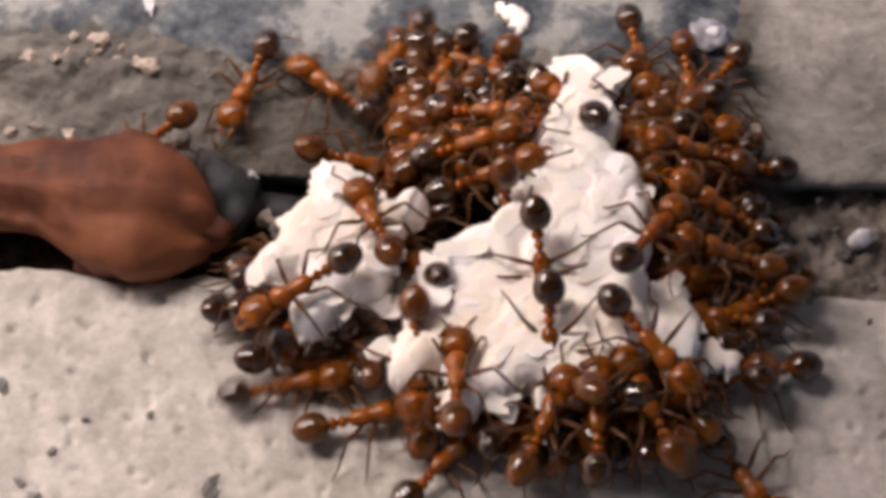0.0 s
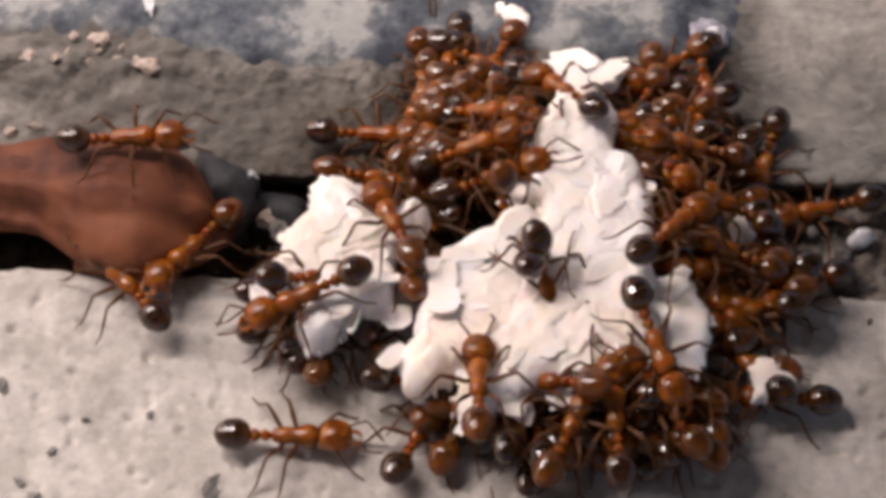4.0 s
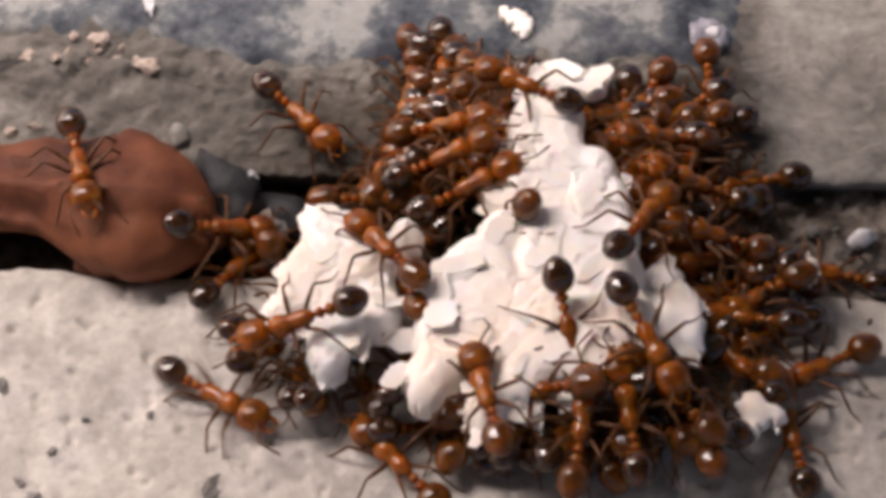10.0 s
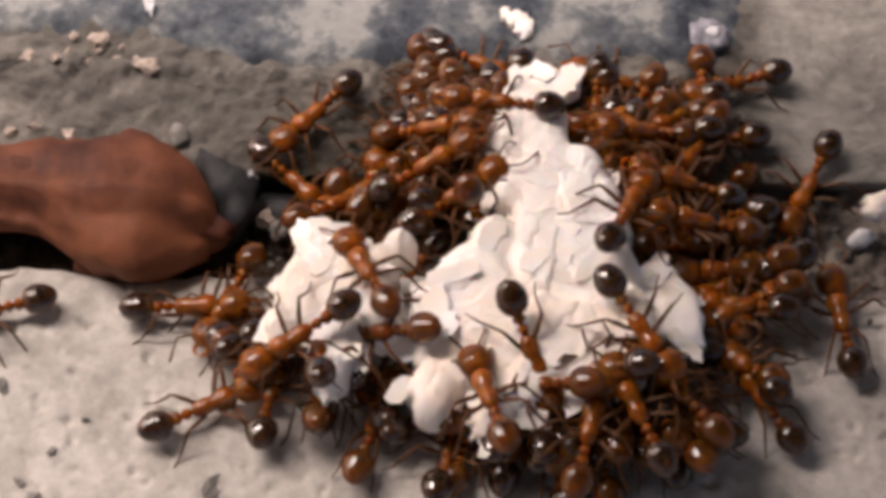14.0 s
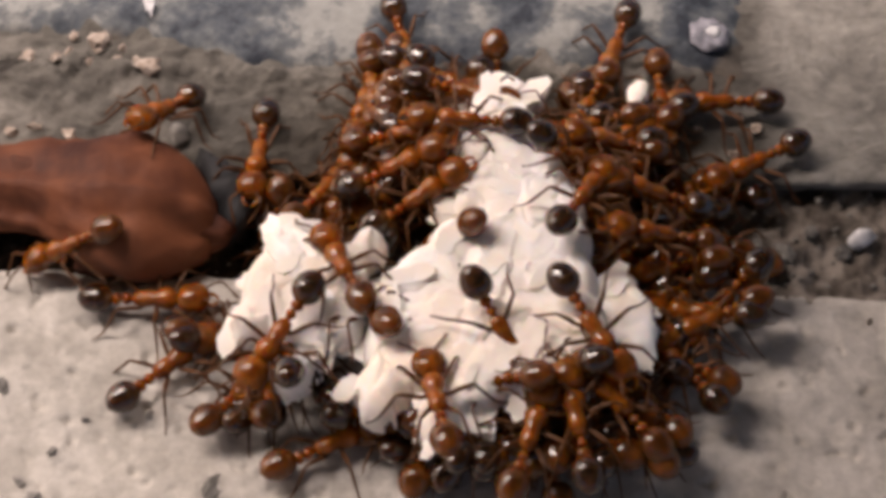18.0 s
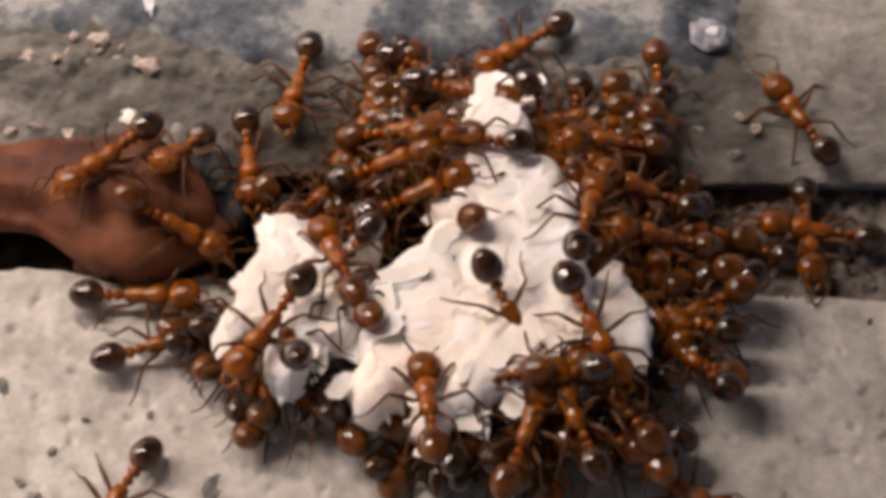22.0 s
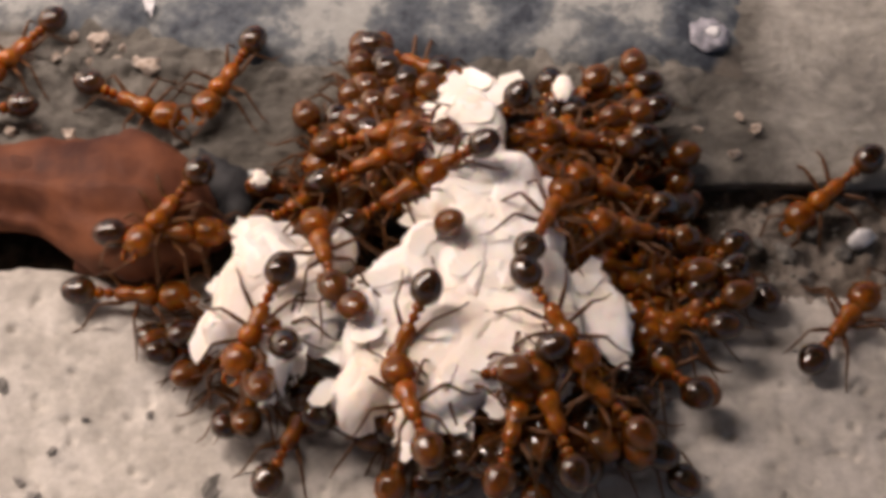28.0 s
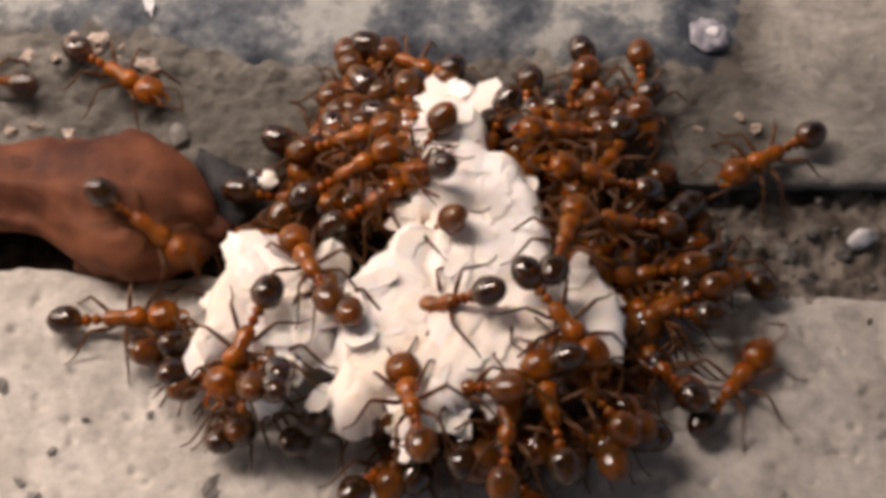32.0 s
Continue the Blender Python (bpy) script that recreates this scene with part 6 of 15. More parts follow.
    crawl(26, [(0, 10.21, 3.02, 0.11, 178, 0, 2), (1, 10.55, 2.61, -0.16, 192, 12, -1), (2, 10.89, 2.68, -0.14, 198, 13, 5), (2.5, 11.43, 2.78, -0.11, 234, 13, 0), (3, 11.97, 2.87, -0.07, 271, 14, -6), (6, 11.11, 3.62, 0.37, 213, 1, 6), (7, 10.27, 2.97, 0.26, 213, 3, 2), (8, 9.3, 3.02, 0.34, 191, 2, 4), (9, 12.28, 3.42, 0.18, 258, 8, 4), (9.5, 11.54, 3, -0.04, 222, 8, 0), (10, 10.81, 2.57, -0.27, 186, 8, -4), (11, 9.7, 2.53, -0.29, 190, 7, 4), (12, 10, 2.54, -0.23, 190, 9, 2), (13, 10.36, 1.72, -0.76, 144, 6, -4), (14, 5.28, -6.34, -0.51, 122, 32, 4), (17, 3.73, -6.67, -0.49, 122, 32, -1), (18, 3.65, -6.68, -0.5, 121, 32, 3), (19, 3.58, -6.63, -0.5, 121, 32, -5), (20, 3.51, -6.72, -0.5, 120, 32, 2), (21, 3.58, -6.59, -0.5, 121, 32, -6), (22, 3.47, -6.67, -0.5, 121, 32, -5), (23, 3.53, -6.62, -0.5, 121, 32, -5), (24, 4.63, -6.47, -0.54, 100, 28, -5), (25, 3.51, -6.39, -0.43, 127, 32, 1), (28, 3.23, -7.19, -0.73, 122, 32, -3), (29, 3.31, -7.93, 0.05, 153, 0, -4), (30, 4.65, -6.35, -0.1, 154, 18, 4), (31, 4.63, -6.31, -0.1, 163, 15, 3), (31.5, 7.18, -6.07, -0.07, 107, 7, 1), (32, 9.74, -5.83, -0.05, 51, 0, -1)])
    crawl(27, [(0, -10.74, 3, 1.29, -133, 0, 1), (1, -12.09, 2.02, 2.93, -180, 0, -6), (2, 1.05, 4.85, 0.52, -134, 5, 6), (3, 0.78, 4.88, 0.52, -133, 5, 4), (6, 0.76, 4.81, 0.5, -129, 4, 6), (7, 0.63, 4.73, 0.5, -127, 4, -3), (8, 0.02, 4.34, 0.56, -122, 3, -4), (9, -0.34, 4.36, 0.58, -121, 3, -5), (10, -0.65, 4.17, 0.53, -119, 3, -4), (11, -0.88, 4.17, 0.48, -117, 3, -6), (12, -0.87, 4.14, 0.45, -116, 4, 2), (13, -0.91, 4.13, 0.43, -117, 3, -2), (14, -1.26, 4.05, 0.23, -116, 8, 4), (17, -2.48, 3.86, 0.26, -116, 7, 3), (18, -2.28, 3.93, 0.34, -117, 6, -2), (19, -2.42, 3.94, 0.34, -117, 6, -4), (20, -2.29, 3.96, 0.34, -118, 6, -2), (21, -2.48, 3.95, 0.34, -116, 6, -6), (22, -2.47, 3.91, 0.37, -117, 5, 2), (23, -2.46, 3.94, 0.37, -117, 5, -4), (24, -2.61, 3.93, 0.34, -117, 6, -4), (25, -2.7, 3.86, 0.31, -117, 7, 5), (28, -3.43, 3.82, 0.3, -117, 8, -1), (29, -3.77, 3.86, 0.25, -114, 8, 5), (30, -3.99, 3.7, 0.06, -114, 13, 6), (31, -4.11, 3.69, 0.11, -114, 13, 2), (32, -4.07, 3.75, 0.16, -114, 11, -3)])
    crawl(28, [(0, -0.4, -2.53, 1.33, 110, 45, -5), (0.5, -0.37, 0.64, 0.83, 168, 25, 0), (1, -0.33, 3.81, 0.33, 226, 5, 5), (2, -0.11, 3.72, 0.25, 224, 7, 3), (3, -0.37, 3.74, 0.24, 226, 7, -3), (6, -0.34, 3.72, 0.14, 227, 10, -1), (7, -0.44, 3.7, 0.07, 226, 14, -6), (8, -0.95, 3.11, 0.21, 236, 7, -4), (9, -1.3, 3.12, 0.24, 237, 7, 2), (10, -1.57, 2.87, 0.24, 241, 6, 3), (11, -1.75, 2.81, 0.22, 243, 5, -4), (12, -1.71, 2.72, 0.24, 244, 4, 2), (13, -1.78, 2.73, 0.21, 243, 5, -1), (14, -2.07, 2.47, 0.2, 245, 7, 1), (17, -3.32, 2.38, 0.14, 244, 9, 4), (18, -3.17, 2.51, 0.16, 243, 8, -3), (19, -3.3, 2.54, 0.13, 243, 9, -4), (20, -3.2, 2.55, 0.16, 243, 8, -1), (21, -3.35, 2.54, 0.13, 243, 9, 6), (22, -3.36, 2.55, 0.13, 243, 9, -1), (23, -3.35, 2.57, 0.13, 243, 9, 4), (24, -3.49, 2.56, 0.11, 242, 10, -4), (25, -3.56, 2.47, 0.08, 243, 11, 3), (28, -4.3, 2.64, -0.16, 239, 16, 4), (29, -4.56, 2.42, 0.03, 246, 11, -2), (30, -4.7, 2.02, 0.08, 249, 9, -4), (31, -4.81, 2.01, 0.14, 250, 7, -5), (32, -3.31, 2.18, 0.19, 312, 6, -4)])
    crawl(29, [(0, 8.55, -1.02, -0.48, 129, 12, 1), (1, 8.84, -1.61, -0.05, 144, 0, -5), (2, 8.98, -3.33, 0.01, 181, 0, 5), (2.5, 9.76, -4.68, 0.01, 219, 0, 1), (3, 10.54, -6.02, 0, 257, 0, -4), (6, 0.89, 3.47, 0.09, 216, 10, 0), (7, 0.79, 3.43, 0.06, 216, 13, 3), (8, 0.29, 3.21, -0.04, 218, 16, 5), (9, -0.08, 3.28, -0.08, 219, 15, 1), (10, -0.37, 2.88, 0.06, 227, 10, 2), (11, -0.55, 2.81, 0.09, 230, 9, 0), (12, -0.51, 2.81, 0.04, 231, 9, 4), (13, -0.57, 2.77, 0.04, 230, 9, -3), (14, -0.86, 2.49, 0.09, 233, 9, 2), (17, -2.13, 2.23, 0.19, 232, 9, 1), (18, -1.97, 2.34, 0.22, 232, 8, 0), (19, -2.1, 2.35, 0.22, 232, 8, -1), (20, -2, 2.36, 0.22, 231, 8, -6), (21, -2.15, 2.35, 0.22, 232, 8, 1), (22, -2.16, 2.34, 0.22, 232, 8, -1), (23, -2.15, 2.37, 0.22, 232, 8, 1), (24, -2.28, 2.34, 0.22, 232, 8, -1), (25, -2.36, 2.27, 0.19, 232, 9, 5), (28, -3.07, 2.28, 0.12, 233, 8, 2), (29, -3.35, 2.29, 0.12, 236, 8, 2), (30, -3.51, 2.07, -0.01, 237, 9, -3), (31, -3.63, 2.13, -0.04, 237, 10, -1), (32, -3.61, 2.17, 0.04, 237, 9, 5)])
    crawl(30, [(0, 10.04, -5.51, 0.02, -174, 1, 1), (1, 9.46, -5.49, 0.02, -199, 1, 1), (2, 9.93, -5.79, 0.02, -190, 1, 1), (3, 10.16, -6.36, -0.03, -181, 1, 4), (6, 11.25, -6.9, -0.05, -196, 0, 6), (7, 11.19, -6.52, -0.04, -203, 0, 2), (8, 11.07, -5.95, -0.02, -214, 0, 4), (9, 11.18, -7.59, -0.07, -211, 0, 1), (10, 11.27, -7.61, -0.05, -262, 0, 0), (10.5, 12.96, -8.98, -0.05, -320, 0, 2), (11, 14.65, -10.35, -0.05, -378, 0, 4), (11.5, 13.26, -14.47, 0.06, -418, 0, 5), (12, 11.86, -18.6, 0.16, -458, 0, 6), (13, 11.86, -18.6, 0.16, -458, 0, 1), (14, 11.86, -18.6, 0.16, -458, 0, 2), (17, 11.86, -18.6, 0.16, -458, 0, -5), (18, 11.86, -18.6, 0.16, -458, 0, 4), (19, 11.86, -18.6, 0.16, -458, 0, 2), (20, 11.86, -18.6, 0.16, -458, 0, 2), (21, 11.86, -18.6, 0.16, -458, 0, -4), (22, 11.86, -18.6, 0.16, -458, 0, 1), (23, 11.86, -18.6, 0.16, -458, 0, 1), (24, 11.86, -18.6, 0.16, -458, 0, -4), (25, 11.86, -18.6, 0.16, -458, 0, -1), (28, 11.86, -18.6, 0.16, -458, 0, 3), (29, 11.86, -18.6, 0.16, -458, 0, 3), (30, 11.86, -18.6, 0.16, -458, 0, 3), (31, 11.86, -18.6, 0.16, -458, 0, 2), (32, 11.86, -18.6, 0.16, -458, 0, 5)])
    crawl(31, [(0, -4.88, -5.93, -0.04, 12, 0, -4), (0.333333, -3.3, -3.13, -0.26, -42, 11, -4), (0.666667, -1.73, -0.33, -0.49, -96, 21, -4), (1, -0.15, 2.47, -0.71, -150, 32, -4), (2, 0.09, 2.45, -0.87, -151, 32, -3), (3, -0.14, 2.39, -0.81, -147, 32, 3), (6, -0.08, 2.36, -0.88, -146, 32, -3), (7, -0.16, 2.29, -0.93, -144, 32, -1), (8, -0.52, 2.09, -1.25, -136, 32, 2), (9, -0.92, 2.06, -1.12, -137, 32, 0), (10, -1.26, 1.4, -1.24, -138, 32, 5), (11, -0.81, 1.92, -1.3, -135, 32, 0), (12, -1.27, 1.76, -1.19, -131, 30, -1), (13, -1.32, 1.77, -1.26, -131, 30, 1), (14, -1.63, 1.4, -1.06, -132, 30, -3), (17, -3.01, 1.04, -0.7, -139, 32, 5), (18, -2.9, 1.17, -0.68, -138, 30, -2), (19, -3.02, 1.18, -0.68, -138, 30, -1), (20, -2.96, 1.2, -0.68, -138, 29, 2), (21, -3.05, 1.2, -0.73, -137, 30, -4), (22, -3.08, 1.2, -0.73, -138, 30, 2), (23, -3.09, 1.41, -0.62, -133, 24, 4), (23.5, -2.27, 1.73, -0.35, -84, 12, 1), (24, -1.45, 2.06, -0.07, -35, 0, -2), (25, -1.5, 1.54, 0.08, -38, 2, 5), (28, -2.52, 2.41, 0.18, -45, 3, 0), (29, -3.54, 2.26, 0.02, -34, 2, 3), (30, -5.19, 2.31, 0.1, -14, 8, 0), (31, -4.7, 2.41, -0.31, -11, 10, -1), (32, -5.34, 1.4, 0.31, -3, 10, -3)])
    crawl(32, [(0, -6.66, -2.31, -0.77, 37, 32, 5), (1, -6.76, -2.68, -0.15, 31, 24, -6), (2, -5.96, -5.62, -0.02, -14, 0, 5), (3, -4.37, -2.93, 1.84, 28, 32, 4), (6, -4.13, -3.29, 1.84, 23, 32, -5), (7, -4.8, -1.29, -0.81, -26, 32, 4), (8, -5.09, -1.09, -0.93, -46, 32, 4), (8.5, -8.26, -1.17, 0.18, -111, 26, 0), (9, -11.42, -1.25, 1.29, -176, 20, -4), (9.33333, -10.22, -0.84, 1.07, -230, 24, -1), (9.66667, -9.02, -0.43, 0.85, -284, 28, 3), (10, -7.82, -0.02, 0.63, -338, 33, 6), (11, -7.72, -0.15, 0.11, -330, 24, -2), (11.5, -9.65, 0.67, 1.52, -270, 12, -1), (12, -11.58, 1.49, 2.93, -211, 0, -1), (12.5, -8.31, -0.93, 1.42, -267, 16, 1), (13, -5.04, -3.35, -0.08, -323, 32, 2), (14, -5.2, -3.69, -0.08, -322, 32, 2), (17, -6.64, -3.67, -0.26, -326, 32, 3), (18, -6.22, -3.95, -0.17, -304, 32, -3), (19, -6.59, -3.72, -0.19, -317, 32, 0), (20, -6.59, -3.72, -0.18, -317, 32, -4), (21, -6.59, -3.72, -0.19, -317, 32, -3), (22, -6.79, -3.47, -0.24, -329, 32, 0), (23, -6.75, -3.47, -0.21, -328, 32, -5), (24, -6.87, -3.5, -0.22, -327, 32, -2), (25, -6.87, -3.63, -0.24, -325, 32, 4), (28, -7.52, -3.72, -0.18, -321, 32, -4), (29, -7.61, -3.86, -0.24, -323, 32, -1), (30, -7.6, -4.29, -0.31, -325, 32, -6), (31, -7.66, -4.29, -0.29, -324, 32, 3), (32, -7.74, -4.17, -0.28, -328, 32, -5)])
    crawl(33, [(0, -4.48, -5.09, -0.1, 0, 10, 4), (1, -4.29, -5.03, -0.1, 27, 13, 3), (2, -6.52, -7.47, -0.04, -11, 0, -6), (3, -5.3, -7.22, 0.02, 4, 1, 1), (6, -3.9, -9.48, -0.01, 1, 2, -3), (6.5, -4.58, -14.1, 0.24, -43, 1, 1), (7, -5.27, -18.73, 0.5, -86, 0, 5), (8, -5.27, -18.73, 0.5, -86, 0, 4), (9, -5.27, -18.73, 0.5, -86, 0, -2), (10, -5.27, -18.73, 0.5, -86, 0, 1), (11, -5.27, -18.73, 0.5, -86, 0, 0), (12, -5.27, -18.73, 0.5, -86, 0, -3), (13, -5.27, -18.73, 0.5, -86, 0, -1), (14, -5.27, -18.73, 0.5, -86, 0, -1), (17, -5.27, -18.73, 0.5, -86, 0, 0), (18, -5.27, -18.73, 0.5, -86, 0, 5), (19, -5.27, -18.73, 0.5, -86, 0, 3), (20, -5.27, -18.73, 0.5, -86, 0, -6), (21, -5.27, -18.73, 0.5, -86, 0, -2), (22, -5.27, -18.73, 0.5, -86, 0, 6), (23, -5.27, -18.73, 0.5, -86, 0, 3), (24, -5.27, -18.73, 0.5, -86, 0, 1), (25, -5.27, -18.73, 0.5, -86, 0, 2), (28, -5.27, -18.73, 0.5, -86, 0, 2), (29, -5.27, -18.73, 0.5, -86, 0, -4), (30, -5.27, -18.73, 0.5, -86, 0, -1), (31, -5.27, -18.73, 0.5, -86, 0, -3), (32, -5.27, -18.73, 0.5, -86, 0, -4)])
    crawl(34, [(0, -2.33, -7.15, 0, 15, 0, -4), (1, -2.09, -6.16, -0.55, 30, 26, 5), (1.5, -3.05, -6.02, -0.33, 70, 20, 4), (2, -4.02, -5.89, -0.1, 111, 13, 2), (3, -4.31, -4.42, -0.38, 90, 32, 1), (6, -4.04, -4.68, -0.32, 93, 32, 5), (7, -3.97, -4.85, -0.28, 92, 32, -5), (8, -3.83, -5.45, -0.35, 94, 32, 4), (9, -4.12, -5.35, -0.44, 91, 32, -3), (10, -4.2, -5.67, -0.38, 91, 32, -3), (11, -4.1, -5.82, -0.4, 93, 32, -2), (12, -3.94, -5.92, -0.39, 93, 32, 3), (13, -4.1, -5.96, -0.34, 94, 32, 5), (14, -4.13, -6.24, -0.4, 93, 32, 2), (17, -5.58, -6.27, -0.48, 89, 32, -2), (18, -5.65, -6.07, -0.44, 88, 32, -4), (19, -5.72, -6.08, -0.44, 88, 32, -3), (20, -5.78, -6.02, -0.41, 87, 32, -3), (21, -5.72, -6.09, -0.45, 88, 32, 0), (22, -5.83, -6.07, -0.43, 88, 32, 0), (23, -5.79, -6.07, -0.42, 89, 32, -5), (24, -5.88, -6.1, -0.44, 89, 32, -3), (25, -5.84, -6.24, -0.45, 89, 32, 5), (28, -6.44, -6.32, -0.48, 91, 32, 2), (29, -6.43, -6.39, -0.49, 91, 32, -5), (30, -6.36, -6.81, -0.44, 92, 32, 4), (31, -6.4, -6.8, -0.42, 92, 32, -1), (32, -6.57, -6.65, -0.41, 91, 32, -1)])
    crawl(35, [(0, 0.15, -8.59, -0.06, 49, 2, 1), (0.333333, -0.61, -9.16, -0.04, 100, 1, 1), (0.666667, -1.37, -9.74, -0.02, 150, 1, 1), (1, -2.13, -10.31, 0, 200, 0, 1), (1.5, -1.82, -9.27, -0.02, 134, 0, -2), (2, -1.51, -8.23, -0.04, 68, 0, -5), (3, -0.99, -7.65, -0.15, 68, 8, -6), (6, 0, -7.31, -0.25, 52, 17, 5), (7, -0.78, -7.15, -0.2, -5, 13, -1), (8, -0.47, -6.38, -0.7, 48, 32, -2), (8.5, -0.34, -7.38, -0.36, 9, 17, 0), (9, -0.22, -8.38, -0.01, -31, 2, 2), (10, -0.57, -7.23, -0.57, 21, 27, 5), (11, -0.21, -7.85, -0.15, -19, 12, -2), (12, -0.17, -7.84, -0.15, -6, 13, 5), (13, -0.54, -7.23, -0.66, 26, 29, -2), (14, -0.64, -6.93, -0.65, 42, 32, 6), (17, -0.58, -8.01, -0.72, 44, 32, 2), (18, -0.55, -7.67, -0.66, 42, 32, -5), (19, -0.27, -7.8, -0.62, 48, 32, 5), (19.5, -0.92, -8.95, -0.31, -8, 17, 0), (20, -1.57, -10.09, -0, -64, 2, -5), (20.3333, -1.87, -9.38, -0.05, -14, 9, -5), (20.6667, -2.18, -8.67, -0.1, 35, 16, -5), (21, -2.48, -7.96, -0.15, 85, 24, -5), (22, -1.09, -8.19, -0.81, 42, 32, 1), (23, -1.1, -8.54, -0.15, 66, 9, 6), (24, -1.23, -8.6, -0.15, 63, 15, -6), (25, -3.42, -8.14, -0.13, 49, 5, 5), (28, -4.84, -7.65, 0, 67, 0, 3), (28.5, -6.08, -7.5, 0.02, 115, 2, 3), (29, -7.32, -7.34, 0.03, 162, 4, 3), (29.5, -6.05, -13.03, 0.27, 218, 2, 1), (30, -4.79, -18.73, 0.5, 273, 0, -2), (31, -4.79, -18.73, 0.5, 273, 0, -1), (32, -4.79, -18.73, 0.5, 273, 0, -3)])
    crawl(36, [(0, 3.91, -7.77, -0.1, 61, 15, -4), (1, 2.34, -8.03, -0.04, 64, 0, 6), (2, 1.67, -9.45, -0.06, 19, 2, 5), (3, 1.95, -8.19, -0.13, 57, 4, 3), (4, 1.6, -11.7, 0.08, 8, 3, 3), (5, 1.25, -15.22, 0.29, -41, 1, 4), (6, 0.9, -18.73, 0.5, -91, 0, 4), (7, 0.9, -18.73, 0.5, -91, 0, -6), (8, 0.9, -18.73, 0.5, -91, 0, 3), (9, 0.9, -18.73, 0.5, -91, 0, -5), (10, 0.9, -18.73, 0.5, -91, 0, -1), (11, 0.9, -18.73, 0.5, -91, 0, 0), (12, 0.9, -18.73, 0.5, -91, 0, -3), (13, 0.9, -18.73, 0.5, -91, 0, 1), (14, 0.9, -18.73, 0.5, -91, 0, -1), (17, 0.9, -18.73, 0.5, -91, 0, -6), (18, 0.9, -18.73, 0.5, -91, 0, -3), (19, 0.9, -18.73, 0.5, -91, 0, 0), (20, 0.9, -18.73, 0.5, -91, 0, 3), (21, 0.9, -18.73, 0.5, -91, 0, 3), (22, 0.9, -18.73, 0.5, -91, 0, -3), (23, 0.9, -18.73, 0.5, -91, 0, 5), (24, 0.9, -18.73, 0.5, -91, 0, 3), (25, 0.9, -18.73, 0.5, -91, 0, 2), (28, 0.9, -18.73, 0.5, -91, 0, -3), (29, 0.9, -18.73, 0.5, -91, 0, 4), (30, 0.9, -18.73, 0.5, -91, 0, 5), (31, 0.9, -18.73, 0.5, -91, 0, -1), (32, 0.9, -18.73, 0.5, -91, 0, 3)])
    crawl(37, [(0, 2.74, -6.07, -0.4, 54, 32, -6), (1, 1.9, -6.37, -0.19, 44, 32, 3), (1.5, 4.79, -5.91, -0.48, 107, 32, 0), (2, 7.68, -5.46, -0.76, 170, 32, -4), (3, 7.49, -5.34, -0.8, 172, 32, 2), (6, 7.81, -5.18, -0.76, 173, 32, -6), (7, 7.85, -5.1, -0.76, 174, 32, -3), (8, 7.94, -4.89, -0.76, 178, 32, 1), (9, 7.58, -4.82, -0.76, 179, 32, 2), (10, 7.45, -4.85, -0.76, 180, 32, 5), (11, 7.52, -4.63, -0.76, 182, 32, -1), (12, 7.51, -4.67, -0.73, 180, 32, -3), (13, 8.09, -3.89, -0.1, 149, 9, -2), (14, 7.5, -4.87, -0.76, 180, 32, 3), (17, 6.37, -3.66, -0.05, 157, 10, 4), (18, 6.72, -2.61, 0.06, 153, 0, -4), (19, 6.84, -2.85, 0.06, 162, 0, 3), (20, 6.75, -3.05, 0.06, 161, 0, -2), (21, 6.89, -2.84, 0.06, 153, 0, -3), (22, 6.9, -3.74, 0.05, 145, 0, 3), (23, 6.69, -2.79, 0.06, 141, 0, -3), (24, 6.55, -3.86, -0.05, 201, 20, 0), (25, 6.39, -4.46, -0.65, 190, 30, -3), (28, 5.73, -3.83, 0.06, 148, 1, -3), (29, 5.78, -4.08, 0.08, 141, 0, -4), (30, 5.78, -4.08, 0.08, 141, 0, 4), (31, 5.79, -4.08, 0.08, 141, 0, 4), (32, 5.6, -4.08, 0.08, 141, 0, 3)])
    crawl(38, [(0, 9.71, -9.55, 0, -60, 0, 2), (1, 8.98, -9.71, 0, -89, 0, 6), (1.5, 7.76, -8.56, -0.02, -158, 9, 0), (2, 6.53, -7.41, -0.05, -227, 18, -6), (2.5, 6.93, -7.3, -0.02, -268, 9, -2), (3, 7.32, -7.2, 0, -309, 0, 2), (6, 8.01, -7.1, -0.01, -280, 2, 6), (7, 7.7, -6.79, -0.04, -272, 4, -3), (8, 7.68, -6.19, -0.2, -236, 10, -5), (9, 8.22, -6.56, -0.01, -282, 2, 0), (9.33333, 7.78, -10.61, 0.14, -340, 1, -2), (9.66667, 7.34, -14.66, 0.3, -397, 1, -3), (10, 6.91, -18.71, 0.45, -455, 0, -5), (11, 6.91, -18.71, 0.45, -455, 0, -3), (12, 6.91, -18.71, 0.45, -455, 0, 4), (13, 6.91, -18.71, 0.45, -455, 0, 2), (14, 6.91, -18.71, 0.45, -455, 0, 2), (17, 6.91, -18.71, 0.45, -455, 0, -1), (18, 6.91, -18.71, 0.45, -455, 0, -1), (19, 6.91, -18.71, 0.45, -455, 0, -6), (20, 6.91, -18.71, 0.45, -455, 0, -2), (21, 6.91, -18.71, 0.45, -455, 0, 2), (22, 6.91, -18.71, 0.45, -455, 0, -6), (23, 6.91, -18.71, 0.45, -455, 0, 4), (24, 6.91, -18.71, 0.45, -455, 0, 5), (25, 6.91, -18.71, 0.45, -455, 0, 1), (28, 6.91, -18.71, 0.45, -455, 0, 1), (29, 6.91, -18.71, 0.45, -455, 0, 0), (30, 6.91, -18.71, 0.45, -455, 0, 6), (31, 6.91, -18.71, 0.45, -455, 0, 6), (32, 6.91, -18.71, 0.45, -455, 0, -1)])
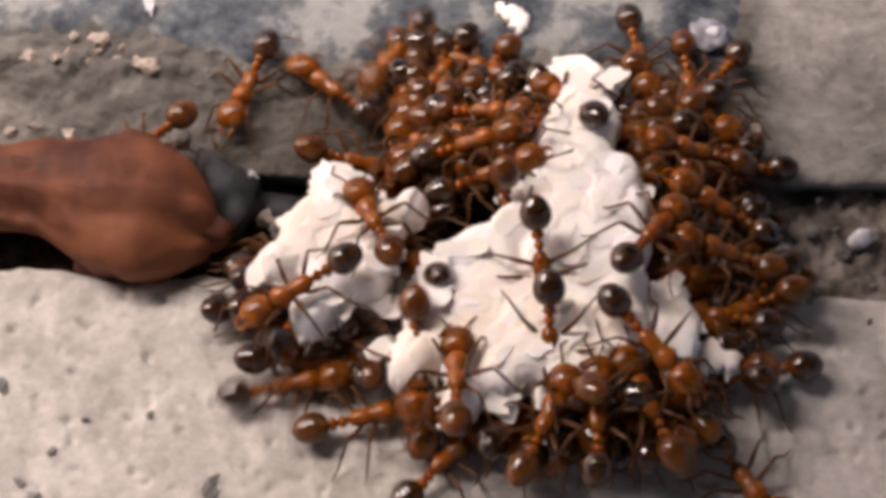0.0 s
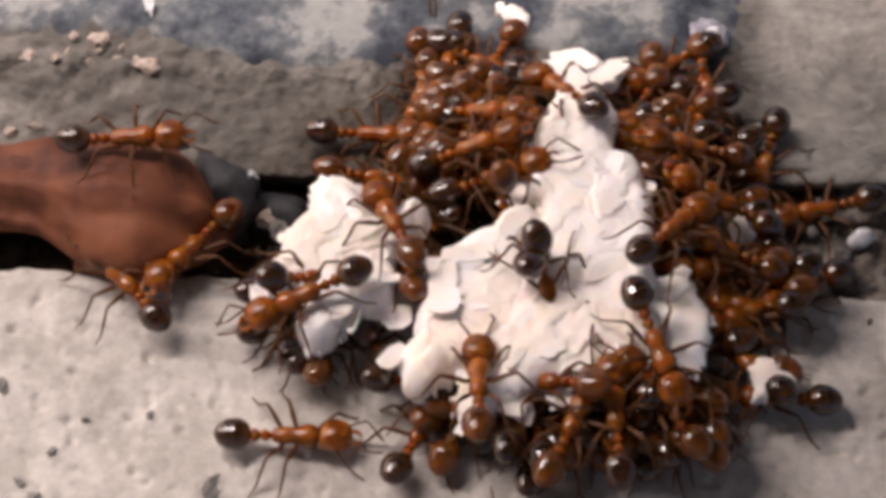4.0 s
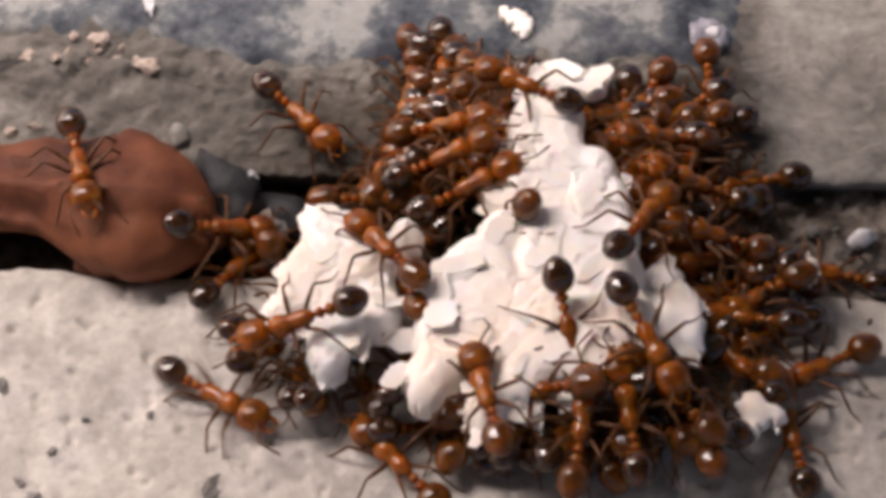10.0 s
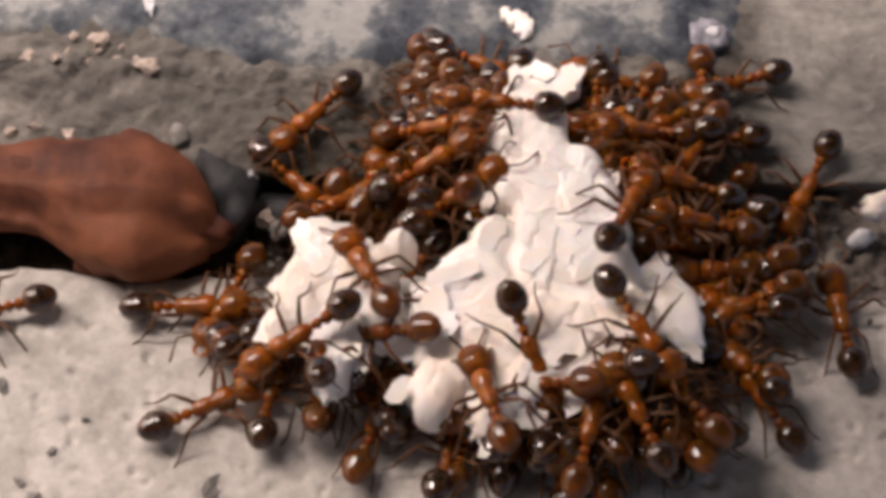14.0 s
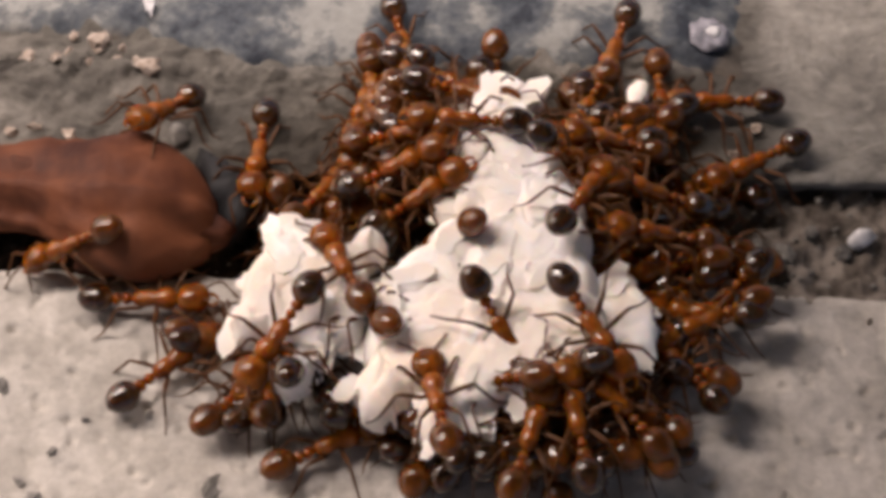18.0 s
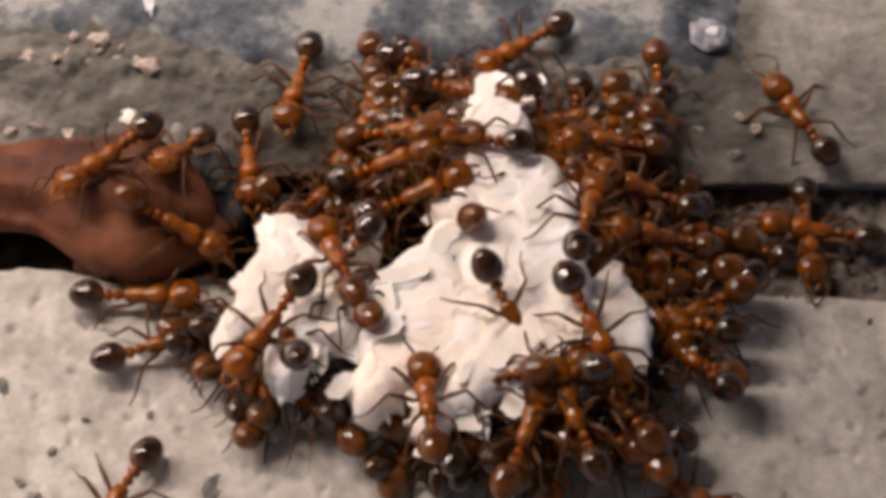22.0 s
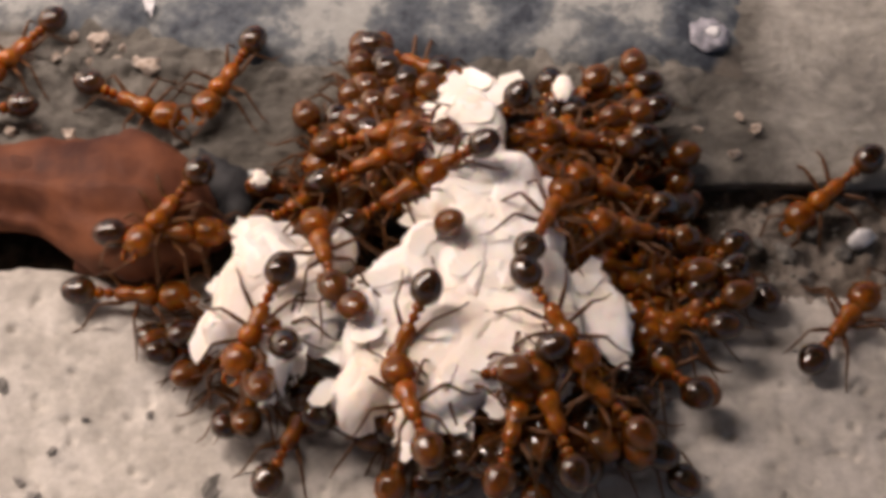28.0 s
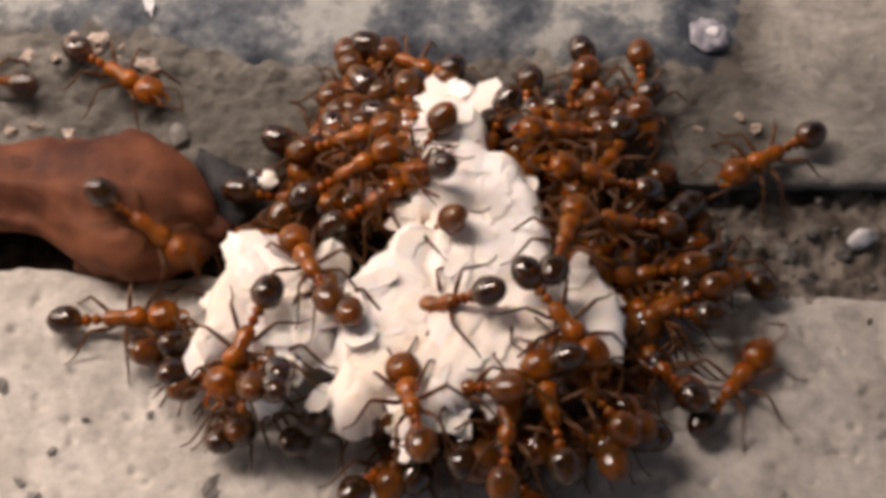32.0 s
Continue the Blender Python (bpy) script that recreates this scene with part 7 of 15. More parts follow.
    crawl(39, [(0, 9.92, 1.67, -0.89, 167, 3, 0), (1, 10.02, 1.99, -0.7, 137, 4, 5), (2, 9.77, 0.1, -0.79, 159, 3, 6), (3, 9.95, 0.3, -0.65, 154, 0, 3), (6, 9.68, 1.57, -0.78, 139, 9, -1), (6.5, 9.26, 0.33, -0.79, 183, 17, 0), (7, 8.84, -0.91, -0.8, 226, 24, 0), (8, 8.81, -1.18, -0.9, 227, 21, 4), (8.33333, 7.02, -3.22, -0.65, 175, 21, 3), (8.66667, 5.23, -5.26, -0.4, 123, 21, 2), (9, 3.44, -7.3, -0.15, 71, 21, 1), (10, 3.38, -7.43, -0.15, 72, 22, -3), (11, 3.53, -7.34, -0.15, 74, 22, -4), (12, 3.73, -7.33, -0.15, 75, 23, 6), (13, 3.57, -7.41, -0.15, 74, 23, -5), (14, 3.54, -7.52, -0.15, 75, 23, -6), (17, 1.96, -7.76, -0.2, 74, 22, 0), (18, 1.84, -7.71, -0.2, 73, 21, -4), (19, 1.79, -7.67, -0.2, 74, 21, -3), (20, 1.69, -7.73, -0.2, 73, 21, 2), (21, 1.79, -7.64, -0.2, 74, 21, 3), (22, 1.21, -8.1, -0.13, 68, 21, 0), (23, 1.6, -7.95, -0.12, 75, 3, 6), (23.3333, 1.42, -11.54, 0.09, 20, 2, 4), (23.6667, 1.24, -15.14, 0.29, -36, 1, 3), (24, 1.06, -18.73, 0.5, -91, 0, 1), (25, 1.06, -18.73, 0.5, -91, 0, -2), (28, 1.06, -18.73, 0.5, -91, 0, 3), (29, 1.06, -18.73, 0.5, -91, 0, -4), (30, 1.06, -18.73, 0.5, -91, 0, 0), (31, 1.06, -18.73, 0.5, -91, 0, 2), (32, 1.06, -18.73, 0.5, -91, 0, -5)])
    crawl(40, [(0, 7.55, 2.84, -0.38, -124, 25, 5), (1, 6.91, 2.83, -0.51, -117, 32, -4), (2, -1.39, 1.81, -0.96, -147, 32, -4), (3, -1.63, 1.82, -0.98, -145, 32, 0), (6, -1.51, 1.71, -1.06, -141, 32, 1), (7, -1.57, 1.62, -1.12, -138, 32, 6), (8, -2, 1.01, -0.85, -141, 32, -2), (9, -2.38, 0.95, -0.69, -142, 32, 0), (10, -2.61, 0.69, -0.72, -139, 32, -4), (11, -2.72, 0.56, -0.67, -138, 32, -1), (12, -2.62, 0.51, -0.76, -134, 32, -2), (13, -2.7, 0.5, -0.77, -135, 32, 5), (14, -2.87, 0.21, -0.84, -128, 32, -5), (17, -4.05, 0.06, -0.96, -116, 32, 1), (18, -4.06, 0.29, -0.95, -124, 32, 2), (19, -4.18, 0.3, -0.96, -124, 32, 3), (20, -4.13, 0.36, -0.98, -125, 32, -3), (21, -4.21, 0.26, -0.91, -124, 32, -4), (22, -4.27, 0.29, -0.92, -126, 32, 0), (23, -4.25, 0.31, -0.92, -126, 32, 6), (24, -4.38, 0.2, -0.82, -127, 32, 4), (25, -4.31, 0.02, -0.83, -119, 32, 5), (28, -4.96, 0.15, -1.14, -115, 32, 5), (29, -5.15, 0.1, -1.13, -111, 32, 3), (30, -5.22, -0.29, -1.1, -108, 32, 0), (31, -5.32, -0.3, -1.06, -108, 32, 5), (32, -5.35, -0.23, -0.96, -109, 32, 1)])
    crawl(41, [(0, 7.36, -0.59, -0.37, -126, -18, 1), (1, 7.04, -0.67, -0.34, -123, -19, 1), (2, 8.14, -0.93, -1.13, -130, 25, -5), (3, 8.2, -0.25, -0.95, -128, 21, 3), (6, 8.87, -3.39, -0.1, -161, 20, -2), (7, 8.9, -3.28, -0.15, -159, 21, 3), (8, 8.91, -2.95, -0.15, -156, 25, -3), (9, 8.75, -2.09, 0, -212, 0, 1), (10, 8.63, -2.1, -0.04, -193, 0, 4), (11, 9.16, -0.55, -0.88, -205, 5, 1), (12, 8.69, -1.63, -0.16, -186, 0, -4), (13, 9.06, 0.15, -0.89, -207, 0, 2), (14, 9.73, -0.16, -0.89, -206, 3, -3), (17, 9.66, 0.15, -0.85, -209, 0, -4), (18, 9.73, 0.48, -0.72, -214, 0, 3), (19, 11.21, 0.2, -0.45, -183, 0, -4), (20, 10.49, -4.83, 0, -150, 0, -2), (21, 6.63, -3.06, -0.05, -153, 24, -5), (22, 6.55, -3.18, -0.05, -154, 23, 5), (23, 6.6, -3.11, -0.05, -154, 23, 1), (24, 6.5, -3.1, -0.05, -154, 23, -1), (25, 6.51, -3.09, -0.05, -153, 24, 0), (28, 5.87, -3, -0.05, -153, 24, 0), (29, 5.75, -2.68, -0.5, -151, 26, -2), (30, 5.72, -2.76, -0.54, -149, 27, 3), (31, 5.66, -2.63, -0.55, -149, 27, -1), (32, 5.54, -2.71, -0.51, -150, 26, -4)])
    crawl(42, [(0, 7.12, 1.21, -1.27, -125, 32, 3), (1, 8.99, -2.04, -0.7, -143, 0, -3), (2, 9.3, -2.11, -0.67, -144, 0, -5), (3, 9.09, -1.97, -0.7, -142, 0, 5), (6, 9.29, -1.78, -0.65, -141, 1, 2), (7, 9.27, -1.68, -0.63, -141, 2, 2), (8, 9.16, -1.37, -0.67, -137, 6, 1), (9, 8.78, -1.3, -0.66, -137, 5, -5), (10, 8.6, -1.28, -0.72, -136, 6, 6), (11, 8.55, -1.05, -0.68, -135, 8, -2), (12, 8.65, -0.97, -0.66, -134, 9, 6), (13, 8.56, -1.09, -0.68, -134, 8, -2), (14, 8.37, -1.05, -0.71, -133, 9, -2), (17, 6.98, -1.34, -0.88, -131, 6, 4), (18, 7.01, -1.45, -0.86, -133, 4, 1), (19, 6.92, -1.37, -0.86, -132, 5, 5), (20, 6.92, -1.52, -0.84, -133, 4, 0), (21, 6.89, -1.31, -0.87, -132, 5, 3), (22, 6.68, -1.59, -0.31, -132, -21, -6), (23, 6.72, -1.53, -0.31, -132, -21, -1), (24, 6.75, -1.36, -0.86, -132, 5, -3), (25, 6.74, -1.33, -0.87, -132, 5, 2), (28, 6.09, -1.23, -0.92, -131, 5, -1), (29, 5.81, -1.12, -1.08, -131, 15, 4), (30, 5.84, -1.02, -0.33, -128, -19, -3), (31, 5.94, -0.86, -0.8, -129, 1, -1), (32, 5.91, -0.84, -0.79, -130, 0, -2)])
    crawl(43, [(0, -0.5, 3.69, 0.05, -141, 15, 3), (1, -0.2, 2.48, -0.67, -150, 32, -6), (2, -0.5, 3.53, -0.08, -143, 16, -2), (3, -0.16, 2.71, -0.4, -147, 32, -3), (6, 0.07, 2.9, -0.09, -151, 19, 4), (7, 9.62, 1.22, -0.68, -135, 5, 0), (8, 9.28, 1.51, -0.64, -134, 13, -5), (9, 8.92, 1.65, -0.7, -136, 16, 2), (10, 8.65, 1.63, -0.68, -134, 17, 5), (11, 8.5, 1.81, -0.57, -134, 21, -5), (12, 8.55, 1.87, -0.54, -134, 22, 1), (13, 8.5, 1.78, -0.59, -133, 21, 2), (14, 8.22, 1.75, -0.54, -131, 21, 6), (17, 6.87, 1.5, -0.73, -131, 15, 5), (18, 6.99, 1.43, -0.76, -131, 12, 6), (19, 6.87, 1.51, -0.75, -132, 14, -6), (19.5, 8.69, 2.14, -0.24, -74, 9, -6), (20, 10.52, 2.77, 0.28, -16, 3, -5), (21, 11.16, 2.95, 0.26, -18, 3, 2), (21.5, 8.98, 2.21, -0.26, -75, 8, 1), (22, 6.8, 1.46, -0.77, -132, 14, 1), (23, 7.03, 1.87, -0.52, -137, 23, 3), (24, 6.7, 1.52, -0.75, -132, 14, 5), (25, 6.65, 1.54, -0.77, -130, 14, -1), (28, 7.06, 2.81, -0.12, -162, 14, 3), (29, 9.9, 2.19, -0.41, -156, 10, 4), (30, 5.53, 1.76, -0.64, -128, 19, 1), (31, 5.41, 1.85, -0.59, -129, 21, -2), (32, 5.4, 1.82, -0.64, -129, 19, 4)])
    crawl(44, [(0, 0.32, 4.57, 0.51, -133, 3, 3), (1, 0.01, 4.93, 0.6, -129, 4, 5), (2, -1.35, 4.77, 0.53, -117, 3, -4), (3, -0.52, 5.53, 0.68, -53, 8, 0), (4, -0.99, 11.97, 0.77, -5, 5, 2), (5, -1.46, 18.41, 0.86, 43, 3, 4), (6, -1.93, 24.85, 0.95, 91, 0, 5), (7, -1.93, 24.85, 0.95, 91, 0, -4), (8, -1.93, 24.85, 0.95, 91, 0, 5), (9, -1.93, 24.85, 0.95, 91, 0, 4), (10, -1.93, 24.85, 0.95, 91, 0, 6), (11, -1.93, 24.85, 0.95, 91, 0, -5), (12, -1.93, 24.85, 0.95, 91, 0, 5), (13, -1.93, 24.85, 0.95, 91, 0, -5), (14, -1.93, 24.85, 0.95, 91, 0, 3), (17, -1.93, 24.85, 0.95, 91, 0, 2), (18, -1.93, 24.85, 0.95, 91, 0, -1), (19, -1.93, 24.85, 0.95, 91, 0, -5), (20, -1.93, 24.85, 0.95, 91, 0, 4), (21, -1.93, 24.85, 0.95, 91, 0, 3), (22, -1.93, 24.85, 0.95, 91, 0, -3), (23, -1.93, 24.85, 0.95, 91, 0, 2), (24, -1.93, 24.85, 0.95, 91, 0, 4), (25, -1.93, 24.85, 0.95, 91, 0, 0), (28, -1.93, 24.85, 0.95, 91, 0, 4), (29, -1.93, 24.85, 0.95, 91, 0, 1), (30, -1.93, 24.85, 0.95, 91, 0, 1), (31, -1.93, 24.85, 0.95, 91, 0, 0), (32, -1.93, 24.85, 0.95, 91, 0, -2)])
    crawl(45, [(0, 6.18, -5.88, -0.64, 153, 32, -4), (1, 6.22, -6.14, -0.75, 148, 32, -6), (1.5, 3.88, -6.24, -0.47, 92, 32, -5), (2, 1.53, -6.35, -0.19, 35, 32, -4), (3, 1.35, -6.29, -0.2, 36, 32, -5), (6, 1.7, -6.34, -0.18, 37, 32, 1), (7, 1.77, -6.36, -0.24, 37, 32, -1), (8, 1.98, -6.58, -0.28, 40, 32, 5), (9, 1.62, -6.52, -0.28, 40, 32, 5), (10, 1.53, -6.68, -0.29, 41, 32, 4), (11, 1.66, -6.65, -0.31, 42, 32, 4), (12, 1.84, -6.66, -0.32, 42, 32, 2), (13, 1.7, -6.72, -0.31, 42, 32, -4), (14, 1.64, -6.88, -0.33, 43, 32, 1), (17, 0.08, -7.12, -0.23, 44, 32, 0), (18, -0.01, -7.05, -0.22, 43, 32, 0), (19, -0.07, -7.03, -0.21, 43, 32, 1), (20, -0.14, -7.05, -0.2, 42, 32, 1), (21, -0.07, -7.01, -0.22, 43, 32, 0), (22, -0.19, -7.07, -0.16, 43, 32, 3), (23, -0.12, -7.01, -0.21, 43, 32, -3), (24, -0.21, -7.05, -0.17, 43, 32, -3), (25, -0.16, -7.11, -0.22, 43, 32, 4), (28, -0.73, -7.13, -0.22, 44, 32, 2), (29, -0.74, -7.02, -0.23, 45, 32, -4), (29.3333, -1.23, -8.05, -0.1, 102, 24, -1), (29.6667, -1.73, -9.09, 0.03, 159, 17, 1), (30, -2.22, -10.12, 0.16, 216, 9, 4), (30.3333, -1.53, -9.44, 0.06, 164, 16, 3), (30.6667, -0.85, -8.76, -0.05, 113, 22, 1), (31, -0.16, -8.08, -0.16, 61, 29, 0), (32, -0.29, -7.6, 0.09, 63, 28, 5)])
    crawl(46, [(0, -4.92, -1.23, -0.26, 72, 26, -5), (0.333333, -3.15, 1.01, 0.06, 125, 20, -3), (0.666667, -1.37, 3.25, 0.37, 177, 14, -1), (1, 0.4, 5.49, 0.68, 229, 8, 1), (2, 0.61, 5.36, 0.64, 231, 6, -4), (3, 0.33, 5.37, 0.66, 232, 7, 0), (6, 0.29, 5.28, 0.66, 234, 7, -2), (7, 0.15, 5.2, 0.66, 237, 7, 2), (8, -0.5, 4.89, 0.56, 241, 7, -4), (9, -0.85, 4.97, 0.52, 243, 5, 6), (10, -1.17, 4.73, 0.53, 247, 3, -5), (11, -1.42, 4.66, 0.53, 248, 3, -5), (12, -1.41, 4.6, 0.53, 249, 3, 2), (13, -1.45, 4.58, 0.53, 248, 3, 6), (14, -1.8, 4.37, 0.47, 250, 5, 4), (17, -3, 4.25, 0.44, 250, 6, 4), (18, -2.8, 4.37, 0.47, 249, 5, -4), (19, -2.94, 4.36, 0.49, 249, 6, -4), (20, -2.81, 4.41, 0.47, 248, 5, -2), (21, -3, 4.37, 0.49, 249, 6, -3), (22, -2.99, 4.36, 0.49, 248, 6, -4), (23, -2.98, 4.39, 0.49, 248, 6, -2), (24, -3.13, 4.35, 0.49, 249, 6, -1), (25, -3.23, 4.27, 0.46, 249, 7, -2), (28, -3.95, 4.18, 0.5, 250, 4, 4), (29, -4.3, 4.16, 0.5, 253, 4, 4), (30, -4.53, 3.96, 0.33, 254, 8, -4), (31, -4.66, 3.97, 0.36, 255, 7, 0), (32, -4.6, 4.03, 0.44, 254, 6, 3)])
    crawl(47, [(0, -1.16, 2.19, -0.42, -145, 32, 3), (1, -1.7, 2.42, -0.2, -139, 30, -6), (2, 8.27, 4.3, 0.47, -113, 2, 5), (3, 7.99, 4.45, 0.44, -113, 3, 2), (6, 7.97, 4.58, 0.49, -111, 5, 2), (7, 7.81, 4.64, 0.51, -110, 5, 4), (8, 7.31, 4.37, 0.48, -106, 3, -2), (9, 8.22, 6.07, 0.57, -156, 1, 4), (10, 6.45, 4.74, 0.63, -103, 3, 2), (11, 6.91, 6.21, 0.63, -67, 3, -4), (12, 6.95, 6.16, 0.63, -73, 3, 2), (13, 9.23, 5.75, 0.67, -43, 5, 1), (14, 5.8, 4.89, 0.55, -99, 6, 4), (17, 4.56, 4.58, 0.56, -101, 3, 4), (18, 4.76, 4.53, 0.57, -103, 3, 2), (19, 4.62, 4.59, 0.57, -102, 3, 1), (20, 4.75, 4.48, 0.57, -103, 4, 5), (21, 4.55, 4.63, 0.58, -102, 3, -4), (22, 4.57, 4.54, 0.57, -103, 3, -4), (23, 4.58, 4.59, 0.57, -102, 3, 2), (24, 4.44, 4.61, 0.55, -102, 3, 2), (25, 4.34, 4.6, 0.56, -101, 3, 6), (28, 3.61, 4.58, 0.63, -101, 3, 3), (29, 3.22, 4.81, 0.63, -99, 3, 0), (30, 2.98, 4.64, 0.66, -97, 2, 5), (31, 2.84, 4.74, 0.65, -96, 4, -4), (32, 2.9, 4.7, 0.68, -98, 3, -3)])
    crawl(48, [(0, -2.82, -4.51, -0.18, 110, 26, -5), (1, -0.29, -7.27, -0.1, 49, 16, 5), (2, -1.74, -6.44, -0.15, 91, 13, -2), (3, 0.13, -6.52, -0.57, 45, 32, -4), (6, 1.32, -6.94, -0.61, 38, 32, 5), (7, 2.13, -8.41, -0.1, 65, 3, -5), (8, 0.09, -8.3, -0.05, 72, 1, 3), (9, -1.26, -8.52, 0, 121, 0, -2), (10, -1.54, -8.66, 0, 132, 0, -4), (11, -1.16, -8.54, 0, 119, 0, -2), (12, -0.23, -8.3, -0.01, 83, 0, -3), (13, -1.14, -8.06, -0.1, 69, 13, 2), (14, -2.2, -7.15, -0.06, 73, 3, 4), (17, -3.25, -7.93, -0.1, 21, 7, 0), (18, -3.44, -8.13, 0.01, 26, 0, -4), (19, -3.42, -8.12, -0.04, 30, 1, -3), (20, -3.64, -7.93, -0.04, 23, 3, 0), (21, -3.58, -6.68, 0.02, 53, 21, -4), (21.5, -3.83, -6.8, 0.03, 91, 16, -1), (22, -4.09, -6.91, 0.04, 130, 11, 3), (22.3333, -3.65, -10.85, 0.19, 177, 8, 0), (22.6667, -3.22, -14.79, 0.35, 225, 4, -2), (23, -2.79, -18.73, 0.5, 272, 0, -4), (24, -2.79, -18.73, 0.5, 272, 0, 0), (25, -2.79, -18.73, 0.5, 272, 0, 1), (28, -2.79, -18.73, 0.5, 272, 0, 0), (29, -2.79, -18.73, 0.5, 272, 0, -3), (30, -2.79, -18.73, 0.5, 272, 0, 5), (31, -2.79, -18.73, 0.5, 272, 0, 0), (32, -2.79, -18.73, 0.5, 272, 0, 4)])
    crawl(49, [(0, 7.13, -4.7, -0.71, -179, 32, -3), (1, 7.29, -5.01, -0.76, -184, 32, 3), (2, 7.94, -6.08, -0.09, -206, 5, 5), (2.5, 3.4, -0.58, 0.21, -163, 5, 4), (3, -1.14, 4.91, 0.52, -119, 5, 2), (4.5, -0.05, 4.88, 0.51, -83, 4, -1), (6, 1.04, 4.85, 0.51, -48, 3, -4), (7, 1.3, 4.54, 0.53, -49, 3, 5), (8, 0.99, 4.61, 0.47, -42, 1, 3), (9, 0.91, 3.97, 0.47, -49, 1, -4), (10, 0.7, 4.71, 0.5, -33, 0, -6), (11, 0.35, 4.45, 0.47, -40, 1, -4), (12, 0.56, 4.45, 0.47, -34, 1, -6), (13, 0.69, 4.73, 0.46, -40, 0, 2), (14, 0.35, 4.22, 0.44, -44, 2, 0), (17, 0.56, 5.5, 1.7, -14, 2, 5), (18, 0.95, 5.19, 1.7, -16, 2, -3), (19, 1.26, 4.86, 1.7, -17, 2, -3), (20, 1.3, 4.68, 1.7, -13, 2, -5), (21, 0.83, 4.79, 1.7, -10, 2, 6), (22, 0.97, 5.21, 1.7, -13, 2, -1), (23, 0.91, 5.94, 1.7, -20, 2, -4), (24, 0.91, 6.53, 1.7, -18, 2, -5), (25, 0.84, 6.68, 1.7, -17, 2, 3), (26, -0.4, 12.45, 0.83, -8, 6, 3), (27, -0.74, 18.62, 0.92, 41, 3, 3), (28, -1.07, 24.78, 1, 90, 0, 2), (29, -1.07, 24.78, 1, 90, 0, -4), (30, -1.07, 24.78, 1, 90, 0, 1), (31, -1.07, 24.78, 1, 90, 0, 1), (32, -1.07, 24.78, 1, 90, 0, -2)])
    crawl(50, [(0, -20.56, 2.35, 2.05, 0, 0, -3), (0.333333, -18.82, 2.03, 2.08, -50, 1, -4), (0.666667, -17.09, 1.7, 2.12, -100, 3, -4), (1, -15.35, 1.38, 2.15, -150, 4, -5), (1.33333, -13.74, 1.72, 2.37, -102, 3, -2), (1.66667, -12.14, 2.07, 2.59, -53, 1, 1), (2, -10.53, 2.41, 2.81, -5, 0, 4), (3, -10.75, 2.23, 2.86, -1, 0, -3), (6, -10.65, 2.07, 2.94, 6, 2, -3), (7, -10.66, 2.43, 2.91, 19, 3, 5), (7.5, -11.9, 2.53, 2.39, -26, -13, 2), (8, -13.15, 2.63, 1.87, -70, -29, -1), (9, -13.15, 2.64, 1.91, -65, -30, 0), (10, -12.48, 1.14, 2.58, -74, 0, -5), (11, -12.85, 2.38, 2.02, -64, -29, -3), (11.5, -19.24, 3.62, 1.24, -122, -14, -2), (12, -25.64, 4.86, 0.45, -180, 0, -2), (13, -25.64, 4.86, 0.45, -180, 0, -5), (14, -25.64, 4.86, 0.45, -180, 0, -3), (17, -25.64, 4.86, 0.45, -180, 0, -1), (18, -25.64, 4.86, 0.45, -180, 0, 4), (19, -25.64, 4.86, 0.45, -180, 0, 2), (20, -25.64, 4.86, 0.45, -180, 0, -4), (21, -25.64, 4.86, 0.45, -180, 0, 1), (22, -25.64, 4.86, 0.45, -180, 0, 6), (23, -25.64, 4.86, 0.45, -180, 0, 2), (24, -25.64, 4.86, 0.45, -180, 0, 1), (25, -25.64, 4.86, 0.45, -180, 0, -5), (28, -25.64, 4.86, 0.45, -180, 0, -5), (29, -25.64, 4.86, 0.45, -180, 0, -4), (30, -25.64, 4.86, 0.45, -180, 0, 0), (31, -25.64, 4.86, 0.45, -180, 0, -2), (32, -25.64, 4.86, 0.45, -180, 0, 5)])
    crawl(51, [(0, 20.97, 2.81, 1.05, 180, 0, 4), (1, 20.97, 2.81, 1.05, 180, 0, -4), (1.5, 18.38, 2.42, 0.34, 227, 11, -4), (2, 15.8, 2.03, -0.37, 274, 21, -5), (2.5, 14.9, 1.97, -0.47, 233, 11, -5), (3, 14.01, 1.92, -0.58, 192, 1, -5), (6, 12.58, 0.96, -0.61, 186, 2, -2), (7, 13.43, 0, -0.52, 181, 8, -6), (8, 13.26, -0.57, -0.71, 148, 2, 3), (9, 13.32, -0.6, -0.71, 149, 2, -3), (10, 13.34, -0.94, -0.74, 161, 3, 4), (11, 13.6, -0.66, -0.8, 150, 4, -4), (12, 13.13, -2.31, -0.2, 191, 0, 1), (12.3333, 16.83, -2.22, -0.18, 247, 0, -1), (12.6667, 20.53, -2.14, -0.17, 304, 0, -4), (13, 24.23, -2.05, -0.15, 360, 0, -6), (14, 24.23, -2.05, -0.15, 360, 0, 4), (17, 24.23, -2.05, -0.15, 360, 0, -5), (18, 24.23, -2.05, -0.15, 360, 0, -3), (19, 24.23, -2.05, -0.15, 360, 0, 4), (20, 24.23, -2.05, -0.15, 360, 0, 0), (21, 24.23, -2.05, -0.15, 360, 0, 1), (22, 24.23, -2.05, -0.15, 360, 0, 6), (23, 24.23, -2.05, -0.15, 360, 0, 6), (24, 24.23, -2.05, -0.15, 360, 0, 3), (25, 24.23, -2.05, -0.15, 360, 0, 3), (28, 24.23, -2.05, -0.15, 360, 0, 3), (29, 24.23, -2.05, -0.15, 360, 0, 0), (30, 24.23, -2.05, -0.15, 360, 0, 6), (31, 24.23, -2.05, -0.15, 360, 0, -5), (32, 24.23, -2.05, -0.15, 360, 0, 5)])
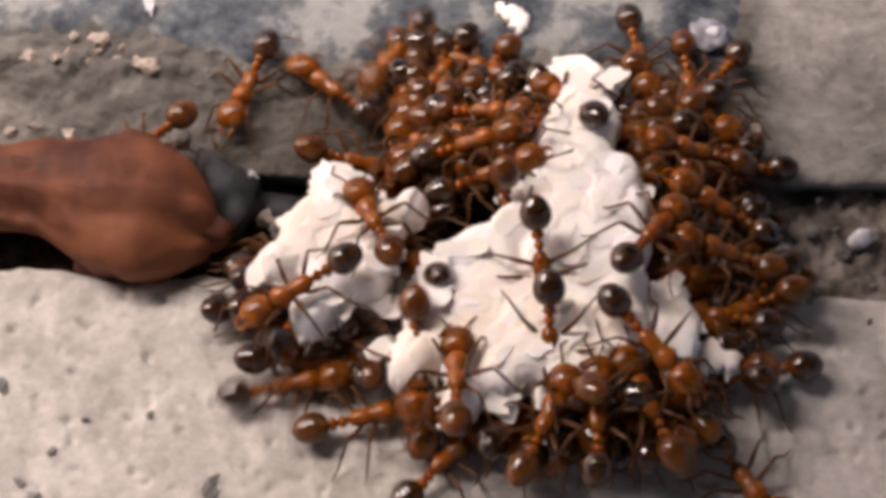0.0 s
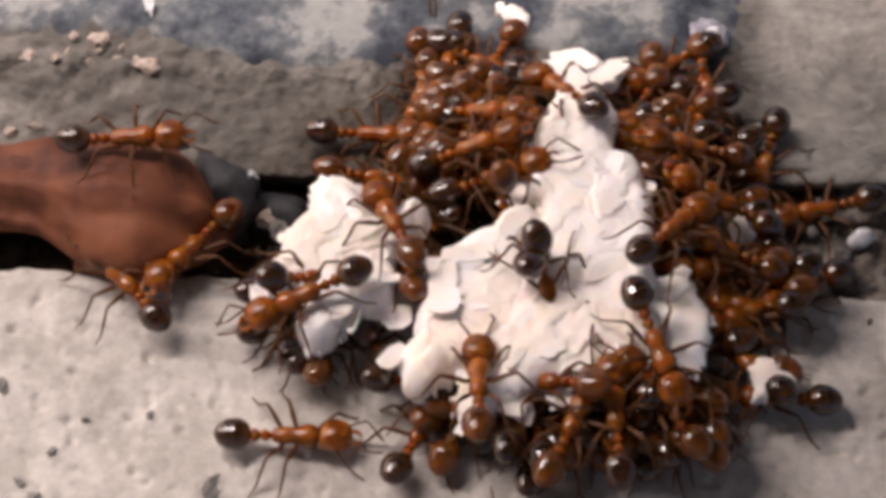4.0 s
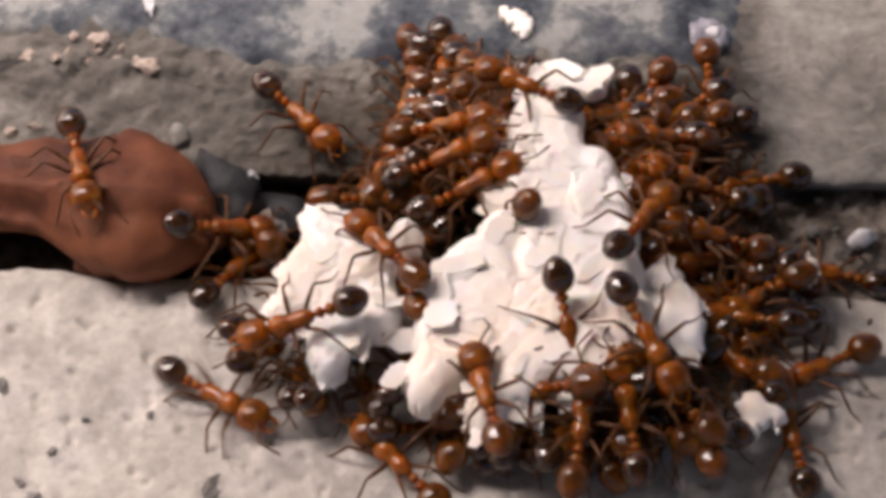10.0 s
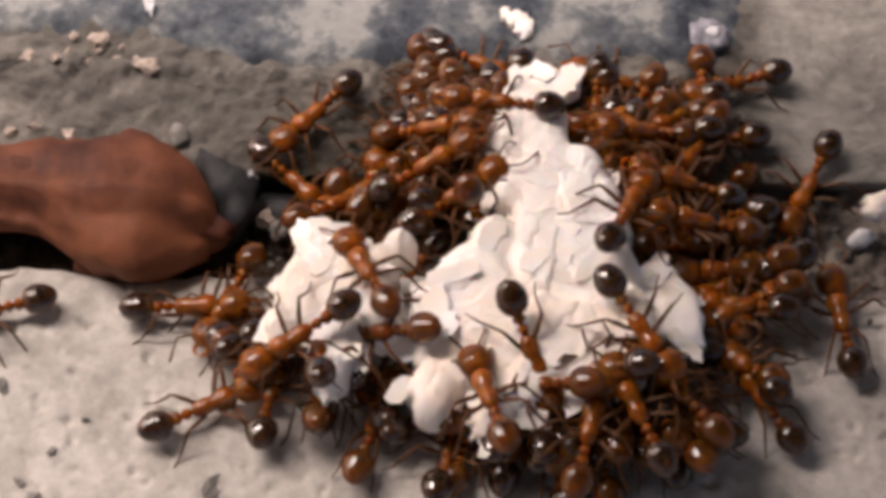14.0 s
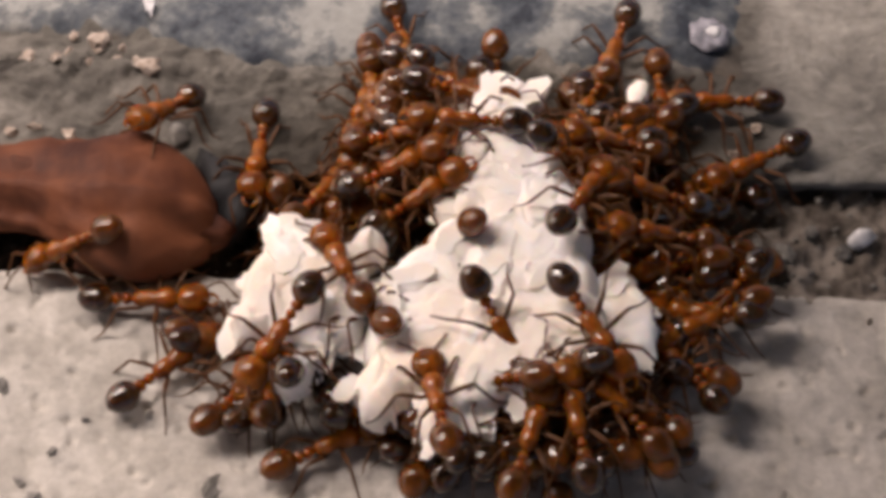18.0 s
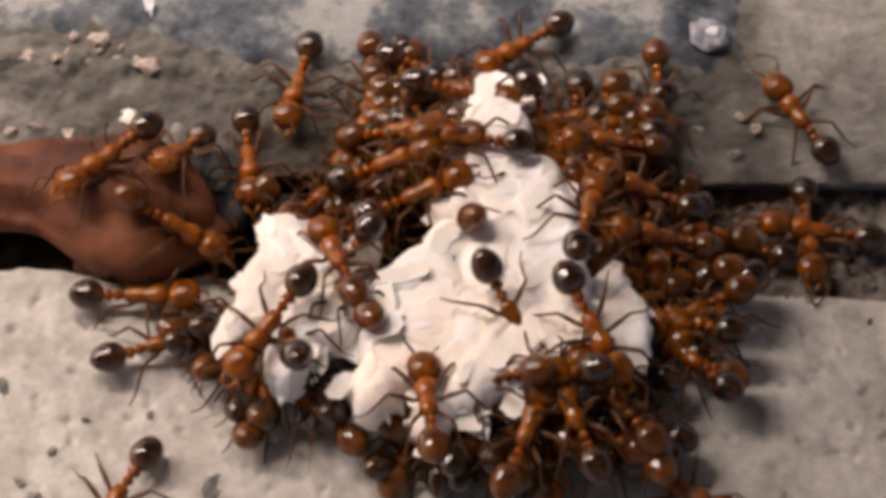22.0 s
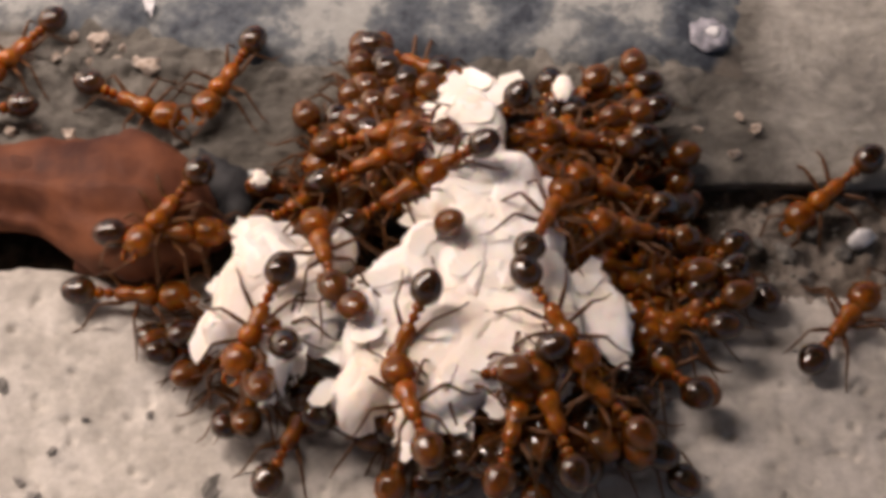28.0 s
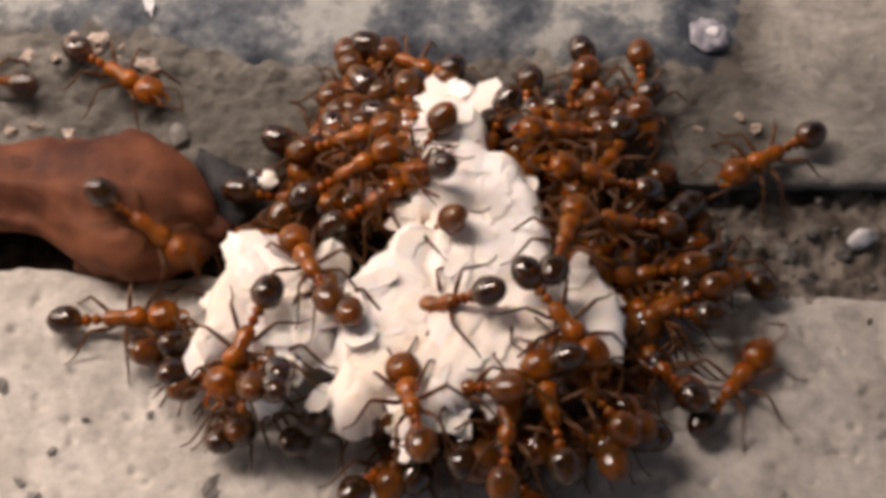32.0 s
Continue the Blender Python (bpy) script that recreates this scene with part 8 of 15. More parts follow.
    crawl(52, [(0, 20.88, -0.53, -1, 180, 0, 0), (1, 20.88, -0.53, -1, 180, 0, 3), (2, 13.76, 0.22, -0.57, 140, 0, -5), (2.5, 13.16, -1.19, -0.59, 192, 0, -3), (3, 12.56, -2.59, -0.61, 244, 0, -1), (4.5, 11.82, -1.75, -0.68, 199, 4, 0), (6, 11.08, -0.9, -0.75, 153, 8, 1), (7, 11.46, -1.57, -0.55, 206, 0, -2), (8, 10.12, -3.59, 0, 167, 0, 1), (8.5, 11, -5.38, -0.01, 230, 1, 1), (9, 11.88, -7.17, -0.01, 293, 2, 2), (9.5, 11.25, -5.68, -0.01, 248, 1, 3), (10, 10.62, -4.18, 0, 203, 0, 4), (11, 12.72, -4.98, -0.04, 272, 0, -5), (11.5, 12.19, -4.43, -0.02, 212, 0, -1), (12, 11.65, -3.87, 0, 152, 0, 2), (13, 12.78, -3.97, -0.01, 105, 2, -2), (14, 13.54, -3.17, -0.03, 94, 1, -3), (15.5, 18.52, -4.12, -0.04, 47, 0, 1), (17, 23.5, -5.06, -0.05, 0, 0, 6), (18, 23.5, -5.06, -0.05, 0, 0, 2), (19, 23.5, -5.06, -0.05, 0, 0, -1), (20, 23.5, -5.06, -0.05, 0, 0, -5), (21, 23.5, -5.06, -0.05, 0, 0, 6), (22, 23.5, -5.06, -0.05, 0, 0, -6), (23, 23.5, -5.06, -0.05, 0, 0, -4), (24, 23.5, -5.06, -0.05, 0, 0, -5), (25, 23.5, -5.06, -0.05, 0, 0, 4), (28, 23.5, -5.06, -0.05, 0, 0, 4), (29, 23.5, -5.06, -0.05, 0, 0, 4), (30, 23.5, -5.06, -0.05, 0, 0, -4), (31, 23.5, -5.06, -0.05, 0, 0, 0), (32, 23.5, -5.06, -0.05, 0, 0, 4)])
    crawl(53, [(0, -21.93, 6.54, 0.55, 0, 0, -1), (1, -21.93, 6.54, 0.55, 0, 0, 4), (2, -21.93, 6.54, 0.55, 0, 0, 2), (3, -21.93, 6.54, 0.55, 0, 0, 6), (4, -20.24, 6.46, 0.56, -58, 1, 3), (5, -18.56, 6.37, 0.58, -117, 1, 0), (6, -16.87, 6.29, 0.59, -175, 2, -3), (7, -25.99, 6.54, 0.55, -180, 0, 4), (8, -25.99, 6.54, 0.55, -180, 0, -5), (9, -25.99, 6.54, 0.55, -180, 0, -3), (10, -25.99, 6.54, 0.55, -180, 0, -2), (11, -25.99, 6.54, 0.55, -180, 0, 1), (12, -25.99, 6.54, 0.55, -180, 0, -6), (13, -25.99, 6.54, 0.55, -180, 0, -3), (14, -25.99, 6.54, 0.55, -180, 0, -6), (17, -25.99, 6.54, 0.55, -180, 0, -1), (18, -25.99, 6.54, 0.55, -180, 0, -1), (19, -25.99, 6.54, 0.55, -180, 0, 0), (20, -25.99, 6.54, 0.55, -180, 0, -5), (21, -25.99, 6.54, 0.55, -180, 0, 2), (22, -25.99, 6.54, 0.55, -180, 0, 3), (23, -25.99, 6.54, 0.55, -180, 0, 4), (24, -25.99, 6.54, 0.55, -180, 0, 6), (25, -25.99, 6.54, 0.55, -180, 0, 0), (28, -25.99, 6.54, 0.55, -180, 0, 4), (29, -25.99, 6.54, 0.55, -180, 0, 3), (30, -25.99, 6.54, 0.55, -180, 0, -4), (31, -25.99, 6.54, 0.55, -180, 0, 0), (32, -25.99, 6.54, 0.55, -180, 0, -2)])
    crawl(54, [(0, -11.53, -14.99, 0.5, 98, 0, 5), (1, -11.53, -14.99, 0.5, 98, 0, 1), (2, -11.53, -14.99, 0.5, 98, 0, 0), (3, -11.53, -14.99, 0.5, 98, 0, 2), (6, -11.53, -14.99, 0.5, 98, 0, 1), (6.33333, -11.98, -13.74, 0.31, 148, 0, 0), (6.66667, -12.44, -12.48, 0.11, 199, 1, -1), (7, -12.89, -11.23, -0.08, 250, 1, -3), (8, -10.6, -10.58, 0, 248, 0, -1), (8.33333, -9.88, -9.26, -0.02, 302, 1, -2), (8.66667, -9.17, -7.93, -0.04, 355, 1, -2), (9, -8.45, -6.61, -0.06, 409, 2, -3), (9.5, -7.86, -6.5, -0.04, 369, 0, 1), (10, -7.27, -6.39, -0.02, 329, -1, 6), (10.5, 0.12, -1.72, -0.15, 285, 9, 0), (11, 7.51, 2.96, -0.27, 242, 18, -5), (12, 7.55, 3, -0.24, 244, 17, 6), (13, 7.49, 2.92, -0.27, 243, 18, -3), (14, 7.19, 2.92, -0.29, 245, 17, 3), (17, 5.84, 2.56, -0.26, 240, 23, 3), (18, 5.99, 2.55, -0.31, 237, 23, -3), (19, 5.86, 2.59, -0.28, 238, 22, 0), (20, 5.94, 2.49, -0.31, 236, 23, 1), (21, 5.8, 2.62, -0.26, 238, 23, 2), (22, 5.46, 2.84, -0.05, 233, 16, -2), (23, 5.41, 3.02, 0.32, 237, 1, 4), (24, 5.19, 2.7, 0.09, 218, 12, 4), (25, 5.34, 2.23, -0.32, 239, 25, -1), (28, 6.24, 3.22, -0.15, 236, 14, 2), (29, 6.36, 2.98, 0.34, 207, 2, 3), (30, 6.37, 3, 0.34, 201, 2, 3), (31, 6.37, 3.11, 0.32, 212, 1, -2), (32, 5.67, 3.21, -0.15, 237, 16, 3)])
    crawl(55, [(0, 7.65, 0.91, -1.66, -127, 32, -1), (1, 7.67, 0.95, -1.63, -126, 32, -2), (2, 7.93, 0.77, -1.68, -124, 32, -5), (3, 7.53, 1.23, -1.29, -124, 30, 1), (6, 7.38, -0.26, -0.38, -120, -16, -6), (7, 7.95, 1.28, -1.37, -124, 32, 2), (8, 7.98, 0.95, -1.63, -123, 32, 1), (9, 6.94, -0.74, -0.34, -119, -18, -6), (10, 7.99, -0.53, -0.9, -128, 22, 1), (11, 8.4, 0.38, -1.1, -130, 15, 0), (12, 8.56, 0.55, -1.05, -131, 10, 4), (13, 8.75, 1.09, -0.82, -133, 8, 4), (14, 8.19, 0.86, -0.92, -129, 6, 0), (17, 8.06, 1.24, -0.88, -138, 9, -6), (18, 8.7, 0.68, -0.84, -204, 3, 3), (19, 8.51, 0.71, -0.89, -204, 3, -5), (20, 8.8, 1.16, -0.85, -210, 8, 1), (21, 8.7, 0.88, -0.83, -205, 5, 2), (22, 8.98, 1.14, -0.82, -209, 8, 4), (22.5, 8.47, 0.92, -0.94, -173, 5, 4), (23, 7.95, 0.69, -1.06, -138, 2, 4), (24, 8.15, 0.89, -0.97, -139, 3, -1), (24.3333, 9.57, 1.86, -0.52, -88, 3, 2), (24.6667, 10.98, 2.83, -0.08, -37, 2, 4), (25, 12.39, 3.8, 0.37, 14, 1, 6), (26.5, 8.24, 2.46, -0.52, -50, 16, 1), (28, 4.1, 1.11, -1.41, -113, 32, -3), (29, 3.83, 1.33, -1.36, -112, 32, 5), (30, 3.72, 1.21, -1.38, -109, 32, 1), (31, 3.61, 1.31, -1.39, -109, 32, 0), (32, 3.58, 1.29, -1.4, -110, 32, -5)])
    crawl(56, [(0, 9.15, -14.97, 0.45, 84, 0, -2), (1, 9.15, -14.97, 0.45, 84, 0, -5), (2, 9.15, -14.97, 0.45, 84, 0, -3), (3, 9.15, -14.97, 0.45, 84, 0, 2), (6, 9.15, -14.97, 0.45, 84, 0, -3), (6.5, 10.02, -12.93, 0.23, 23, 0, 0), (7, 10.89, -10.89, 0.01, -39, 0, 3), (8, 8.75, -18.71, 0.45, -96, 0, 3), (9, 8.75, -18.71, 0.45, -96, 0, -6), (10, 8.75, -18.71, 0.45, -96, 0, 4), (11, 8.75, -18.71, 0.45, -96, 0, 0), (12, 8.75, -18.71, 0.45, -96, 0, -6), (13, 8.75, -18.71, 0.45, -96, 0, -1), (14, 8.75, -18.71, 0.45, -96, 0, -2), (17, 8.75, -18.71, 0.45, -96, 0, 1), (18, 8.75, -18.71, 0.45, -96, 0, 1), (19, 8.75, -18.71, 0.45, -96, 0, 5), (20, 8.75, -18.71, 0.45, -96, 0, 3), (21, 8.75, -18.71, 0.45, -96, 0, 2), (22, 8.75, -18.71, 0.45, -96, 0, 3), (23, 8.75, -18.71, 0.45, -96, 0, -2), (24, 8.75, -18.71, 0.45, -96, 0, -4), (25, 8.75, -18.71, 0.45, -96, 0, -1), (28, 8.75, -18.71, 0.45, -96, 0, -3), (29, 8.75, -18.71, 0.45, -96, 0, 1), (30, 8.75, -18.71, 0.45, -96, 0, 5), (31, 8.75, -18.71, 0.45, -96, 0, 1), (32, 8.75, -18.71, 0.45, -96, 0, -1)])
    crawl(57, [(0, -20.27, -1.92, 0, 0, 0, -3), (1, -20.27, -1.92, 0, 0, 0, -1), (2, -20.27, -1.92, 0, 0, 0, 5), (3, -20.27, -1.92, 0, 0, 0, 4), (6, -20.27, -1.92, 0, 0, 0, 3), (7, -20.27, -1.92, 0, 0, 0, -6), (8, -12.87, -1.71, 0.15, 9, 0, 1), (8.33333, -13.91, -2.1, 0.13, 66, 1, 0), (8.66667, -14.96, -2.48, 0.11, 124, 1, -2), (9, -16.01, -2.87, 0.09, 181, 2, -3), (10, -24.03, -2.73, 0, 180, 0, -4), (11, -24.03, -2.73, 0, 180, 0, -5), (12, -24.03, -2.73, 0, 180, 0, -6), (13, -24.03, -2.73, 0, 180, 0, 3), (14, -24.03, -2.73, 0, 180, 0, -4), (17, -24.03, -2.73, 0, 180, 0, 3), (18, -24.03, -2.73, 0, 180, 0, -1), (19, -24.03, -2.73, 0, 180, 0, -5), (20, -24.03, -2.73, 0, 180, 0, 0), (21, -24.03, -2.73, 0, 180, 0, -1), (22, -24.03, -2.73, 0, 180, 0, 0), (23, -24.03, -2.73, 0, 180, 0, 5), (24, -24.03, -2.73, 0, 180, 0, 2), (25, -24.03, -2.73, 0, 180, 0, -4), (28, -24.03, -2.73, 0, 180, 0, 2), (29, -24.03, -2.73, 0, 180, 0, 0), (30, -24.03, -2.73, 0, 180, 0, 4), (31, -24.03, -2.73, 0, 180, 0, -5), (32, -24.03, -2.73, 0, 180, 0, 0)])
    crawl(58, [(0, 12.24, -14.89, 0.17, 82, 1, -3), (1, 12.24, -14.89, 0.17, 82, 1, 0), (2, 12.24, -14.89, 0.17, 82, 1, 3), (3, 12.24, -14.89, 0.17, 82, 1, 0), (6, 12.24, -14.89, 0.17, 82, 1, 0), (7, 12.24, -14.89, 0.17, 82, 1, 2), (8, 11.7, -8.1, -0.09, 147, 0, -6), (8.33333, 12.74, -9, -0.07, 201, 0, -3), (8.66667, 13.78, -9.9, -0.06, 256, 0, -1), (9, 14.81, -10.8, -0.05, 311, 0, 1), (10, 22.42, -9.68, 0, 360, 0, 3), (11, 22.42, -9.68, 0, 360, 0, -4), (12, 22.42, -9.68, 0, 360, 0, 0), (13, 22.42, -9.68, 0, 360, 0, 0), (14, 22.42, -9.68, 0, 360, 0, 4), (17, 22.42, -9.68, 0, 360, 0, 5), (18, 22.42, -9.68, 0, 360, 0, 3), (19, 22.42, -9.68, 0, 360, 0, -5), (20, 22.42, -9.68, 0, 360, 0, 4), (21, 22.42, -9.68, 0, 360, 0, -2), (22, 22.42, -9.68, 0, 360, 0, -4), (23, 22.42, -9.68, 0, 360, 0, 6), (24, 22.42, -9.68, 0, 360, 0, -2), (25, 22.42, -9.68, 0, 360, 0, -4), (28, 22.42, -9.68, 0, 360, 0, 0), (29, 22.42, -9.68, 0, 360, 0, 6), (30, 22.42, -9.68, 0, 360, 0, -1), (31, 22.42, -9.68, 0, 360, 0, -4), (32, 22.42, -9.68, 0, 360, 0, 0)])
    crawl(59, [(0, -22.21, 7.98, 0.65, 0, 0, -3), (1, -22.21, 7.98, 0.65, 0, 0, 3), (2, -22.21, 7.98, 0.65, 0, 0, -2), (3, -22.21, 7.98, 0.65, 0, 0, 5), (6, -22.21, 7.98, 0.65, 0, 0, 2), (7, -22.21, 7.98, 0.65, 0, 0, -5), (8, -22.21, 7.98, 0.65, 0, 0, 6), (8.33333, -20.66, 7.82, 0.7, -57, 1, 3), (8.66667, -19.12, 7.66, 0.76, -114, 2, 0), (9, -17.57, 7.5, 0.81, -171, 3, -3), (10, -26.29, 7.98, 0.65, -180, 0, 5), (11, -26.29, 7.98, 0.65, -180, 0, -5), (12, -26.29, 7.98, 0.65, -180, 0, 4), (13, -26.29, 7.98, 0.65, -180, 0, 3), (14, -26.29, 7.98, 0.65, -180, 0, -3), (17, -26.29, 7.98, 0.65, -180, 0, 3), (18, -26.29, 7.98, 0.65, -180, 0, 4), (19, -26.29, 7.98, 0.65, -180, 0, -3), (20, -26.29, 7.98, 0.65, -180, 0, 0), (21, -26.29, 7.98, 0.65, -180, 0, -4), (22, -26.29, 7.98, 0.65, -180, 0, -1), (23, -26.29, 7.98, 0.65, -180, 0, -5), (24, -26.29, 7.98, 0.65, -180, 0, 2), (25, -26.29, 7.98, 0.65, -180, 0, -2), (28, -26.29, 7.98, 0.65, -180, 0, 4), (29, -26.29, 7.98, 0.65, -180, 0, -3), (30, -26.29, 7.98, 0.65, -180, 0, 5), (31, -26.29, 7.98, 0.65, -180, 0, 5), (32, -26.29, 7.98, 0.65, -180, 0, 4)])
    crawl(60, [(0, 21.39, 1.42, -1.3, 180, 0, 0), (1, 21.39, 1.42, -1.3, 180, 0, 1), (2, 21.39, 1.42, -1.3, 180, 0, 0), (3, 21.39, 1.42, -1.3, 180, 0, -4), (6, 21.39, 1.42, -1.3, 180, 0, -6), (7, 21.39, 1.42, -1.3, 180, 0, -1), (8, 21.39, 1.42, -1.3, 180, 0, 0), (9, 13.57, 0.38, -0.26, 180, 12, 3), (9.33333, 17.52, 0.73, -0.61, 120, 8, 2), (9.66667, 21.47, 1.07, -0.95, 60, 4, 0), (10, 25.42, 1.42, -1.3, 0, 0, -2), (11, 25.42, 1.42, -1.3, 0, 0, 6), (12, 25.42, 1.42, -1.3, 0, 0, -5), (13, 25.42, 1.42, -1.3, 0, 0, 2), (14, 25.42, 1.42, -1.3, 0, 0, -6), (17, 25.42, 1.42, -1.3, 0, 0, -3), (18, 25.42, 1.42, -1.3, 0, 0, -4), (19, 25.42, 1.42, -1.3, 0, 0, 6), (20, 25.42, 1.42, -1.3, 0, 0, 2), (21, 25.42, 1.42, -1.3, 0, 0, 1), (22, 25.42, 1.42, -1.3, 0, 0, 4), (23, 25.42, 1.42, -1.3, 0, 0, 5), (24, 25.42, 1.42, -1.3, 0, 0, -1), (25, 25.42, 1.42, -1.3, 0, 0, 4), (28, 25.42, 1.42, -1.3, 0, 0, -3), (29, 25.42, 1.42, -1.3, 0, 0, 2), (30, 25.42, 1.42, -1.3, 0, 0, 4), (31, 25.42, 1.42, -1.3, 0, 0, -1), (32, 25.42, 1.42, -1.3, 0, 0, 2)])
    crawl(61, [(0, 3.62, -14.96, 0.45, 88, 0, -6), (1, 3.94, -6.77, -0.71, 90, 32, -4), (2, 3.74, -7.68, -0.09, 79, 5, 5), (3, 3.89, -7.83, -0.03, 68, 2, -4), (6, 3.36, -7.46, -0.15, 73, 9, 3), (7, 3.55, -7.52, -0.1, 79, 8, 3), (8, 3.76, -7.53, -0.1, 85, 13, 0), (9, 3.63, -7.45, -0.1, 73, 7, -4), (10, 3.57, -7, -0.1, 74, 18, 4), (11, 3.64, -7.16, -0.1, 102, 16, 6), (12, 4.1, -7.49, -0.1, 116, 9, -1), (13, 3.71, -8.12, 0.01, 102, 0, 1), (14, 3.51, -8.3, -0.02, 103, 0, -5), (17, 2.01, -8.57, -0.09, 113, 3, 2), (17.3333, 2.12, -11.95, 0.09, 165, 2, 2), (17.6667, 2.23, -15.33, 0.27, 217, 1, 2), (18, 2.34, -18.71, 0.45, 268, 0, 1), (19, 2.34, -18.71, 0.45, 268, 0, -6), (20, 2.34, -18.71, 0.45, 268, 0, 3), (21, 2.34, -18.71, 0.45, 268, 0, 1), (22, 2.34, -18.71, 0.45, 268, 0, -5), (23, 2.34, -18.71, 0.45, 268, 0, -6), (24, 2.34, -18.71, 0.45, 268, 0, -6), (25, 2.34, -18.71, 0.45, 268, 0, 5), (28, 2.34, -18.71, 0.45, 268, 0, 4), (29, 2.34, -18.71, 0.45, 268, 0, 4), (30, 2.34, -18.71, 0.45, 268, 0, 0), (31, 2.34, -18.71, 0.45, 268, 0, -4), (32, 2.34, -18.71, 0.45, 268, 0, -5)])
    crawl(62, [(0, 19.7, -4.62, -0.05, 180, 0, 5), (1, 19.7, -4.62, -0.05, 180, 0, -6), (2, 19.7, -4.62, -0.05, 180, 0, -2), (3, 19.7, -4.62, -0.05, 180, 0, 4), (6, 19.7, -4.62, -0.05, 180, 0, 4), (7, 19.7, -4.62, -0.05, 180, 0, -3), (8, 19.7, -4.62, -0.05, 180, 0, 0), (9, 19.7, -4.62, -0.05, 180, 0, -6), (10, 12.28, -5.39, 0.01, 204, 0, 0), (10.3333, 16.05, -5.13, -0.01, 256, 0, 0), (10.6667, 19.83, -4.87, -0.03, 308, 0, 0), (11, 23.61, -4.62, -0.05, 360, 0, 0), (12, 23.61, -4.62, -0.05, 360, 0, 5), (13, 23.61, -4.62, -0.05, 360, 0, 2), (14, 23.61, -4.62, -0.05, 360, 0, -3), (17, 23.61, -4.62, -0.05, 360, 0, 4), (18, 23.61, -4.62, -0.05, 360, 0, -4), (19, 23.61, -4.62, -0.05, 360, 0, -2), (20, 23.61, -4.62, -0.05, 360, 0, 5), (21, 23.61, -4.62, -0.05, 360, 0, 0), (22, 23.61, -4.62, -0.05, 360, 0, 2), (23, 23.61, -4.62, -0.05, 360, 0, 2), (24, 23.61, -4.62, -0.05, 360, 0, 0), (25, 23.61, -4.62, -0.05, 360, 0, -1), (28, 23.61, -4.62, -0.05, 360, 0, 2), (29, 23.61, -4.62, -0.05, 360, 0, -6), (30, 23.61, -4.62, -0.05, 360, 0, -4), (31, 23.61, -4.62, -0.05, 360, 0, 1), (32, 23.61, -4.62, -0.05, 360, 0, -1)])
    crawl(63, [(0, 21.71, 5.4, 0.45, 180, 0, 3), (1, 21.71, 5.4, 0.45, 180, 0, -4), (2, 21.71, 5.4, 0.45, 180, 0, -2), (3, 21.71, 5.4, 0.45, 180, 0, 1), (6, 21.71, 5.4, 0.45, 180, 0, 2), (7, 21.71, 5.4, 0.45, 180, 0, 5), (8, 21.71, 5.4, 0.45, 180, 0, 6), (9, 21.71, 5.4, 0.45, 180, 0, -2), (10, 21.71, 5.4, 0.45, 180, 0, 4), (11, 13.79, 3.9, 0.29, 233, 2, -1), (12, 13.35, 2.81, -0.09, 204, 11, -4), (13, 13.69, 1.27, -0.19, 257, 11, -6), (14, 13.12, 2.42, -0.23, 241, 15, -3), (15.5, 14.5, 3.64, 0.06, 292, 8, 0), (17, 15.89, 4.86, 0.35, 343, 0, 3), (17.5, 13.45, 3.97, 0.33, 276, 0, -1), (18, 11.02, 3.09, 0.32, 208, 1, -5), (19, 10.99, 2.57, -0.19, 191, 11, -1), (19.5, 12.04, 2.02, -0.24, 231, 12, -2), (20, 13.09, 1.46, -0.29, 272, 13, -3), (21, 12.96, 0.6, -0.49, 263, 0, -4), (22, 12.92, 0.41, -0.57, 268, 0, -6), (23, 13.27, 0.2, -0.61, 272, 3, -4), (24, 15.02, 0.09, -0.4, 333, 0, 0), (24.5, 13.46, -0.43, -0.61, 266, 0, 1), (25, 11.91, -0.94, -0.81, 199, 0, 1), (26, 12.49, -1.8, -0.56, 150, 1, 0), (27, 13.06, -2.65, -0.31, 100, 1, -2), (28, 13.64, -3.51, -0.06, 51, 2, -4), (28.5, 14.27, -2.49, -0.43, 15, 1, 0), (29, 14.89, -1.48, -0.8, -21, 0, 3), (29.5, 14.54, -2.37, -0.47, 16, 2, 4), (30, 14.18, -3.27, -0.14, 54, 4, 6), (31, 23.53, -4.95, -0.05, 0, 0, 6), (32, 23.53, -4.95, -0.05, 0, 0, -5)])
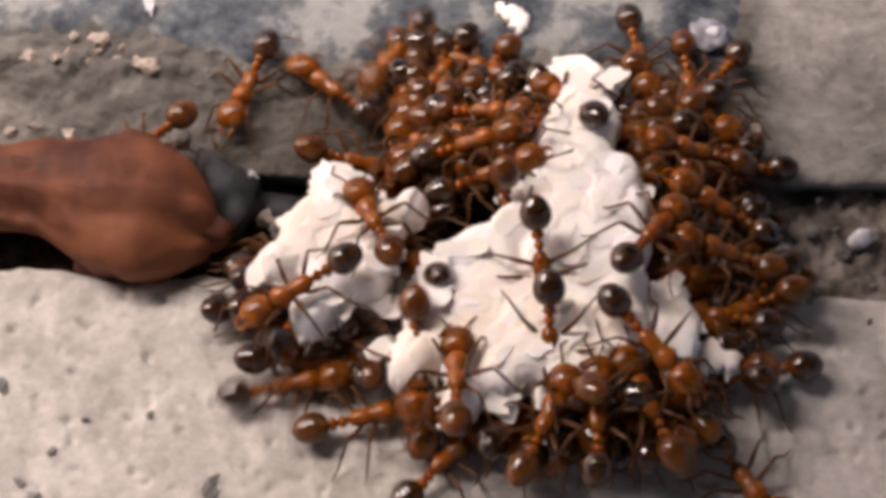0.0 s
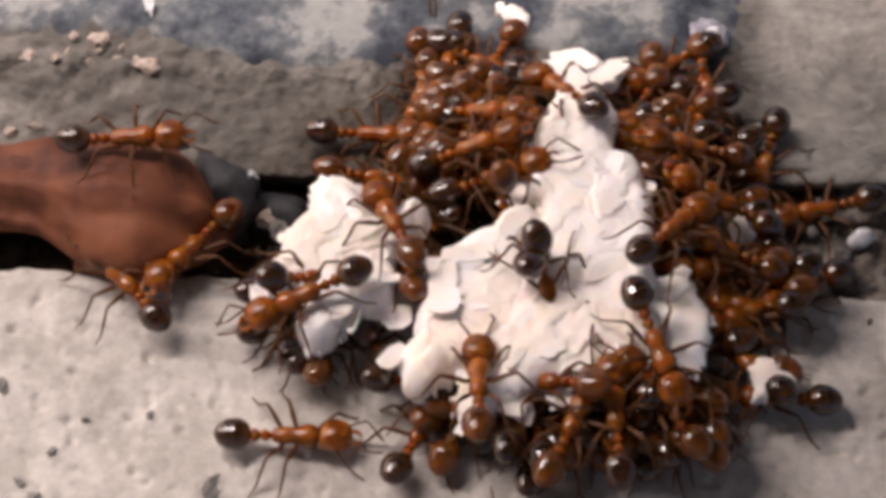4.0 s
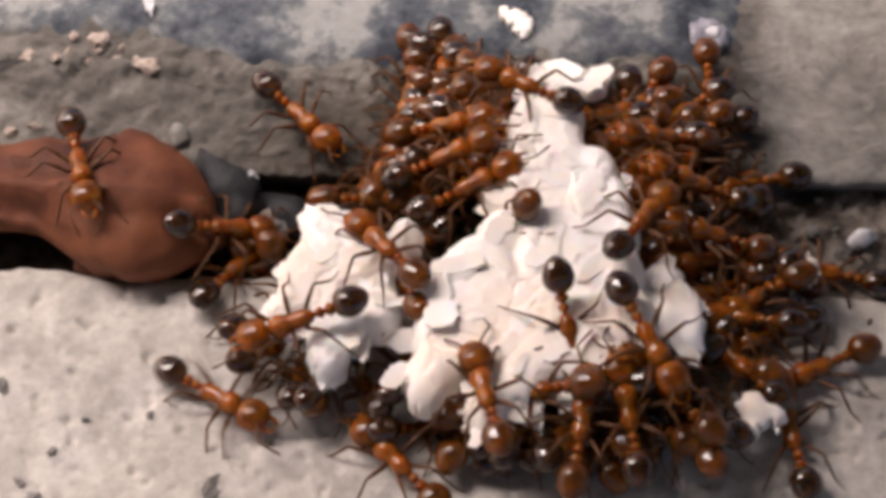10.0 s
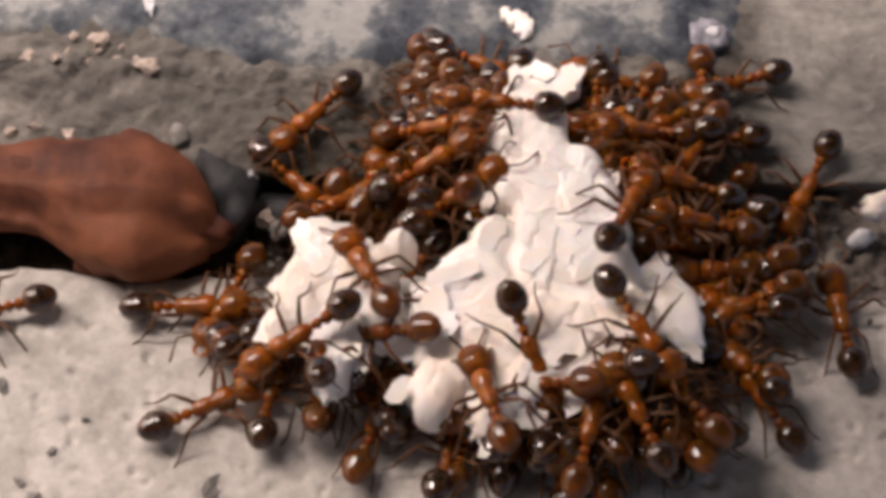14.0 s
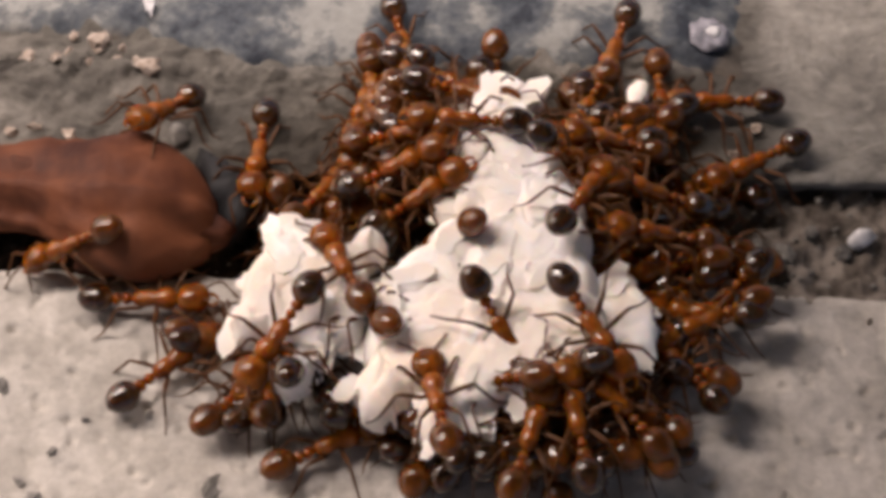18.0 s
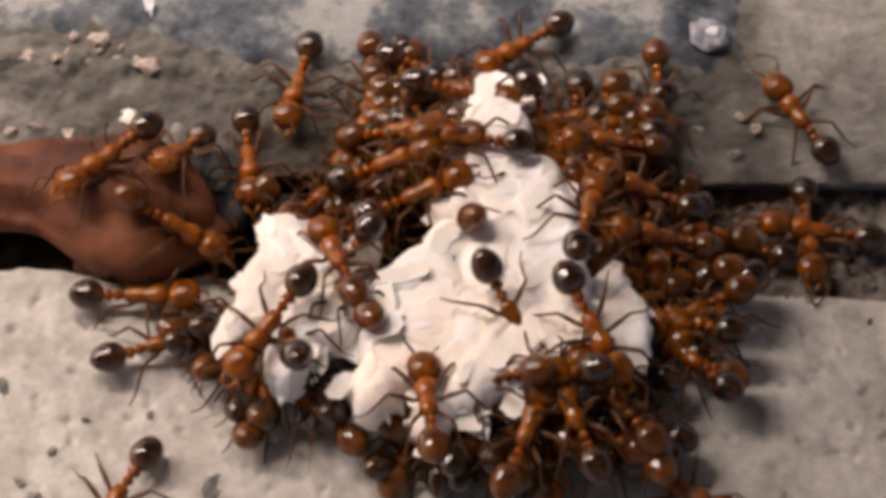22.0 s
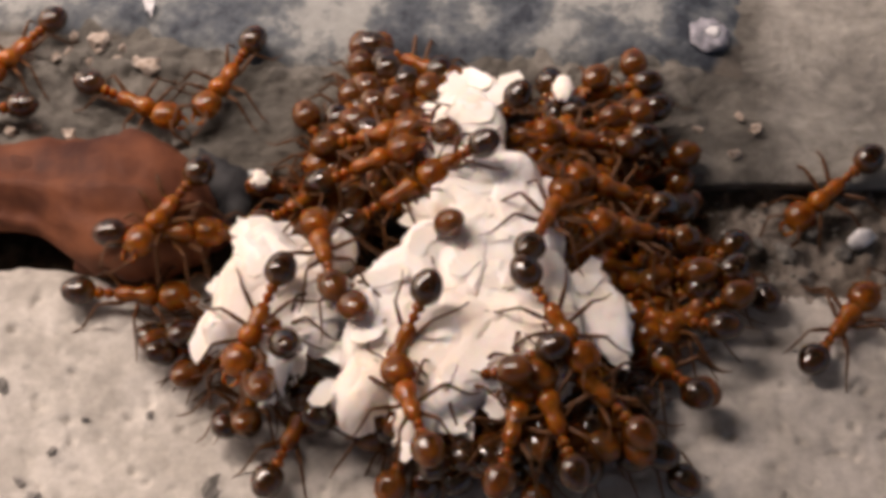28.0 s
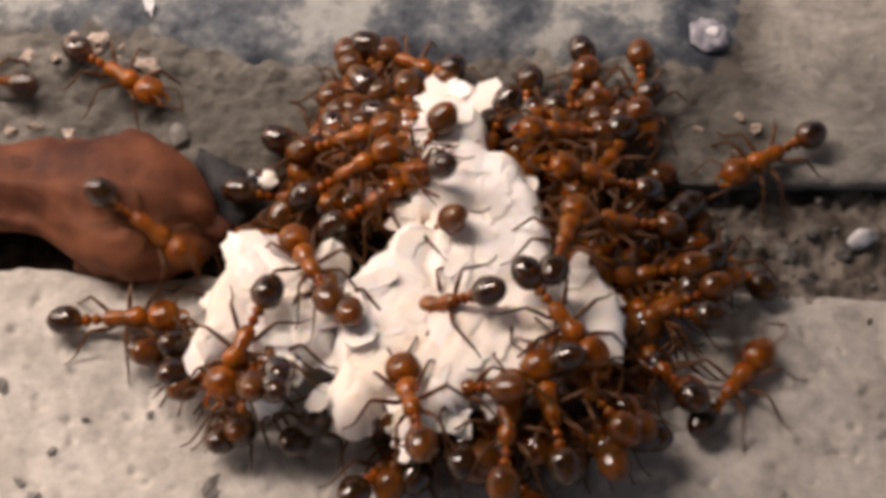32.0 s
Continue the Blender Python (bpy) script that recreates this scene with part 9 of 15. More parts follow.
    crawl(64, [(0, -20.56, -0.86, -0.19, -1, 0, 1), (1, -20.56, -0.86, -0.19, -1, 0, 5), (2, -20.56, -0.86, -0.19, -1, 0, -1), (3, -20.56, -0.86, -0.19, -1, 0, -6), (6, -20.56, -0.86, -0.19, -1, 0, 1), (7, -20.56, -0.86, -0.19, -1, 0, -2), (8, -20.56, -0.86, -0.19, -1, 0, 5), (9, -20.56, -0.86, -0.19, -1, 0, 2), (10, -20.56, -0.86, -0.19, -1, 0, 4), (11, -12.06, -1.54, 0.24, -16, 0, -5), (11.3333, -16.22, -1.31, 0.09, -71, 0, -5), (11.6667, -20.38, -1.07, -0.05, -125, 0, -5), (12, -24.53, -0.84, -0.2, -180, 0, -5), (13, -24.53, -0.84, -0.2, -180, 0, 4), (14, -24.53, -0.84, -0.2, -180, 0, -3), (17, -24.53, -0.84, -0.2, -180, 0, 4), (18, -24.53, -0.84, -0.2, -180, 0, -6), (19, -24.53, -0.84, -0.2, -180, 0, 1), (20, -24.53, -0.84, -0.2, -180, 0, -5), (21, -24.53, -0.84, -0.2, -180, 0, -5), (22, -24.53, -0.84, -0.2, -180, 0, 5), (23, -24.53, -0.84, -0.2, -180, 0, 3), (24, -24.53, -0.84, -0.2, -180, 0, 3), (25, -24.53, -0.84, -0.2, -180, 0, -3), (28, -24.53, -0.84, -0.2, -180, 0, 1), (29, -24.53, -0.84, -0.2, -180, 0, 4), (30, -24.53, -0.84, -0.2, -180, 0, 0), (31, -24.53, -0.84, -0.2, -180, 0, 5), (32, -24.53, -0.84, -0.2, -180, 0, 5)])
    crawl(65, [(0, 21.36, 1.2, -1.35, 180, 0, 4), (1, 21.36, 1.2, -1.35, 180, 0, -2), (2, 21.36, 1.2, -1.35, 180, 0, -6), (3, 21.36, 1.2, -1.35, 180, 0, 0), (6, 21.36, 1.2, -1.35, 180, 0, -3), (7, 21.36, 1.2, -1.35, 180, 0, -1), (8, 21.36, 1.2, -1.35, 180, 0, -2), (9, 21.36, 1.2, -1.35, 180, 0, 4), (10, 21.36, 1.2, -1.35, 180, 0, 2), (11, 21.36, 1.2, -1.35, 180, 0, -3), (12, 13.41, 0.62, -0.16, 165, 6, -5), (13, 13.2, 0.44, -0.51, 157, 2, 5), (13.3333, 17.28, 0.55, -0.94, 104, 1, 2), (13.6667, 21.36, 0.66, -1.37, 52, 1, -1), (14, 25.43, 0.77, -1.8, 0, 0, -4), (17, 25.43, 0.77, -1.8, 0, 0, 1), (18, 25.43, 0.77, -1.8, 0, 0, 3), (19, 25.43, 0.77, -1.8, 0, 0, 1), (20, 25.43, 0.77, -1.8, 0, 0, 2), (21, 25.43, 0.77, -1.8, 0, 0, 1), (22, 25.43, 0.77, -1.8, 0, 0, -4), (23, 25.43, 0.77, -1.8, 0, 0, -1), (24, 25.43, 0.77, -1.8, 0, 0, 0), (25, 25.43, 0.77, -1.8, 0, 0, 0), (28, 25.43, 0.77, -1.8, 0, 0, 1), (29, 25.43, 0.77, -1.8, 0, 0, 5), (30, 25.43, 0.77, -1.8, 0, 0, 0), (31, 25.43, 0.77, -1.8, 0, 0, 1), (32, 25.43, 0.77, -1.8, 0, 0, -2)])
    crawl(66, [(0, -1.22, 2.75, -0.17, -138, 26, -5), (1, -1.22, 2.66, -0.15, -136, 26, 5), (2, -0.99, 2.51, 0, -136, 25, 5), (3, -1.34, 2.66, 0.12, -130, 16, 5), (6, -1.36, 3.3, 0.08, -184, 5, 2), (7, -0.94, 2.24, -0.26, -137, 23, 1), (8, -0.28, 1.83, -1.39, -140, 32, -2), (9, -2.02, 2.14, -0.62, -124, 27, -1), (10, -2.26, 2.03, -0.84, -120, 27, 2), (11, -2.38, 2.01, -0.96, -118, 29, -3), (12, -2.33, 1.97, -1.01, -117, 28, 1), (13, -2.43, 1.92, -0.8, -117, 25, -1), (14, -2.69, 1.54, -0.82, -118, 30, -3), (17, -4.01, 1.47, -0.89, -120, 32, -2), (18, -3.88, 1.64, -0.89, -121, 32, 3), (19, -4, 1.67, -0.93, -120, 32, 3), (20, -3.88, 1.88, -1.19, -117, 32, 2), (21, -4.04, 1.66, -0.93, -119, 32, -5), (22, -4.05, 1.67, -0.93, -120, 32, -6), (23, -4.01, 1.86, -1.19, -117, 32, -2), (24, -4.13, 1.85, -1.23, -116, 32, 6), (25, -4.22, 1.55, -0.97, -118, 32, 4), (28, -4.87, 1.64, -1.21, -114, 32, 3), (29, -5.11, 1.62, -1.25, -110, 32, 3), (29.5, -4.47, 1.7, -0.74, -71, 16, 0), (30, -3.83, 1.79, -0.23, -33, 0, -3), (31, -3.66, 0.95, -1.01, -25, 28, 0), (31.5, -4.5, 1.17, -1.11, -67, 30, -1), (32, -5.35, 1.39, -1.2, -108, 32, -3)])
    crawl(67, [(0, 14.62, 20.42, 0.3, -97, 0, 1), (1, 14.62, 20.42, 0.3, -97, 0, -2), (2, 14.62, 20.42, 0.3, -97, 0, -3), (3, 14.62, 20.42, 0.3, -97, 0, 6), (6, 14.62, 20.42, 0.3, -97, 0, -2), (7, 14.62, 20.42, 0.3, -97, 0, -1), (8, 14.62, 20.42, 0.3, -97, 0, -3), (9, 14.62, 20.42, 0.3, -97, 0, 0), (10, 14.62, 20.42, 0.3, -97, 0, -3), (11, 14.62, 20.42, 0.3, -97, 0, 3), (12, 14.62, 20.42, 0.3, -97, 0, 2), (13, 14.14, 7.17, 0.35, -65, 0, 4), (13.3333, 14.51, 13.32, 0.34, -16, 0, 4), (13.6667, 14.88, 19.48, 0.33, 34, 0, 3), (14, 15.25, 25.63, 0.32, 83, -1, 3), (17, 15.25, 25.63, 0.32, 83, -1, 5), (18, 15.25, 25.63, 0.32, 83, -1, 3), (19, 15.25, 25.63, 0.32, 83, -1, -2), (20, 15.25, 25.63, 0.32, 83, -1, 5), (21, 15.25, 25.63, 0.32, 83, -1, 0), (22, 15.25, 25.63, 0.32, 83, -1, -5), (23, 15.25, 25.63, 0.32, 83, -1, -6), (24, 15.25, 25.63, 0.32, 83, -1, -1), (25, 15.25, 25.63, 0.32, 83, -1, -3), (28, 15.25, 25.63, 0.32, 83, -1, 0), (29, 15.25, 25.63, 0.32, 83, -1, -3), (30, 15.25, 25.63, 0.32, 83, -1, -4), (31, 15.25, 25.63, 0.32, 83, -1, -1), (32, 15.25, 25.63, 0.32, 83, -1, 5)])
    crawl(68, [(0, -5.89, -1.12, -0.41, 49, 32, -3), (1, -5.82, -1.28, -0.39, 50, 32, -1), (2, -5.5, -1.61, -0.29, 50, 32, -2), (3, -5.6, -1.76, -0.3, 40, 32, -4), (6, -5.31, -2.2, -0.15, 37, 32, -5), (7, -5.3, -2.39, -0.25, 34, 32, -4), (8, -5.39, -3.09, -0.34, 37, 32, 2), (9, -5.75, -3, -0.45, 35, 32, -3), (10, -5.88, -3.39, -0.47, 33, 32, -1), (11, -5.86, -3.58, -0.48, 35, 32, 4), (12, -5.73, -3.71, -0.48, 36, 32, -4), (13, -5.46, -3.69, -0.26, 41, 32, 0), (14, -5.97, -4.06, -0.56, 34, 32, 1), (17, -7.43, -4.05, -0.71, 30, 32, -4), (18, -7.43, -3.83, -0.64, 28, 32, -5), (19, -7.52, -3.85, -0.64, 29, 32, -1), (20, -7.53, -3.77, -0.62, 27, 32, -4), (21, -7.54, -3.87, -0.65, 29, 32, -4), (22, -7.62, -3.82, -0.67, 27, 32, 6), (23, -7.57, -3.83, -0.61, 29, 32, -5), (24, -7.68, -3.86, -0.66, 29, 32, 4), (25, -7.67, -4.02, -0.67, 30, 32, 0), (28, -8.31, -4.11, -0.63, 34, 32, 5), (29, -7.93, -5.15, -0.52, 16, 28, -2), (30, -7.49, -5.67, -0.37, 31, 27, 5), (31, -8.08, -5.16, -0.52, 21, 32, -2), (32, -7.95, -4.97, -0.24, 49, 32, -1)])
    crawl(69, [(0, -5.46, -1.79, -0.44, 66, 26, 5), (1, -5.4, -2.01, -0.44, 66, 28, 3), (2, -4.62, -1.74, -0.15, 77, 27, -3), (3, -4.6, -1.56, -0.12, 76, 27, -4), (6, -4.84, -2.15, -0.1, 47, 32, -1), (7, -4.64, -2.64, -0.09, 58, 32, -1), (8, -4.15, -4.14, 1.84, 40, 32, 1), (9, -4.87, -3.17, -0.23, 61, 32, -6), (9.5, -4.98, -2.31, -0.53, 6, 32, -1), (10, -5.1, -1.45, -0.82, -48, 32, 3), (10.5, -5.19, -2.8, -0.69, 5, 32, -1), (11, -5.28, -4.16, -0.56, 58, 32, -6), (12, -5.14, -4.29, -0.51, 59, 32, -1), (13, -5.27, -4.3, -0.5, 59, 32, 1), (14, -5.35, -4.63, -0.57, 58, 32, -3), (17, -7.04, -6.19, -0.15, 18, 10, -1), (18, -6.56, -6.03, -0.05, 52, 11, 3), (19, -6.89, -4.49, -0.57, 53, 32, 1), (20, -6.91, -4.42, -0.55, 51, 32, -3), (21, -6.9, -4.51, -0.58, 53, 32, 2), (22, -7, -4.47, -0.57, 53, 32, 4), (23, -6.96, -4.46, -0.56, 54, 32, 3), (24, -7.06, -4.5, -0.58, 54, 32, -2), (25, -7.04, -4.64, -0.63, 54, 32, -6), (28, -7.67, -4.72, -0.65, 56, 32, -4), (29, -7.71, -4.88, -0.63, 55, 32, -2), (30, -7.68, -5.31, -0.63, 56, 32, 0), (31, -7.73, -5.31, -0.62, 57, 32, -3), (32, -7.84, -5.17, -0.56, 55, 32, 4)])
    crawl(70, [(0, -3.5, -14.98, 0.5, 92, 0, 6), (1, -3.5, -14.98, 0.5, 92, 0, 3), (2, -3.5, -14.98, 0.5, 92, 0, -3), (3, -3.5, -14.98, 0.5, 92, 0, 0), (6, -3.5, -14.98, 0.5, 92, 0, 3), (7, -3.5, -14.98, 0.5, 92, 0, 0), (8, -3.5, -14.98, 0.5, 92, 0, 1), (9, -3.5, -14.98, 0.5, 92, 0, 3), (10, -3.5, -14.98, 0.5, 92, 0, -1), (11, -3.55, -6.47, -0.72, 77, 32, 5), (12, -2.82, -6.18, -0.49, 74, 28, -2), (13, -4.03, -5.95, -0.51, 95, 32, -2), (14, -4.06, -6.24, -0.54, 95, 32, -4), (17, -5.51, -6.29, -0.59, 90, 32, -2), (18, -5.58, -6.08, -0.56, 89, 32, 3), (19, -5.65, -6.09, -0.56, 89, 32, -3), (20, -5.71, -6.03, -0.55, 88, 32, -4), (21, -5.65, -6.1, -0.57, 89, 32, -2), (22, -5.76, -6.08, -0.56, 89, 32, 4), (23, -5.72, -6.07, -0.55, 90, 32, -3), (24, -5.81, -6.12, -0.57, 90, 32, 1), (25, -5.76, -6.26, -0.57, 90, 32, 3), (28, -6.36, -6.34, -0.59, 92, 32, -3), (29, -6.35, -6.41, -0.6, 92, 32, -5), (30, -6.28, -6.82, -0.55, 93, 32, -3), (31, -6.32, -6.81, -0.54, 93, 32, 1), (32, -6.49, -6.67, -0.5, 92, 32, -3)])
    crawl(71, [(0, -20.12, -2.62, 0, 0, 0, 0), (1, -20.12, -2.62, 0, 0, 0, 3), (2, -20.12, -2.62, 0, 0, 0, 2), (3, -20.12, -2.62, 0, 0, 0, 5), (6, -20.12, -2.62, 0, 0, 0, 5), (7, -20.12, -2.62, 0, 0, 0, 3), (8, -20.12, -2.62, 0, 0, 0, 6), (9, -20.12, -2.62, 0, 0, 0, 6), (10, -20.12, -2.62, 0, 0, 0, 3), (11, -20.12, -2.62, 0, 0, 0, 0), (12, -20.12, -2.62, 0, 0, 0, 5), (13, -20.12, -2.62, 0, 0, 0, 6), (13.3333, -18.64, -2.8, 0.03, -54, 0, 2), (13.6667, -17.17, -2.98, 0.07, -108, 0, -1), (14, -15.7, -3.17, 0.1, -163, 0, -5), (17, -24.05, -2.62, 0, -180, 0, -4), (18, -24.05, -2.62, 0, -180, 0, -5), (19, -24.05, -2.62, 0, -180, 0, -3), (20, -24.05, -2.62, 0, -180, 0, 5), (21, -24.05, -2.62, 0, -180, 0, 1), (22, -24.05, -2.62, 0, -180, 0, -2), (23, -24.05, -2.62, 0, -180, 0, 4), (24, -24.05, -2.62, 0, -180, 0, 4), (25, -24.05, -2.62, 0, -180, 0, 2), (28, -24.05, -2.62, 0, -180, 0, 1), (29, -24.05, -2.62, 0, -180, 0, 5), (30, -24.05, -2.62, 0, -180, 0, -1), (31, -24.05, -2.62, 0, -180, 0, 5), (32, -24.05, -2.62, 0, -180, 0, -2)])
    crawl(72, [(0, -3.01, -4.54, -0.34, 108, 29, 2), (1, -2.92, -4.62, -0.32, 110, 28, 0), (2, -1.03, -5.33, -0.17, 42, 32, -1), (3, -1.03, -5.57, -0.12, 49, 32, 6), (4.5, -0.91, -5.88, -0.12, 7, 32, 0), (6, -0.79, -6.19, -0.12, -35, 32, -6), (6.5, -1.04, -5.56, -0.08, 17, 29, 0), (7, -1.29, -4.93, -0.05, 69, 26, 5), (8, -2.25, -5.63, -0.58, 117, 32, -3), (9, -2.53, -5.57, -0.53, 113, 32, 3), (10, -2.64, -5.81, -0.54, 114, 32, 2), (11, -2.54, -5.89, -0.6, 116, 32, -3), (12, -2.38, -5.96, -0.61, 117, 32, 4), (13, -2.54, -6, -0.61, 118, 32, -2), (14, -2.57, -6.24, -0.62, 117, 32, 6), (15.5, -2.47, -6.55, -0.46, 76, 32, 2), (17, -2.37, -6.87, -0.3, 34, 32, -2), (18, -2.32, -6.83, -0.22, 28, 32, 6), (19, -2.08, -6.74, 0.03, 42, 32, -4), (20, -2.33, -6.74, -0.09, 27, 32, 2), (21, -2.25, -6.97, -0.15, 12, 32, 5), (22, -2.41, -6.76, -0.11, 36, 32, -6), (23, -2, -7.45, 0.04, -7, 30, -5), (24, -2.08, -7.16, 0.01, 19, 32, -4), (25, -2.19, -7.23, -0.07, 2, 32, -4), (28, -2.74, -7.26, -0.1, 15, 32, 3), (29, -2.77, -6.88, -0.04, 31, 32, -1), (30, -2.79, -6.93, -0.01, 42, 32, -5), (31, -2.91, -7.25, -0.22, 38, 32, -1), (32, -4.03, -7.21, -0.64, 57, 32, -3)])
    crawl(73, [(0, 7.29, -5.35, -0.8, 172, 32, -4), (1, 7.42, -5.29, -0.8, 172, 32, -6), (2, 7.77, -5.39, -0.76, 172, 32, 3), (3, 7.58, -5.26, -0.76, 173, 32, 0), (6, 7.9, -5.09, -0.76, 175, 32, -4), (7, 7.93, -5, -0.76, 176, 32, -3), (8, 8.02, -4.79, -0.76, 180, 32, 4), (9, 7.66, -4.72, -0.76, 180, 32, -5), (10, 7.53, -4.75, -0.76, 182, 32, -6), (11, 7.59, -4.54, -0.71, 183, 32, 0), (12, 7.73, -4.46, -0.71, 184, 32, 1), (13, 7.62, -4.57, -0.76, 184, 32, -4), (14, 7.49, -4.58, -0.71, 185, 32, 1), (15.5, -0.57, 0.1, -0.09, 221, 17, 0), (17, -8.63, 4.78, 0.54, 257, 2, -1), (18, -10.27, 4.05, 1.88, 242, -32, -6), (19, -10.55, 3.55, 1.19, 243, 0, -4), (20, -10.79, 3.43, 1.31, 232, 0, 1), (21, -11.1, 3.94, 1.08, 234, 0, 3), (22, -11.58, 1.19, 2.91, 226, 0, 2), (22.5, -12.02, 2.72, 2.39, 264, -11, 3), (23, -12.46, 4.24, 1.87, 301, -23, 4), (24, -11.6, 4.66, 1.81, 301, -23, 1), (25, -12.14, 4.81, 1.78, 306, -25, 3), (28, -11.33, 5.71, 0.54, 334, 2, 0), (29, -11.91, 3.18, 1.95, 324, -28, 2), (29.5, -13.82, 2.68, 1.97, 277, -14, 2), (30, -15.73, 2.19, 1.99, 231, 0, 1), (30.5, -15.63, 3.55, 1.58, 176, 12, 0), (31, -15.53, 4.9, 1.18, 122, 23, -1), (31.3333, -13.77, 3.04, 1.38, 73, 25, 0), (31.6667, -12.02, 1.19, 1.58, 23, 27, 0), (32, -10.26, -0.67, 1.78, -26, 29, 0)])
    crawl(74, [(0, -1.97, 19.64, 0.95, -89, 0, -3), (1, -1.97, 19.64, 0.95, -89, 0, 4), (2, -1.97, 19.64, 0.95, -89, 0, 1), (3, -1.97, 19.64, 0.95, -89, 0, 3), (6, -1.97, 19.64, 0.95, -89, 0, 0), (7, -1.97, 19.64, 0.95, -89, 0, 5), (8, -1.97, 19.64, 0.95, -89, 0, 4), (9, -1.97, 19.64, 0.95, -89, 0, 1), (10, -1.97, 19.64, 0.95, -89, 0, 5), (11, -1.97, 19.64, 0.95, -89, 0, -3), (12, -1.97, 19.64, 0.95, -89, 0, -3), (13, -1.97, 19.64, 0.95, -89, 0, 5), (14, -1.97, 19.64, 0.95, -89, 0, 5), (17, -1.97, 19.64, 0.95, -89, 0, 3), (18, -1.41, 8.17, 0.92, -77, 1, 3), (19, -0.96, 8.58, 0.89, -71, 2, -5), (19.3333, -1.48, 9.49, 0.91, -19, 1, -5), (19.6667, -1.99, 10.4, 0.94, 33, 1, -4), (20, -2.51, 11.31, 0.96, 85, 0, -3), (20.3333, -3.03, 9.97, 0.89, 36, 2, -1), (20.6667, -3.56, 8.63, 0.82, -14, 4, 1), (21, -4.08, 7.29, 0.74, -64, 6, 3), (22, -5.47, 6.38, 0.68, -102, 3, -6), (23, -4.63, 5.34, 0.62, -78, 9, -2), (23.3333, -5.03, 11.82, 0.75, -21, 6, -3), (23.6667, -5.43, 18.3, 0.87, 36, 3, -3), (24, -5.83, 24.78, 1, 93, 0, -3), (25, -5.83, 24.78, 1, 93, 0, 5), (28, -5.83, 24.78, 1, 93, 0, -3), (29, -5.83, 24.78, 1, 93, 0, -5), (30, -5.83, 24.78, 1, 93, 0, -2), (31, -5.83, 24.78, 1, 93, 0, 5), (32, -5.83, 24.78, 1, 93, 0, 1)])
    crawl(75, [(0, 1.94, -14.96, 0.45, 89, 0, -5), (1, 2.78, -7.12, -0.2, 63, 22, 4), (1.33333, 2.48, -10.99, 0.02, 11, 14, 3), (1.66667, 2.17, -14.85, 0.23, -40, 7, 2), (2, 1.86, -18.71, 0.45, -91, 0, 1), (3, 1.86, -18.71, 0.45, -91, 0, -2), (6, 1.86, -18.71, 0.45, -91, 0, 3), (7, 1.86, -18.71, 0.45, -91, 0, 2), (8, 1.86, -18.71, 0.45, -91, 0, 0), (9, 1.86, -18.71, 0.45, -91, 0, -5), (10, 1.86, -18.71, 0.45, -91, 0, 1), (11, 1.86, -18.71, 0.45, -91, 0, 3), (12, 1.86, -18.71, 0.45, -91, 0, 5), (13, 1.86, -18.71, 0.45, -91, 0, 5), (14, 1.86, -18.71, 0.45, -91, 0, 0), (17, 1.86, -18.71, 0.45, -91, 0, 0), (18, 1.86, -18.71, 0.45, -91, 0, -3), (19, 1.86, -18.71, 0.45, -91, 0, -3), (20, 1.86, -18.71, 0.45, -91, 0, -1), (21, 1.86, -18.71, 0.45, -91, 0, -4), (22, 1.86, -18.71, 0.45, -91, 0, -2), (23, 1.86, -18.71, 0.45, -91, 0, 3), (24, 1.86, -18.71, 0.45, -91, 0, 1), (25, 1.86, -18.71, 0.45, -91, 0, 4), (28, 1.86, -18.71, 0.45, -91, 0, 2), (29, 1.86, -18.71, 0.45, -91, 0, -3), (30, 1.86, -18.71, 0.45, -91, 0, -4), (31, 1.86, -18.71, 0.45, -91, 0, -2), (32, 1.86, -18.71, 0.45, -91, 0, 4)])
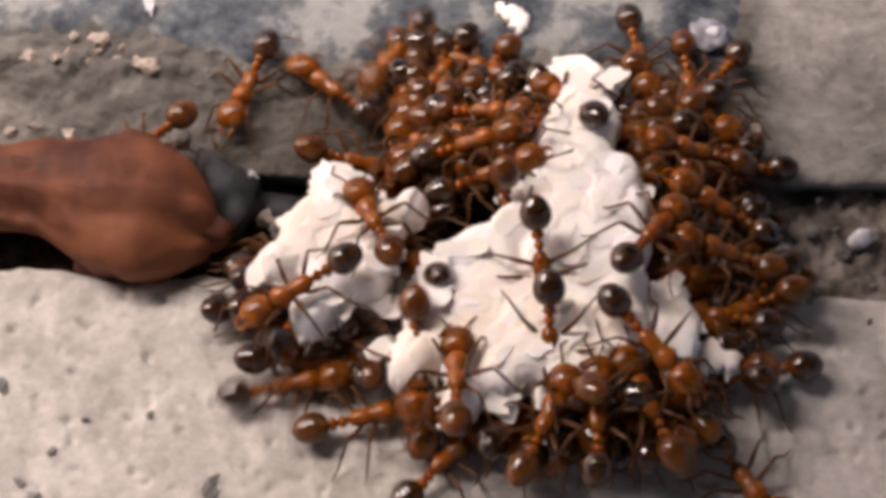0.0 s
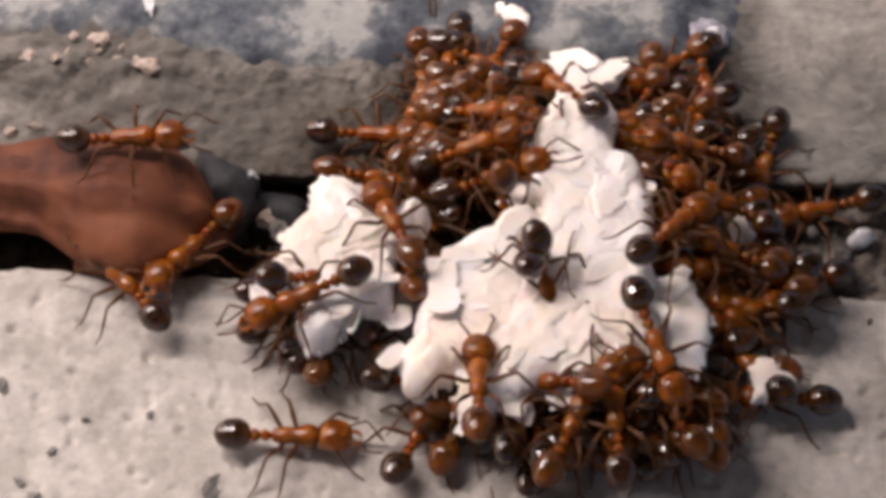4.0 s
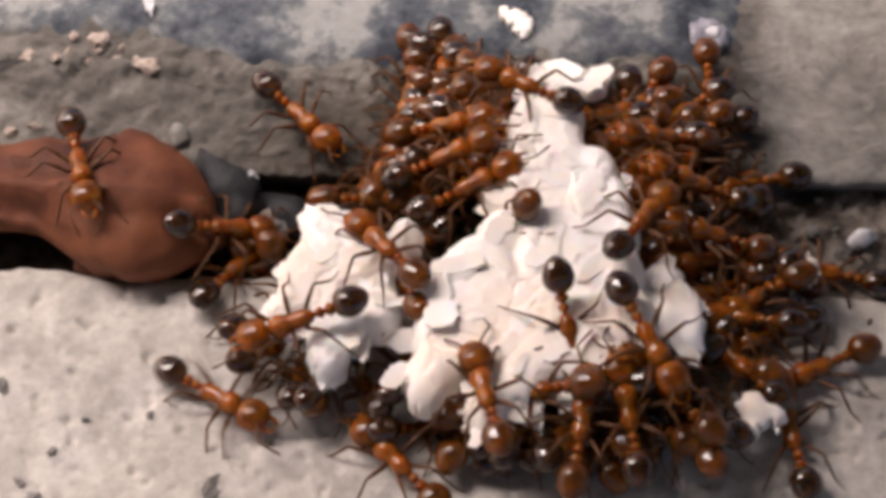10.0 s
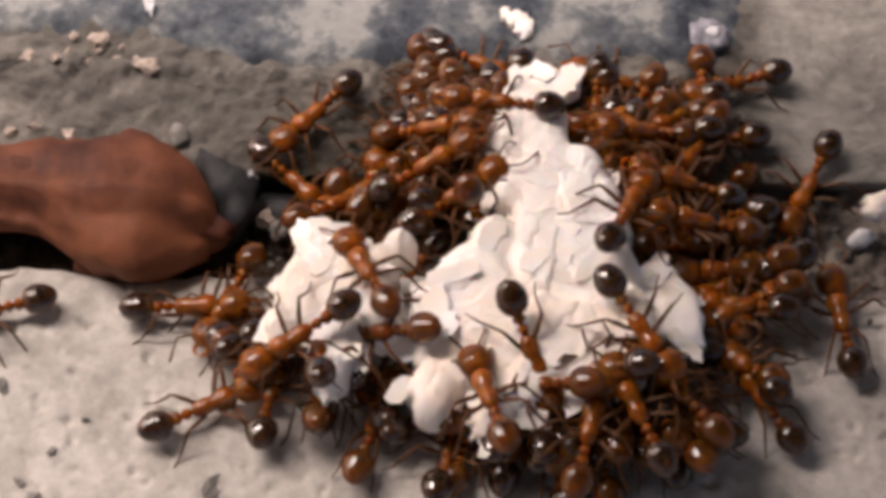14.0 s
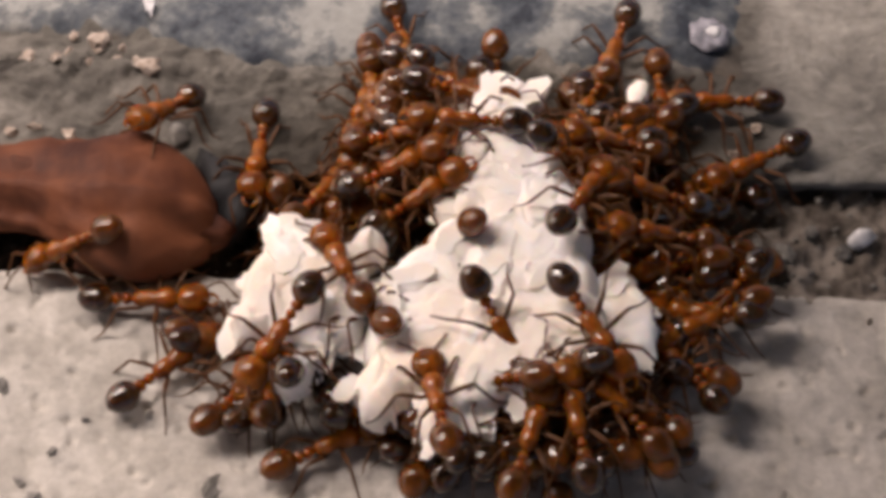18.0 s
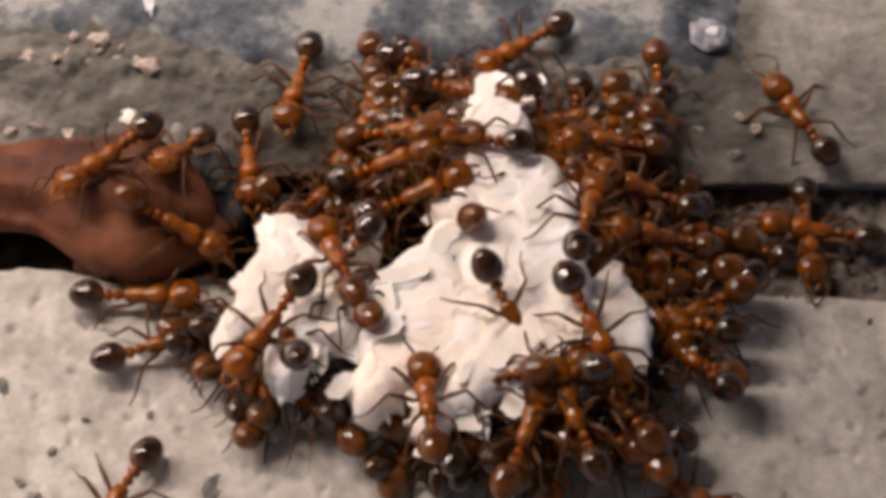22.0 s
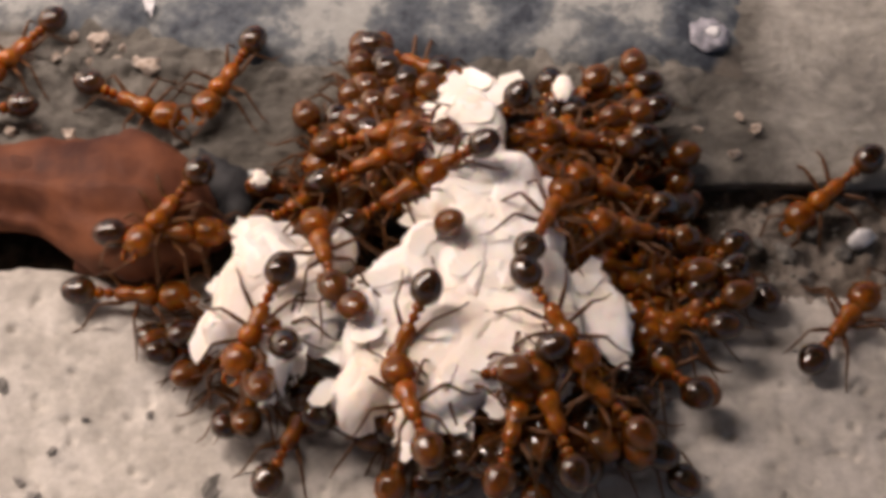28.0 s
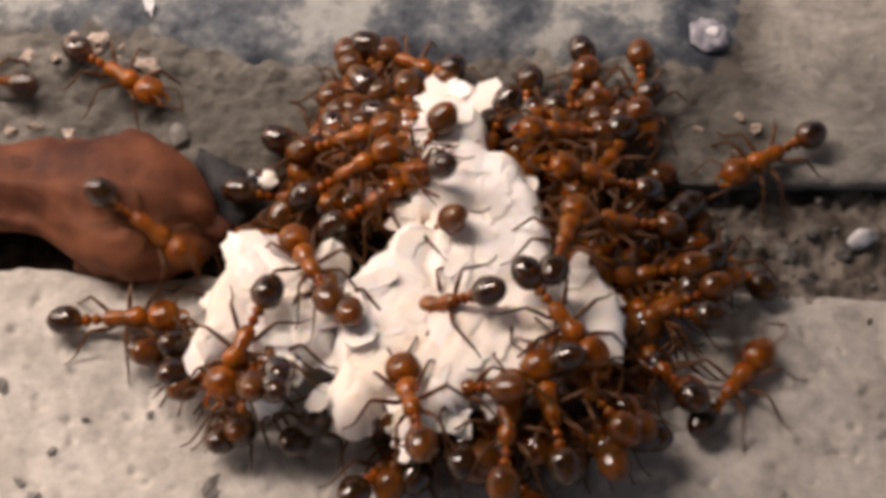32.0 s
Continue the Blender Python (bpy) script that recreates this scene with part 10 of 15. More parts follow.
    crawl(76, [(0, -2.43, 1.77, -0.47, -145, 32, -2), (1, -2.46, 1.67, -0.38, -148, 32, 5), (2, -2.21, 1.53, -0.43, -149, 32, 3), (3, -2.42, 1.49, -0.45, -144, 32, -3), (4.5, -1.88, 1.86, -0.25, -96, 24, -3), (6, -1.34, 2.22, -0.04, -48, 17, -3), (6.5, -1.86, 2.15, -0.59, -83, 24, -4), (7, -2.38, 2.09, -1.15, -119, 32, -5), (7.5, -1.27, 2.62, -0.48, -64, 18, -4), (8, -0.17, 3.16, 0.18, -9, 3, -3), (8.5, -1.62, 1.95, -0.21, -71, 18, -1), (9, -3.07, 0.75, -0.61, -133, 32, 1), (10, -3.22, 0.46, -0.68, -125, 32, 5), (11, -3.3, 0.33, -0.7, -122, 32, 5), (12, -3.2, 0.23, -0.69, -119, 32, 2), (13, -3.29, 0.26, -0.75, -120, 32, -4), (14, -3.38, -0.12, -0.71, -110, 32, -2), (17, -5.7, 0.77, -0.67, -89, 32, 5), (18, -5.68, 0.38, -0.49, -90, 32, 6), (19, -4.7, 0.07, -0.9, -107, 32, -3), (20, -4.65, 0.12, -0.89, -108, 32, -4), (21, -4.73, 0.06, -0.89, -107, 32, 1), (22, -6.12, 0.3, -0.37, -83, 32, -2), (23, -6.15, 0.65, -0.5, -83, 32, -2), (24, -7.1, 2.35, 0.58, -85, 0, -1), (25, -6.16, 0.31, -0.39, -85, 32, 5), (26.5, -5.44, 1.24, -0.29, -38, 24, -1), (28, -4.72, 2.16, -0.19, 9, 16, -6), (28.5, -5.25, 0.81, -0.31, -48, 24, 0), (29, -5.77, -0.54, -0.43, -106, 32, 5), (30, -5.85, -0.88, -0.49, -103, 32, 2), (31, -5.95, -0.88, -0.46, -103, 32, 3), (32, -5.99, -0.75, -0.43, -104, 32, -4)])
    crawl(77, [(0, 8.11, -3.41, -0.57, -162, 27, 1), (1, 8.22, -3.34, -0.61, -161, 28, 4), (2, 8.57, -3.4, -0.64, -160, 29, 0), (3, 8.48, -1.87, -0.03, -198, 0, 0), (6, 8.53, -1.13, -0.46, -222, 15, -2), (7, 8.68, -2.94, -0.8, -156, 32, 4), (8, 8.63, -2.69, -0.8, -151, 32, -1), (9, 8.26, -2.62, -0.8, -151, 32, 1), (10, 8.08, -2.63, -0.8, -150, 32, -1), (11, 8.11, -2.35, -0.89, -147, 32, -5), (12, 8.39, -1.97, -1.45, -140, 32, 5), (13, 8.1, -2.42, -0.85, -147, 32, -6), (14, 7.93, -2.42, -0.84, -145, 32, 3), (17, 6.45, -2.85, -0.71, -148, 32, 2), (18, 6.46, -2.93, -0.71, -150, 32, 4), (19, 6.37, -2.86, -0.71, -149, 32, 0), (20, 6.37, -2.99, -0.71, -150, 32, -1), (21, 6.34, -2.79, -0.71, -149, 32, -2), (22, 6.28, -2.9, -0.71, -150, 32, 2), (23, 6.32, -2.84, -0.71, -150, 32, -6), (24, 6.21, -2.83, -0.71, -150, 32, -1), (25, 6.21, -2.82, -0.71, -149, 32, 5), (28, 5.57, -2.75, -0.72, -149, 32, -4), (29, 5.42, -2.44, -0.72, -147, 32, 0), (30, 5.38, -2.54, -0.72, -145, 32, 5), (31, 5.3, -2.42, -0.72, -145, 32, 1), (32, 5.2, -2.5, -0.68, -146, 32, -4)])
    crawl(78, [(0, -20.43, 1.67, 2.01, -1, 0, -5), (1, -20.43, 1.67, 2.01, -1, 0, -1), (2, -20.43, 1.67, 2.01, -1, 0, 5), (3, -20.43, 1.67, 2.01, -1, 0, -3), (6, -20.43, 1.67, 2.01, -1, 0, -3), (7, -20.43, 1.67, 2.01, -1, 0, -5), (8, -20.43, 1.67, 2.01, -1, 0, 0), (9, -20.43, 1.67, 2.01, -1, 0, -5), (10, -20.43, 1.67, 2.01, -1, 0, 5), (11, -20.43, 1.67, 2.01, -1, 0, 1), (12, -20.43, 1.67, 2.01, -1, 0, 6), (13, -20.43, 1.67, 2.01, -1, 0, -4), (14, -20.43, 1.67, 2.01, -1, 0, 1), (17, -20.43, 1.67, 2.01, -1, 0, 2), (18, -20.43, 1.67, 2.01, -1, 0, -3), (19, -13.04, 0.79, 2.33, -25, 0, 1), (20, -12.2, 0.59, 2.49, -15, 0, 5), (21, -9.35, -0.29, 1.26, 12, 43, 6), (22, -9.37, -0.53, 1.53, -14, 35, -3), (22.5, -1.18, -0.77, 0.41, -73, 17, -1), (23, 7.02, -1.02, -0.72, -131, 0, 1), (24, 6.9, -1.01, -0.72, -131, 0, 3), (25, 7.97, 0.86, -0.97, -138, 3, -4), (28, 7.36, 0.86, -0.97, -138, 3, -5), (29, 7.31, 0.69, -1.01, -139, 2, 5), (30, 7.38, 1.03, -0.88, -138, 5, 4), (31, 7.47, 0.5, -1.05, -139, 0, 2), (32, 7.55, -0.04, -0.87, -142, 0, 1)])
    crawl(79, [(0, 20.83, -0.77, -1, 180, 0, 4), (1, 20.83, -0.77, -1, 180, 0, 0), (2, 20.83, -0.77, -1, 180, 0, 4), (3, 20.83, -0.77, -1, 180, 0, -5), (6, 20.83, -0.77, -1, 180, 0, 1), (7, 20.83, -0.77, -1, 180, 0, 5), (8, 20.83, -0.77, -1, 180, 0, 0), (9, 20.83, -0.77, -1, 180, 0, 1), (10, 20.83, -0.77, -1, 180, 0, 0), (11, 20.83, -0.77, -1, 180, 0, -5), (12, 20.83, -0.77, -1, 180, 0, 1), (13, 20.83, -0.77, -1, 180, 0, -3), (14, 20.83, -0.77, -1, 180, 0, 0), (17, 20.83, -0.77, -1, 180, 0, 2), (18, 20.83, -0.77, -1, 180, 0, -1), (18.5, 17.96, -1.67, -0.76, 227, 0, 0), (19, 15.08, -2.57, -0.52, 274, 0, 1), (19.5, 19.95, -1.67, -0.76, 317, 0, 0), (20, 24.81, -0.77, -1, 360, 0, 0), (21, 24.81, -0.77, -1, 360, 0, 5), (22, 24.81, -0.77, -1, 360, 0, 5), (23, 24.81, -0.77, -1, 360, 0, 2), (24, 24.81, -0.77, -1, 360, 0, -1), (25, 24.81, -0.77, -1, 360, 0, -5), (28, 24.81, -0.77, -1, 360, 0, 6), (29, 24.81, -0.77, -1, 360, 0, -5), (30, 24.81, -0.77, -1, 360, 0, 3), (31, 24.81, -0.77, -1, 360, 0, 1), (32, 24.81, -0.77, -1, 360, 0, -2)])
    crawl(80, [(0, 3.62, -14.96, 0.45, 88, 0, -1), (1, 3.62, -14.96, 0.45, 88, 0, -1), (2, 3.62, -14.96, 0.45, 88, 0, -1), (3, 3.62, -14.96, 0.45, 88, 0, 0), (6, 3.62, -14.96, 0.45, 88, 0, -4), (7, 3.62, -14.96, 0.45, 88, 0, 3), (8, 3.62, -14.96, 0.45, 88, 0, 1), (9, 3.09, -8.17, -0.01, 117, 0, 2), (9.33333, 3.21, -11.69, 0.15, 167, 0, 1), (9.66667, 3.34, -15.2, 0.3, 218, 0, -1), (10, 3.46, -18.71, 0.45, 268, 0, -2), (11, 3.46, -18.71, 0.45, 268, 0, -5), (12, 3.46, -18.71, 0.45, 268, 0, 4), (13, 3.46, -18.71, 0.45, 268, 0, -3), (14, 3.46, -18.71, 0.45, 268, 0, 4), (17, 3.46, -18.71, 0.45, 268, 0, 4), (18, 3.46, -18.71, 0.45, 268, 0, 3), (19, 3.46, -18.71, 0.45, 268, 0, 1), (20, 3.46, -18.71, 0.45, 268, 0, 5), (21, 3.46, -18.71, 0.45, 268, 0, 5), (22, 3.46, -18.71, 0.45, 268, 0, 2), (23, 3.46, -18.71, 0.45, 268, 0, -1), (24, 3.46, -18.71, 0.45, 268, 0, -4), (25, 3.46, -18.71, 0.45, 268, 0, -5), (28, 3.46, -18.71, 0.45, 268, 0, 2), (29, 3.46, -18.71, 0.45, 268, 0, -1), (30, 3.46, -18.71, 0.45, 268, 0, -4), (31, 3.46, -18.71, 0.45, 268, 0, 3), (32, 3.46, -18.71, 0.45, 268, 0, 3)])
    crawl(81, [(0, 19.2, -6.83, 0.01, -179, 0, -4), (1, 19.2, -6.83, 0.01, -179, 0, -1), (2, 19.2, -6.83, 0.01, -179, 0, 2), (3, 19.2, -6.83, 0.01, -179, 0, 1), (6, 19.2, -6.83, 0.01, -179, 0, -3), (7, 19.2, -6.83, 0.01, -179, 0, -5), (8, 19.2, -6.83, 0.01, -179, 0, -2), (9, 19.2, -6.83, 0.01, -179, 0, -1), (10, 19.2, -6.83, 0.01, -179, 0, 1), (11, 19.2, -6.83, 0.01, -179, 0, 5), (12, 19.2, -6.83, 0.01, -179, 0, 0), (13, 19.2, -6.83, 0.01, -179, 0, -3), (14, 19.2, -6.83, 0.01, -179, 0, -5), (17, 19.2, -6.83, 0.01, -179, 0, 3), (18, 19.2, -6.83, 0.01, -179, 0, -1), (19, 19.2, -6.83, 0.01, -179, 0, -2), (19.5, 16.71, -7.58, 0.01, -127, 0, -2), (20, 14.23, -8.32, 0, -74, 0, -2), (20.5, 13.12, -8.52, -0.02, -119, 0, -3), (21, 12, -8.72, -0.05, -165, 0, -3), (21.3333, 15.58, -8.57, -0.03, -110, 0, -3), (21.6667, 19.16, -8.42, -0.02, -55, 0, -3), (22, 22.74, -8.27, 0, 0, 0, -3), (23, 22.74, -8.27, 0, 0, 0, -5), (24, 22.74, -8.27, 0, 0, 0, -5), (25, 22.74, -8.27, 0, 0, 0, 2), (28, 22.74, -8.27, 0, 0, 0, 0), (29, 22.74, -8.27, 0, 0, 0, 1), (30, 22.74, -8.27, 0, 0, 0, -5), (31, 22.74, -8.27, 0, 0, 0, 1), (32, 22.74, -8.27, 0, 0, 0, 3)])
    crawl(82, [(0, -10.29, -14.97, 0.45, 97, 0, 6), (1, -10.29, -14.97, 0.45, 97, 0, -1), (2, -10.29, -14.97, 0.45, 97, 0, 4), (3, -10.29, -14.97, 0.45, 97, 0, 2), (6, -10.29, -14.97, 0.45, 97, 0, 1), (7, -10.29, -14.97, 0.45, 97, 0, 4), (8, -10.29, -14.97, 0.45, 97, 0, 3), (9, -10.29, -14.97, 0.45, 97, 0, 5), (10, -10.29, -14.97, 0.45, 97, 0, -2), (11, -10.29, -14.97, 0.45, 97, 0, 6), (12, -10.29, -14.97, 0.45, 97, 0, -5), (13, -10.29, -14.97, 0.45, 97, 0, 0), (14, -10.29, -14.97, 0.45, 97, 0, 0), (17, -10.29, -14.97, 0.45, 97, 0, -3), (18, -10.29, -14.97, 0.45, 97, 0, -4), (19, -10.29, -14.97, 0.45, 97, 0, -4), (20, -10.29, -14.97, 0.45, 97, 0, -1), (20.5, -11.39, -12.69, 0.18, 152, 0, -1), (21, -12.5, -10.4, -0.08, 207, 1, 0), (22, -10.43, -10.33, 0.02, 241, 1, 3), (23, -8.55, -18.72, 0.5, 276, 0, 3), (24, -8.55, -18.72, 0.5, 276, 0, 5), (25, -8.55, -18.72, 0.5, 276, 0, 1), (28, -8.55, -18.72, 0.5, 276, 0, 2), (29, -8.55, -18.72, 0.5, 276, 0, 6), (30, -8.55, -18.72, 0.5, 276, 0, 4), (31, -8.55, -18.72, 0.5, 276, 0, -5), (32, -8.55, -18.72, 0.5, 276, 0, 0)])
    crawl(83, [(0, 7.54, 4.23, 0.39, -113, 6, 0), (1, 7.52, 4.3, 0.37, -112, 6, 5), (2, 7.76, 4.23, 0.36, -111, 7, -5), (3, 7.3, 4.77, 0.36, -109, 15, 4), (6, 7.79, 7.66, 0.89, -85, 2, 4), (7, 7.83, 7.44, 0.89, -86, 2, -5), (8, 8.1, 7.55, 0.89, -92, 2, 1), (8.33333, 8.5, 13.31, 0.91, -33, 1, 2), (8.66667, 8.9, 19.08, 0.93, 27, 1, 2), (9, 9.3, 24.84, 0.95, 86, 0, 3), (10, 9.3, 24.84, 0.95, 86, 0, 2), (11, 9.3, 24.84, 0.95, 86, 0, -3), (12, 9.3, 24.84, 0.95, 86, 0, 0), (13, 9.3, 24.84, 0.95, 86, 0, -1), (14, 9.3, 24.84, 0.95, 86, 0, 1), (17, 9.3, 24.84, 0.95, 86, 0, 2), (18, 9.3, 24.84, 0.95, 86, 0, -1), (19, 9.3, 24.84, 0.95, 86, 0, -4), (20, 9.3, 24.84, 0.95, 86, 0, -4), (21, 9.3, 24.84, 0.95, 86, 0, -1), (22, 9.3, 24.84, 0.95, 86, 0, 2), (23, 9.3, 24.84, 0.95, 86, 0, 6), (24, 9.3, 24.84, 0.95, 86, 0, 2), (25, 9.3, 24.84, 0.95, 86, 0, 1), (28, 9.3, 24.84, 0.95, 86, 0, -1), (29, 9.3, 24.84, 0.95, 86, 0, 2), (30, 9.3, 24.84, 0.95, 86, 0, -2), (31, 9.3, 24.84, 0.95, 86, 0, 5), (32, 9.3, 24.84, 0.95, 86, 0, 1)])
    crawl(84, [(0, 4.63, -14.96, 0.45, 87, 0, -2), (1, 4.63, -14.96, 0.45, 87, 0, -4), (2, 4.63, -14.96, 0.45, 87, 0, 5), (3, 4.63, -14.96, 0.45, 87, 0, 2), (6, 4.63, -14.96, 0.45, 87, 0, 3), (7, 4.63, -14.96, 0.45, 87, 0, 3), (8, 4.63, -14.96, 0.45, 87, 0, 2), (9, 4.63, -14.96, 0.45, 87, 0, 4), (10, 4.63, -14.96, 0.45, 87, 0, -5), (11, 4.63, -14.96, 0.45, 87, 0, -5), (12, 4.63, -14.96, 0.45, 87, 0, -2), (13, 4.63, -14.96, 0.45, 87, 0, 3), (14, 4.74, -7.21, -0.72, 102, 32, -5), (17, 3.36, -7.51, -0.1, 115, 21, -4), (18, 3.42, -7.55, -0.1, 120, 22, 0), (19, 3.52, -7.53, -0.1, 134, 20, 5), (20, 3.88, -7.7, -0.05, 141, 16, 1), (21, 4.17, -7.2, -0.1, 137, 21, 0), (22, 4.09, -6.44, -0.65, 138, 32, -4), (23, 2.99, -7.57, -0.77, 101, 32, -5), (24, 2.91, -7.57, -0.78, 101, 32, 3), (25, 2.97, -7.61, -0.77, 102, 32, 6), (28, 2.4, -7.56, -0.82, 103, 32, 3), (29, 2.42, -7.34, -0.82, 104, 32, 5), (30, 2.5, -7.51, -0.82, 105, 32, -1), (31, 2.48, -7.42, -0.82, 106, 32, 6), (32, 2.28, -7.43, -0.82, 105, 32, -5)])
    crawl(85, [(0, -0.57, 4.18, 0.57, -128, 2, 5), (1, -0.61, 4.11, 0.57, -128, 2, -2), (2, -0.39, 4.01, 0.49, -128, 3, -4), (3, -0.64, 4.03, 0.48, -126, 3, 1), (6, -0.63, 3.99, 0.39, -125, 6, 1), (7, -0.75, 3.97, 0.28, -124, 8, 2), (8, -3.74, 4.82, 0.6, -109, 4, -6), (9, -1.65, 3.81, 0, -122, 14, -4), (10, -1.92, 3.38, 0.18, -115, 8, -1), (11, -2.11, 3.29, 0.19, -112, 6, -5), (12, -2.08, 3.22, 0.19, -111, 6, 5), (13, -4.19, 4.7, 0.5, -132, 4, -3), (14, -4.78, 5, 0.57, -133, 5, 5), (17, -4.43, 5.29, 0.62, -116, 9, -5), (18, -6.66, 3.23, 0.5, -95, 0, -1), (19, -6.7, 2.72, 0.43, -91, 0, 6), (20, -6.92, 3.01, 0.53, -87, 0, 4), (21, -6.81, 2.88, 0.46, -78, 0, -1), (22, -6.97, 2.92, 0.53, -83, 0, -1), (23, -7.45, 3.58, 0.88, -81, -10, -4), (24, -8.97, 5.16, 0.59, -85, 2, 3), (25, -8.24, 4.34, 0.74, -76, 0, 4), (28, -8, 6.75, 0.7, -118, 5, 3), (29, -8.33, 4.62, 0.58, -120, 0, 2), (30, -5.07, 2.34, 0.22, -104, 5, -3), (31, -5.19, 2.37, 0.22, -104, 5, -1), (32, -4.73, 2.94, -0.12, -41, 14, -2)])
    crawl(86, [(0, -5.15, -3.41, -0.39, 77, 32, -1), (1, -5.07, -3.55, -0.38, 79, 32, -6), (2, -4.75, -3.8, -0.34, 80, 32, -5), (3, -4.91, -3.82, -0.34, 79, 32, -3), (6, -4.64, -4.14, -0.2, 81, 32, -5), (7, -4.57, -4.32, -0.18, 80, 32, 2), (8, -4.49, -4.96, -0.28, 82, 32, 1), (9, -5.07, -5.16, -0.72, 63, 31, 3), (10, -4.07, -5.63, -0.14, 77, 32, -1), (11, -4.47, -4.96, -0.03, 77, 32, 3), (12, -3.95, -5.29, 0.07, 71, 32, -2), (13, -3.93, -4.95, 0.15, 69, 32, -1), (14, -4, -5.87, 1.84, 96, 32, 1), (17, -5.04, -5.83, 1.84, 108, 32, 1), (18, -5.08, -5.88, 1.84, 97, 32, 6), (19, -5.12, -5.48, 1.84, 93, 32, -2), (20, -5.14, -5.28, 1.84, 85, 32, 4), (21, -5.09, -5.52, 1.84, 105, 32, 1), (22, -5.08, -5.33, 1.84, 109, 32, 5), (23, -5.02, -5.4, 1.84, 119, 32, 5), (24, -5.04, -5.37, 1.84, 116, 32, 5), (25, -5.1, -5.27, 1.84, 114, 32, 3), (28, -5.51, -4.95, 1.84, 112, 32, 3), (29, -5.5, -5.16, 1.84, 112, 32, -2), (30, -5.57, -5.58, 1.84, 116, 32, 5), (31, -5.63, -5.64, 1.84, 120, 32, 0), (32, -5.59, -5.95, 1.84, 109, 32, 1)])
    crawl(87, [(0, 21.38, 1.06, -1.5, 180, 0, -1), (1, 21.38, 1.06, -1.5, 180, 0, 4), (2, 21.38, 1.06, -1.5, 180, 0, 1), (3, 21.38, 1.06, -1.5, 180, 0, 1), (6, 21.38, 1.06, -1.5, 180, 0, 1), (7, 21.38, 1.06, -1.5, 180, 0, -4), (8, 21.38, 1.06, -1.5, 180, 0, 4), (9, 21.38, 1.06, -1.5, 180, 0, -3), (10, 21.38, 1.06, -1.5, 180, 0, 5), (11, 21.38, 1.06, -1.5, 180, 0, -3), (12, 21.38, 1.06, -1.5, 180, 0, 4), (13, 21.38, 1.06, -1.5, 180, 0, -5), (14, 21.38, 1.06, -1.5, 180, 0, 6), (17, 21.38, 1.06, -1.5, 180, 0, -2), (18, 21.38, 1.06, -1.5, 180, 0, 0), (19, 21.38, 1.06, -1.5, 180, 0, -5), (20, 21.38, 1.06, -1.5, 180, 0, -4), (21, 21.38, 1.06, -1.5, 180, 0, 5), (22, 13.12, 0.56, -0.39, 167, 3, 5), (23, 13.91, 0.27, -0.55, 159, 0, 1), (24, 10.73, -2.17, -0.55, 228, 0, 4), (24.5, 10.56, -0.89, -0.51, 192, 1, -1), (25, 10.4, 0.4, -0.46, 157, 2, -6), (28, 10.12, -1.07, -0.63, 124, 17, -3), (28.5, 10.18, -2.99, -0.33, 188, 8, -1), (29, 10.25, -4.91, -0.02, 251, -1, 0), (29.5, 10.21, -3.13, -0.31, 190, 8, 3), (30, 10.16, -1.35, -0.6, 128, 16, 5), (31, 9.88, -0.53, -0.83, 140, 9, -4), (32, 9.87, -0.62, -0.7, 130, 14, 5)])
    crawl(88, [(0, 7.91, -4.91, -0.1, -178, 22, 1), (1, 8.05, -4.76, -0.1, -181, 23, -3), (2, 8.41, -4.84, -0.1, -180, 24, -2), (3, 8.22, -4.71, -0.1, -179, 24, -1), (6, 8.54, -4.53, -0.56, -176, 26, 1), (6.33333, 9.76, -5.2, -0.37, -127, 18, 3), (6.66667, 10.98, -5.87, -0.19, -78, 9, 4), (7, 12.2, -6.54, 0, -29, 0, 5), (7.33333, 11.03, -5.76, -0.23, -77, 10, 3), (7.66667, 9.86, -4.97, -0.46, -124, 21, 0), (8, 8.69, -4.19, -0.69, -172, 31, -3), (9, 8.31, -4.11, -0.67, -172, 31, 4), (10, 8.18, -4.12, -0.71, -170, 32, -4), (11, 8.23, -3.88, -0.71, -168, 32, 1), (12, 8.38, -3.78, -0.76, -167, 32, 1), (13, 8.25, -3.92, -0.71, -168, 32, -1), (14, 8.12, -3.91, -0.71, -166, 32, 0), (17, 6.62, -4.29, -0.69, -168, 31, -2), (18, 6.58, -4.38, -0.64, -169, 30, 3), (19, 6.5, -4.31, -0.65, -169, 30, -4), (20, 6.46, -4.45, -0.61, -170, 29, 5), (21, 6.84, -5.6, -0.12, -198, 6, -1), (22, 6.01, -4.86, -0.1, -221, 16, 1), (23, 5.98, -4.61, -0.1, -213, 18, 1), (24, 6.01, -4.39, -0.1, -221, 14, -3), (25, 6.02, -4.64, -0.1, -221, 16, -3), (28, 4.86, -6.04, -0.15, -204, 16, 1), (29, 5.68, -3.87, -0.72, -166, 32, -5), (30, 5.67, -3.96, -0.72, -165, 32, -4), (31, 5.61, -3.84, -0.72, -164, 32, 1), (32, 5.48, -3.9, -0.73, -166, 32, -2)])
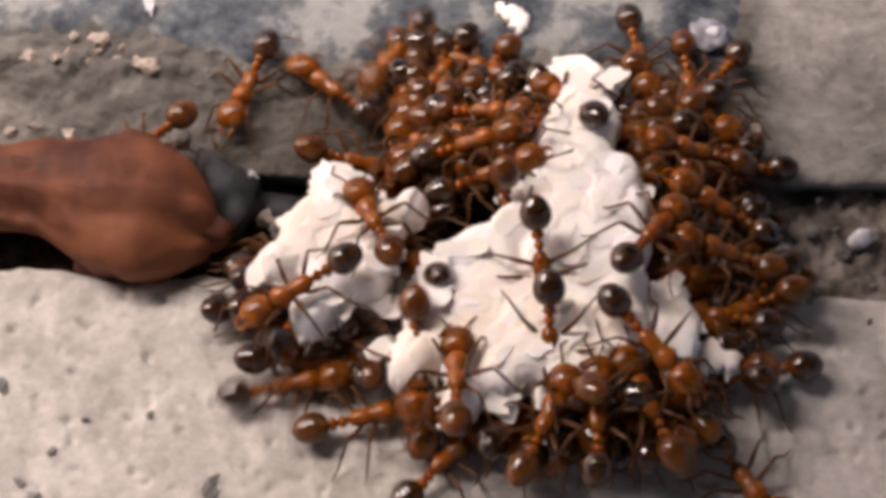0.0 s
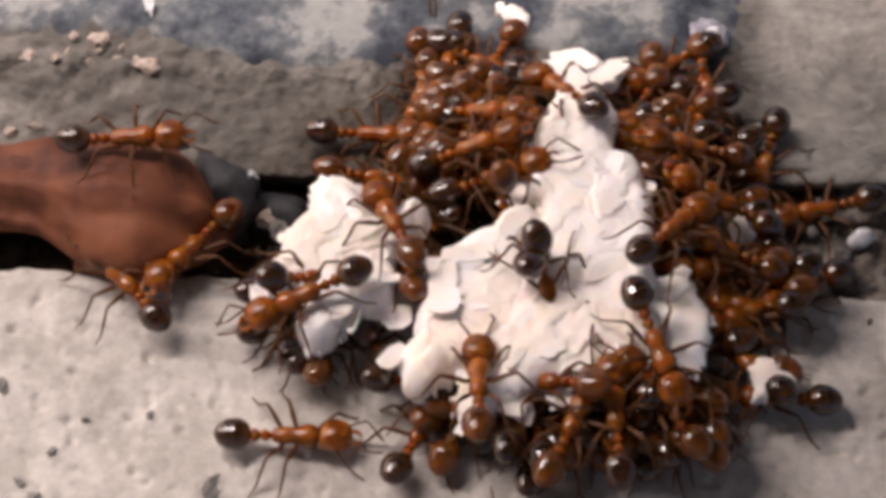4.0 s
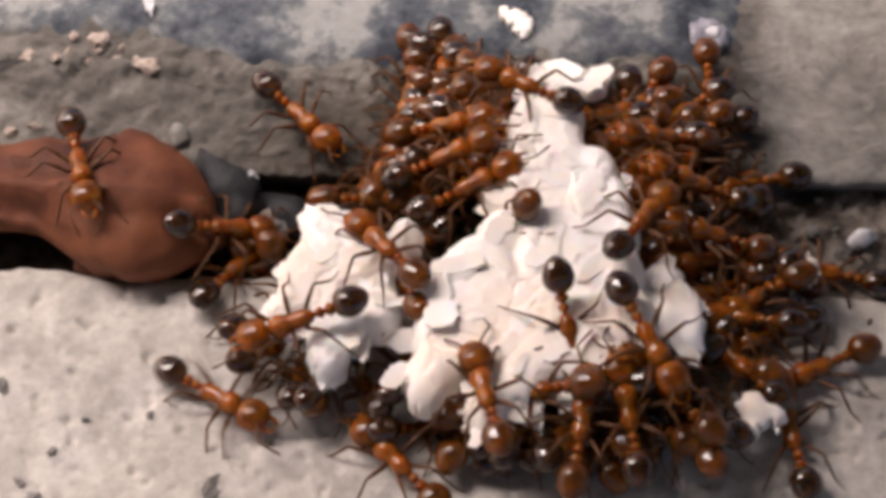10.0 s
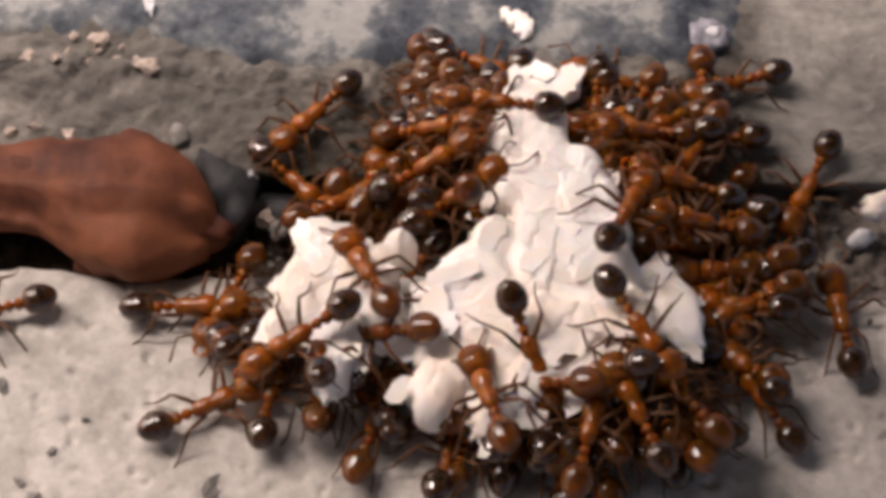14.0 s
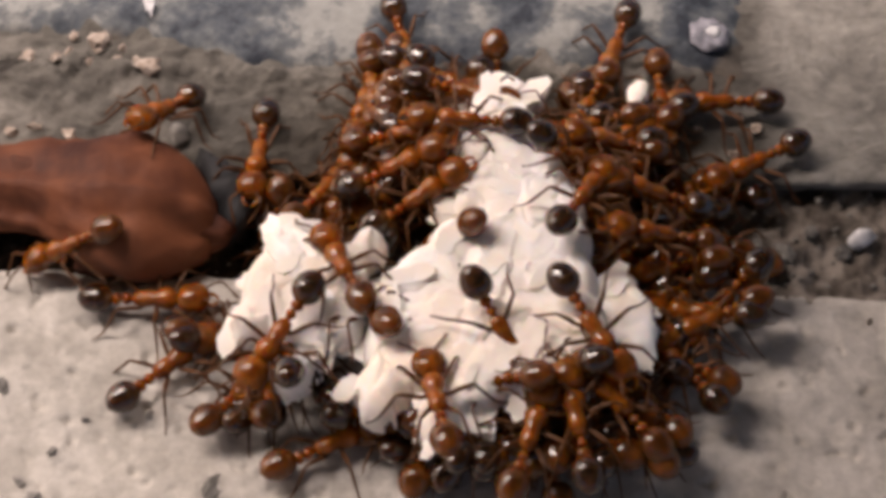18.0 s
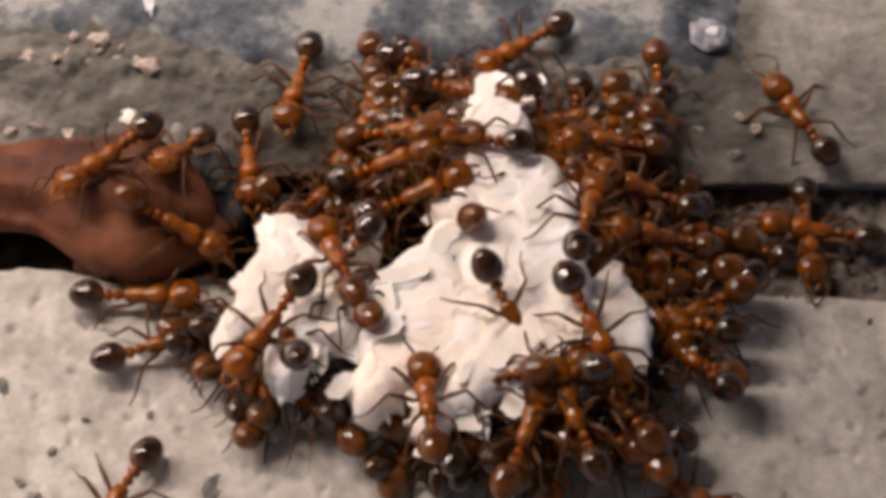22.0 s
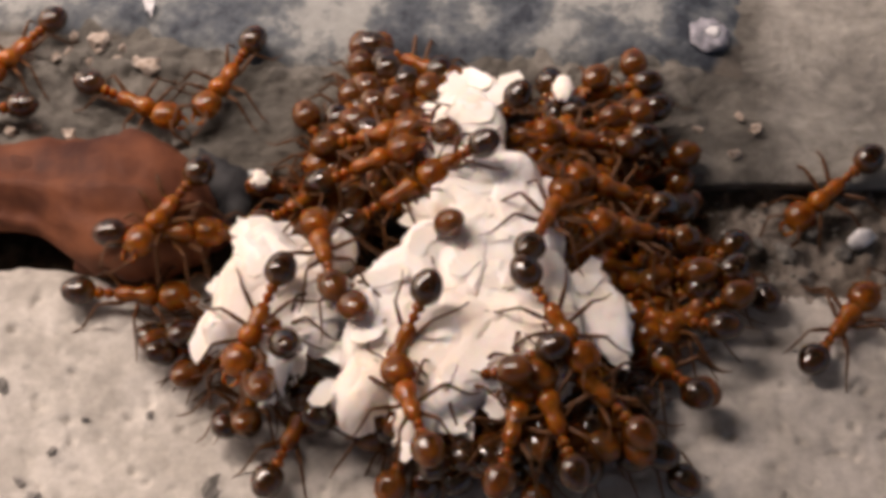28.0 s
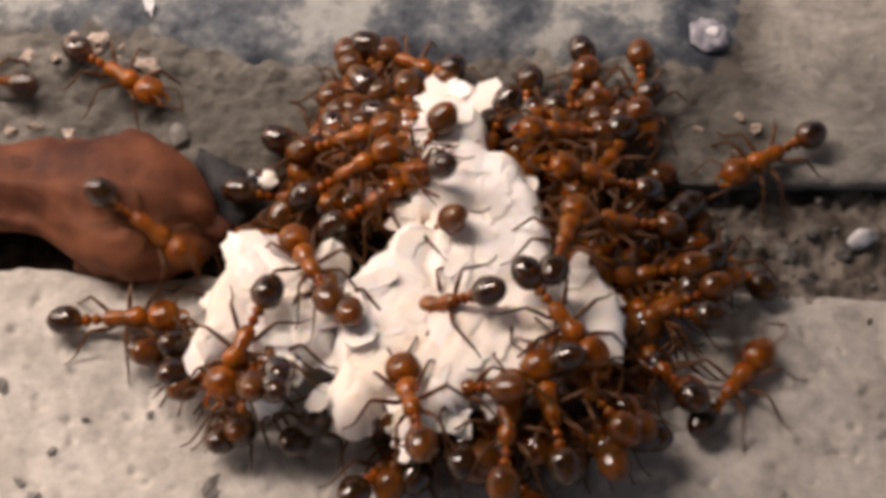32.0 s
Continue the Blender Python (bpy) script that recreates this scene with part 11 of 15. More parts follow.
    crawl(89, [(0, 7.74, 3.13, -0.14, -122, 16, 4), (1, 7.76, 3.23, -0.19, -120, 17, -3), (2, 8.01, 3.12, -0.15, -119, 18, 2), (3, 7.75, 3.29, -0.21, -118, 18, -2), (6, 7.8, 3.44, -0.19, -115, 20, 4), (7, 7.68, 3.53, -0.2, -114, 20, 2), (8, 7.19, 3.7, -0.24, -108, 23, -5), (9, 6.79, 3.72, -0.18, -108, 23, 6), (10, 6.48, 3.69, -0.19, -106, 23, 4), (11, 6.28, 3.83, -0.15, -104, 24, -1), (12, 6.3, 3.88, -0.16, -103, 25, 0), (13, 6.26, 3.82, -0.2, -103, 24, 3), (14, 5.92, 3.79, -0.23, -101, 25, 3), (17, 4.62, 3.47, -0.19, -105, 22, 4), (18, 4.77, 3.39, -0.14, -107, 21, 6), (19, 5.16, 3.6, 0.13, -109, 11, 5), (20, 5.18, 3.93, 0.38, -107, 3, -3), (21, 5.16, 3.6, 0.13, -109, 11, -6), (22, 4.79, 3.45, -0.03, -108, 14, -3), (23, 4.61, 3.49, -0.18, -106, 21, -3), (24, 4.47, 3.49, -0.18, -106, 21, 3), (25, 4.39, 3.49, -0.2, -105, 22, 3), (28, 3.67, 3.5, -0.16, -105, 21, 6), (29, 3.33, 3.76, -0.2, -102, 23, 4), (30, 3.13, 3.6, -0.18, -100, 23, 3), (31, 3.01, 3.72, -0.21, -99, 23, 6), (32, 3.03, 3.67, -0.17, -101, 23, 3)])
    crawl(90, [(0, 8.25, 1.81, -0.54, -136, 21, -1), (1, 8.26, 1.85, -0.52, -135, 21, -2), (2, 8.55, 1.81, -0.57, -133, 21, -1), (3, 8.27, 1.88, -0.49, -133, 22, 5), (6, 8.36, 2.04, -0.47, -131, 23, -1), (7, 8.26, 2.1, -0.44, -129, 24, -4), (8, 7.86, 2.24, -0.39, -122, 24, -3), (9, 7.68, 2.14, -0.44, -126, 24, -6), (10, 7.35, 1.35, -1.14, -122, 27, 3), (11, 7.38, 1.39, -1.22, -121, 30, 0), (12, 7.43, 1.42, -1.29, -120, 32, -1), (13, 7.04, 2.44, -0.42, -118, 25, 0), (14, 6.76, 2.44, -0.44, -115, 24, 3), (17, 5.39, 2.08, -0.4, -120, 26, 5), (18, 5.52, 2.05, -0.42, -122, 25, -3), (19, 5.39, 2.1, -0.4, -121, 26, 4), (20, 5.47, 2.02, -0.45, -123, 26, -5), (21, 5.34, 2.14, -0.4, -121, 26, 4), (22, 5.33, 2.07, -0.42, -122, 25, 2), (23, 5.35, 2.1, -0.4, -122, 26, -6), (24, 5.22, 2.13, -0.42, -121, 25, -5), (25, 5.16, 2.12, -0.42, -120, 25, -4), (28, 4.47, 2.15, -0.39, -119, 24, 3), (29, 4.16, 2.39, -0.37, -116, 25, -1), (30, 4, 2.25, -0.37, -115, 27, 0), (31, 3.9, 2.38, -0.4, -113, 26, 1), (32, 3.88, 2.33, -0.37, -116, 27, -6)])
    crawl(91, [(0, 21, 3.12, 1.15, 180, 0, -6), (1, 21, 3.12, 1.15, 180, 0, -2), (2, 21, 3.12, 1.15, 180, 0, -4), (3, 21, 3.12, 1.15, 180, 0, 6), (6, 21, 3.12, 1.15, 180, 0, 1), (7, 21, 3.12, 1.15, 180, 0, 1), (8, 21, 3.12, 1.15, 180, 0, 1), (9, 21, 3.12, 1.15, 180, 0, 2), (10, 21, 3.12, 1.15, 180, 0, -4), (11, 21, 3.12, 1.15, 180, 0, 3), (12, 21, 3.12, 1.15, 180, 0, 4), (13, 21, 3.12, 1.15, 180, 0, -6), (14, 21, 3.12, 1.15, 180, 0, 5), (17, 21, 3.12, 1.15, 180, 0, -1), (18, 21, 3.12, 1.15, 180, 0, -2), (19, 21, 3.12, 1.15, 180, 0, 1), (20, 21, 3.12, 1.15, 180, 0, 2), (21, 21, 3.12, 1.15, 180, 0, 5), (22, 13.07, 5.45, 0.31, 115, 0, -5), (23, 15.33, 5.04, 0.3, 74, 0, -1), (23.5, 20.19, 3.92, 0.53, 37, 0, -2), (24, 25.06, 2.8, 0.75, 0, 0, -2), (25, 25.06, 2.8, 0.75, 0, 0, -3), (28, 25.06, 2.8, 0.75, 0, 0, -2), (29, 25.06, 2.8, 0.75, 0, 0, -2), (30, 25.06, 2.8, 0.75, 0, 0, -4), (31, 25.06, 2.8, 0.75, 0, 0, -2), (32, 25.06, 2.8, 0.75, 0, 0, 1)])
    crawl(92, [(0, 8.32, -0.48, -1.13, -132, 26, -3), (1, 8.38, -0.41, -1.14, -132, 27, -5), (2, 8.68, -0.51, -1.12, -131, 28, -1), (3, 8.44, -0.35, -1.15, -131, 28, -1), (6, 8.62, -0.12, -1.2, -130, 30, 4), (7, 8.53, -0.03, -0.95, -127, 22, 5), (8, 8.4, 0.55, -1.67, -125, 29, 3), (9, 8.02, 0.62, -1.68, -126, 31, -6), (10, 7.78, 0.59, -1.66, -124, 29, 2), (11, 7.69, 0.81, -1.65, -123, 32, 3), (12, 7.77, 0.88, -1.66, -123, 32, -4), (13, 7.69, 0.75, -1.65, -123, 32, -3), (14, 7.39, 1.06, -1.47, -122, 32, 4), (17, 5.78, -1.17, -0.32, -123, -18, 1), (18, 5.8, -0.37, -0.41, -120, -18, -2), (19, 5.69, -0.29, -0.42, -119, -18, 2), (20, 5.72, -0.43, -0.39, -120, -19, -6), (21, 5.66, -0.21, -0.47, -119, -18, 3), (22, 5.61, -0.34, -0.42, -120, -18, -1), (23, 5.64, -0.29, -0.42, -120, -18, 3), (24, 5.52, -0.27, -0.45, -119, -17, 3), (25, 5.5, -0.25, -0.47, -119, -18, -4), (28, 4.82, -0.21, -0.45, -118, -17, 0), (29, 4.89, 0.8, -1.71, -121, 32, 4), (30, 4.66, 0.26, -1.05, -116, 16, -2), (31, 4.67, 0.77, -1.66, -119, 32, -1), (32, 4.64, 0.74, -1.7, -120, 32, 5)])
    crawl(93, [(0, 6.69, 19.61, 0.98, -93, 1, 2), (1, 6.69, 19.61, 0.98, -93, 1, -3), (2, 6.69, 19.61, 0.98, -93, 1, -1), (3, 6.69, 19.61, 0.98, -93, 1, -5), (6, 6.69, 19.61, 0.98, -93, 1, -2), (7, 6.69, 19.61, 0.98, -93, 1, -4), (8, 6.69, 19.61, 0.98, -93, 1, -1), (9, 6.69, 19.61, 0.98, -93, 1, 1), (10, 6.69, 19.61, 0.98, -93, 1, 5), (11, 6.69, 19.61, 0.98, -93, 1, -5), (12, 6.69, 19.61, 0.98, -93, 1, 6), (13, 6.69, 19.61, 0.98, -93, 1, -2), (14, 6.69, 19.61, 0.98, -93, 1, 2), (17, 6.69, 19.61, 0.98, -93, 1, -4), (18, 6.69, 19.61, 0.98, -93, 1, 0), (19, 6.69, 19.61, 0.98, -93, 1, -4), (20, 6.69, 19.61, 0.98, -93, 1, 5), (21, 6.69, 19.61, 0.98, -93, 1, 5), (22, 6.69, 19.61, 0.98, -93, 1, 3), (23, 6.69, 19.61, 0.98, -93, 1, -5), (24, 6.36, 8.16, 0.85, -83, 4, -4), (24.5, 5.99, 7.44, 0.83, -123, 3, -5), (25, 5.62, 6.72, 0.81, -164, 3, -6), (28, 5.64, 6.05, 0.61, -168, 3, 2), (29, 5.67, 5.88, 0.55, -167, 4, 2), (30, 5.88, 5.61, 0.56, -161, 3, 4), (31, 5.53, 5.49, 0.55, -135, 4, 2), (32, 5.63, 6.19, 0.62, -75, 5, -6)])
    crawl(94, [(0, 9.85, 2.66, -0.21, -141, 20, 2), (1, 9.84, 2.72, -0.19, -139, 19, -6), (2, 10.11, 2.67, -0.21, -137, 18, -2), (3, 9.82, 2.77, -0.14, -137, 19, -1), (6, 9.85, 2.93, -0.06, -133, 18, -1), (7, 9.74, 3.03, -0.08, -130, 15, -3), (8, 9.24, 3.25, 0.01, -124, 13, 5), (9, 8.85, 3.29, 0.06, -124, 13, -5), (10, 8.53, 3.27, 0.08, -122, 14, 0), (11, 8.33, 3.43, 0.17, -119, 9, 5), (12, 8.35, 3.46, 0.22, -118, 9, 0), (13, 8.31, 3.41, 0.14, -118, 10, 1), (14, 8, 3.51, 0.04, -117, 12, -3), (17, 6.73, 3.3, -0.14, -120, 13, -4), (18, 6.89, 3.24, -0.17, -122, 14, 2), (19, 6.76, 3.29, -0.14, -121, 13, -1), (20, 6.86, 3.2, -0.2, -123, 14, 4), (21, 6.7, 3.34, -0.14, -121, 13, 1), (22, 6.7, 3.26, -0.17, -122, 14, 2), (23, 6.72, 3.29, -0.14, -121, 13, -3), (24, -11.76, -0.92, 2.01, -62, 22, -5), (25, -12.85, 0.53, 2.26, -19, 0, -2), (28, -9.37, -1.01, 1.66, 9, 11, -1), (28.5, -1.97, 1.27, 0.84, -54, 11, -3), (29, 5.43, 3.55, 0.01, -117, 11, -5), (30, 5.24, 3.5, -0.04, -115, 13, -3), (31, 5.11, 3.55, 0.04, -115, 12, -5), (32, 5.13, 3.51, 0.01, -116, 11, -3)])
    crawl(95, [(0, -0.07, -14.96, 0.45, 90, 0, 2), (1, -0.07, -14.96, 0.45, 90, 0, -2), (2, -0.07, -14.96, 0.45, 90, 0, 0), (3, -0.07, -14.96, 0.45, 90, 0, -1), (6, -0.07, -14.96, 0.45, 90, 0, 1), (7, -0.07, -14.96, 0.45, 90, 0, -1), (8, -0.07, -14.96, 0.45, 90, 0, -2), (9, -0.07, -14.96, 0.45, 90, 0, 4), (10, -0.07, -14.96, 0.45, 90, 0, 2), (11, -0.07, -14.96, 0.45, 90, 0, 3), (12, -0.07, -14.96, 0.45, 90, 0, 3), (13, -0.07, -14.96, 0.45, 90, 0, 3), (14, -0.07, -14.96, 0.45, 90, 0, 1), (17, -0.07, -14.96, 0.45, 90, 0, -6), (18, -0.07, -14.96, 0.45, 90, 0, 1), (19, -0.07, -14.96, 0.45, 90, 0, 6), (20, -0.07, -14.96, 0.45, 90, 0, 3), (21, -0.07, -14.96, 0.45, 90, 0, 3), (22, -0.07, -14.96, 0.45, 90, 0, -4), (23, -0.07, -14.96, 0.45, 90, 0, -2), (24, 0.62, -7.52, -0.46, 57, 28, -5), (25, 0.74, -8.34, -0.25, 56, 14, 5), (28, 1.61, -7.73, -0.12, 54, 1, 5), (29, 1.16, -7.65, -0.17, 55, 8, 1), (30, 1.51, -7.89, -0.13, 58, 4, -5), (30.3333, 1.2, -11.5, 0.08, 9, 3, -2), (30.6667, 0.89, -15.12, 0.29, -41, 1, 0), (31, 0.58, -18.73, 0.5, -90, 0, 2), (32, 0.58, -18.73, 0.5, -90, 0, -3)])
    crawl(96, [(0, -16.36, 19.66, 0.95, -82, 0, -4), (1, -16.36, 19.66, 0.95, -82, 0, -2), (2, -16.36, 19.66, 0.95, -82, 0, -3), (3, -16.36, 19.66, 0.95, -82, 0, 5), (6, -16.36, 19.66, 0.95, -82, 0, -4), (7, -16.36, 19.66, 0.95, -82, 0, -3), (8, -16.36, 19.66, 0.95, -82, 0, -3), (9, -16.36, 19.66, 0.95, -82, 0, 4), (10, -16.36, 19.66, 0.95, -82, 0, -5), (11, -16.36, 19.66, 0.95, -82, 0, 4), (12, -16.36, 19.66, 0.95, -82, 0, -5), (13, -16.36, 19.66, 0.95, -82, 0, 2), (14, -16.36, 19.66, 0.95, -82, 0, -4), (17, -16.36, 19.66, 0.95, -82, 0, 1), (18, -16.36, 19.66, 0.95, -82, 0, -5), (19, -16.36, 19.66, 0.95, -82, 0, -4), (20, -16.36, 19.66, 0.95, -82, 0, 3), (21, -16.36, 19.66, 0.95, -82, 0, 6), (22, -16.36, 19.66, 0.95, -82, 0, 5), (23, -16.36, 19.66, 0.95, -82, 0, -4), (24, -16.36, 19.66, 0.95, -82, 0, 1), (25, -16.36, 19.66, 0.95, -82, 0, -3), (28, -16.03, 8.03, 0.71, -126, 0, -1), (28.5, -14.03, 7.39, 0.68, -78, 2, -3), (29, -12.03, 6.76, 0.65, -30, 4, -5), (30, -12.1, 6.78, 0.65, -29, 4, 3), (31, -11.96, 6.54, 0.64, -32, 6, 1), (32, -12.05, 6.92, 0.72, -32, 5, -3)])
    crawl(97, [(0, 2.45, -14.96, 0.45, 88, 0, -4), (1, 2.45, -14.96, 0.45, 88, 0, 1), (2, 2.45, -14.96, 0.45, 88, 0, -4), (3, 2.45, -14.96, 0.45, 88, 0, -3), (6, 2.45, -14.96, 0.45, 88, 0, -2), (7, 2.45, -14.96, 0.45, 88, 0, 0), (8, 2.45, -14.96, 0.45, 88, 0, 3), (9, 2.45, -14.96, 0.45, 88, 0, 5), (10, 2.45, -14.96, 0.45, 88, 0, 1), (11, 2.45, -14.96, 0.45, 88, 0, -4), (12, 2.45, -14.96, 0.45, 88, 0, -1), (13, 2.45, -14.96, 0.45, 88, 0, -6), (14, 2.45, -14.96, 0.45, 88, 0, 1), (17, 2.45, -14.96, 0.45, 88, 0, 3), (18, 2.45, -14.96, 0.45, 88, 0, 0), (19, 2.45, -14.96, 0.45, 88, 0, 6), (20, 2.58, -6.79, -0.67, 93, 32, 5), (21, 2.4, -6.63, -0.78, 86, 32, 4), (22, 1.93, -6.88, 0.01, 108, 22, 0), (23, 2.58, -6.61, -0.62, 93, 32, 6), (24, 2.55, -7.53, -0.82, 94, 32, 0), (25, 2.57, -7.12, -0.82, 94, 32, 2), (28, 2.35, -6, -0.23, 120, 32, 3), (29, 2.67, -6.15, -0.38, 123, 32, -5), (30, 2.96, -6.68, -0.39, 125, 32, 3), (31, 3.37, -7.21, -0.73, 124, 32, -5), (32, 4.07, -6.58, -0.05, 138, 17, 5)])
    crawl(98, [(0, 4.66, -6.59, -0.63, 113, 32, 0), (1, 4.81, -6.57, -0.63, 114, 32, 4), (2, 5.18, -6.67, -0.66, 115, 32, 6), (3, 5.12, -6.39, -0.63, 120, 32, -3), (6, 5.47, -6.22, -0.6, 121, 32, -4), (7, 5.24, -6.16, -0.56, 114, 32, 3), (8, 5.31, -6.3, -0.6, 110, 32, -1), (9, 5.32, -6.33, -0.65, 120, 32, -1), (10, 5.23, -6.41, -0.64, 121, 32, -2), (11, 5.36, -6.25, -0.64, 122, 32, 4), (12, 5.54, -6.21, -0.63, 122, 32, -5), (13, 6.76, -6.73, -0.1, 93, 5, 5), (14, 7.66, -7.26, -0.01, 85, 2, -6), (15, 7.33, -11.08, 0.14, 25, 1, -5), (16, 7, -14.89, 0.3, -35, 1, -5), (17, 6.67, -18.71, 0.45, -95, 0, -4), (18, 6.67, -18.71, 0.45, -95, 0, 0), (19, 6.67, -18.71, 0.45, -95, 0, -3), (20, 6.67, -18.71, 0.45, -95, 0, -2), (21, 6.67, -18.71, 0.45, -95, 0, 1), (22, 6.67, -18.71, 0.45, -95, 0, 2), (23, 6.67, -18.71, 0.45, -95, 0, -6), (24, 6.67, -18.71, 0.45, -95, 0, 3), (25, 6.67, -18.71, 0.45, -95, 0, 1), (28, 6.67, -18.71, 0.45, -95, 0, 2), (29, 6.67, -18.71, 0.45, -95, 0, 0), (30, 6.67, -18.71, 0.45, -95, 0, 0), (31, 6.67, -18.71, 0.45, -95, 0, 3), (32, 6.67, -18.71, 0.45, -95, 0, 4)])
    crawl(99, [(0, 0.41, 4.98, 0.53, -132, 3, 5), (1, 0.36, 4.93, 0.53, -131, 3, 4), (2, 0.4, 4.76, 0.51, -129, 3, 5), (3, -0.13, 4.9, 0.57, -126, 5, -5), (6, 0.48, 4.93, 0.55, -127, 4, 0), (7, 0.51, 4.9, 0.55, -126, 4, 2), (8, 1.28, 4.89, 0.63, -130, 7, 4), (9, 0.5, 4.67, 0.51, -125, 3, 2), (10, -1.11, 4.16, 0.38, -116, 3, -2), (11, -1.34, 4.15, 0.32, -115, 5, -2), (12, -1.33, 4.13, 0.27, -114, 5, -4), (13, -1.37, 4.1, 0.27, -115, 5, 4), (14, -1.71, 3.96, 0.14, -116, 12, -3), (17, -2.93, 3.8, 0.14, -115, 10, -3), (18, -2.74, 3.86, 0.25, -116, 8, 1), (19, -2.88, 3.87, 0.25, -115, 8, -1), (20, -2.75, 3.87, 0.28, -116, 8, -4), (21, -2.94, 3.87, 0.25, -115, 8, -6), (22, -2.93, 3.87, 0.25, -116, 8, 5), (23, -2.92, 3.87, 0.28, -115, 8, 5), (24, -3.06, 3.86, 0.25, -115, 8, 2), (25, -3.16, 3.8, 0.19, -115, 10, 5), (28, -3.89, 3.76, 0.17, -115, 9, -1), (29, -4.22, 3.76, 0.16, -113, 11, -3), (30, -4.43, 3.58, -0, -113, 16, -1), (31, -4.56, 3.58, 0.02, -112, 15, 1), (32, -4.52, 3.68, 0.05, -113, 14, 0)])
    crawl(100, [(0, 21.01, 2.81, 0.9, 180, 0, 6), (1, 21.01, 2.81, 0.9, 180, 0, 4), (2, 21.01, 2.81, 0.9, 180, 0, 4), (3, 21.01, 2.81, 0.9, 180, 0, 5), (6, 21.01, 2.81, 0.9, 180, 0, -4), (7, 21.01, 2.81, 0.9, 180, 0, -6), (8, 21.01, 2.81, 0.9, 180, 0, 4), (9, 21.01, 2.81, 0.9, 180, 0, 0), (10, 21.01, 2.81, 0.9, 180, 0, -5), (11, 21.01, 2.81, 0.9, 180, 0, -4), (12, 21.01, 2.81, 0.9, 180, 0, -4), (13, 21.01, 2.81, 0.9, 180, 0, 5), (14, 21.01, 2.81, 0.9, 180, 0, -4), (17, 21.01, 2.81, 0.9, 180, 0, 1), (18, 21.01, 2.81, 0.9, 180, 0, 4), (19, 21.01, 2.81, 0.9, 180, 0, -6), (20, 21.01, 2.81, 0.9, 180, 0, 5), (21, 21.01, 2.81, 0.9, 180, 0, -2), (22, 21.01, 2.81, 0.9, 180, 0, -4), (23, 21.01, 2.81, 0.9, 180, 0, -1), (24, 21.01, 2.81, 0.9, 180, 0, 1), (25, 21.01, 2.81, 0.9, 180, 0, -4), (28, 13.96, 2.29, -0.23, 216, 17, -5), (29, 12.29, 0.96, -0.63, 196, 1, -1), (30, 12.25, 0.95, -0.59, 189, 3, 0), (31, 11.34, 3.57, 0.3, 193, 0, -3), (32, 11.67, 3.35, 0.32, 210, 1, -2)])
    crawl(101, [(0, 2.92, 2.89, -0.41, -76, 30, 2), (1, 2.93, 2.89, -0.41, -74, 30, -3), (2, 3.2, 2.77, -0.42, -72, 30, 3), (3, 2.92, 2.84, -0.41, -72, 30, 5), (6, 3, 2.87, -0.42, -69, 29, -3), (7, 2.89, 2.86, -0.42, -67, 29, 0), (7.5, 1.72, 2.94, -0.27, -107, 23, -2), (8, 0.55, 3.03, -0.12, -146, 17, -5), (9, 0.18, 3.03, -0.07, -146, 17, 4), (10, -0.1, 2.75, -0.02, -142, 17, -5), (11, -0.29, 2.68, -0.01, -137, 13, 4), (12, -0.24, 2.68, -0.04, -138, 16, 0), (13, -0.3, 2.59, 0.01, -138, 14, -1), (14, -0.6, 2.34, -0, -133, 11, 2), (17, -1.83, 2.1, 0.02, -130, 11, -4), (18, -1.72, 2.14, 0.15, -132, 9, 1), (19, -1.85, 2.15, 0.15, -132, 9, -5), (20, -1.76, 2.15, 0.16, -132, 8, -4), (21, -1.89, 2.17, 0.14, -131, 9, -1), (22, -1.91, 2.14, 0.16, -132, 8, 2), (23, -1.9, 2.17, 0.16, -132, 8, -4), (24, -1.58, 1.94, -0.41, -136, 20, -3), (25, -2.66, 2.08, -0.25, -126, 16, 1), (28, -3.03, 2.11, -0.94, -129, 27, -5), (29, -3.05, 1.8, -0.81, -136, 32, 4), (30, -3.08, 1.46, -0.68, -137, 30, -1), (31, -3.1, 1.64, -0.57, -134, 25, -4), (32, -3.11, 1.92, -0.64, -128, 17, 4)])
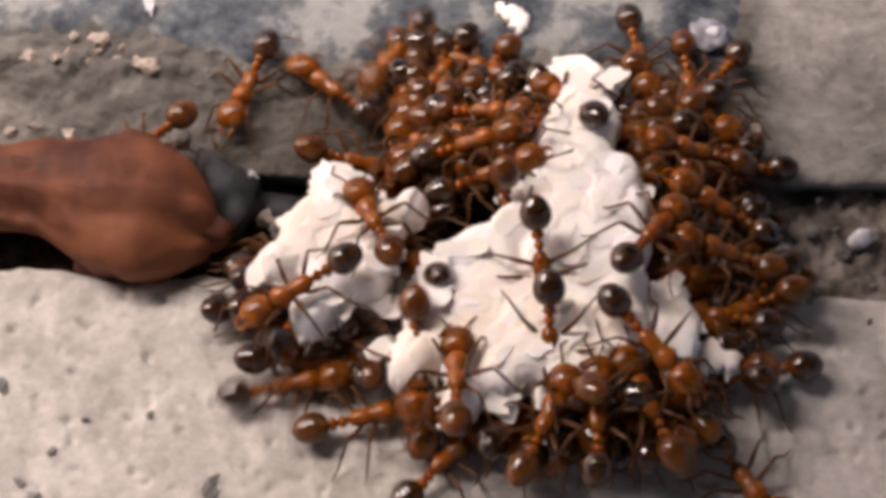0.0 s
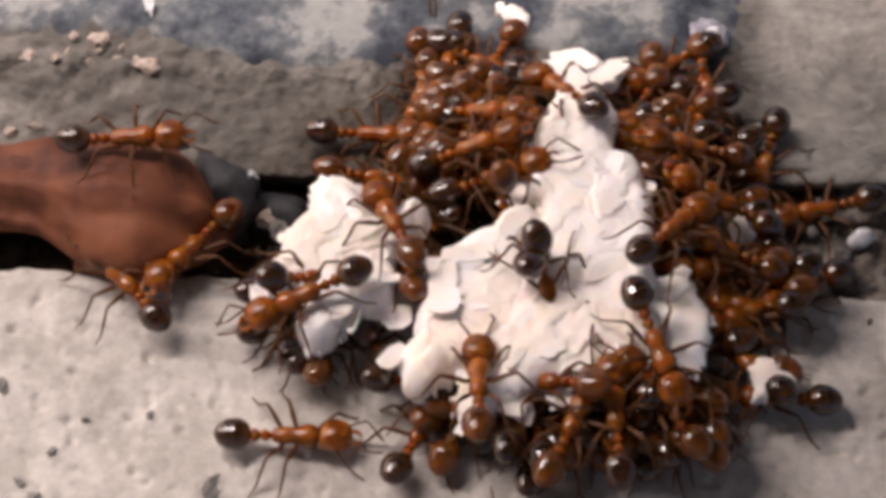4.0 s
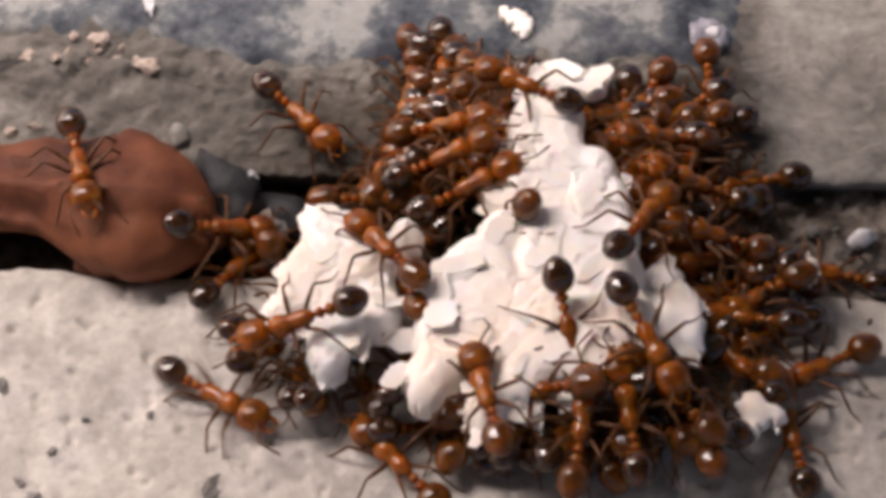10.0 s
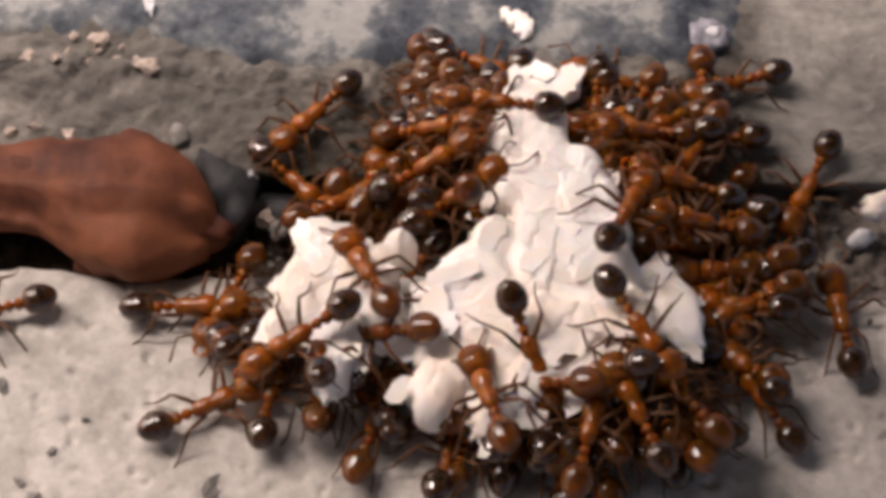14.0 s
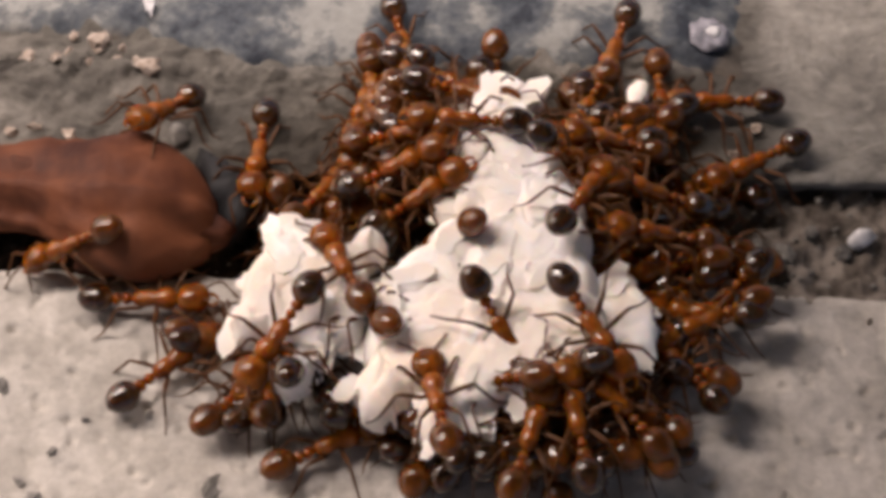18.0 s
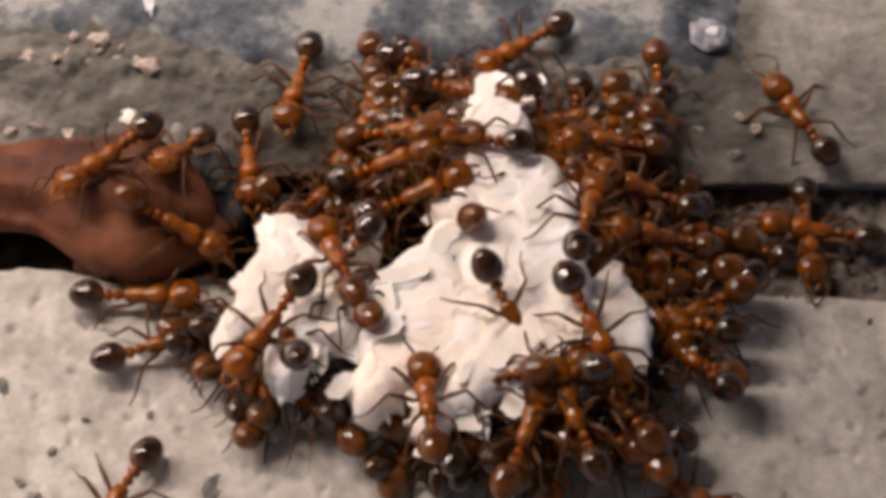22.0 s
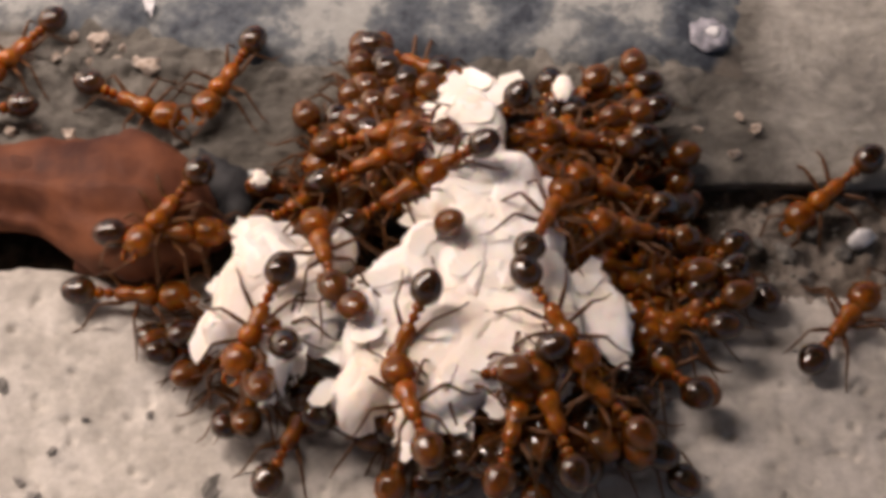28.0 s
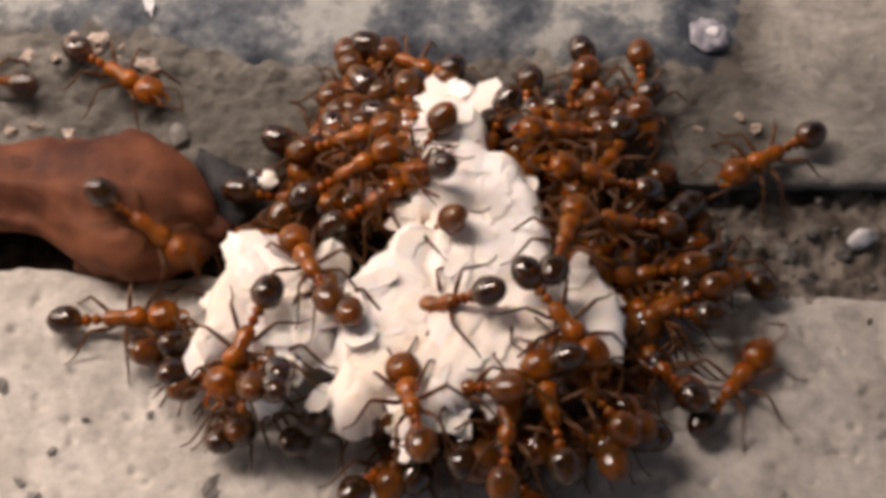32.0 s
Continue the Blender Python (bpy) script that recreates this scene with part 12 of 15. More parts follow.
    crawl(102, [(0, -1.08, 2.55, -0.29, -140, 30, 5), (1, -1.09, 2.5, -0.3, -140, 30, 3), (2, -0.86, 2.38, -0.35, -140, 29, -4), (3, -1.1, 2.34, -0.3, -136, 28, -3), (6, -1.08, 2.15, -0.04, -133, 22, -3), (7, -1.18, 2.09, -0.2, -132, 21, -3), (8, -1.56, 2.06, -0.7, -126, 25, -5), (9, -1.89, 2.09, -0.86, -126, 28, 5), (10, -2.16, 1.84, -0.87, -123, 26, -2), (11, -2.31, 1.67, -0.75, -124, 28, -2), (12, -2.27, 1.61, -0.75, -124, 28, -1), (13, -2.38, 1.52, -0.63, -125, 24, -6), (14, -2.48, 1.14, -0.81, -127, 31, 0), (17, -1.55, 1.22, -1.18, -145, 32, -5), (18, -1.56, 1.25, -1.22, -145, 32, 3), (19, -1.57, 1.24, -1.17, -146, 32, 1), (20, -1.56, 1.41, -1.1, -145, 32, 5), (21, -1.56, 1.39, -1.05, -146, 32, 1), (22, -1.57, 1.4, -1.04, -147, 32, -1), (22.5, -0.71, 1.2, -1.06, -103, 32, -3), (23, 0.15, 1, -1.09, -60, 32, -5), (23.5, 0.46, 1.78, -1, -8, 32, -6), (24, 0.76, 2.56, -0.91, 43, 32, -6), (24.3333, -0.87, 2.14, -0.9, -12, 32, -2), (24.6667, -2.5, 1.72, -0.9, -68, 32, 1), (25, -4.13, 1.3, -0.89, -124, 32, 5), (28, -4.75, 1.49, -1.3, -116, 32, 0), (29, -4.98, 1.44, -1.3, -113, 32, 4), (30, -5.1, 1.12, -1.35, -110, 32, -6), (31, -5.2, 1.14, -1.35, -110, 32, -2), (32, -5.22, 1.24, -1.3, -111, 32, 4)])
    crawl(103, [(0, -21.74, 5.53, 0.45, 0, 0, 1), (1, -21.74, 5.53, 0.45, 0, 0, -1), (2, -21.74, 5.53, 0.45, 0, 0, 1), (3, -21.74, 5.53, 0.45, 0, 0, 0), (6, -21.74, 5.53, 0.45, 0, 0, -5), (7, -21.74, 5.53, 0.45, 0, 0, -5), (8, -21.74, 5.53, 0.45, 0, 0, -5), (9, -21.74, 5.53, 0.45, 0, 0, 2), (10, -21.74, 5.53, 0.45, 0, 0, 0), (11, -21.74, 5.53, 0.45, 0, 0, 5), (12, -21.74, 5.53, 0.45, 0, 0, -1), (13, -21.74, 5.53, 0.45, 0, 0, 3), (14, -21.74, 5.53, 0.45, 0, 0, 5), (17, -21.74, 5.53, 0.45, 0, 0, -3), (18, -21.74, 5.53, 0.45, 0, 0, 4), (19, -21.74, 5.53, 0.45, 0, 0, 0), (20, -21.74, 5.53, 0.45, 0, 0, 2), (21, -21.74, 5.53, 0.45, 0, 0, 5), (22, -21.74, 5.53, 0.45, 0, 0, -6), (23, -21.74, 5.53, 0.45, 0, 0, -5), (24, -21.74, 5.53, 0.45, 0, 0, 5), (25, -21.74, 5.53, 0.45, 0, 0, -4), (26, -20.29, 5.44, 0.48, -59, 1, -1), (27, -18.83, 5.35, 0.5, -117, 2, 2), (28, -17.37, 5.26, 0.53, -176, 3, 5), (29, -25.79, 5.53, 0.45, -180, 0, 3), (30, -25.79, 5.53, 0.45, -180, 0, -2), (31, -25.79, 5.53, 0.45, -180, 0, 6), (32, -25.79, 5.53, 0.45, -180, 0, 6)])
    crawl(104, [(0, -5.87, -0.84, -0.46, 43, 32, -2), (1, -5.83, -0.9, -0.44, 42, 32, 6), (2, -5.5, -1.31, -0.34, 45, 32, -2), (2.33333, -6.29, -1.23, -0.27, -11, 21, -2), (2.66667, -7.07, -1.16, -0.21, -67, 11, -3), (3, -7.86, -1.08, -0.14, -122, 0, -4), (6, -10.89, -0.72, 2.34, -153, 2, 6), (7, -10.6, -0.84, 1.96, -161, 0, 2), (7.5, -8.4, 0.65, 1.17, -108, 3, 3), (8, -6.19, 2.14, 0.37, -56, 5, 4), (9, -6.53, 1.65, 0.85, -17, 16, -4), (10, -6.03, -0.97, -1.28, -41, 32, 4), (11, -5.94, -3.35, -0.52, 28, 32, 4), (12, -5.81, -3.48, -0.51, 28, 32, -3), (13, -5.91, -3.52, -0.46, 28, 32, 1), (14, -6.06, -3.83, -0.6, 27, 32, 4), (17, -7.53, -3.83, -0.7, 24, 32, -4), (18, -7.53, -3.6, -0.68, 21, 32, -3), (19, -7.61, -3.62, -0.68, 22, 32, -5), (20, -7.62, -3.54, -0.67, 20, 32, 5), (21, -7.63, -3.64, -0.69, 22, 32, 3), (22, -7.71, -3.6, -0.67, 21, 32, -3), (23, -7.66, -3.6, -0.65, 22, 32, -6), (24, -7.77, -3.63, -0.7, 22, 32, 3), (25, -7.77, -3.79, -0.71, 23, 32, 3), (28, -8.41, -3.87, -0.66, 27, 32, 3), (29, -8.5, -4.02, -0.73, 26, 32, -5), (30, -8.5, -4.49, -0.75, 26, 32, 5), (31, -8.55, -4.49, -0.73, 27, 32, -4), (32, -8.65, -4.36, -0.68, 24, 32, -1)])
    crawl(105, [(0, -5.93, -2.13, -0.62, 50, 32, -1), (1, -5.85, -2.26, -0.65, 51, 32, -3), (2, -5.54, -2.51, -0.63, 52, 32, 4), (3, -5.71, -2.58, -0.61, 50, 32, 2), (6, -5.56, -3.83, -0.61, 47, 26, -6), (7, -5.85, -3.76, -0.62, 29, 26, -1), (8, -5.41, -3.84, -0.66, 51, 32, -4), (9, -5.75, -3.77, -0.75, 49, 32, 3), (10, -5.85, -4.16, -0.72, 47, 32, 5), (11, -5.79, -4.34, -0.78, 49, 32, 5), (12, -6.56, -5.86, -0.04, 12, 0, 5), (13, -6.73, -5.63, -0.1, 57, 9, 4), (14, -7.55, -6.63, -0.03, 27, 1, 1), (15.5, -10.07, -6.65, -0.04, 84, 0, 4), (17, -12.59, -6.66, -0.04, 140, -1, 6), (17.5, -10.81, -5.87, -0.04, 92, -1, 2), (18, -9.03, -5.08, -0.03, 43, 0, -1), (19, -8.92, -5.29, -0.01, 2, 2, 3), (20, -8.52, -5.32, 0.05, -3, 0, -4), (21, -8.49, -4.48, 0.07, 15, 0, -4), (22, -9.3, -4.37, 0.01, 22, 5, -5), (23, -8.98, -4.73, -0.05, 22, 16, -3), (24, -10.39, -5.74, -0.02, 44, 0, -6), (25, -7.85, -9.39, 0.06, 4, 0, -4), (26.5, -8.28, -14.05, 0.28, -40, 0, 0), (28, -8.71, -18.72, 0.5, -84, 0, 4), (29, -8.71, -18.72, 0.5, -84, 0, -5), (30, -8.71, -18.72, 0.5, -84, 0, -5), (31, -8.71, -18.72, 0.5, -84, 0, 5), (32, -8.71, -18.72, 0.5, -84, 0, 4)])
    crawl(106, [(0, -4.89, -3.69, -0.54, 82, 32, -6), (1, -4.8, -3.85, -0.49, 84, 32, -3), (2, -4.39, -3.76, -0.37, 87, 32, 1), (3, -3.63, -4.35, -0.26, 41, 29, -3), (6, -5.15, -3.76, -0.56, 74, 32, -2), (7, -4.11, -4.07, -0.3, 74, 32, 1), (8, -4.38, -4.68, -0.34, 80, 32, 2), (9, -4.38, -3.61, -0.28, 83, 32, 5), (10, -4.65, -3.16, -0.28, 59, 32, -2), (11, -4.27, -2.73, -0.29, 58, 32, 1), (12, -3.61, -3.95, 1.84, 52, 32, 2), (13, -4.95, -2.66, -0.36, -9, 32, 5), (13.5, -6.16, -2.71, -0.2, -61, 16, 4), (14, -7.37, -2.75, -0.04, -112, 0, 3), (17, -6.34, -1.85, -1.01, -52, 32, 4), (17.5, -9.44, -1.48, 0.01, -117, 33, 3), (18, -12.54, -1.11, 1.03, -182, 35, 3), (18.5, -9.31, -3.47, 0.22, -230, 33, -1), (19, -6.09, -5.83, -0.59, -279, 32, -5), (20, -6.14, -5.73, -0.62, -280, 32, 0), (21, -5.75, -6.28, -0.66, -310, 32, 5), (22, -5.97, -6.69, -0.71, -284, 32, 1), (23, -6.5, -6.36, -0.51, -322, 25, 4), (24, -6.45, -4.42, -0.59, -293, 32, -2), (25, -6.43, -4.45, -0.55, -294, 32, 1), (28, -5.86, -6.37, 1.84, -263, 32, 2), (29, -6.26, -5.09, -0.33, -265, 32, -3), (30, -5.95, -6.57, 1.84, -266, 32, -5), (31, -5.99, -6.57, 1.84, -264, 32, 5), (32, -6.05, -6.37, 1.84, -262, 32, -4)])
    crawl(107, [(0, -3.57, -2.92, -0.39, 108, 32, -2), (1, -3.5, -3.04, -0.43, 110, 32, -3), (2, -3.41, -3.92, -0.55, 104, 32, 1), (3, -3.3, -3.03, -0.31, 115, 32, 5), (6, -3.17, -3.54, -0.3, 115, 32, 1), (7, -3.13, -3.66, -0.2, 114, 31, 6), (8, -3.04, -4.24, -0.24, 115, 32, 5), (9, -3.31, -4.14, -0.14, 110, 31, 5), (10, -3.44, -4.42, -0.04, 110, 29, 2), (11, -3.36, -4.6, -0.08, 112, 31, 4), (12, -3.22, -4.7, -0.1, 113, 32, -4), (13, -3.39, -4.72, -0.14, 114, 32, 6), (14, -3.43, -5.01, -0.07, 113, 32, 3), (17, -4.83, -4.98, 0.07, 107, 28, 1), (18, -4.88, -4.8, 0.06, 107, 28, 1), (19, -4.97, -4.78, 0.08, 107, 27, 4), (20, -5.01, -4.71, 0.09, 106, 27, 0), (21, -4.97, -4.78, 0.08, 107, 27, 3), (22, -5.07, -4.77, 0.09, 107, 27, 4), (23, -4.77, -5.95, 0.32, 78, 32, -6), (24, -5.13, -4.81, 0.08, 107, 27, -1), (25, -5.09, -4.95, 0.07, 108, 28, -2), (28, -5.7, -5.03, 0, 109, 29, -6), (29, -5.73, -5.07, 0, 109, 29, 3), (30, -5.48, -6.65, 1.84, 111, 32, -1), (31, -5.54, -6.64, 1.84, 112, 32, -6), (32, -5.69, -6.5, 1.84, 112, 32, -2)])
    crawl(108, [(0, -2.95, -3.9, -0.29, 112, 32, 0), (1, -2.86, -4, -0.3, 113, 32, 5), (2, -2.55, -4.21, -0.32, 115, 32, 3), (3, -2.73, -4.18, -0.32, 115, 32, 6), (6, -2.5, -4.36, -0.35, 118, 32, 3), (7, -2.46, -4.47, -0.36, 119, 32, -4), (8, -2.35, -4.95, -0.4, 121, 32, -2), (9, -2.63, -4.83, -0.44, 117, 32, 3), (10, -1.34, -5.38, 0.03, 73, 28, 1), (11, -1.13, -5.49, -0.06, 71, 32, -2), (12, -0.96, -5.47, -0.1, 67, 31, 1), (13, -1.28, -5.35, -0.01, 69, 25, 3), (14, -2.32, -5.6, -0.28, 125, 32, -1), (17, -4.16, -5.61, -0.45, 115, 32, 3), (18, -4.22, -5.44, -0.43, 115, 32, -3), (19, -4.3, -5.44, -0.44, 115, 32, -5), (20, -4.35, -5.4, -0.42, 115, 32, -1), (21, -4.3, -5.44, -0.44, 115, 32, 0), (22, -4.41, -5.44, -0.43, 115, 32, 1), (23, -4.37, -5.43, -0.43, 116, 32, 0), (24, -4.45, -5.47, -0.43, 116, 32, 1), (25, -4.41, -5.58, -0.45, 116, 32, 0), (28, -5, -5.66, -0.44, 117, 32, -5), (29, -5.03, -5.67, -0.45, 117, 32, -5), (30, -4.99, -6.04, -0.41, 118, 32, -2), (31, -5.04, -6.01, -0.42, 119, 32, -3), (31.5, -4.1, -6.48, -0.28, 80, 32, -1), (32, -3.17, -6.94, -0.15, 42, 32, 1)])
    crawl(109, [(0, 6.67, -5.25, -0.76, 170, 32, -4), (1, 6.8, -5.2, -0.75, 170, 32, 3), (2, 7.15, -5.31, -0.73, 172, 32, -3), (3, 6.96, -5.2, -0.73, 172, 32, 0), (6, 7.27, -5.06, -0.67, 173, 32, 3), (7, 7.3, -4.99, -0.66, 174, 32, 3), (8, 7.38, -4.83, -0.62, 177, 32, -3), (9, 7.02, -4.76, -0.62, 178, 32, 5), (10, 6.89, -4.81, -0.61, 179, 32, -2), (11, 6.94, -4.62, -0.55, 180, 32, -2), (12, 7.08, -4.56, -0.55, 180, 32, -5), (13, 6.96, -4.67, -0.55, 180, 32, 1), (14, 6.84, -4.69, -0.54, 181, 32, -5), (17, 5.58, -5.24, -0.72, 176, 32, 2), (18, 6.27, -4.79, -0.1, 147, 16, -4), (19, 6.44, -5.01, -0.1, 142, 8, 3), (20, 5.21, -5.09, -0.61, 177, 32, 3), (21, 5.23, -4.93, -0.6, 178, 32, 2), (22, 5.14, -5.03, -0.61, 178, 32, 3), (23, 5.2, -4.98, -0.6, 178, 32, 0), (24, 5.1, -4.97, -0.6, 178, 32, 4), (24.5, 7.12, -6.91, -0.32, 243, 16, -1), (25, 9.14, -8.85, -0.04, 308, 0, -5), (26.5, 6.83, -6.88, -0.32, 244, 16, -3), (28, 4.52, -4.91, -0.61, 179, 32, -1), (29, 4.44, -4.64, -0.59, 181, 32, -2), (30, 4.44, -4.76, -0.58, 182, 32, -5), (31, 4.38, -4.65, -0.58, 182, 32, 1), (32, 4.25, -4.69, -0.59, 181, 32, 4)])
    crawl(110, [(0, 6.11, -6.14, -0.77, 149, 32, 1), (1, 6.25, -6.1, -0.77, 149, 32, 0), (2, 6.62, -6.21, -0.71, 149, 32, 4), (3, 6.42, -6.29, -0.81, 147, 32, 3), (6, 6.79, -5.96, -0.7, 151, 32, -5), (7, 6.84, -5.9, -0.69, 152, 32, 5), (8, 7, -5.78, -0.66, 156, 32, -3), (9, 6.64, -5.69, -0.67, 155, 32, -2), (10, 6.53, -5.74, -0.66, 156, 32, -3), (11, 6.63, -5.55, -0.65, 158, 32, 2), (12, 6.79, -5.49, -0.64, 158, 32, -1), (13, 6.66, -5.6, -0.65, 158, 32, -3), (14, 6.57, -5.62, -0.64, 159, 32, -5), (17, 5.05, -5.94, -0.71, 159, 32, 2), (18, 4.99, -5.99, -0.72, 158, 32, -2), (19, 4.92, -5.92, -0.72, 158, 32, 2), (20, 4.86, -6.04, -0.73, 157, 32, -5), (21, 4.91, -5.88, -0.72, 158, 32, -5), (21.3333, 5.84, -7.24, -0.46, 215, 21, -3), (21.6667, 6.78, -8.6, -0.21, 271, 11, -2), (22, 7.72, -9.95, 0.05, 327, 0, 0), (22.3333, 6.97, -9.27, 0.02, 378, 3, 0), (22.6667, 6.23, -8.59, -0.01, 428, 7, 0), (23, 5.49, -7.91, -0.04, 479, 10, -1), (24, 5.3, -8.12, 0.05, 479, 0, -3), (25, 4.41, -7.63, -0.05, 479, 8, -4), (28, 6.34, -8.05, 0.02, 492, 1, 0), (28.5, 6.54, -13.38, 0.23, 559, 0, -2), (29, 6.75, -18.71, 0.45, 625, 0, -3), (30, 6.75, -18.71, 0.45, 625, 0, -4), (31, 6.75, -18.71, 0.45, 625, 0, -5), (32, 6.75, -18.71, 0.45, 625, 0, 1)])
    crawl(111, [(0, 2.45, -14.96, 0.45, 88, 0, 3), (1, 2.45, -14.96, 0.45, 88, 0, -4), (2, 2.45, -14.96, 0.45, 88, 0, 3), (3, 2.45, -14.96, 0.45, 88, 0, -4), (6, 2.45, -14.96, 0.45, 88, 0, 1), (7, 2.45, -14.96, 0.45, 88, 0, -1), (8, 2.45, -14.96, 0.45, 88, 0, 5), (9, 2.45, -14.96, 0.45, 88, 0, -3), (10, 2.45, -14.96, 0.45, 88, 0, 1), (11, 2.45, -14.96, 0.45, 88, 0, 0), (12, 2.45, -14.96, 0.45, 88, 0, -1), (13, 3.17, -7.35, -0.51, 67, 31, -4), (14, 2.72, -7.51, -0.4, 62, 32, -5), (17, 1.67, -8.07, -0.15, 71, 21, -1), (18, 1.26, -7.48, -0.45, 63, 32, -4), (19, 1.22, -7.74, -0.55, 65, 30, 4), (20, 1.22, -7.71, -0.55, 66, 29, 3), (20.3333, 1.01, -11.38, -0.2, 14, 20, 0), (20.6667, 0.79, -15.06, 0.15, -38, 10, -2), (21, 0.58, -18.73, 0.5, -90, 0, -4), (22, 0.58, -18.73, 0.5, -90, 0, 0), (23, 0.58, -18.73, 0.5, -90, 0, 3), (24, 0.58, -18.73, 0.5, -90, 0, -5), (25, 0.58, -18.73, 0.5, -90, 0, 1), (28, 0.58, -18.73, 0.5, -90, 0, -3), (29, 0.58, -18.73, 0.5, -90, 0, -2), (30, 0.58, -18.73, 0.5, -90, 0, 2), (31, 0.58, -18.73, 0.5, -90, 0, -1), (32, 0.58, -18.73, 0.5, -90, 0, 5)])
    crawl(112, [(0, -1.69, 2.17, -0.48, -142, 32, 5), (1, -1.68, 2.14, -0.57, -140, 32, -1), (2, -1.45, 2.01, -0.61, -142, 32, 0), (3, -1.66, 2.11, -0.78, -137, 32, 4), (6, -1.56, 2.11, -1, -133, 32, 1), (7, -1.63, 2.06, -1.1, -131, 32, 3), (8, -2.1, 1.35, -0.72, -134, 32, -5), (9, -2.45, 1.32, -0.64, -133, 32, 4), (10, -2.7, 1.06, -0.66, -131, 32, -1), (11, -2.83, 0.97, -0.67, -130, 32, 2), (12, -2.78, 0.88, -0.64, -130, 32, 5), (13, -2.85, 0.91, -0.7, -130, 32, 6), (14, -3.04, 0.64, -0.79, -124, 32, -6), (17, -4.31, 0.57, -0.92, -120, 32, 6), (18, -4.24, 0.8, -0.96, -123, 32, -5), (19, -4.35, 0.78, -0.95, -122, 32, 2), (20, -4.28, 0.85, -0.97, -122, 32, -4), (21, -4.38, 0.78, -0.95, -121, 32, 5), (22, -4.42, 0.79, -0.95, -122, 32, 1), (23, -4.39, 0.94, -0.98, -121, 32, -1), (24, -4.44, 0.64, -0.85, -125, 32, 2), (25, -4.44, 0.34, -0.78, -126, 32, 0), (28, -4.27, 0.74, -0.69, -141, 32, -5), (29, -4.28, 0.32, -0.77, -141, 32, 6), (30, -4.18, 0.32, -0.92, -134, 32, -2), (31, -4.2, 0.34, -0.92, -135, 32, 1), (32, -4.23, 0.61, -0.93, -136, 32, -4)])
    crawl(113, [(0, -4, -14.98, 0.5, 93, 0, -1), (1, -4, -14.98, 0.5, 93, 0, -4), (2, -4, -14.98, 0.5, 93, 0, 3), (3, -4, -14.98, 0.5, 93, 0, -2), (6, -4, -14.98, 0.5, 93, 0, 2), (7, -4, -14.98, 0.5, 93, 0, -4), (8, -4, -14.98, 0.5, 93, 0, 3), (9, -4, -14.98, 0.5, 93, 0, -4), (10, -4, -14.98, 0.5, 93, 0, 0), (11, -4, -14.98, 0.5, 93, 0, -2), (12, -4, -14.98, 0.5, 93, 0, -1), (13, -4, -14.98, 0.5, 93, 0, -5), (14, -4, -14.98, 0.5, 93, 0, -4), (17, -4, -14.98, 0.5, 93, 0, -1), (18, -4, -14.98, 0.5, 93, 0, 5), (19, -4, -14.98, 0.5, 93, 0, 1), (20, -4, -14.98, 0.5, 93, 0, -2), (21, -4, -14.98, 0.5, 93, 0, -1), (22, -4, -14.98, 0.5, 93, 0, -4), (23, -4, -14.98, 0.5, 93, 0, 0), (24, -4, -14.98, 0.5, 93, 0, 5), (25, -4, -14.98, 0.5, 93, 0, -4), (28, -4, -14.98, 0.5, 93, 0, -4), (29, -4, -14.98, 0.5, 93, 0, -6), (30, -4, -14.98, 0.5, 93, 0, 5), (30.5, -4.9, -12.48, 0.24, 142, 0, 0), (31, -5.79, -9.98, -0.02, 192, 0, -5), (31.5, -4.81, -14.36, 0.24, 232, 0, -5), (32, -3.83, -18.73, 0.5, 273, 0, -5)])
    crawl(114, [(0, 8.78, -2, -0.72, -142, 2, 4), (1, 8.87, -1.91, -0.74, -141, 3, -4), (2, 9.2, -1.97, -0.76, -141, 4, 4), (3, 8.98, -1.83, -0.77, -140, 4, 0), (6, 9.18, -1.66, -0.7, -139, 6, 1), (7, 9.17, -1.54, -0.72, -138, 7, 6), (8, 9.04, -1.27, -0.71, -135, 11, 3), (9, 8.67, -1.17, -0.74, -135, 11, 0), (10, 8.48, -1.17, -0.75, -133, 12, -2), (11, 8.43, -0.95, -0.71, -132, 13, 3), (12, 8.52, -0.88, -0.69, -132, 14, -4), (13, 8.24, -1.27, -1.05, -133, 24, -1), (14, 8.56, -2.2, -0.85, -141, 21, -1), (17, 7.38, -0.3, -0.88, -201, 1, 4), (18, 7.19, -0.28, -0.8, -208, 4, 0), (19, 6.66, -1.39, 0.02, -210, 1, 2), (20, 6.71, -1.13, -0.01, -211, 2, -3), (21, 6.58, -1.09, -0.01, -204, 2, 2), (22, 7.31, -0.61, -0.5, -227, 14, 2), (23, 7.18, -0.86, -0.36, -221, 12, 5), (24, 7.13, -0.84, -0.36, -230, 12, 5), (25, 7.04, -0.74, -0.39, -221, 11, 5), (28, 6.09, -1.32, 0.02, -204, 1, 0), (29, 6.05, -1.81, 0.06, -213, 0, -3), (30, 5.81, -1.76, 0.06, -216, 0, -4), (31, 5.81, -1.76, 0.06, -216, 0, -5), (32, 5.94, -1.51, 0.05, -206, 0, 1)])
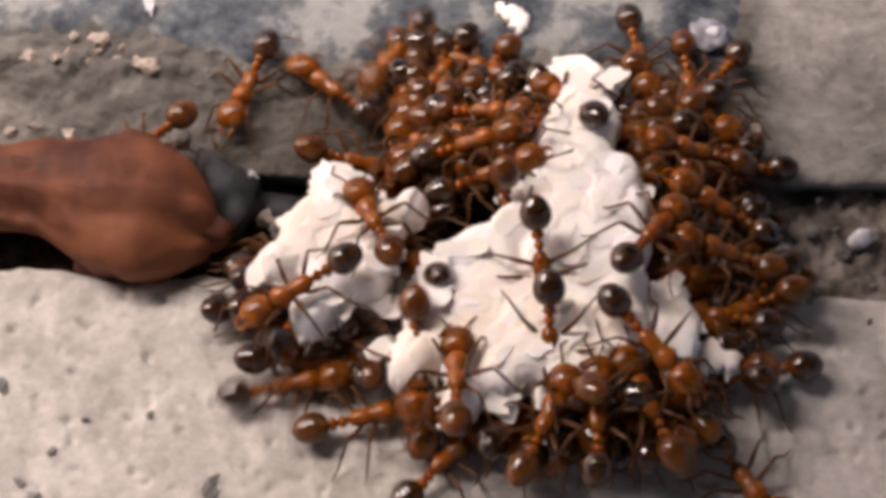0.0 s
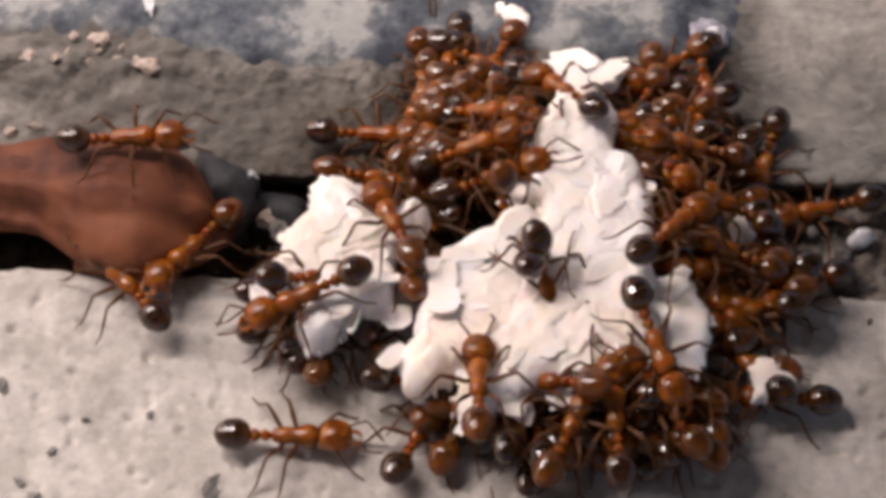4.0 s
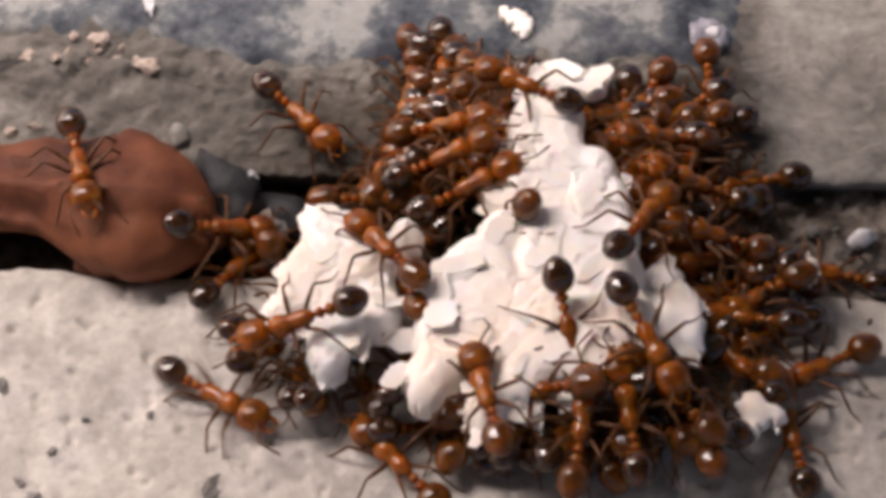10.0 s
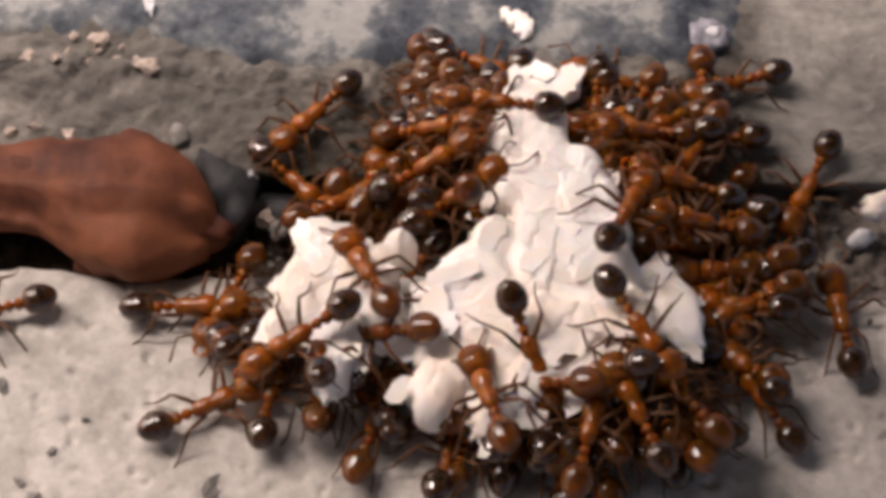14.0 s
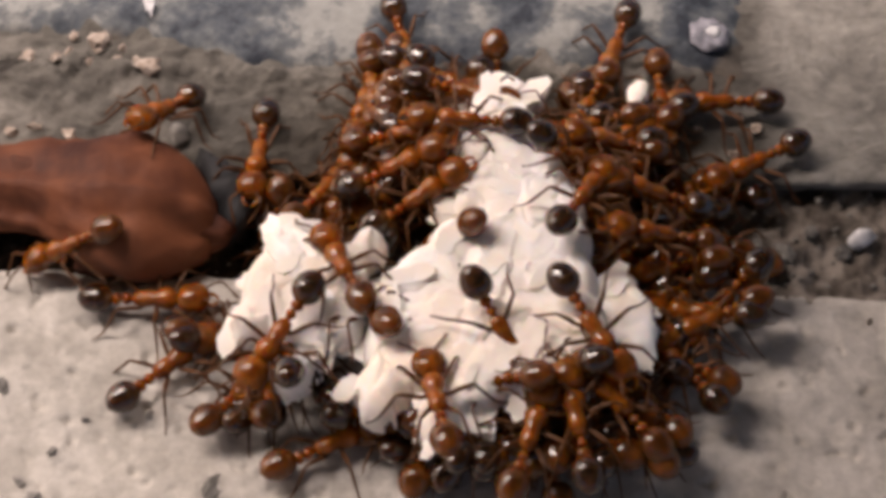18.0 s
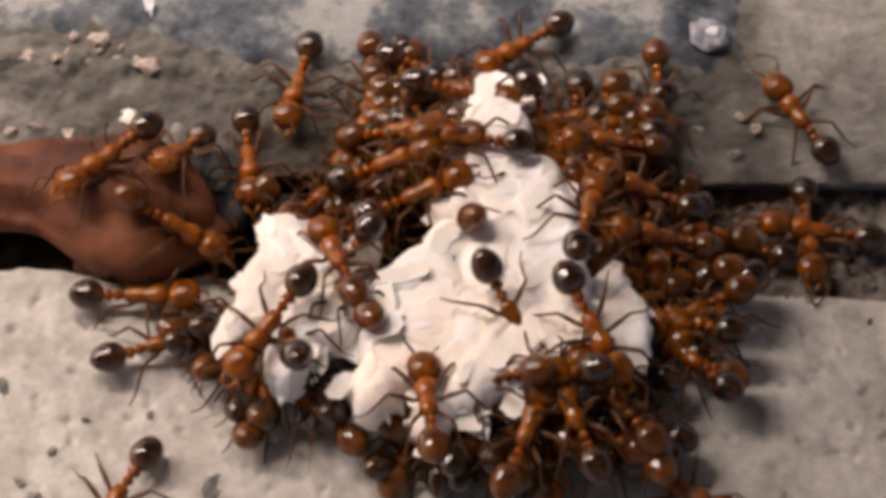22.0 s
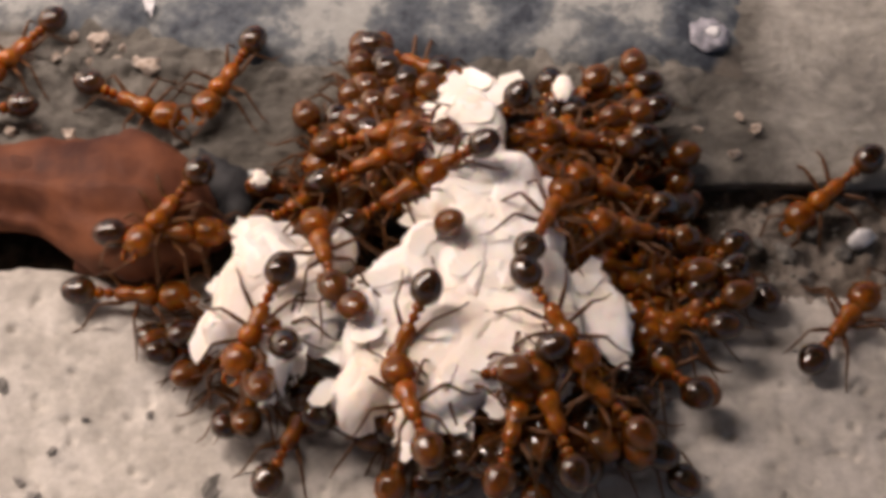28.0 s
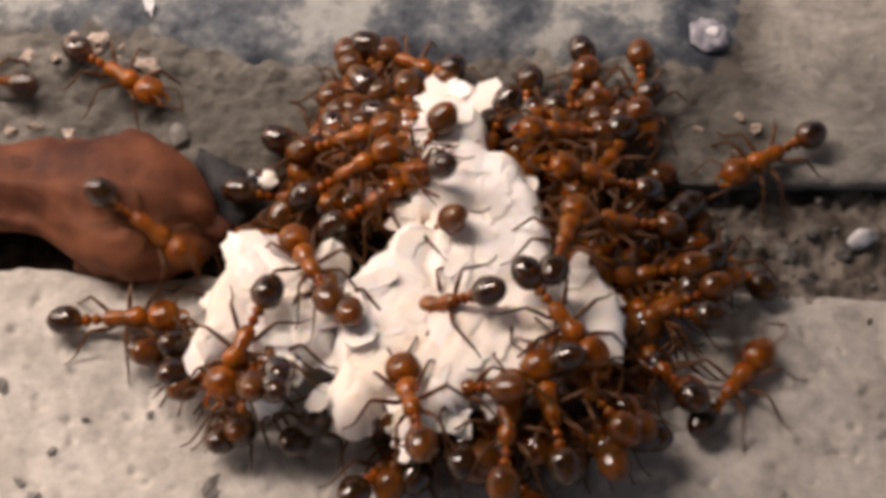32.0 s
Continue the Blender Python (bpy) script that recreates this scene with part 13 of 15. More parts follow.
    crawl(115, [(0, 8.85, 0.2, -0.91, -141, 4, -4), (1, 8.9, 0.28, -0.92, -140, 3, 1), (2, 9.2, 0.18, -0.89, -138, 2, 5), (3, 8.97, 0.37, -0.96, -137, 2, 0), (6, 9.16, 0.56, -0.98, -134, 4, 6), (7, 9.1, 0.69, -1.01, -133, 5, 3), (8, 8.8, 0.88, -0.9, -130, 8, -5), (9, 8.41, 0.95, -0.89, -130, 8, -3), (10, 8.17, 0.94, -0.91, -129, 9, 4), (11, 8.06, 1.12, -0.83, -128, 11, -1), (12, 8.12, 1.18, -0.81, -127, 11, -1), (13, 8.05, 1.07, -0.83, -127, 11, -5), (14, 7.81, 1.08, -0.85, -125, 12, -5), (17, 6.41, 0.79, -0.94, -127, 8, -4), (18, 6.49, 0.71, -0.91, -128, 6, 5), (19, 6.38, 0.78, -0.92, -128, 7, -2), (20, 6.43, 0.65, -0.93, -128, 6, -2), (21, 6.34, 0.84, -0.93, -128, 7, -5), (22, 6.31, 0.73, -0.94, -128, 6, 3), (23, 6.34, 0.81, -0.95, -128, 7, 1), (24, 6.22, 0.81, -0.96, -127, 7, 3), (25, 6.2, 0.85, -1, -126, 7, 1), (28, 5.5, 0.87, -0.95, -126, 7, 2), (29, 5.23, 1.1, -0.83, -125, 9, 2), (30, 5.12, 1.02, -0.88, -123, 9, -4), (31, 5.44, 1.19, -0.78, -126, 8, 3), (32, 5.22, 0.82, -0.95, -126, 7, 3)])
    crawl(116, [(0, 1.78, -14.96, 0.45, 89, 0, 4), (1, 1.78, -14.96, 0.45, 89, 0, 3), (2, 1.78, -14.96, 0.45, 89, 0, -5), (3, 1.78, -14.96, 0.45, 89, 0, 4), (6, 1.78, -14.96, 0.45, 89, 0, -3), (7, 1.78, -14.96, 0.45, 89, 0, 4), (8, 1.78, -14.96, 0.45, 89, 0, 6), (9, 1.78, -14.96, 0.45, 89, 0, 3), (10, 1.78, -14.96, 0.45, 89, 0, 4), (11, 1.78, -14.96, 0.45, 89, 0, 3), (12, 1.78, -14.96, 0.45, 89, 0, 0), (13, 1.78, -14.96, 0.45, 89, 0, 5), (14, 1.78, -14.96, 0.45, 89, 0, -6), (17, 1.78, -14.96, 0.45, 89, 0, -5), (18, 1.78, -14.96, 0.45, 89, 0, -4), (19, 1.78, -14.96, 0.45, 89, 0, -5), (20, 1.78, -14.96, 0.45, 89, 0, 2), (21, 1.78, -14.96, 0.45, 89, 0, 4), (22, 1.78, -14.96, 0.45, 89, 0, 1), (23, 1.78, -14.96, 0.45, 89, 0, -2), (24, 1.78, -14.96, 0.45, 89, 0, 1), (25, 1.78, -14.96, 0.45, 89, 0, 0), (28, 1.78, -14.96, 0.45, 89, 0, 5), (29, 1.87, -6.89, -0.86, 93, 32, 5), (30, 2.71, -7.25, -0.78, 112, 32, -1), (31, 2.71, -7.25, -0.78, 112, 32, 6), (32, 2.05, -7.33, -0.86, 101, 32, -4)])
    crawl(117, [(0, -1.57, -14.98, 0.5, 91, 0, 0), (1, -1.57, -14.98, 0.5, 91, 0, -5), (2, -1.57, -14.98, 0.5, 91, 0, 1), (3, -1.57, -14.98, 0.5, 91, 0, -3), (6, -1.57, -14.98, 0.5, 91, 0, 0), (7, -1.57, -14.98, 0.5, 91, 0, 6), (8, -1.57, -14.98, 0.5, 91, 0, 0), (9, -1.57, -14.98, 0.5, 91, 0, -5), (10, -1.57, -14.98, 0.5, 91, 0, -4), (11, -1.57, -14.98, 0.5, 91, 0, 5), (12, -1.57, -14.98, 0.5, 91, 0, -4), (13, -1.57, -14.98, 0.5, 91, 0, -1), (14, -1.57, -14.98, 0.5, 91, 0, -5), (17, -1.57, -14.98, 0.5, 91, 0, -2), (18, -1.57, -14.98, 0.5, 91, 0, -2), (19, -1.57, -14.98, 0.5, 91, 0, 6), (20, -1.57, -14.98, 0.5, 91, 0, 5), (21, -1.57, -14.98, 0.5, 91, 0, -5), (22, -1.57, -14.98, 0.5, 91, 0, 3), (23, -1.57, -14.98, 0.5, 91, 0, -3), (24, -1.57, -14.98, 0.5, 91, 0, 0), (25, -1.57, -14.98, 0.5, 91, 0, 0), (28, -1.57, -14.98, 0.5, 91, 0, 1), (29, -0.96, -8.47, -0.64, 55, 29, 1), (30, -2.72, -7.92, -0.55, 62, 32, -1), (31, -2.18, -7.94, -0.38, 63, 30, -1), (32, -1.78, -8.79, -0.15, 53, 18, -1)])
    crawl(118, [(0, -4.31, 19.64, 0.95, -88, 0, 4), (1, -4.31, 19.64, 0.95, -88, 0, 4), (2, -4.31, 19.64, 0.95, -88, 0, 2), (3, -4.31, 19.64, 0.95, -88, 0, -3), (6, -4.31, 19.64, 0.95, -88, 0, -2), (7, -4.31, 19.64, 0.95, -88, 0, 5), (8, -4.31, 19.64, 0.95, -88, 0, 1), (9, -4.31, 19.64, 0.95, -88, 0, -1), (10, -4.31, 19.64, 0.95, -88, 0, 1), (11, -4.31, 19.64, 0.95, -88, 0, -2), (12, -4.31, 19.64, 0.95, -88, 0, -3), (13, -4.31, 19.64, 0.95, -88, 0, -6), (14, -4.31, 19.64, 0.95, -88, 0, 5), (17, -4.31, 19.64, 0.95, -88, 0, -4), (18, -4.31, 19.64, 0.95, -88, 0, 0), (19, -4.31, 19.64, 0.95, -88, 0, 5), (20, -4.31, 19.64, 0.95, -88, 0, 2), (21, -4.31, 19.64, 0.95, -88, 0, -1), (22, -4.31, 19.64, 0.95, -88, 0, 5), (23, -4.31, 19.64, 0.95, -88, 0, -5), (24, -4.31, 19.64, 0.95, -88, 0, -3), (25, -4.31, 19.64, 0.95, -88, 0, -2), (28, -4.31, 19.64, 0.95, -88, 0, -5), (29, -5.19, 6.71, 0.68, -126, 6, -5), (29.3333, -4.96, 12.76, 0.77, -174, 4, -2), (29.6667, -4.73, 18.8, 0.86, -221, 2, 1), (30, -4.49, 24.85, 0.95, -268, 0, 4), (31, -4.49, 24.85, 0.95, -268, 0, 2), (32, -4.49, 24.85, 0.95, -268, 0, 0)])
    crawl(119, [(0, 6.45, 19.61, 0.98, -93, 1, -4), (1, 6.45, 19.61, 0.98, -93, 1, 3), (2, 6.45, 19.61, 0.98, -93, 1, -5), (3, 6.45, 19.61, 0.98, -93, 1, 1), (6, 6.45, 19.61, 0.98, -93, 1, -2), (7, 6.45, 19.61, 0.98, -93, 1, 4), (8, 6.45, 19.61, 0.98, -93, 1, 3), (9, 6.45, 19.61, 0.98, -93, 1, -1), (10, 6.45, 19.61, 0.98, -93, 1, 1), (11, 6.45, 19.61, 0.98, -93, 1, 1), (12, 6.45, 19.61, 0.98, -93, 1, 5), (13, 6.45, 19.61, 0.98, -93, 1, 1), (14, 5.55, 5.26, 0.62, -97, 9, 1), (15, 5.95, 11.77, 0.75, -156, 6, -1), (16, 6.34, 18.28, 0.87, -214, 3, -3), (17, 6.73, 24.78, 1, -273, 0, -5), (18, 6.73, 24.78, 1, -273, 0, 6), (19, 6.73, 24.78, 1, -273, 0, 3), (20, 6.73, 24.78, 1, -273, 0, -2), (21, 6.73, 24.78, 1, -273, 0, 4), (22, 6.73, 24.78, 1, -273, 0, 0), (23, 6.73, 24.78, 1, -273, 0, -5), (24, 6.73, 24.78, 1, -273, 0, -1), (25, 6.73, 24.78, 1, -273, 0, -4), (28, 6.73, 24.78, 1, -273, 0, 1), (29, 6.73, 24.78, 1, -273, 0, 5), (30, 6.73, 24.78, 1, -273, 0, 3), (31, 6.73, 24.78, 1, -273, 0, 0), (32, 6.73, 24.78, 1, -273, 0, 3)])
    crawl(120, [(0, 7.64, -14.97, 0.45, 85, 0, -4), (1, 7.64, -14.97, 0.45, 85, 0, -2), (2, 7.64, -14.97, 0.45, 85, 0, 0), (3, 7.64, -14.97, 0.45, 85, 0, -3), (6, 7.64, -14.97, 0.45, 85, 0, -3), (7, 7.64, -14.97, 0.45, 85, 0, 3), (8, 7.64, -14.97, 0.45, 85, 0, 1), (9, 7.64, -14.97, 0.45, 85, 0, 6), (10, 7.64, -14.97, 0.45, 85, 0, -3), (10.3333, 8.07, -13.39, 0.31, 35, 0, 0), (10.6667, 8.5, -11.81, 0.16, -15, 1, 2), (11, 8.93, -10.24, 0.02, -65, 1, 5), (12, 8.38, -10.98, 0.05, -59, 0, -4), (13, 6.83, -18.71, 0.45, -95, 0, 3), (14, 6.83, -18.71, 0.45, -95, 0, 2), (17, 6.83, -18.71, 0.45, -95, 0, -5), (18, 6.83, -18.71, 0.45, -95, 0, 3), (19, 6.83, -18.71, 0.45, -95, 0, -4), (20, 6.83, -18.71, 0.45, -95, 0, -2), (21, 6.83, -18.71, 0.45, -95, 0, -1), (22, 6.83, -18.71, 0.45, -95, 0, 1), (23, 6.83, -18.71, 0.45, -95, 0, -1), (24, 6.83, -18.71, 0.45, -95, 0, 6), (25, 6.83, -18.71, 0.45, -95, 0, 1), (28, 6.83, -18.71, 0.45, -95, 0, -3), (29, 6.83, -18.71, 0.45, -95, 0, -5), (30, 6.83, -18.71, 0.45, -95, 0, 2), (31, 6.83, -18.71, 0.45, -95, 0, 2), (32, 6.83, -18.71, 0.45, -95, 0, 0)])
    crawl(121, [(0, -0.32, 4.26, 0.56, -130, 2, -2), (1, -0.36, 4.22, 0.54, -129, 2, -2), (2, -0.14, 4.09, 0.49, -128, 2, 2), (3, -0.39, 4.09, 0.51, -127, 3, 4), (6, -0.39, 4.03, 0.45, -126, 4, 1), (7, -0.51, 4.01, 0.36, -125, 7, -2), (8, -1.06, 3.73, 0.17, -121, 9, -5), (9, -1.42, 3.88, 0.06, -122, 13, 3), (10, -1.7, 3.52, 0.17, -117, 9, 0), (11, -1.89, 3.42, 0.18, -114, 8, 1), (12, -1.87, 3.33, 0.21, -113, 7, 2), (13, -1.92, 3.33, 0.19, -114, 6, -5), (14, -2.22, 3.03, 0.22, -111, 5, 1), (17, -1.35, 3.36, 0.37, -46, 5, 2), (18, -1.07, 3.85, 0.5, -52, 0, 3), (19, -1.05, 3.36, 0.47, -48, 1, -4), (20, -0.97, 3.51, 0.47, -51, 1, 2), (21, -0.86, 3.32, 0.3, -47, 4, -5), (22, -0.64, 3.31, 0.3, -35, 4, 5), (23, -0.77, 3.22, 0.15, -30, 8, 0), (24, -2.13, 2.77, 0.18, -70, 8, 4), (25, -2.06, 3.13, 0.17, -65, 9, 1), (28, -2.99, 3.28, 0.26, -64, 7, 1), (29, -2.82, 2.82, 0.19, -53, 6, 4), (30, -2.72, 2.37, 0.21, -40, 3, 5), (31, -2.89, 2.91, 0.21, -52, 7, 5), (32, -2.85, 3.22, 0.14, -52, 10, -4)])
    crawl(122, [(0, -5.04, -3.61, -0.53, 80, 32, -5), (1, -4.95, -3.75, -0.51, 81, 32, 5), (2, -4.64, -4.02, -0.45, 83, 32, -5), (3, -4.79, -4.04, -0.44, 81, 32, 5), (6, -4.52, -4.35, -0.31, 84, 32, -5), (7, -4.45, -4.51, -0.32, 83, 32, 0), (8, -4.34, -5.16, -0.4, 85, 32, -4), (9, -4.64, -5.06, -0.5, 82, 32, -2), (10, -4.72, -5.35, -0.53, 81, 32, -2), (11, -5.9, -5.61, -0.1, 77, 17, -5), (12, -5.08, -5.65, -0.1, 76, 19, 4), (13, -5.41, -5.7, -0.1, 75, 15, -5), (14, -5.7, -5.99, -0.1, 85, 8, 1), (17, -5.88, -6.61, -0.74, 43, 31, 0), (18, -6.13, -6.23, -0.76, 63, 32, 1), (19, -6.05, -6.6, -0.6, 44, 29, -6), (20, -6.29, -6.35, -0.62, 40, 29, -4), (21, -7.48, -5.89, -0.1, 71, 19, -5), (22, -6.36, -5.76, -0.62, 78, 32, 2), (23, -6.31, -5.75, -0.61, 78, 32, 3), (24, -5.96, -6.42, -0.67, 64, 32, -6), (25, -6.15, -6.26, -0.63, 74, 32, -1), (28, -6.59, -6.39, -0.59, 70, 32, 4), (29, -8, -6.82, 0.02, 137, 3, -3), (30, -6.52, -7.31, -0.73, 73, 32, 5), (31, -6.74, -6.93, -0.66, 74, 32, 2), (32, -6.63, -6.98, -0.62, 69, 32, -3)])
    crawl(123, [(0, 3.5, 4.91, 0.23, -88, 26, -3), (1, 3.46, 4.91, 0.24, -87, 25, 6), (2, 3.69, 4.82, 0.35, -86, 24, -6), (3, 3.4, 4.85, 0.4, -85, 24, -1), (6, 3.37, 4.85, 0.4, -83, 23, 5), (7, 3.2, 4.8, 0.6, -82, 22, -3), (8, 1.11, 4.88, 0.55, -129, 6, -2), (9, 0.75, 4.93, 0.54, -127, 6, 3), (10, 0.43, 4.72, 0.54, -124, 4, -3), (11, 0.18, 4.68, 0.58, -122, 3, -3), (12, 0.18, 4.64, 0.58, -121, 3, -5), (13, 0.14, 4.6, 0.58, -122, 3, 4), (14, -0.21, 4.38, 0.58, -119, 3, -3), (17, -1.41, 4.3, 0.45, -119, 2, 4), (18, -1.2, 4.37, 0.51, -120, 2, 2), (19, -1.35, 4.41, 0.48, -121, 3, 5), (20, -1.21, 4.38, 0.51, -121, 3, -4), (21, -1.41, 4.42, 0.48, -120, 3, -5), (22, -1.4, 4.4, 0.48, -121, 3, -1), (23, -0.23, 5.03, 0.55, -62, 21, 0), (24, -0.47, 5.06, 0.65, -60, 19, -5), (25, -0.45, 5.42, 0.7, -53, 18, 2), (28, -1.38, 5.27, 0.73, -69, 5, -1), (29, 0.03, 4.98, 0.36, -37, 32, -3), (30, -0.88, 4.64, 0.01, -37, 32, 2), (31, -0.88, 4.6, 0.08, -28, 32, -6), (31.5, -1.95, 4.38, 0.26, -72, 19, -3), (32, -3.03, 4.17, 0.45, -117, 6, 0)])
    crawl(124, [(0, 7.87, -4.81, -0.1, 180, 24, -4), (1, 8, -4.72, -0.54, 180, 25, -3), (2, 8.36, -4.8, -0.57, 181, 26, 1), (3, 8.17, -4.67, -0.58, 181, 27, 5), (6, 8.5, -4.47, -0.66, 183, 29, -5), (7, 8.38, -3.52, -0.05, 158, 19, 2), (8, 7.53, -4.44, -0.6, 185, 32, 1), (9, 7.7, -4.67, -0.76, 181, 32, -3), (10, 7.7, -4.7, -0.76, 182, 32, -1), (11, 8.23, -4.56, 0.02, 142, 0, -1), (11.3333, 9.35, -5.91, -0, 201, 0, -3), (11.6667, 10.47, -7.26, -0.03, 259, 0, -4), (12, 11.59, -8.61, -0.05, 317, 0, -5), (13, 11.64, -8.34, -0.03, 286, 1, 5), (13.3333, 11.23, -7.61, -0.03, 230, 0, 2), (13.6667, 10.82, -6.87, -0.02, 174, 0, -1), (14, 10.41, -6.14, -0.02, 118, -1, -4), (15, 10.29, -10.32, 0.12, 166, -1, -4), (16, 10.17, -14.5, 0.26, 215, 0, -4), (17, 10.04, -18.69, 0.4, 263, 0, -4), (18, 10.04, -18.69, 0.4, 263, 0, 5), (19, 10.04, -18.69, 0.4, 263, 0, 5), (20, 10.04, -18.69, 0.4, 263, 0, 6), (21, 10.04, -18.69, 0.4, 263, 0, 0), (22, 10.04, -18.69, 0.4, 263, 0, 1), (23, 10.04, -18.69, 0.4, 263, 0, -5), (24, 10.04, -18.69, 0.4, 263, 0, -5), (25, 10.04, -18.69, 0.4, 263, 0, 1), (28, 10.04, -18.69, 0.4, 263, 0, 4), (29, 10.04, -18.69, 0.4, 263, 0, 2), (30, 10.04, -18.69, 0.4, 263, 0, -2), (31, 10.04, -18.69, 0.4, 263, 0, 3), (32, 10.04, -18.69, 0.4, 263, 0, 5)])
    crawl(125, [(0, 7.75, 2.89, -0.18, -123, 18, -4), (1, 7.76, 2.96, -0.2, -121, 19, -4), (2, 8.03, 2.88, -0.2, -120, 20, 4), (3, 7.75, 3.01, -0.21, -119, 20, 4), (6, 7.83, 3.2, -0.26, -116, 22, 5), (7, 7.71, 3.32, -0.31, -115, 23, -4), (8, 7.23, 3.51, -0.37, -109, 26, -3), (9, 6.84, 3.54, -0.32, -109, 25, -2), (10, 6.45, 2.78, -0.53, -110, 32, 0), (11, 6.93, 2.7, -0.32, -113, 19, 0), (12, 6.97, 2.71, -0.35, -112, 20, 2), (13, 6.59, 2.54, -0.53, -112, 29, 3), (14, 6.4, 2.47, -0.43, -111, 26, -1), (17, 5.06, 2.17, -0.32, -114, 23, 6), (18, 5.35, 2.01, -0.38, -119, 24, -1), (19, 5.37, 1.32, -1.14, -118, 25, -2), (20, 5.51, 1.24, -0.98, -119, 20, 3), (21, 5.53, 1.27, -0.99, -119, 22, -5), (22, 5.37, 1.21, -1.34, -119, 28, -5), (23, 5.4, 1.24, -1.4, -119, 30, 2), (24, 5.4, 1.1, -1.55, -119, 32, -1), (25, 5.83, 0.97, -1.06, -122, 20, 2), (28, 5.37, 0.76, -1, -123, 18, 4), (29, 5.22, 0.68, -1.52, -123, 26, 1), (30, 4.97, -0.17, -0.49, -119, -16, 2), (31, 4.95, -0.16, -0.49, -120, -16, 0), (32, 3.09, 3.44, -0.25, -102, 26, -1)])
    crawl(126, [(0, 8.25, 1.8, -0.46, -135, 20, 2), (1, 8.27, 1.86, -0.46, -134, 20, -5), (2, 8.55, 1.8, -0.49, -133, 20, 5), (3, 8.28, 1.89, -0.43, -132, 20, 2), (6, 8.36, 2.02, -0.38, -130, 22, 5), (7, 8.27, 2.08, -0.35, -127, 21, 0), (8, 7.87, 2.24, -0.32, -121, 22, -4), (9, 7.48, 2.32, -0.32, -121, 22, -3), (10, 7.2, 2.3, -0.34, -120, 22, -6), (11, 7.06, 2.47, -0.31, -117, 21, -4), (12, 7.11, 2.53, -0.31, -115, 19, 0), (13, 7.05, 2.44, -0.34, -116, 20, -2), (14, 6.76, 2.42, -0.33, -113, 20, 6), (17, 5.39, 2.08, -0.32, -118, 23, 2), (18, 5.52, 2.04, -0.33, -121, 24, 5), (19, 5.39, 2.1, -0.33, -120, 23, -4), (20, 5.48, 2.03, -0.38, -122, 24, 1), (21, 5.35, 2.14, -0.33, -120, 23, -5), (22, 5.33, 2.05, -0.33, -121, 24, -5), (23, 5.35, 2.1, -0.33, -120, 24, 3), (24, 5.22, 2.11, -0.33, -120, 23, 3), (25, 5.16, 2.1, -0.32, -119, 23, 0), (28, 4.47, 2.15, -0.32, -117, 22, -4), (29, 4.17, 2.39, -0.3, -115, 22, -2), (30, 4.07, 2.4, -0.3, -113, 23, -4), (31, 4.09, 2.64, -0.26, -113, 21, 4), (32, 3.75, 3.04, -0.14, -109, 19, -1)])
    crawl(127, [(0, 7.93, 0.88, -1.55, -129, 28, -4), (1, 7.97, 0.93, -1.53, -128, 29, 0), (2, 8.28, 0.91, -1.63, -128, 30, -5), (3, 8.02, 1, -1.58, -127, 30, -2), (6, 8.14, 1.14, -1.52, -126, 32, -4), (7, 8.07, 1.22, -1.52, -125, 32, -2), (8, 7.73, 1.31, -1.38, -120, 32, 2), (9, 7.34, 1.35, -1.34, -121, 32, 5), (10, 7.08, 1.32, -1.34, -119, 32, 2), (11, 6.97, 1.51, -1.34, -117, 32, -6), (12, 7.03, 1.54, -1.3, -116, 32, 2), (13, 6.97, 1.46, -1.34, -117, 32, -5), (14, 6.71, 1.47, -1.39, -114, 32, 3), (17, 5.76, 1.04, -1.45, -120, 29, -2), (18, 5.97, 0.8, -1.79, -121, 32, 0), (19, 5.46, -0.94, -0.37, -121, -18, -2), (20, 5.82, -0.78, -1.09, -123, 18, 2), (21, 5.5, -0.71, -0.37, -120, -18, 3), (22, 5.45, -0.93, -0.37, -121, -18, -1), (23, 5.45, -0.93, -0.37, -121, -18, -3), (24, 5.39, -1.14, -0.37, -123, -18, -4), (25, 5.12, 1.24, -1.51, -116, 32, -4), (28, 4.41, 1.22, -1.42, -116, 32, -1), (29, 4.14, 1.42, -1.33, -114, 32, -5), (30, 4.01, 1.33, -1.38, -112, 32, -1), (31, 3.91, 1.43, -1.37, -111, 32, 6), (32, 3.88, 1.4, -1.38, -113, 32, 5)])
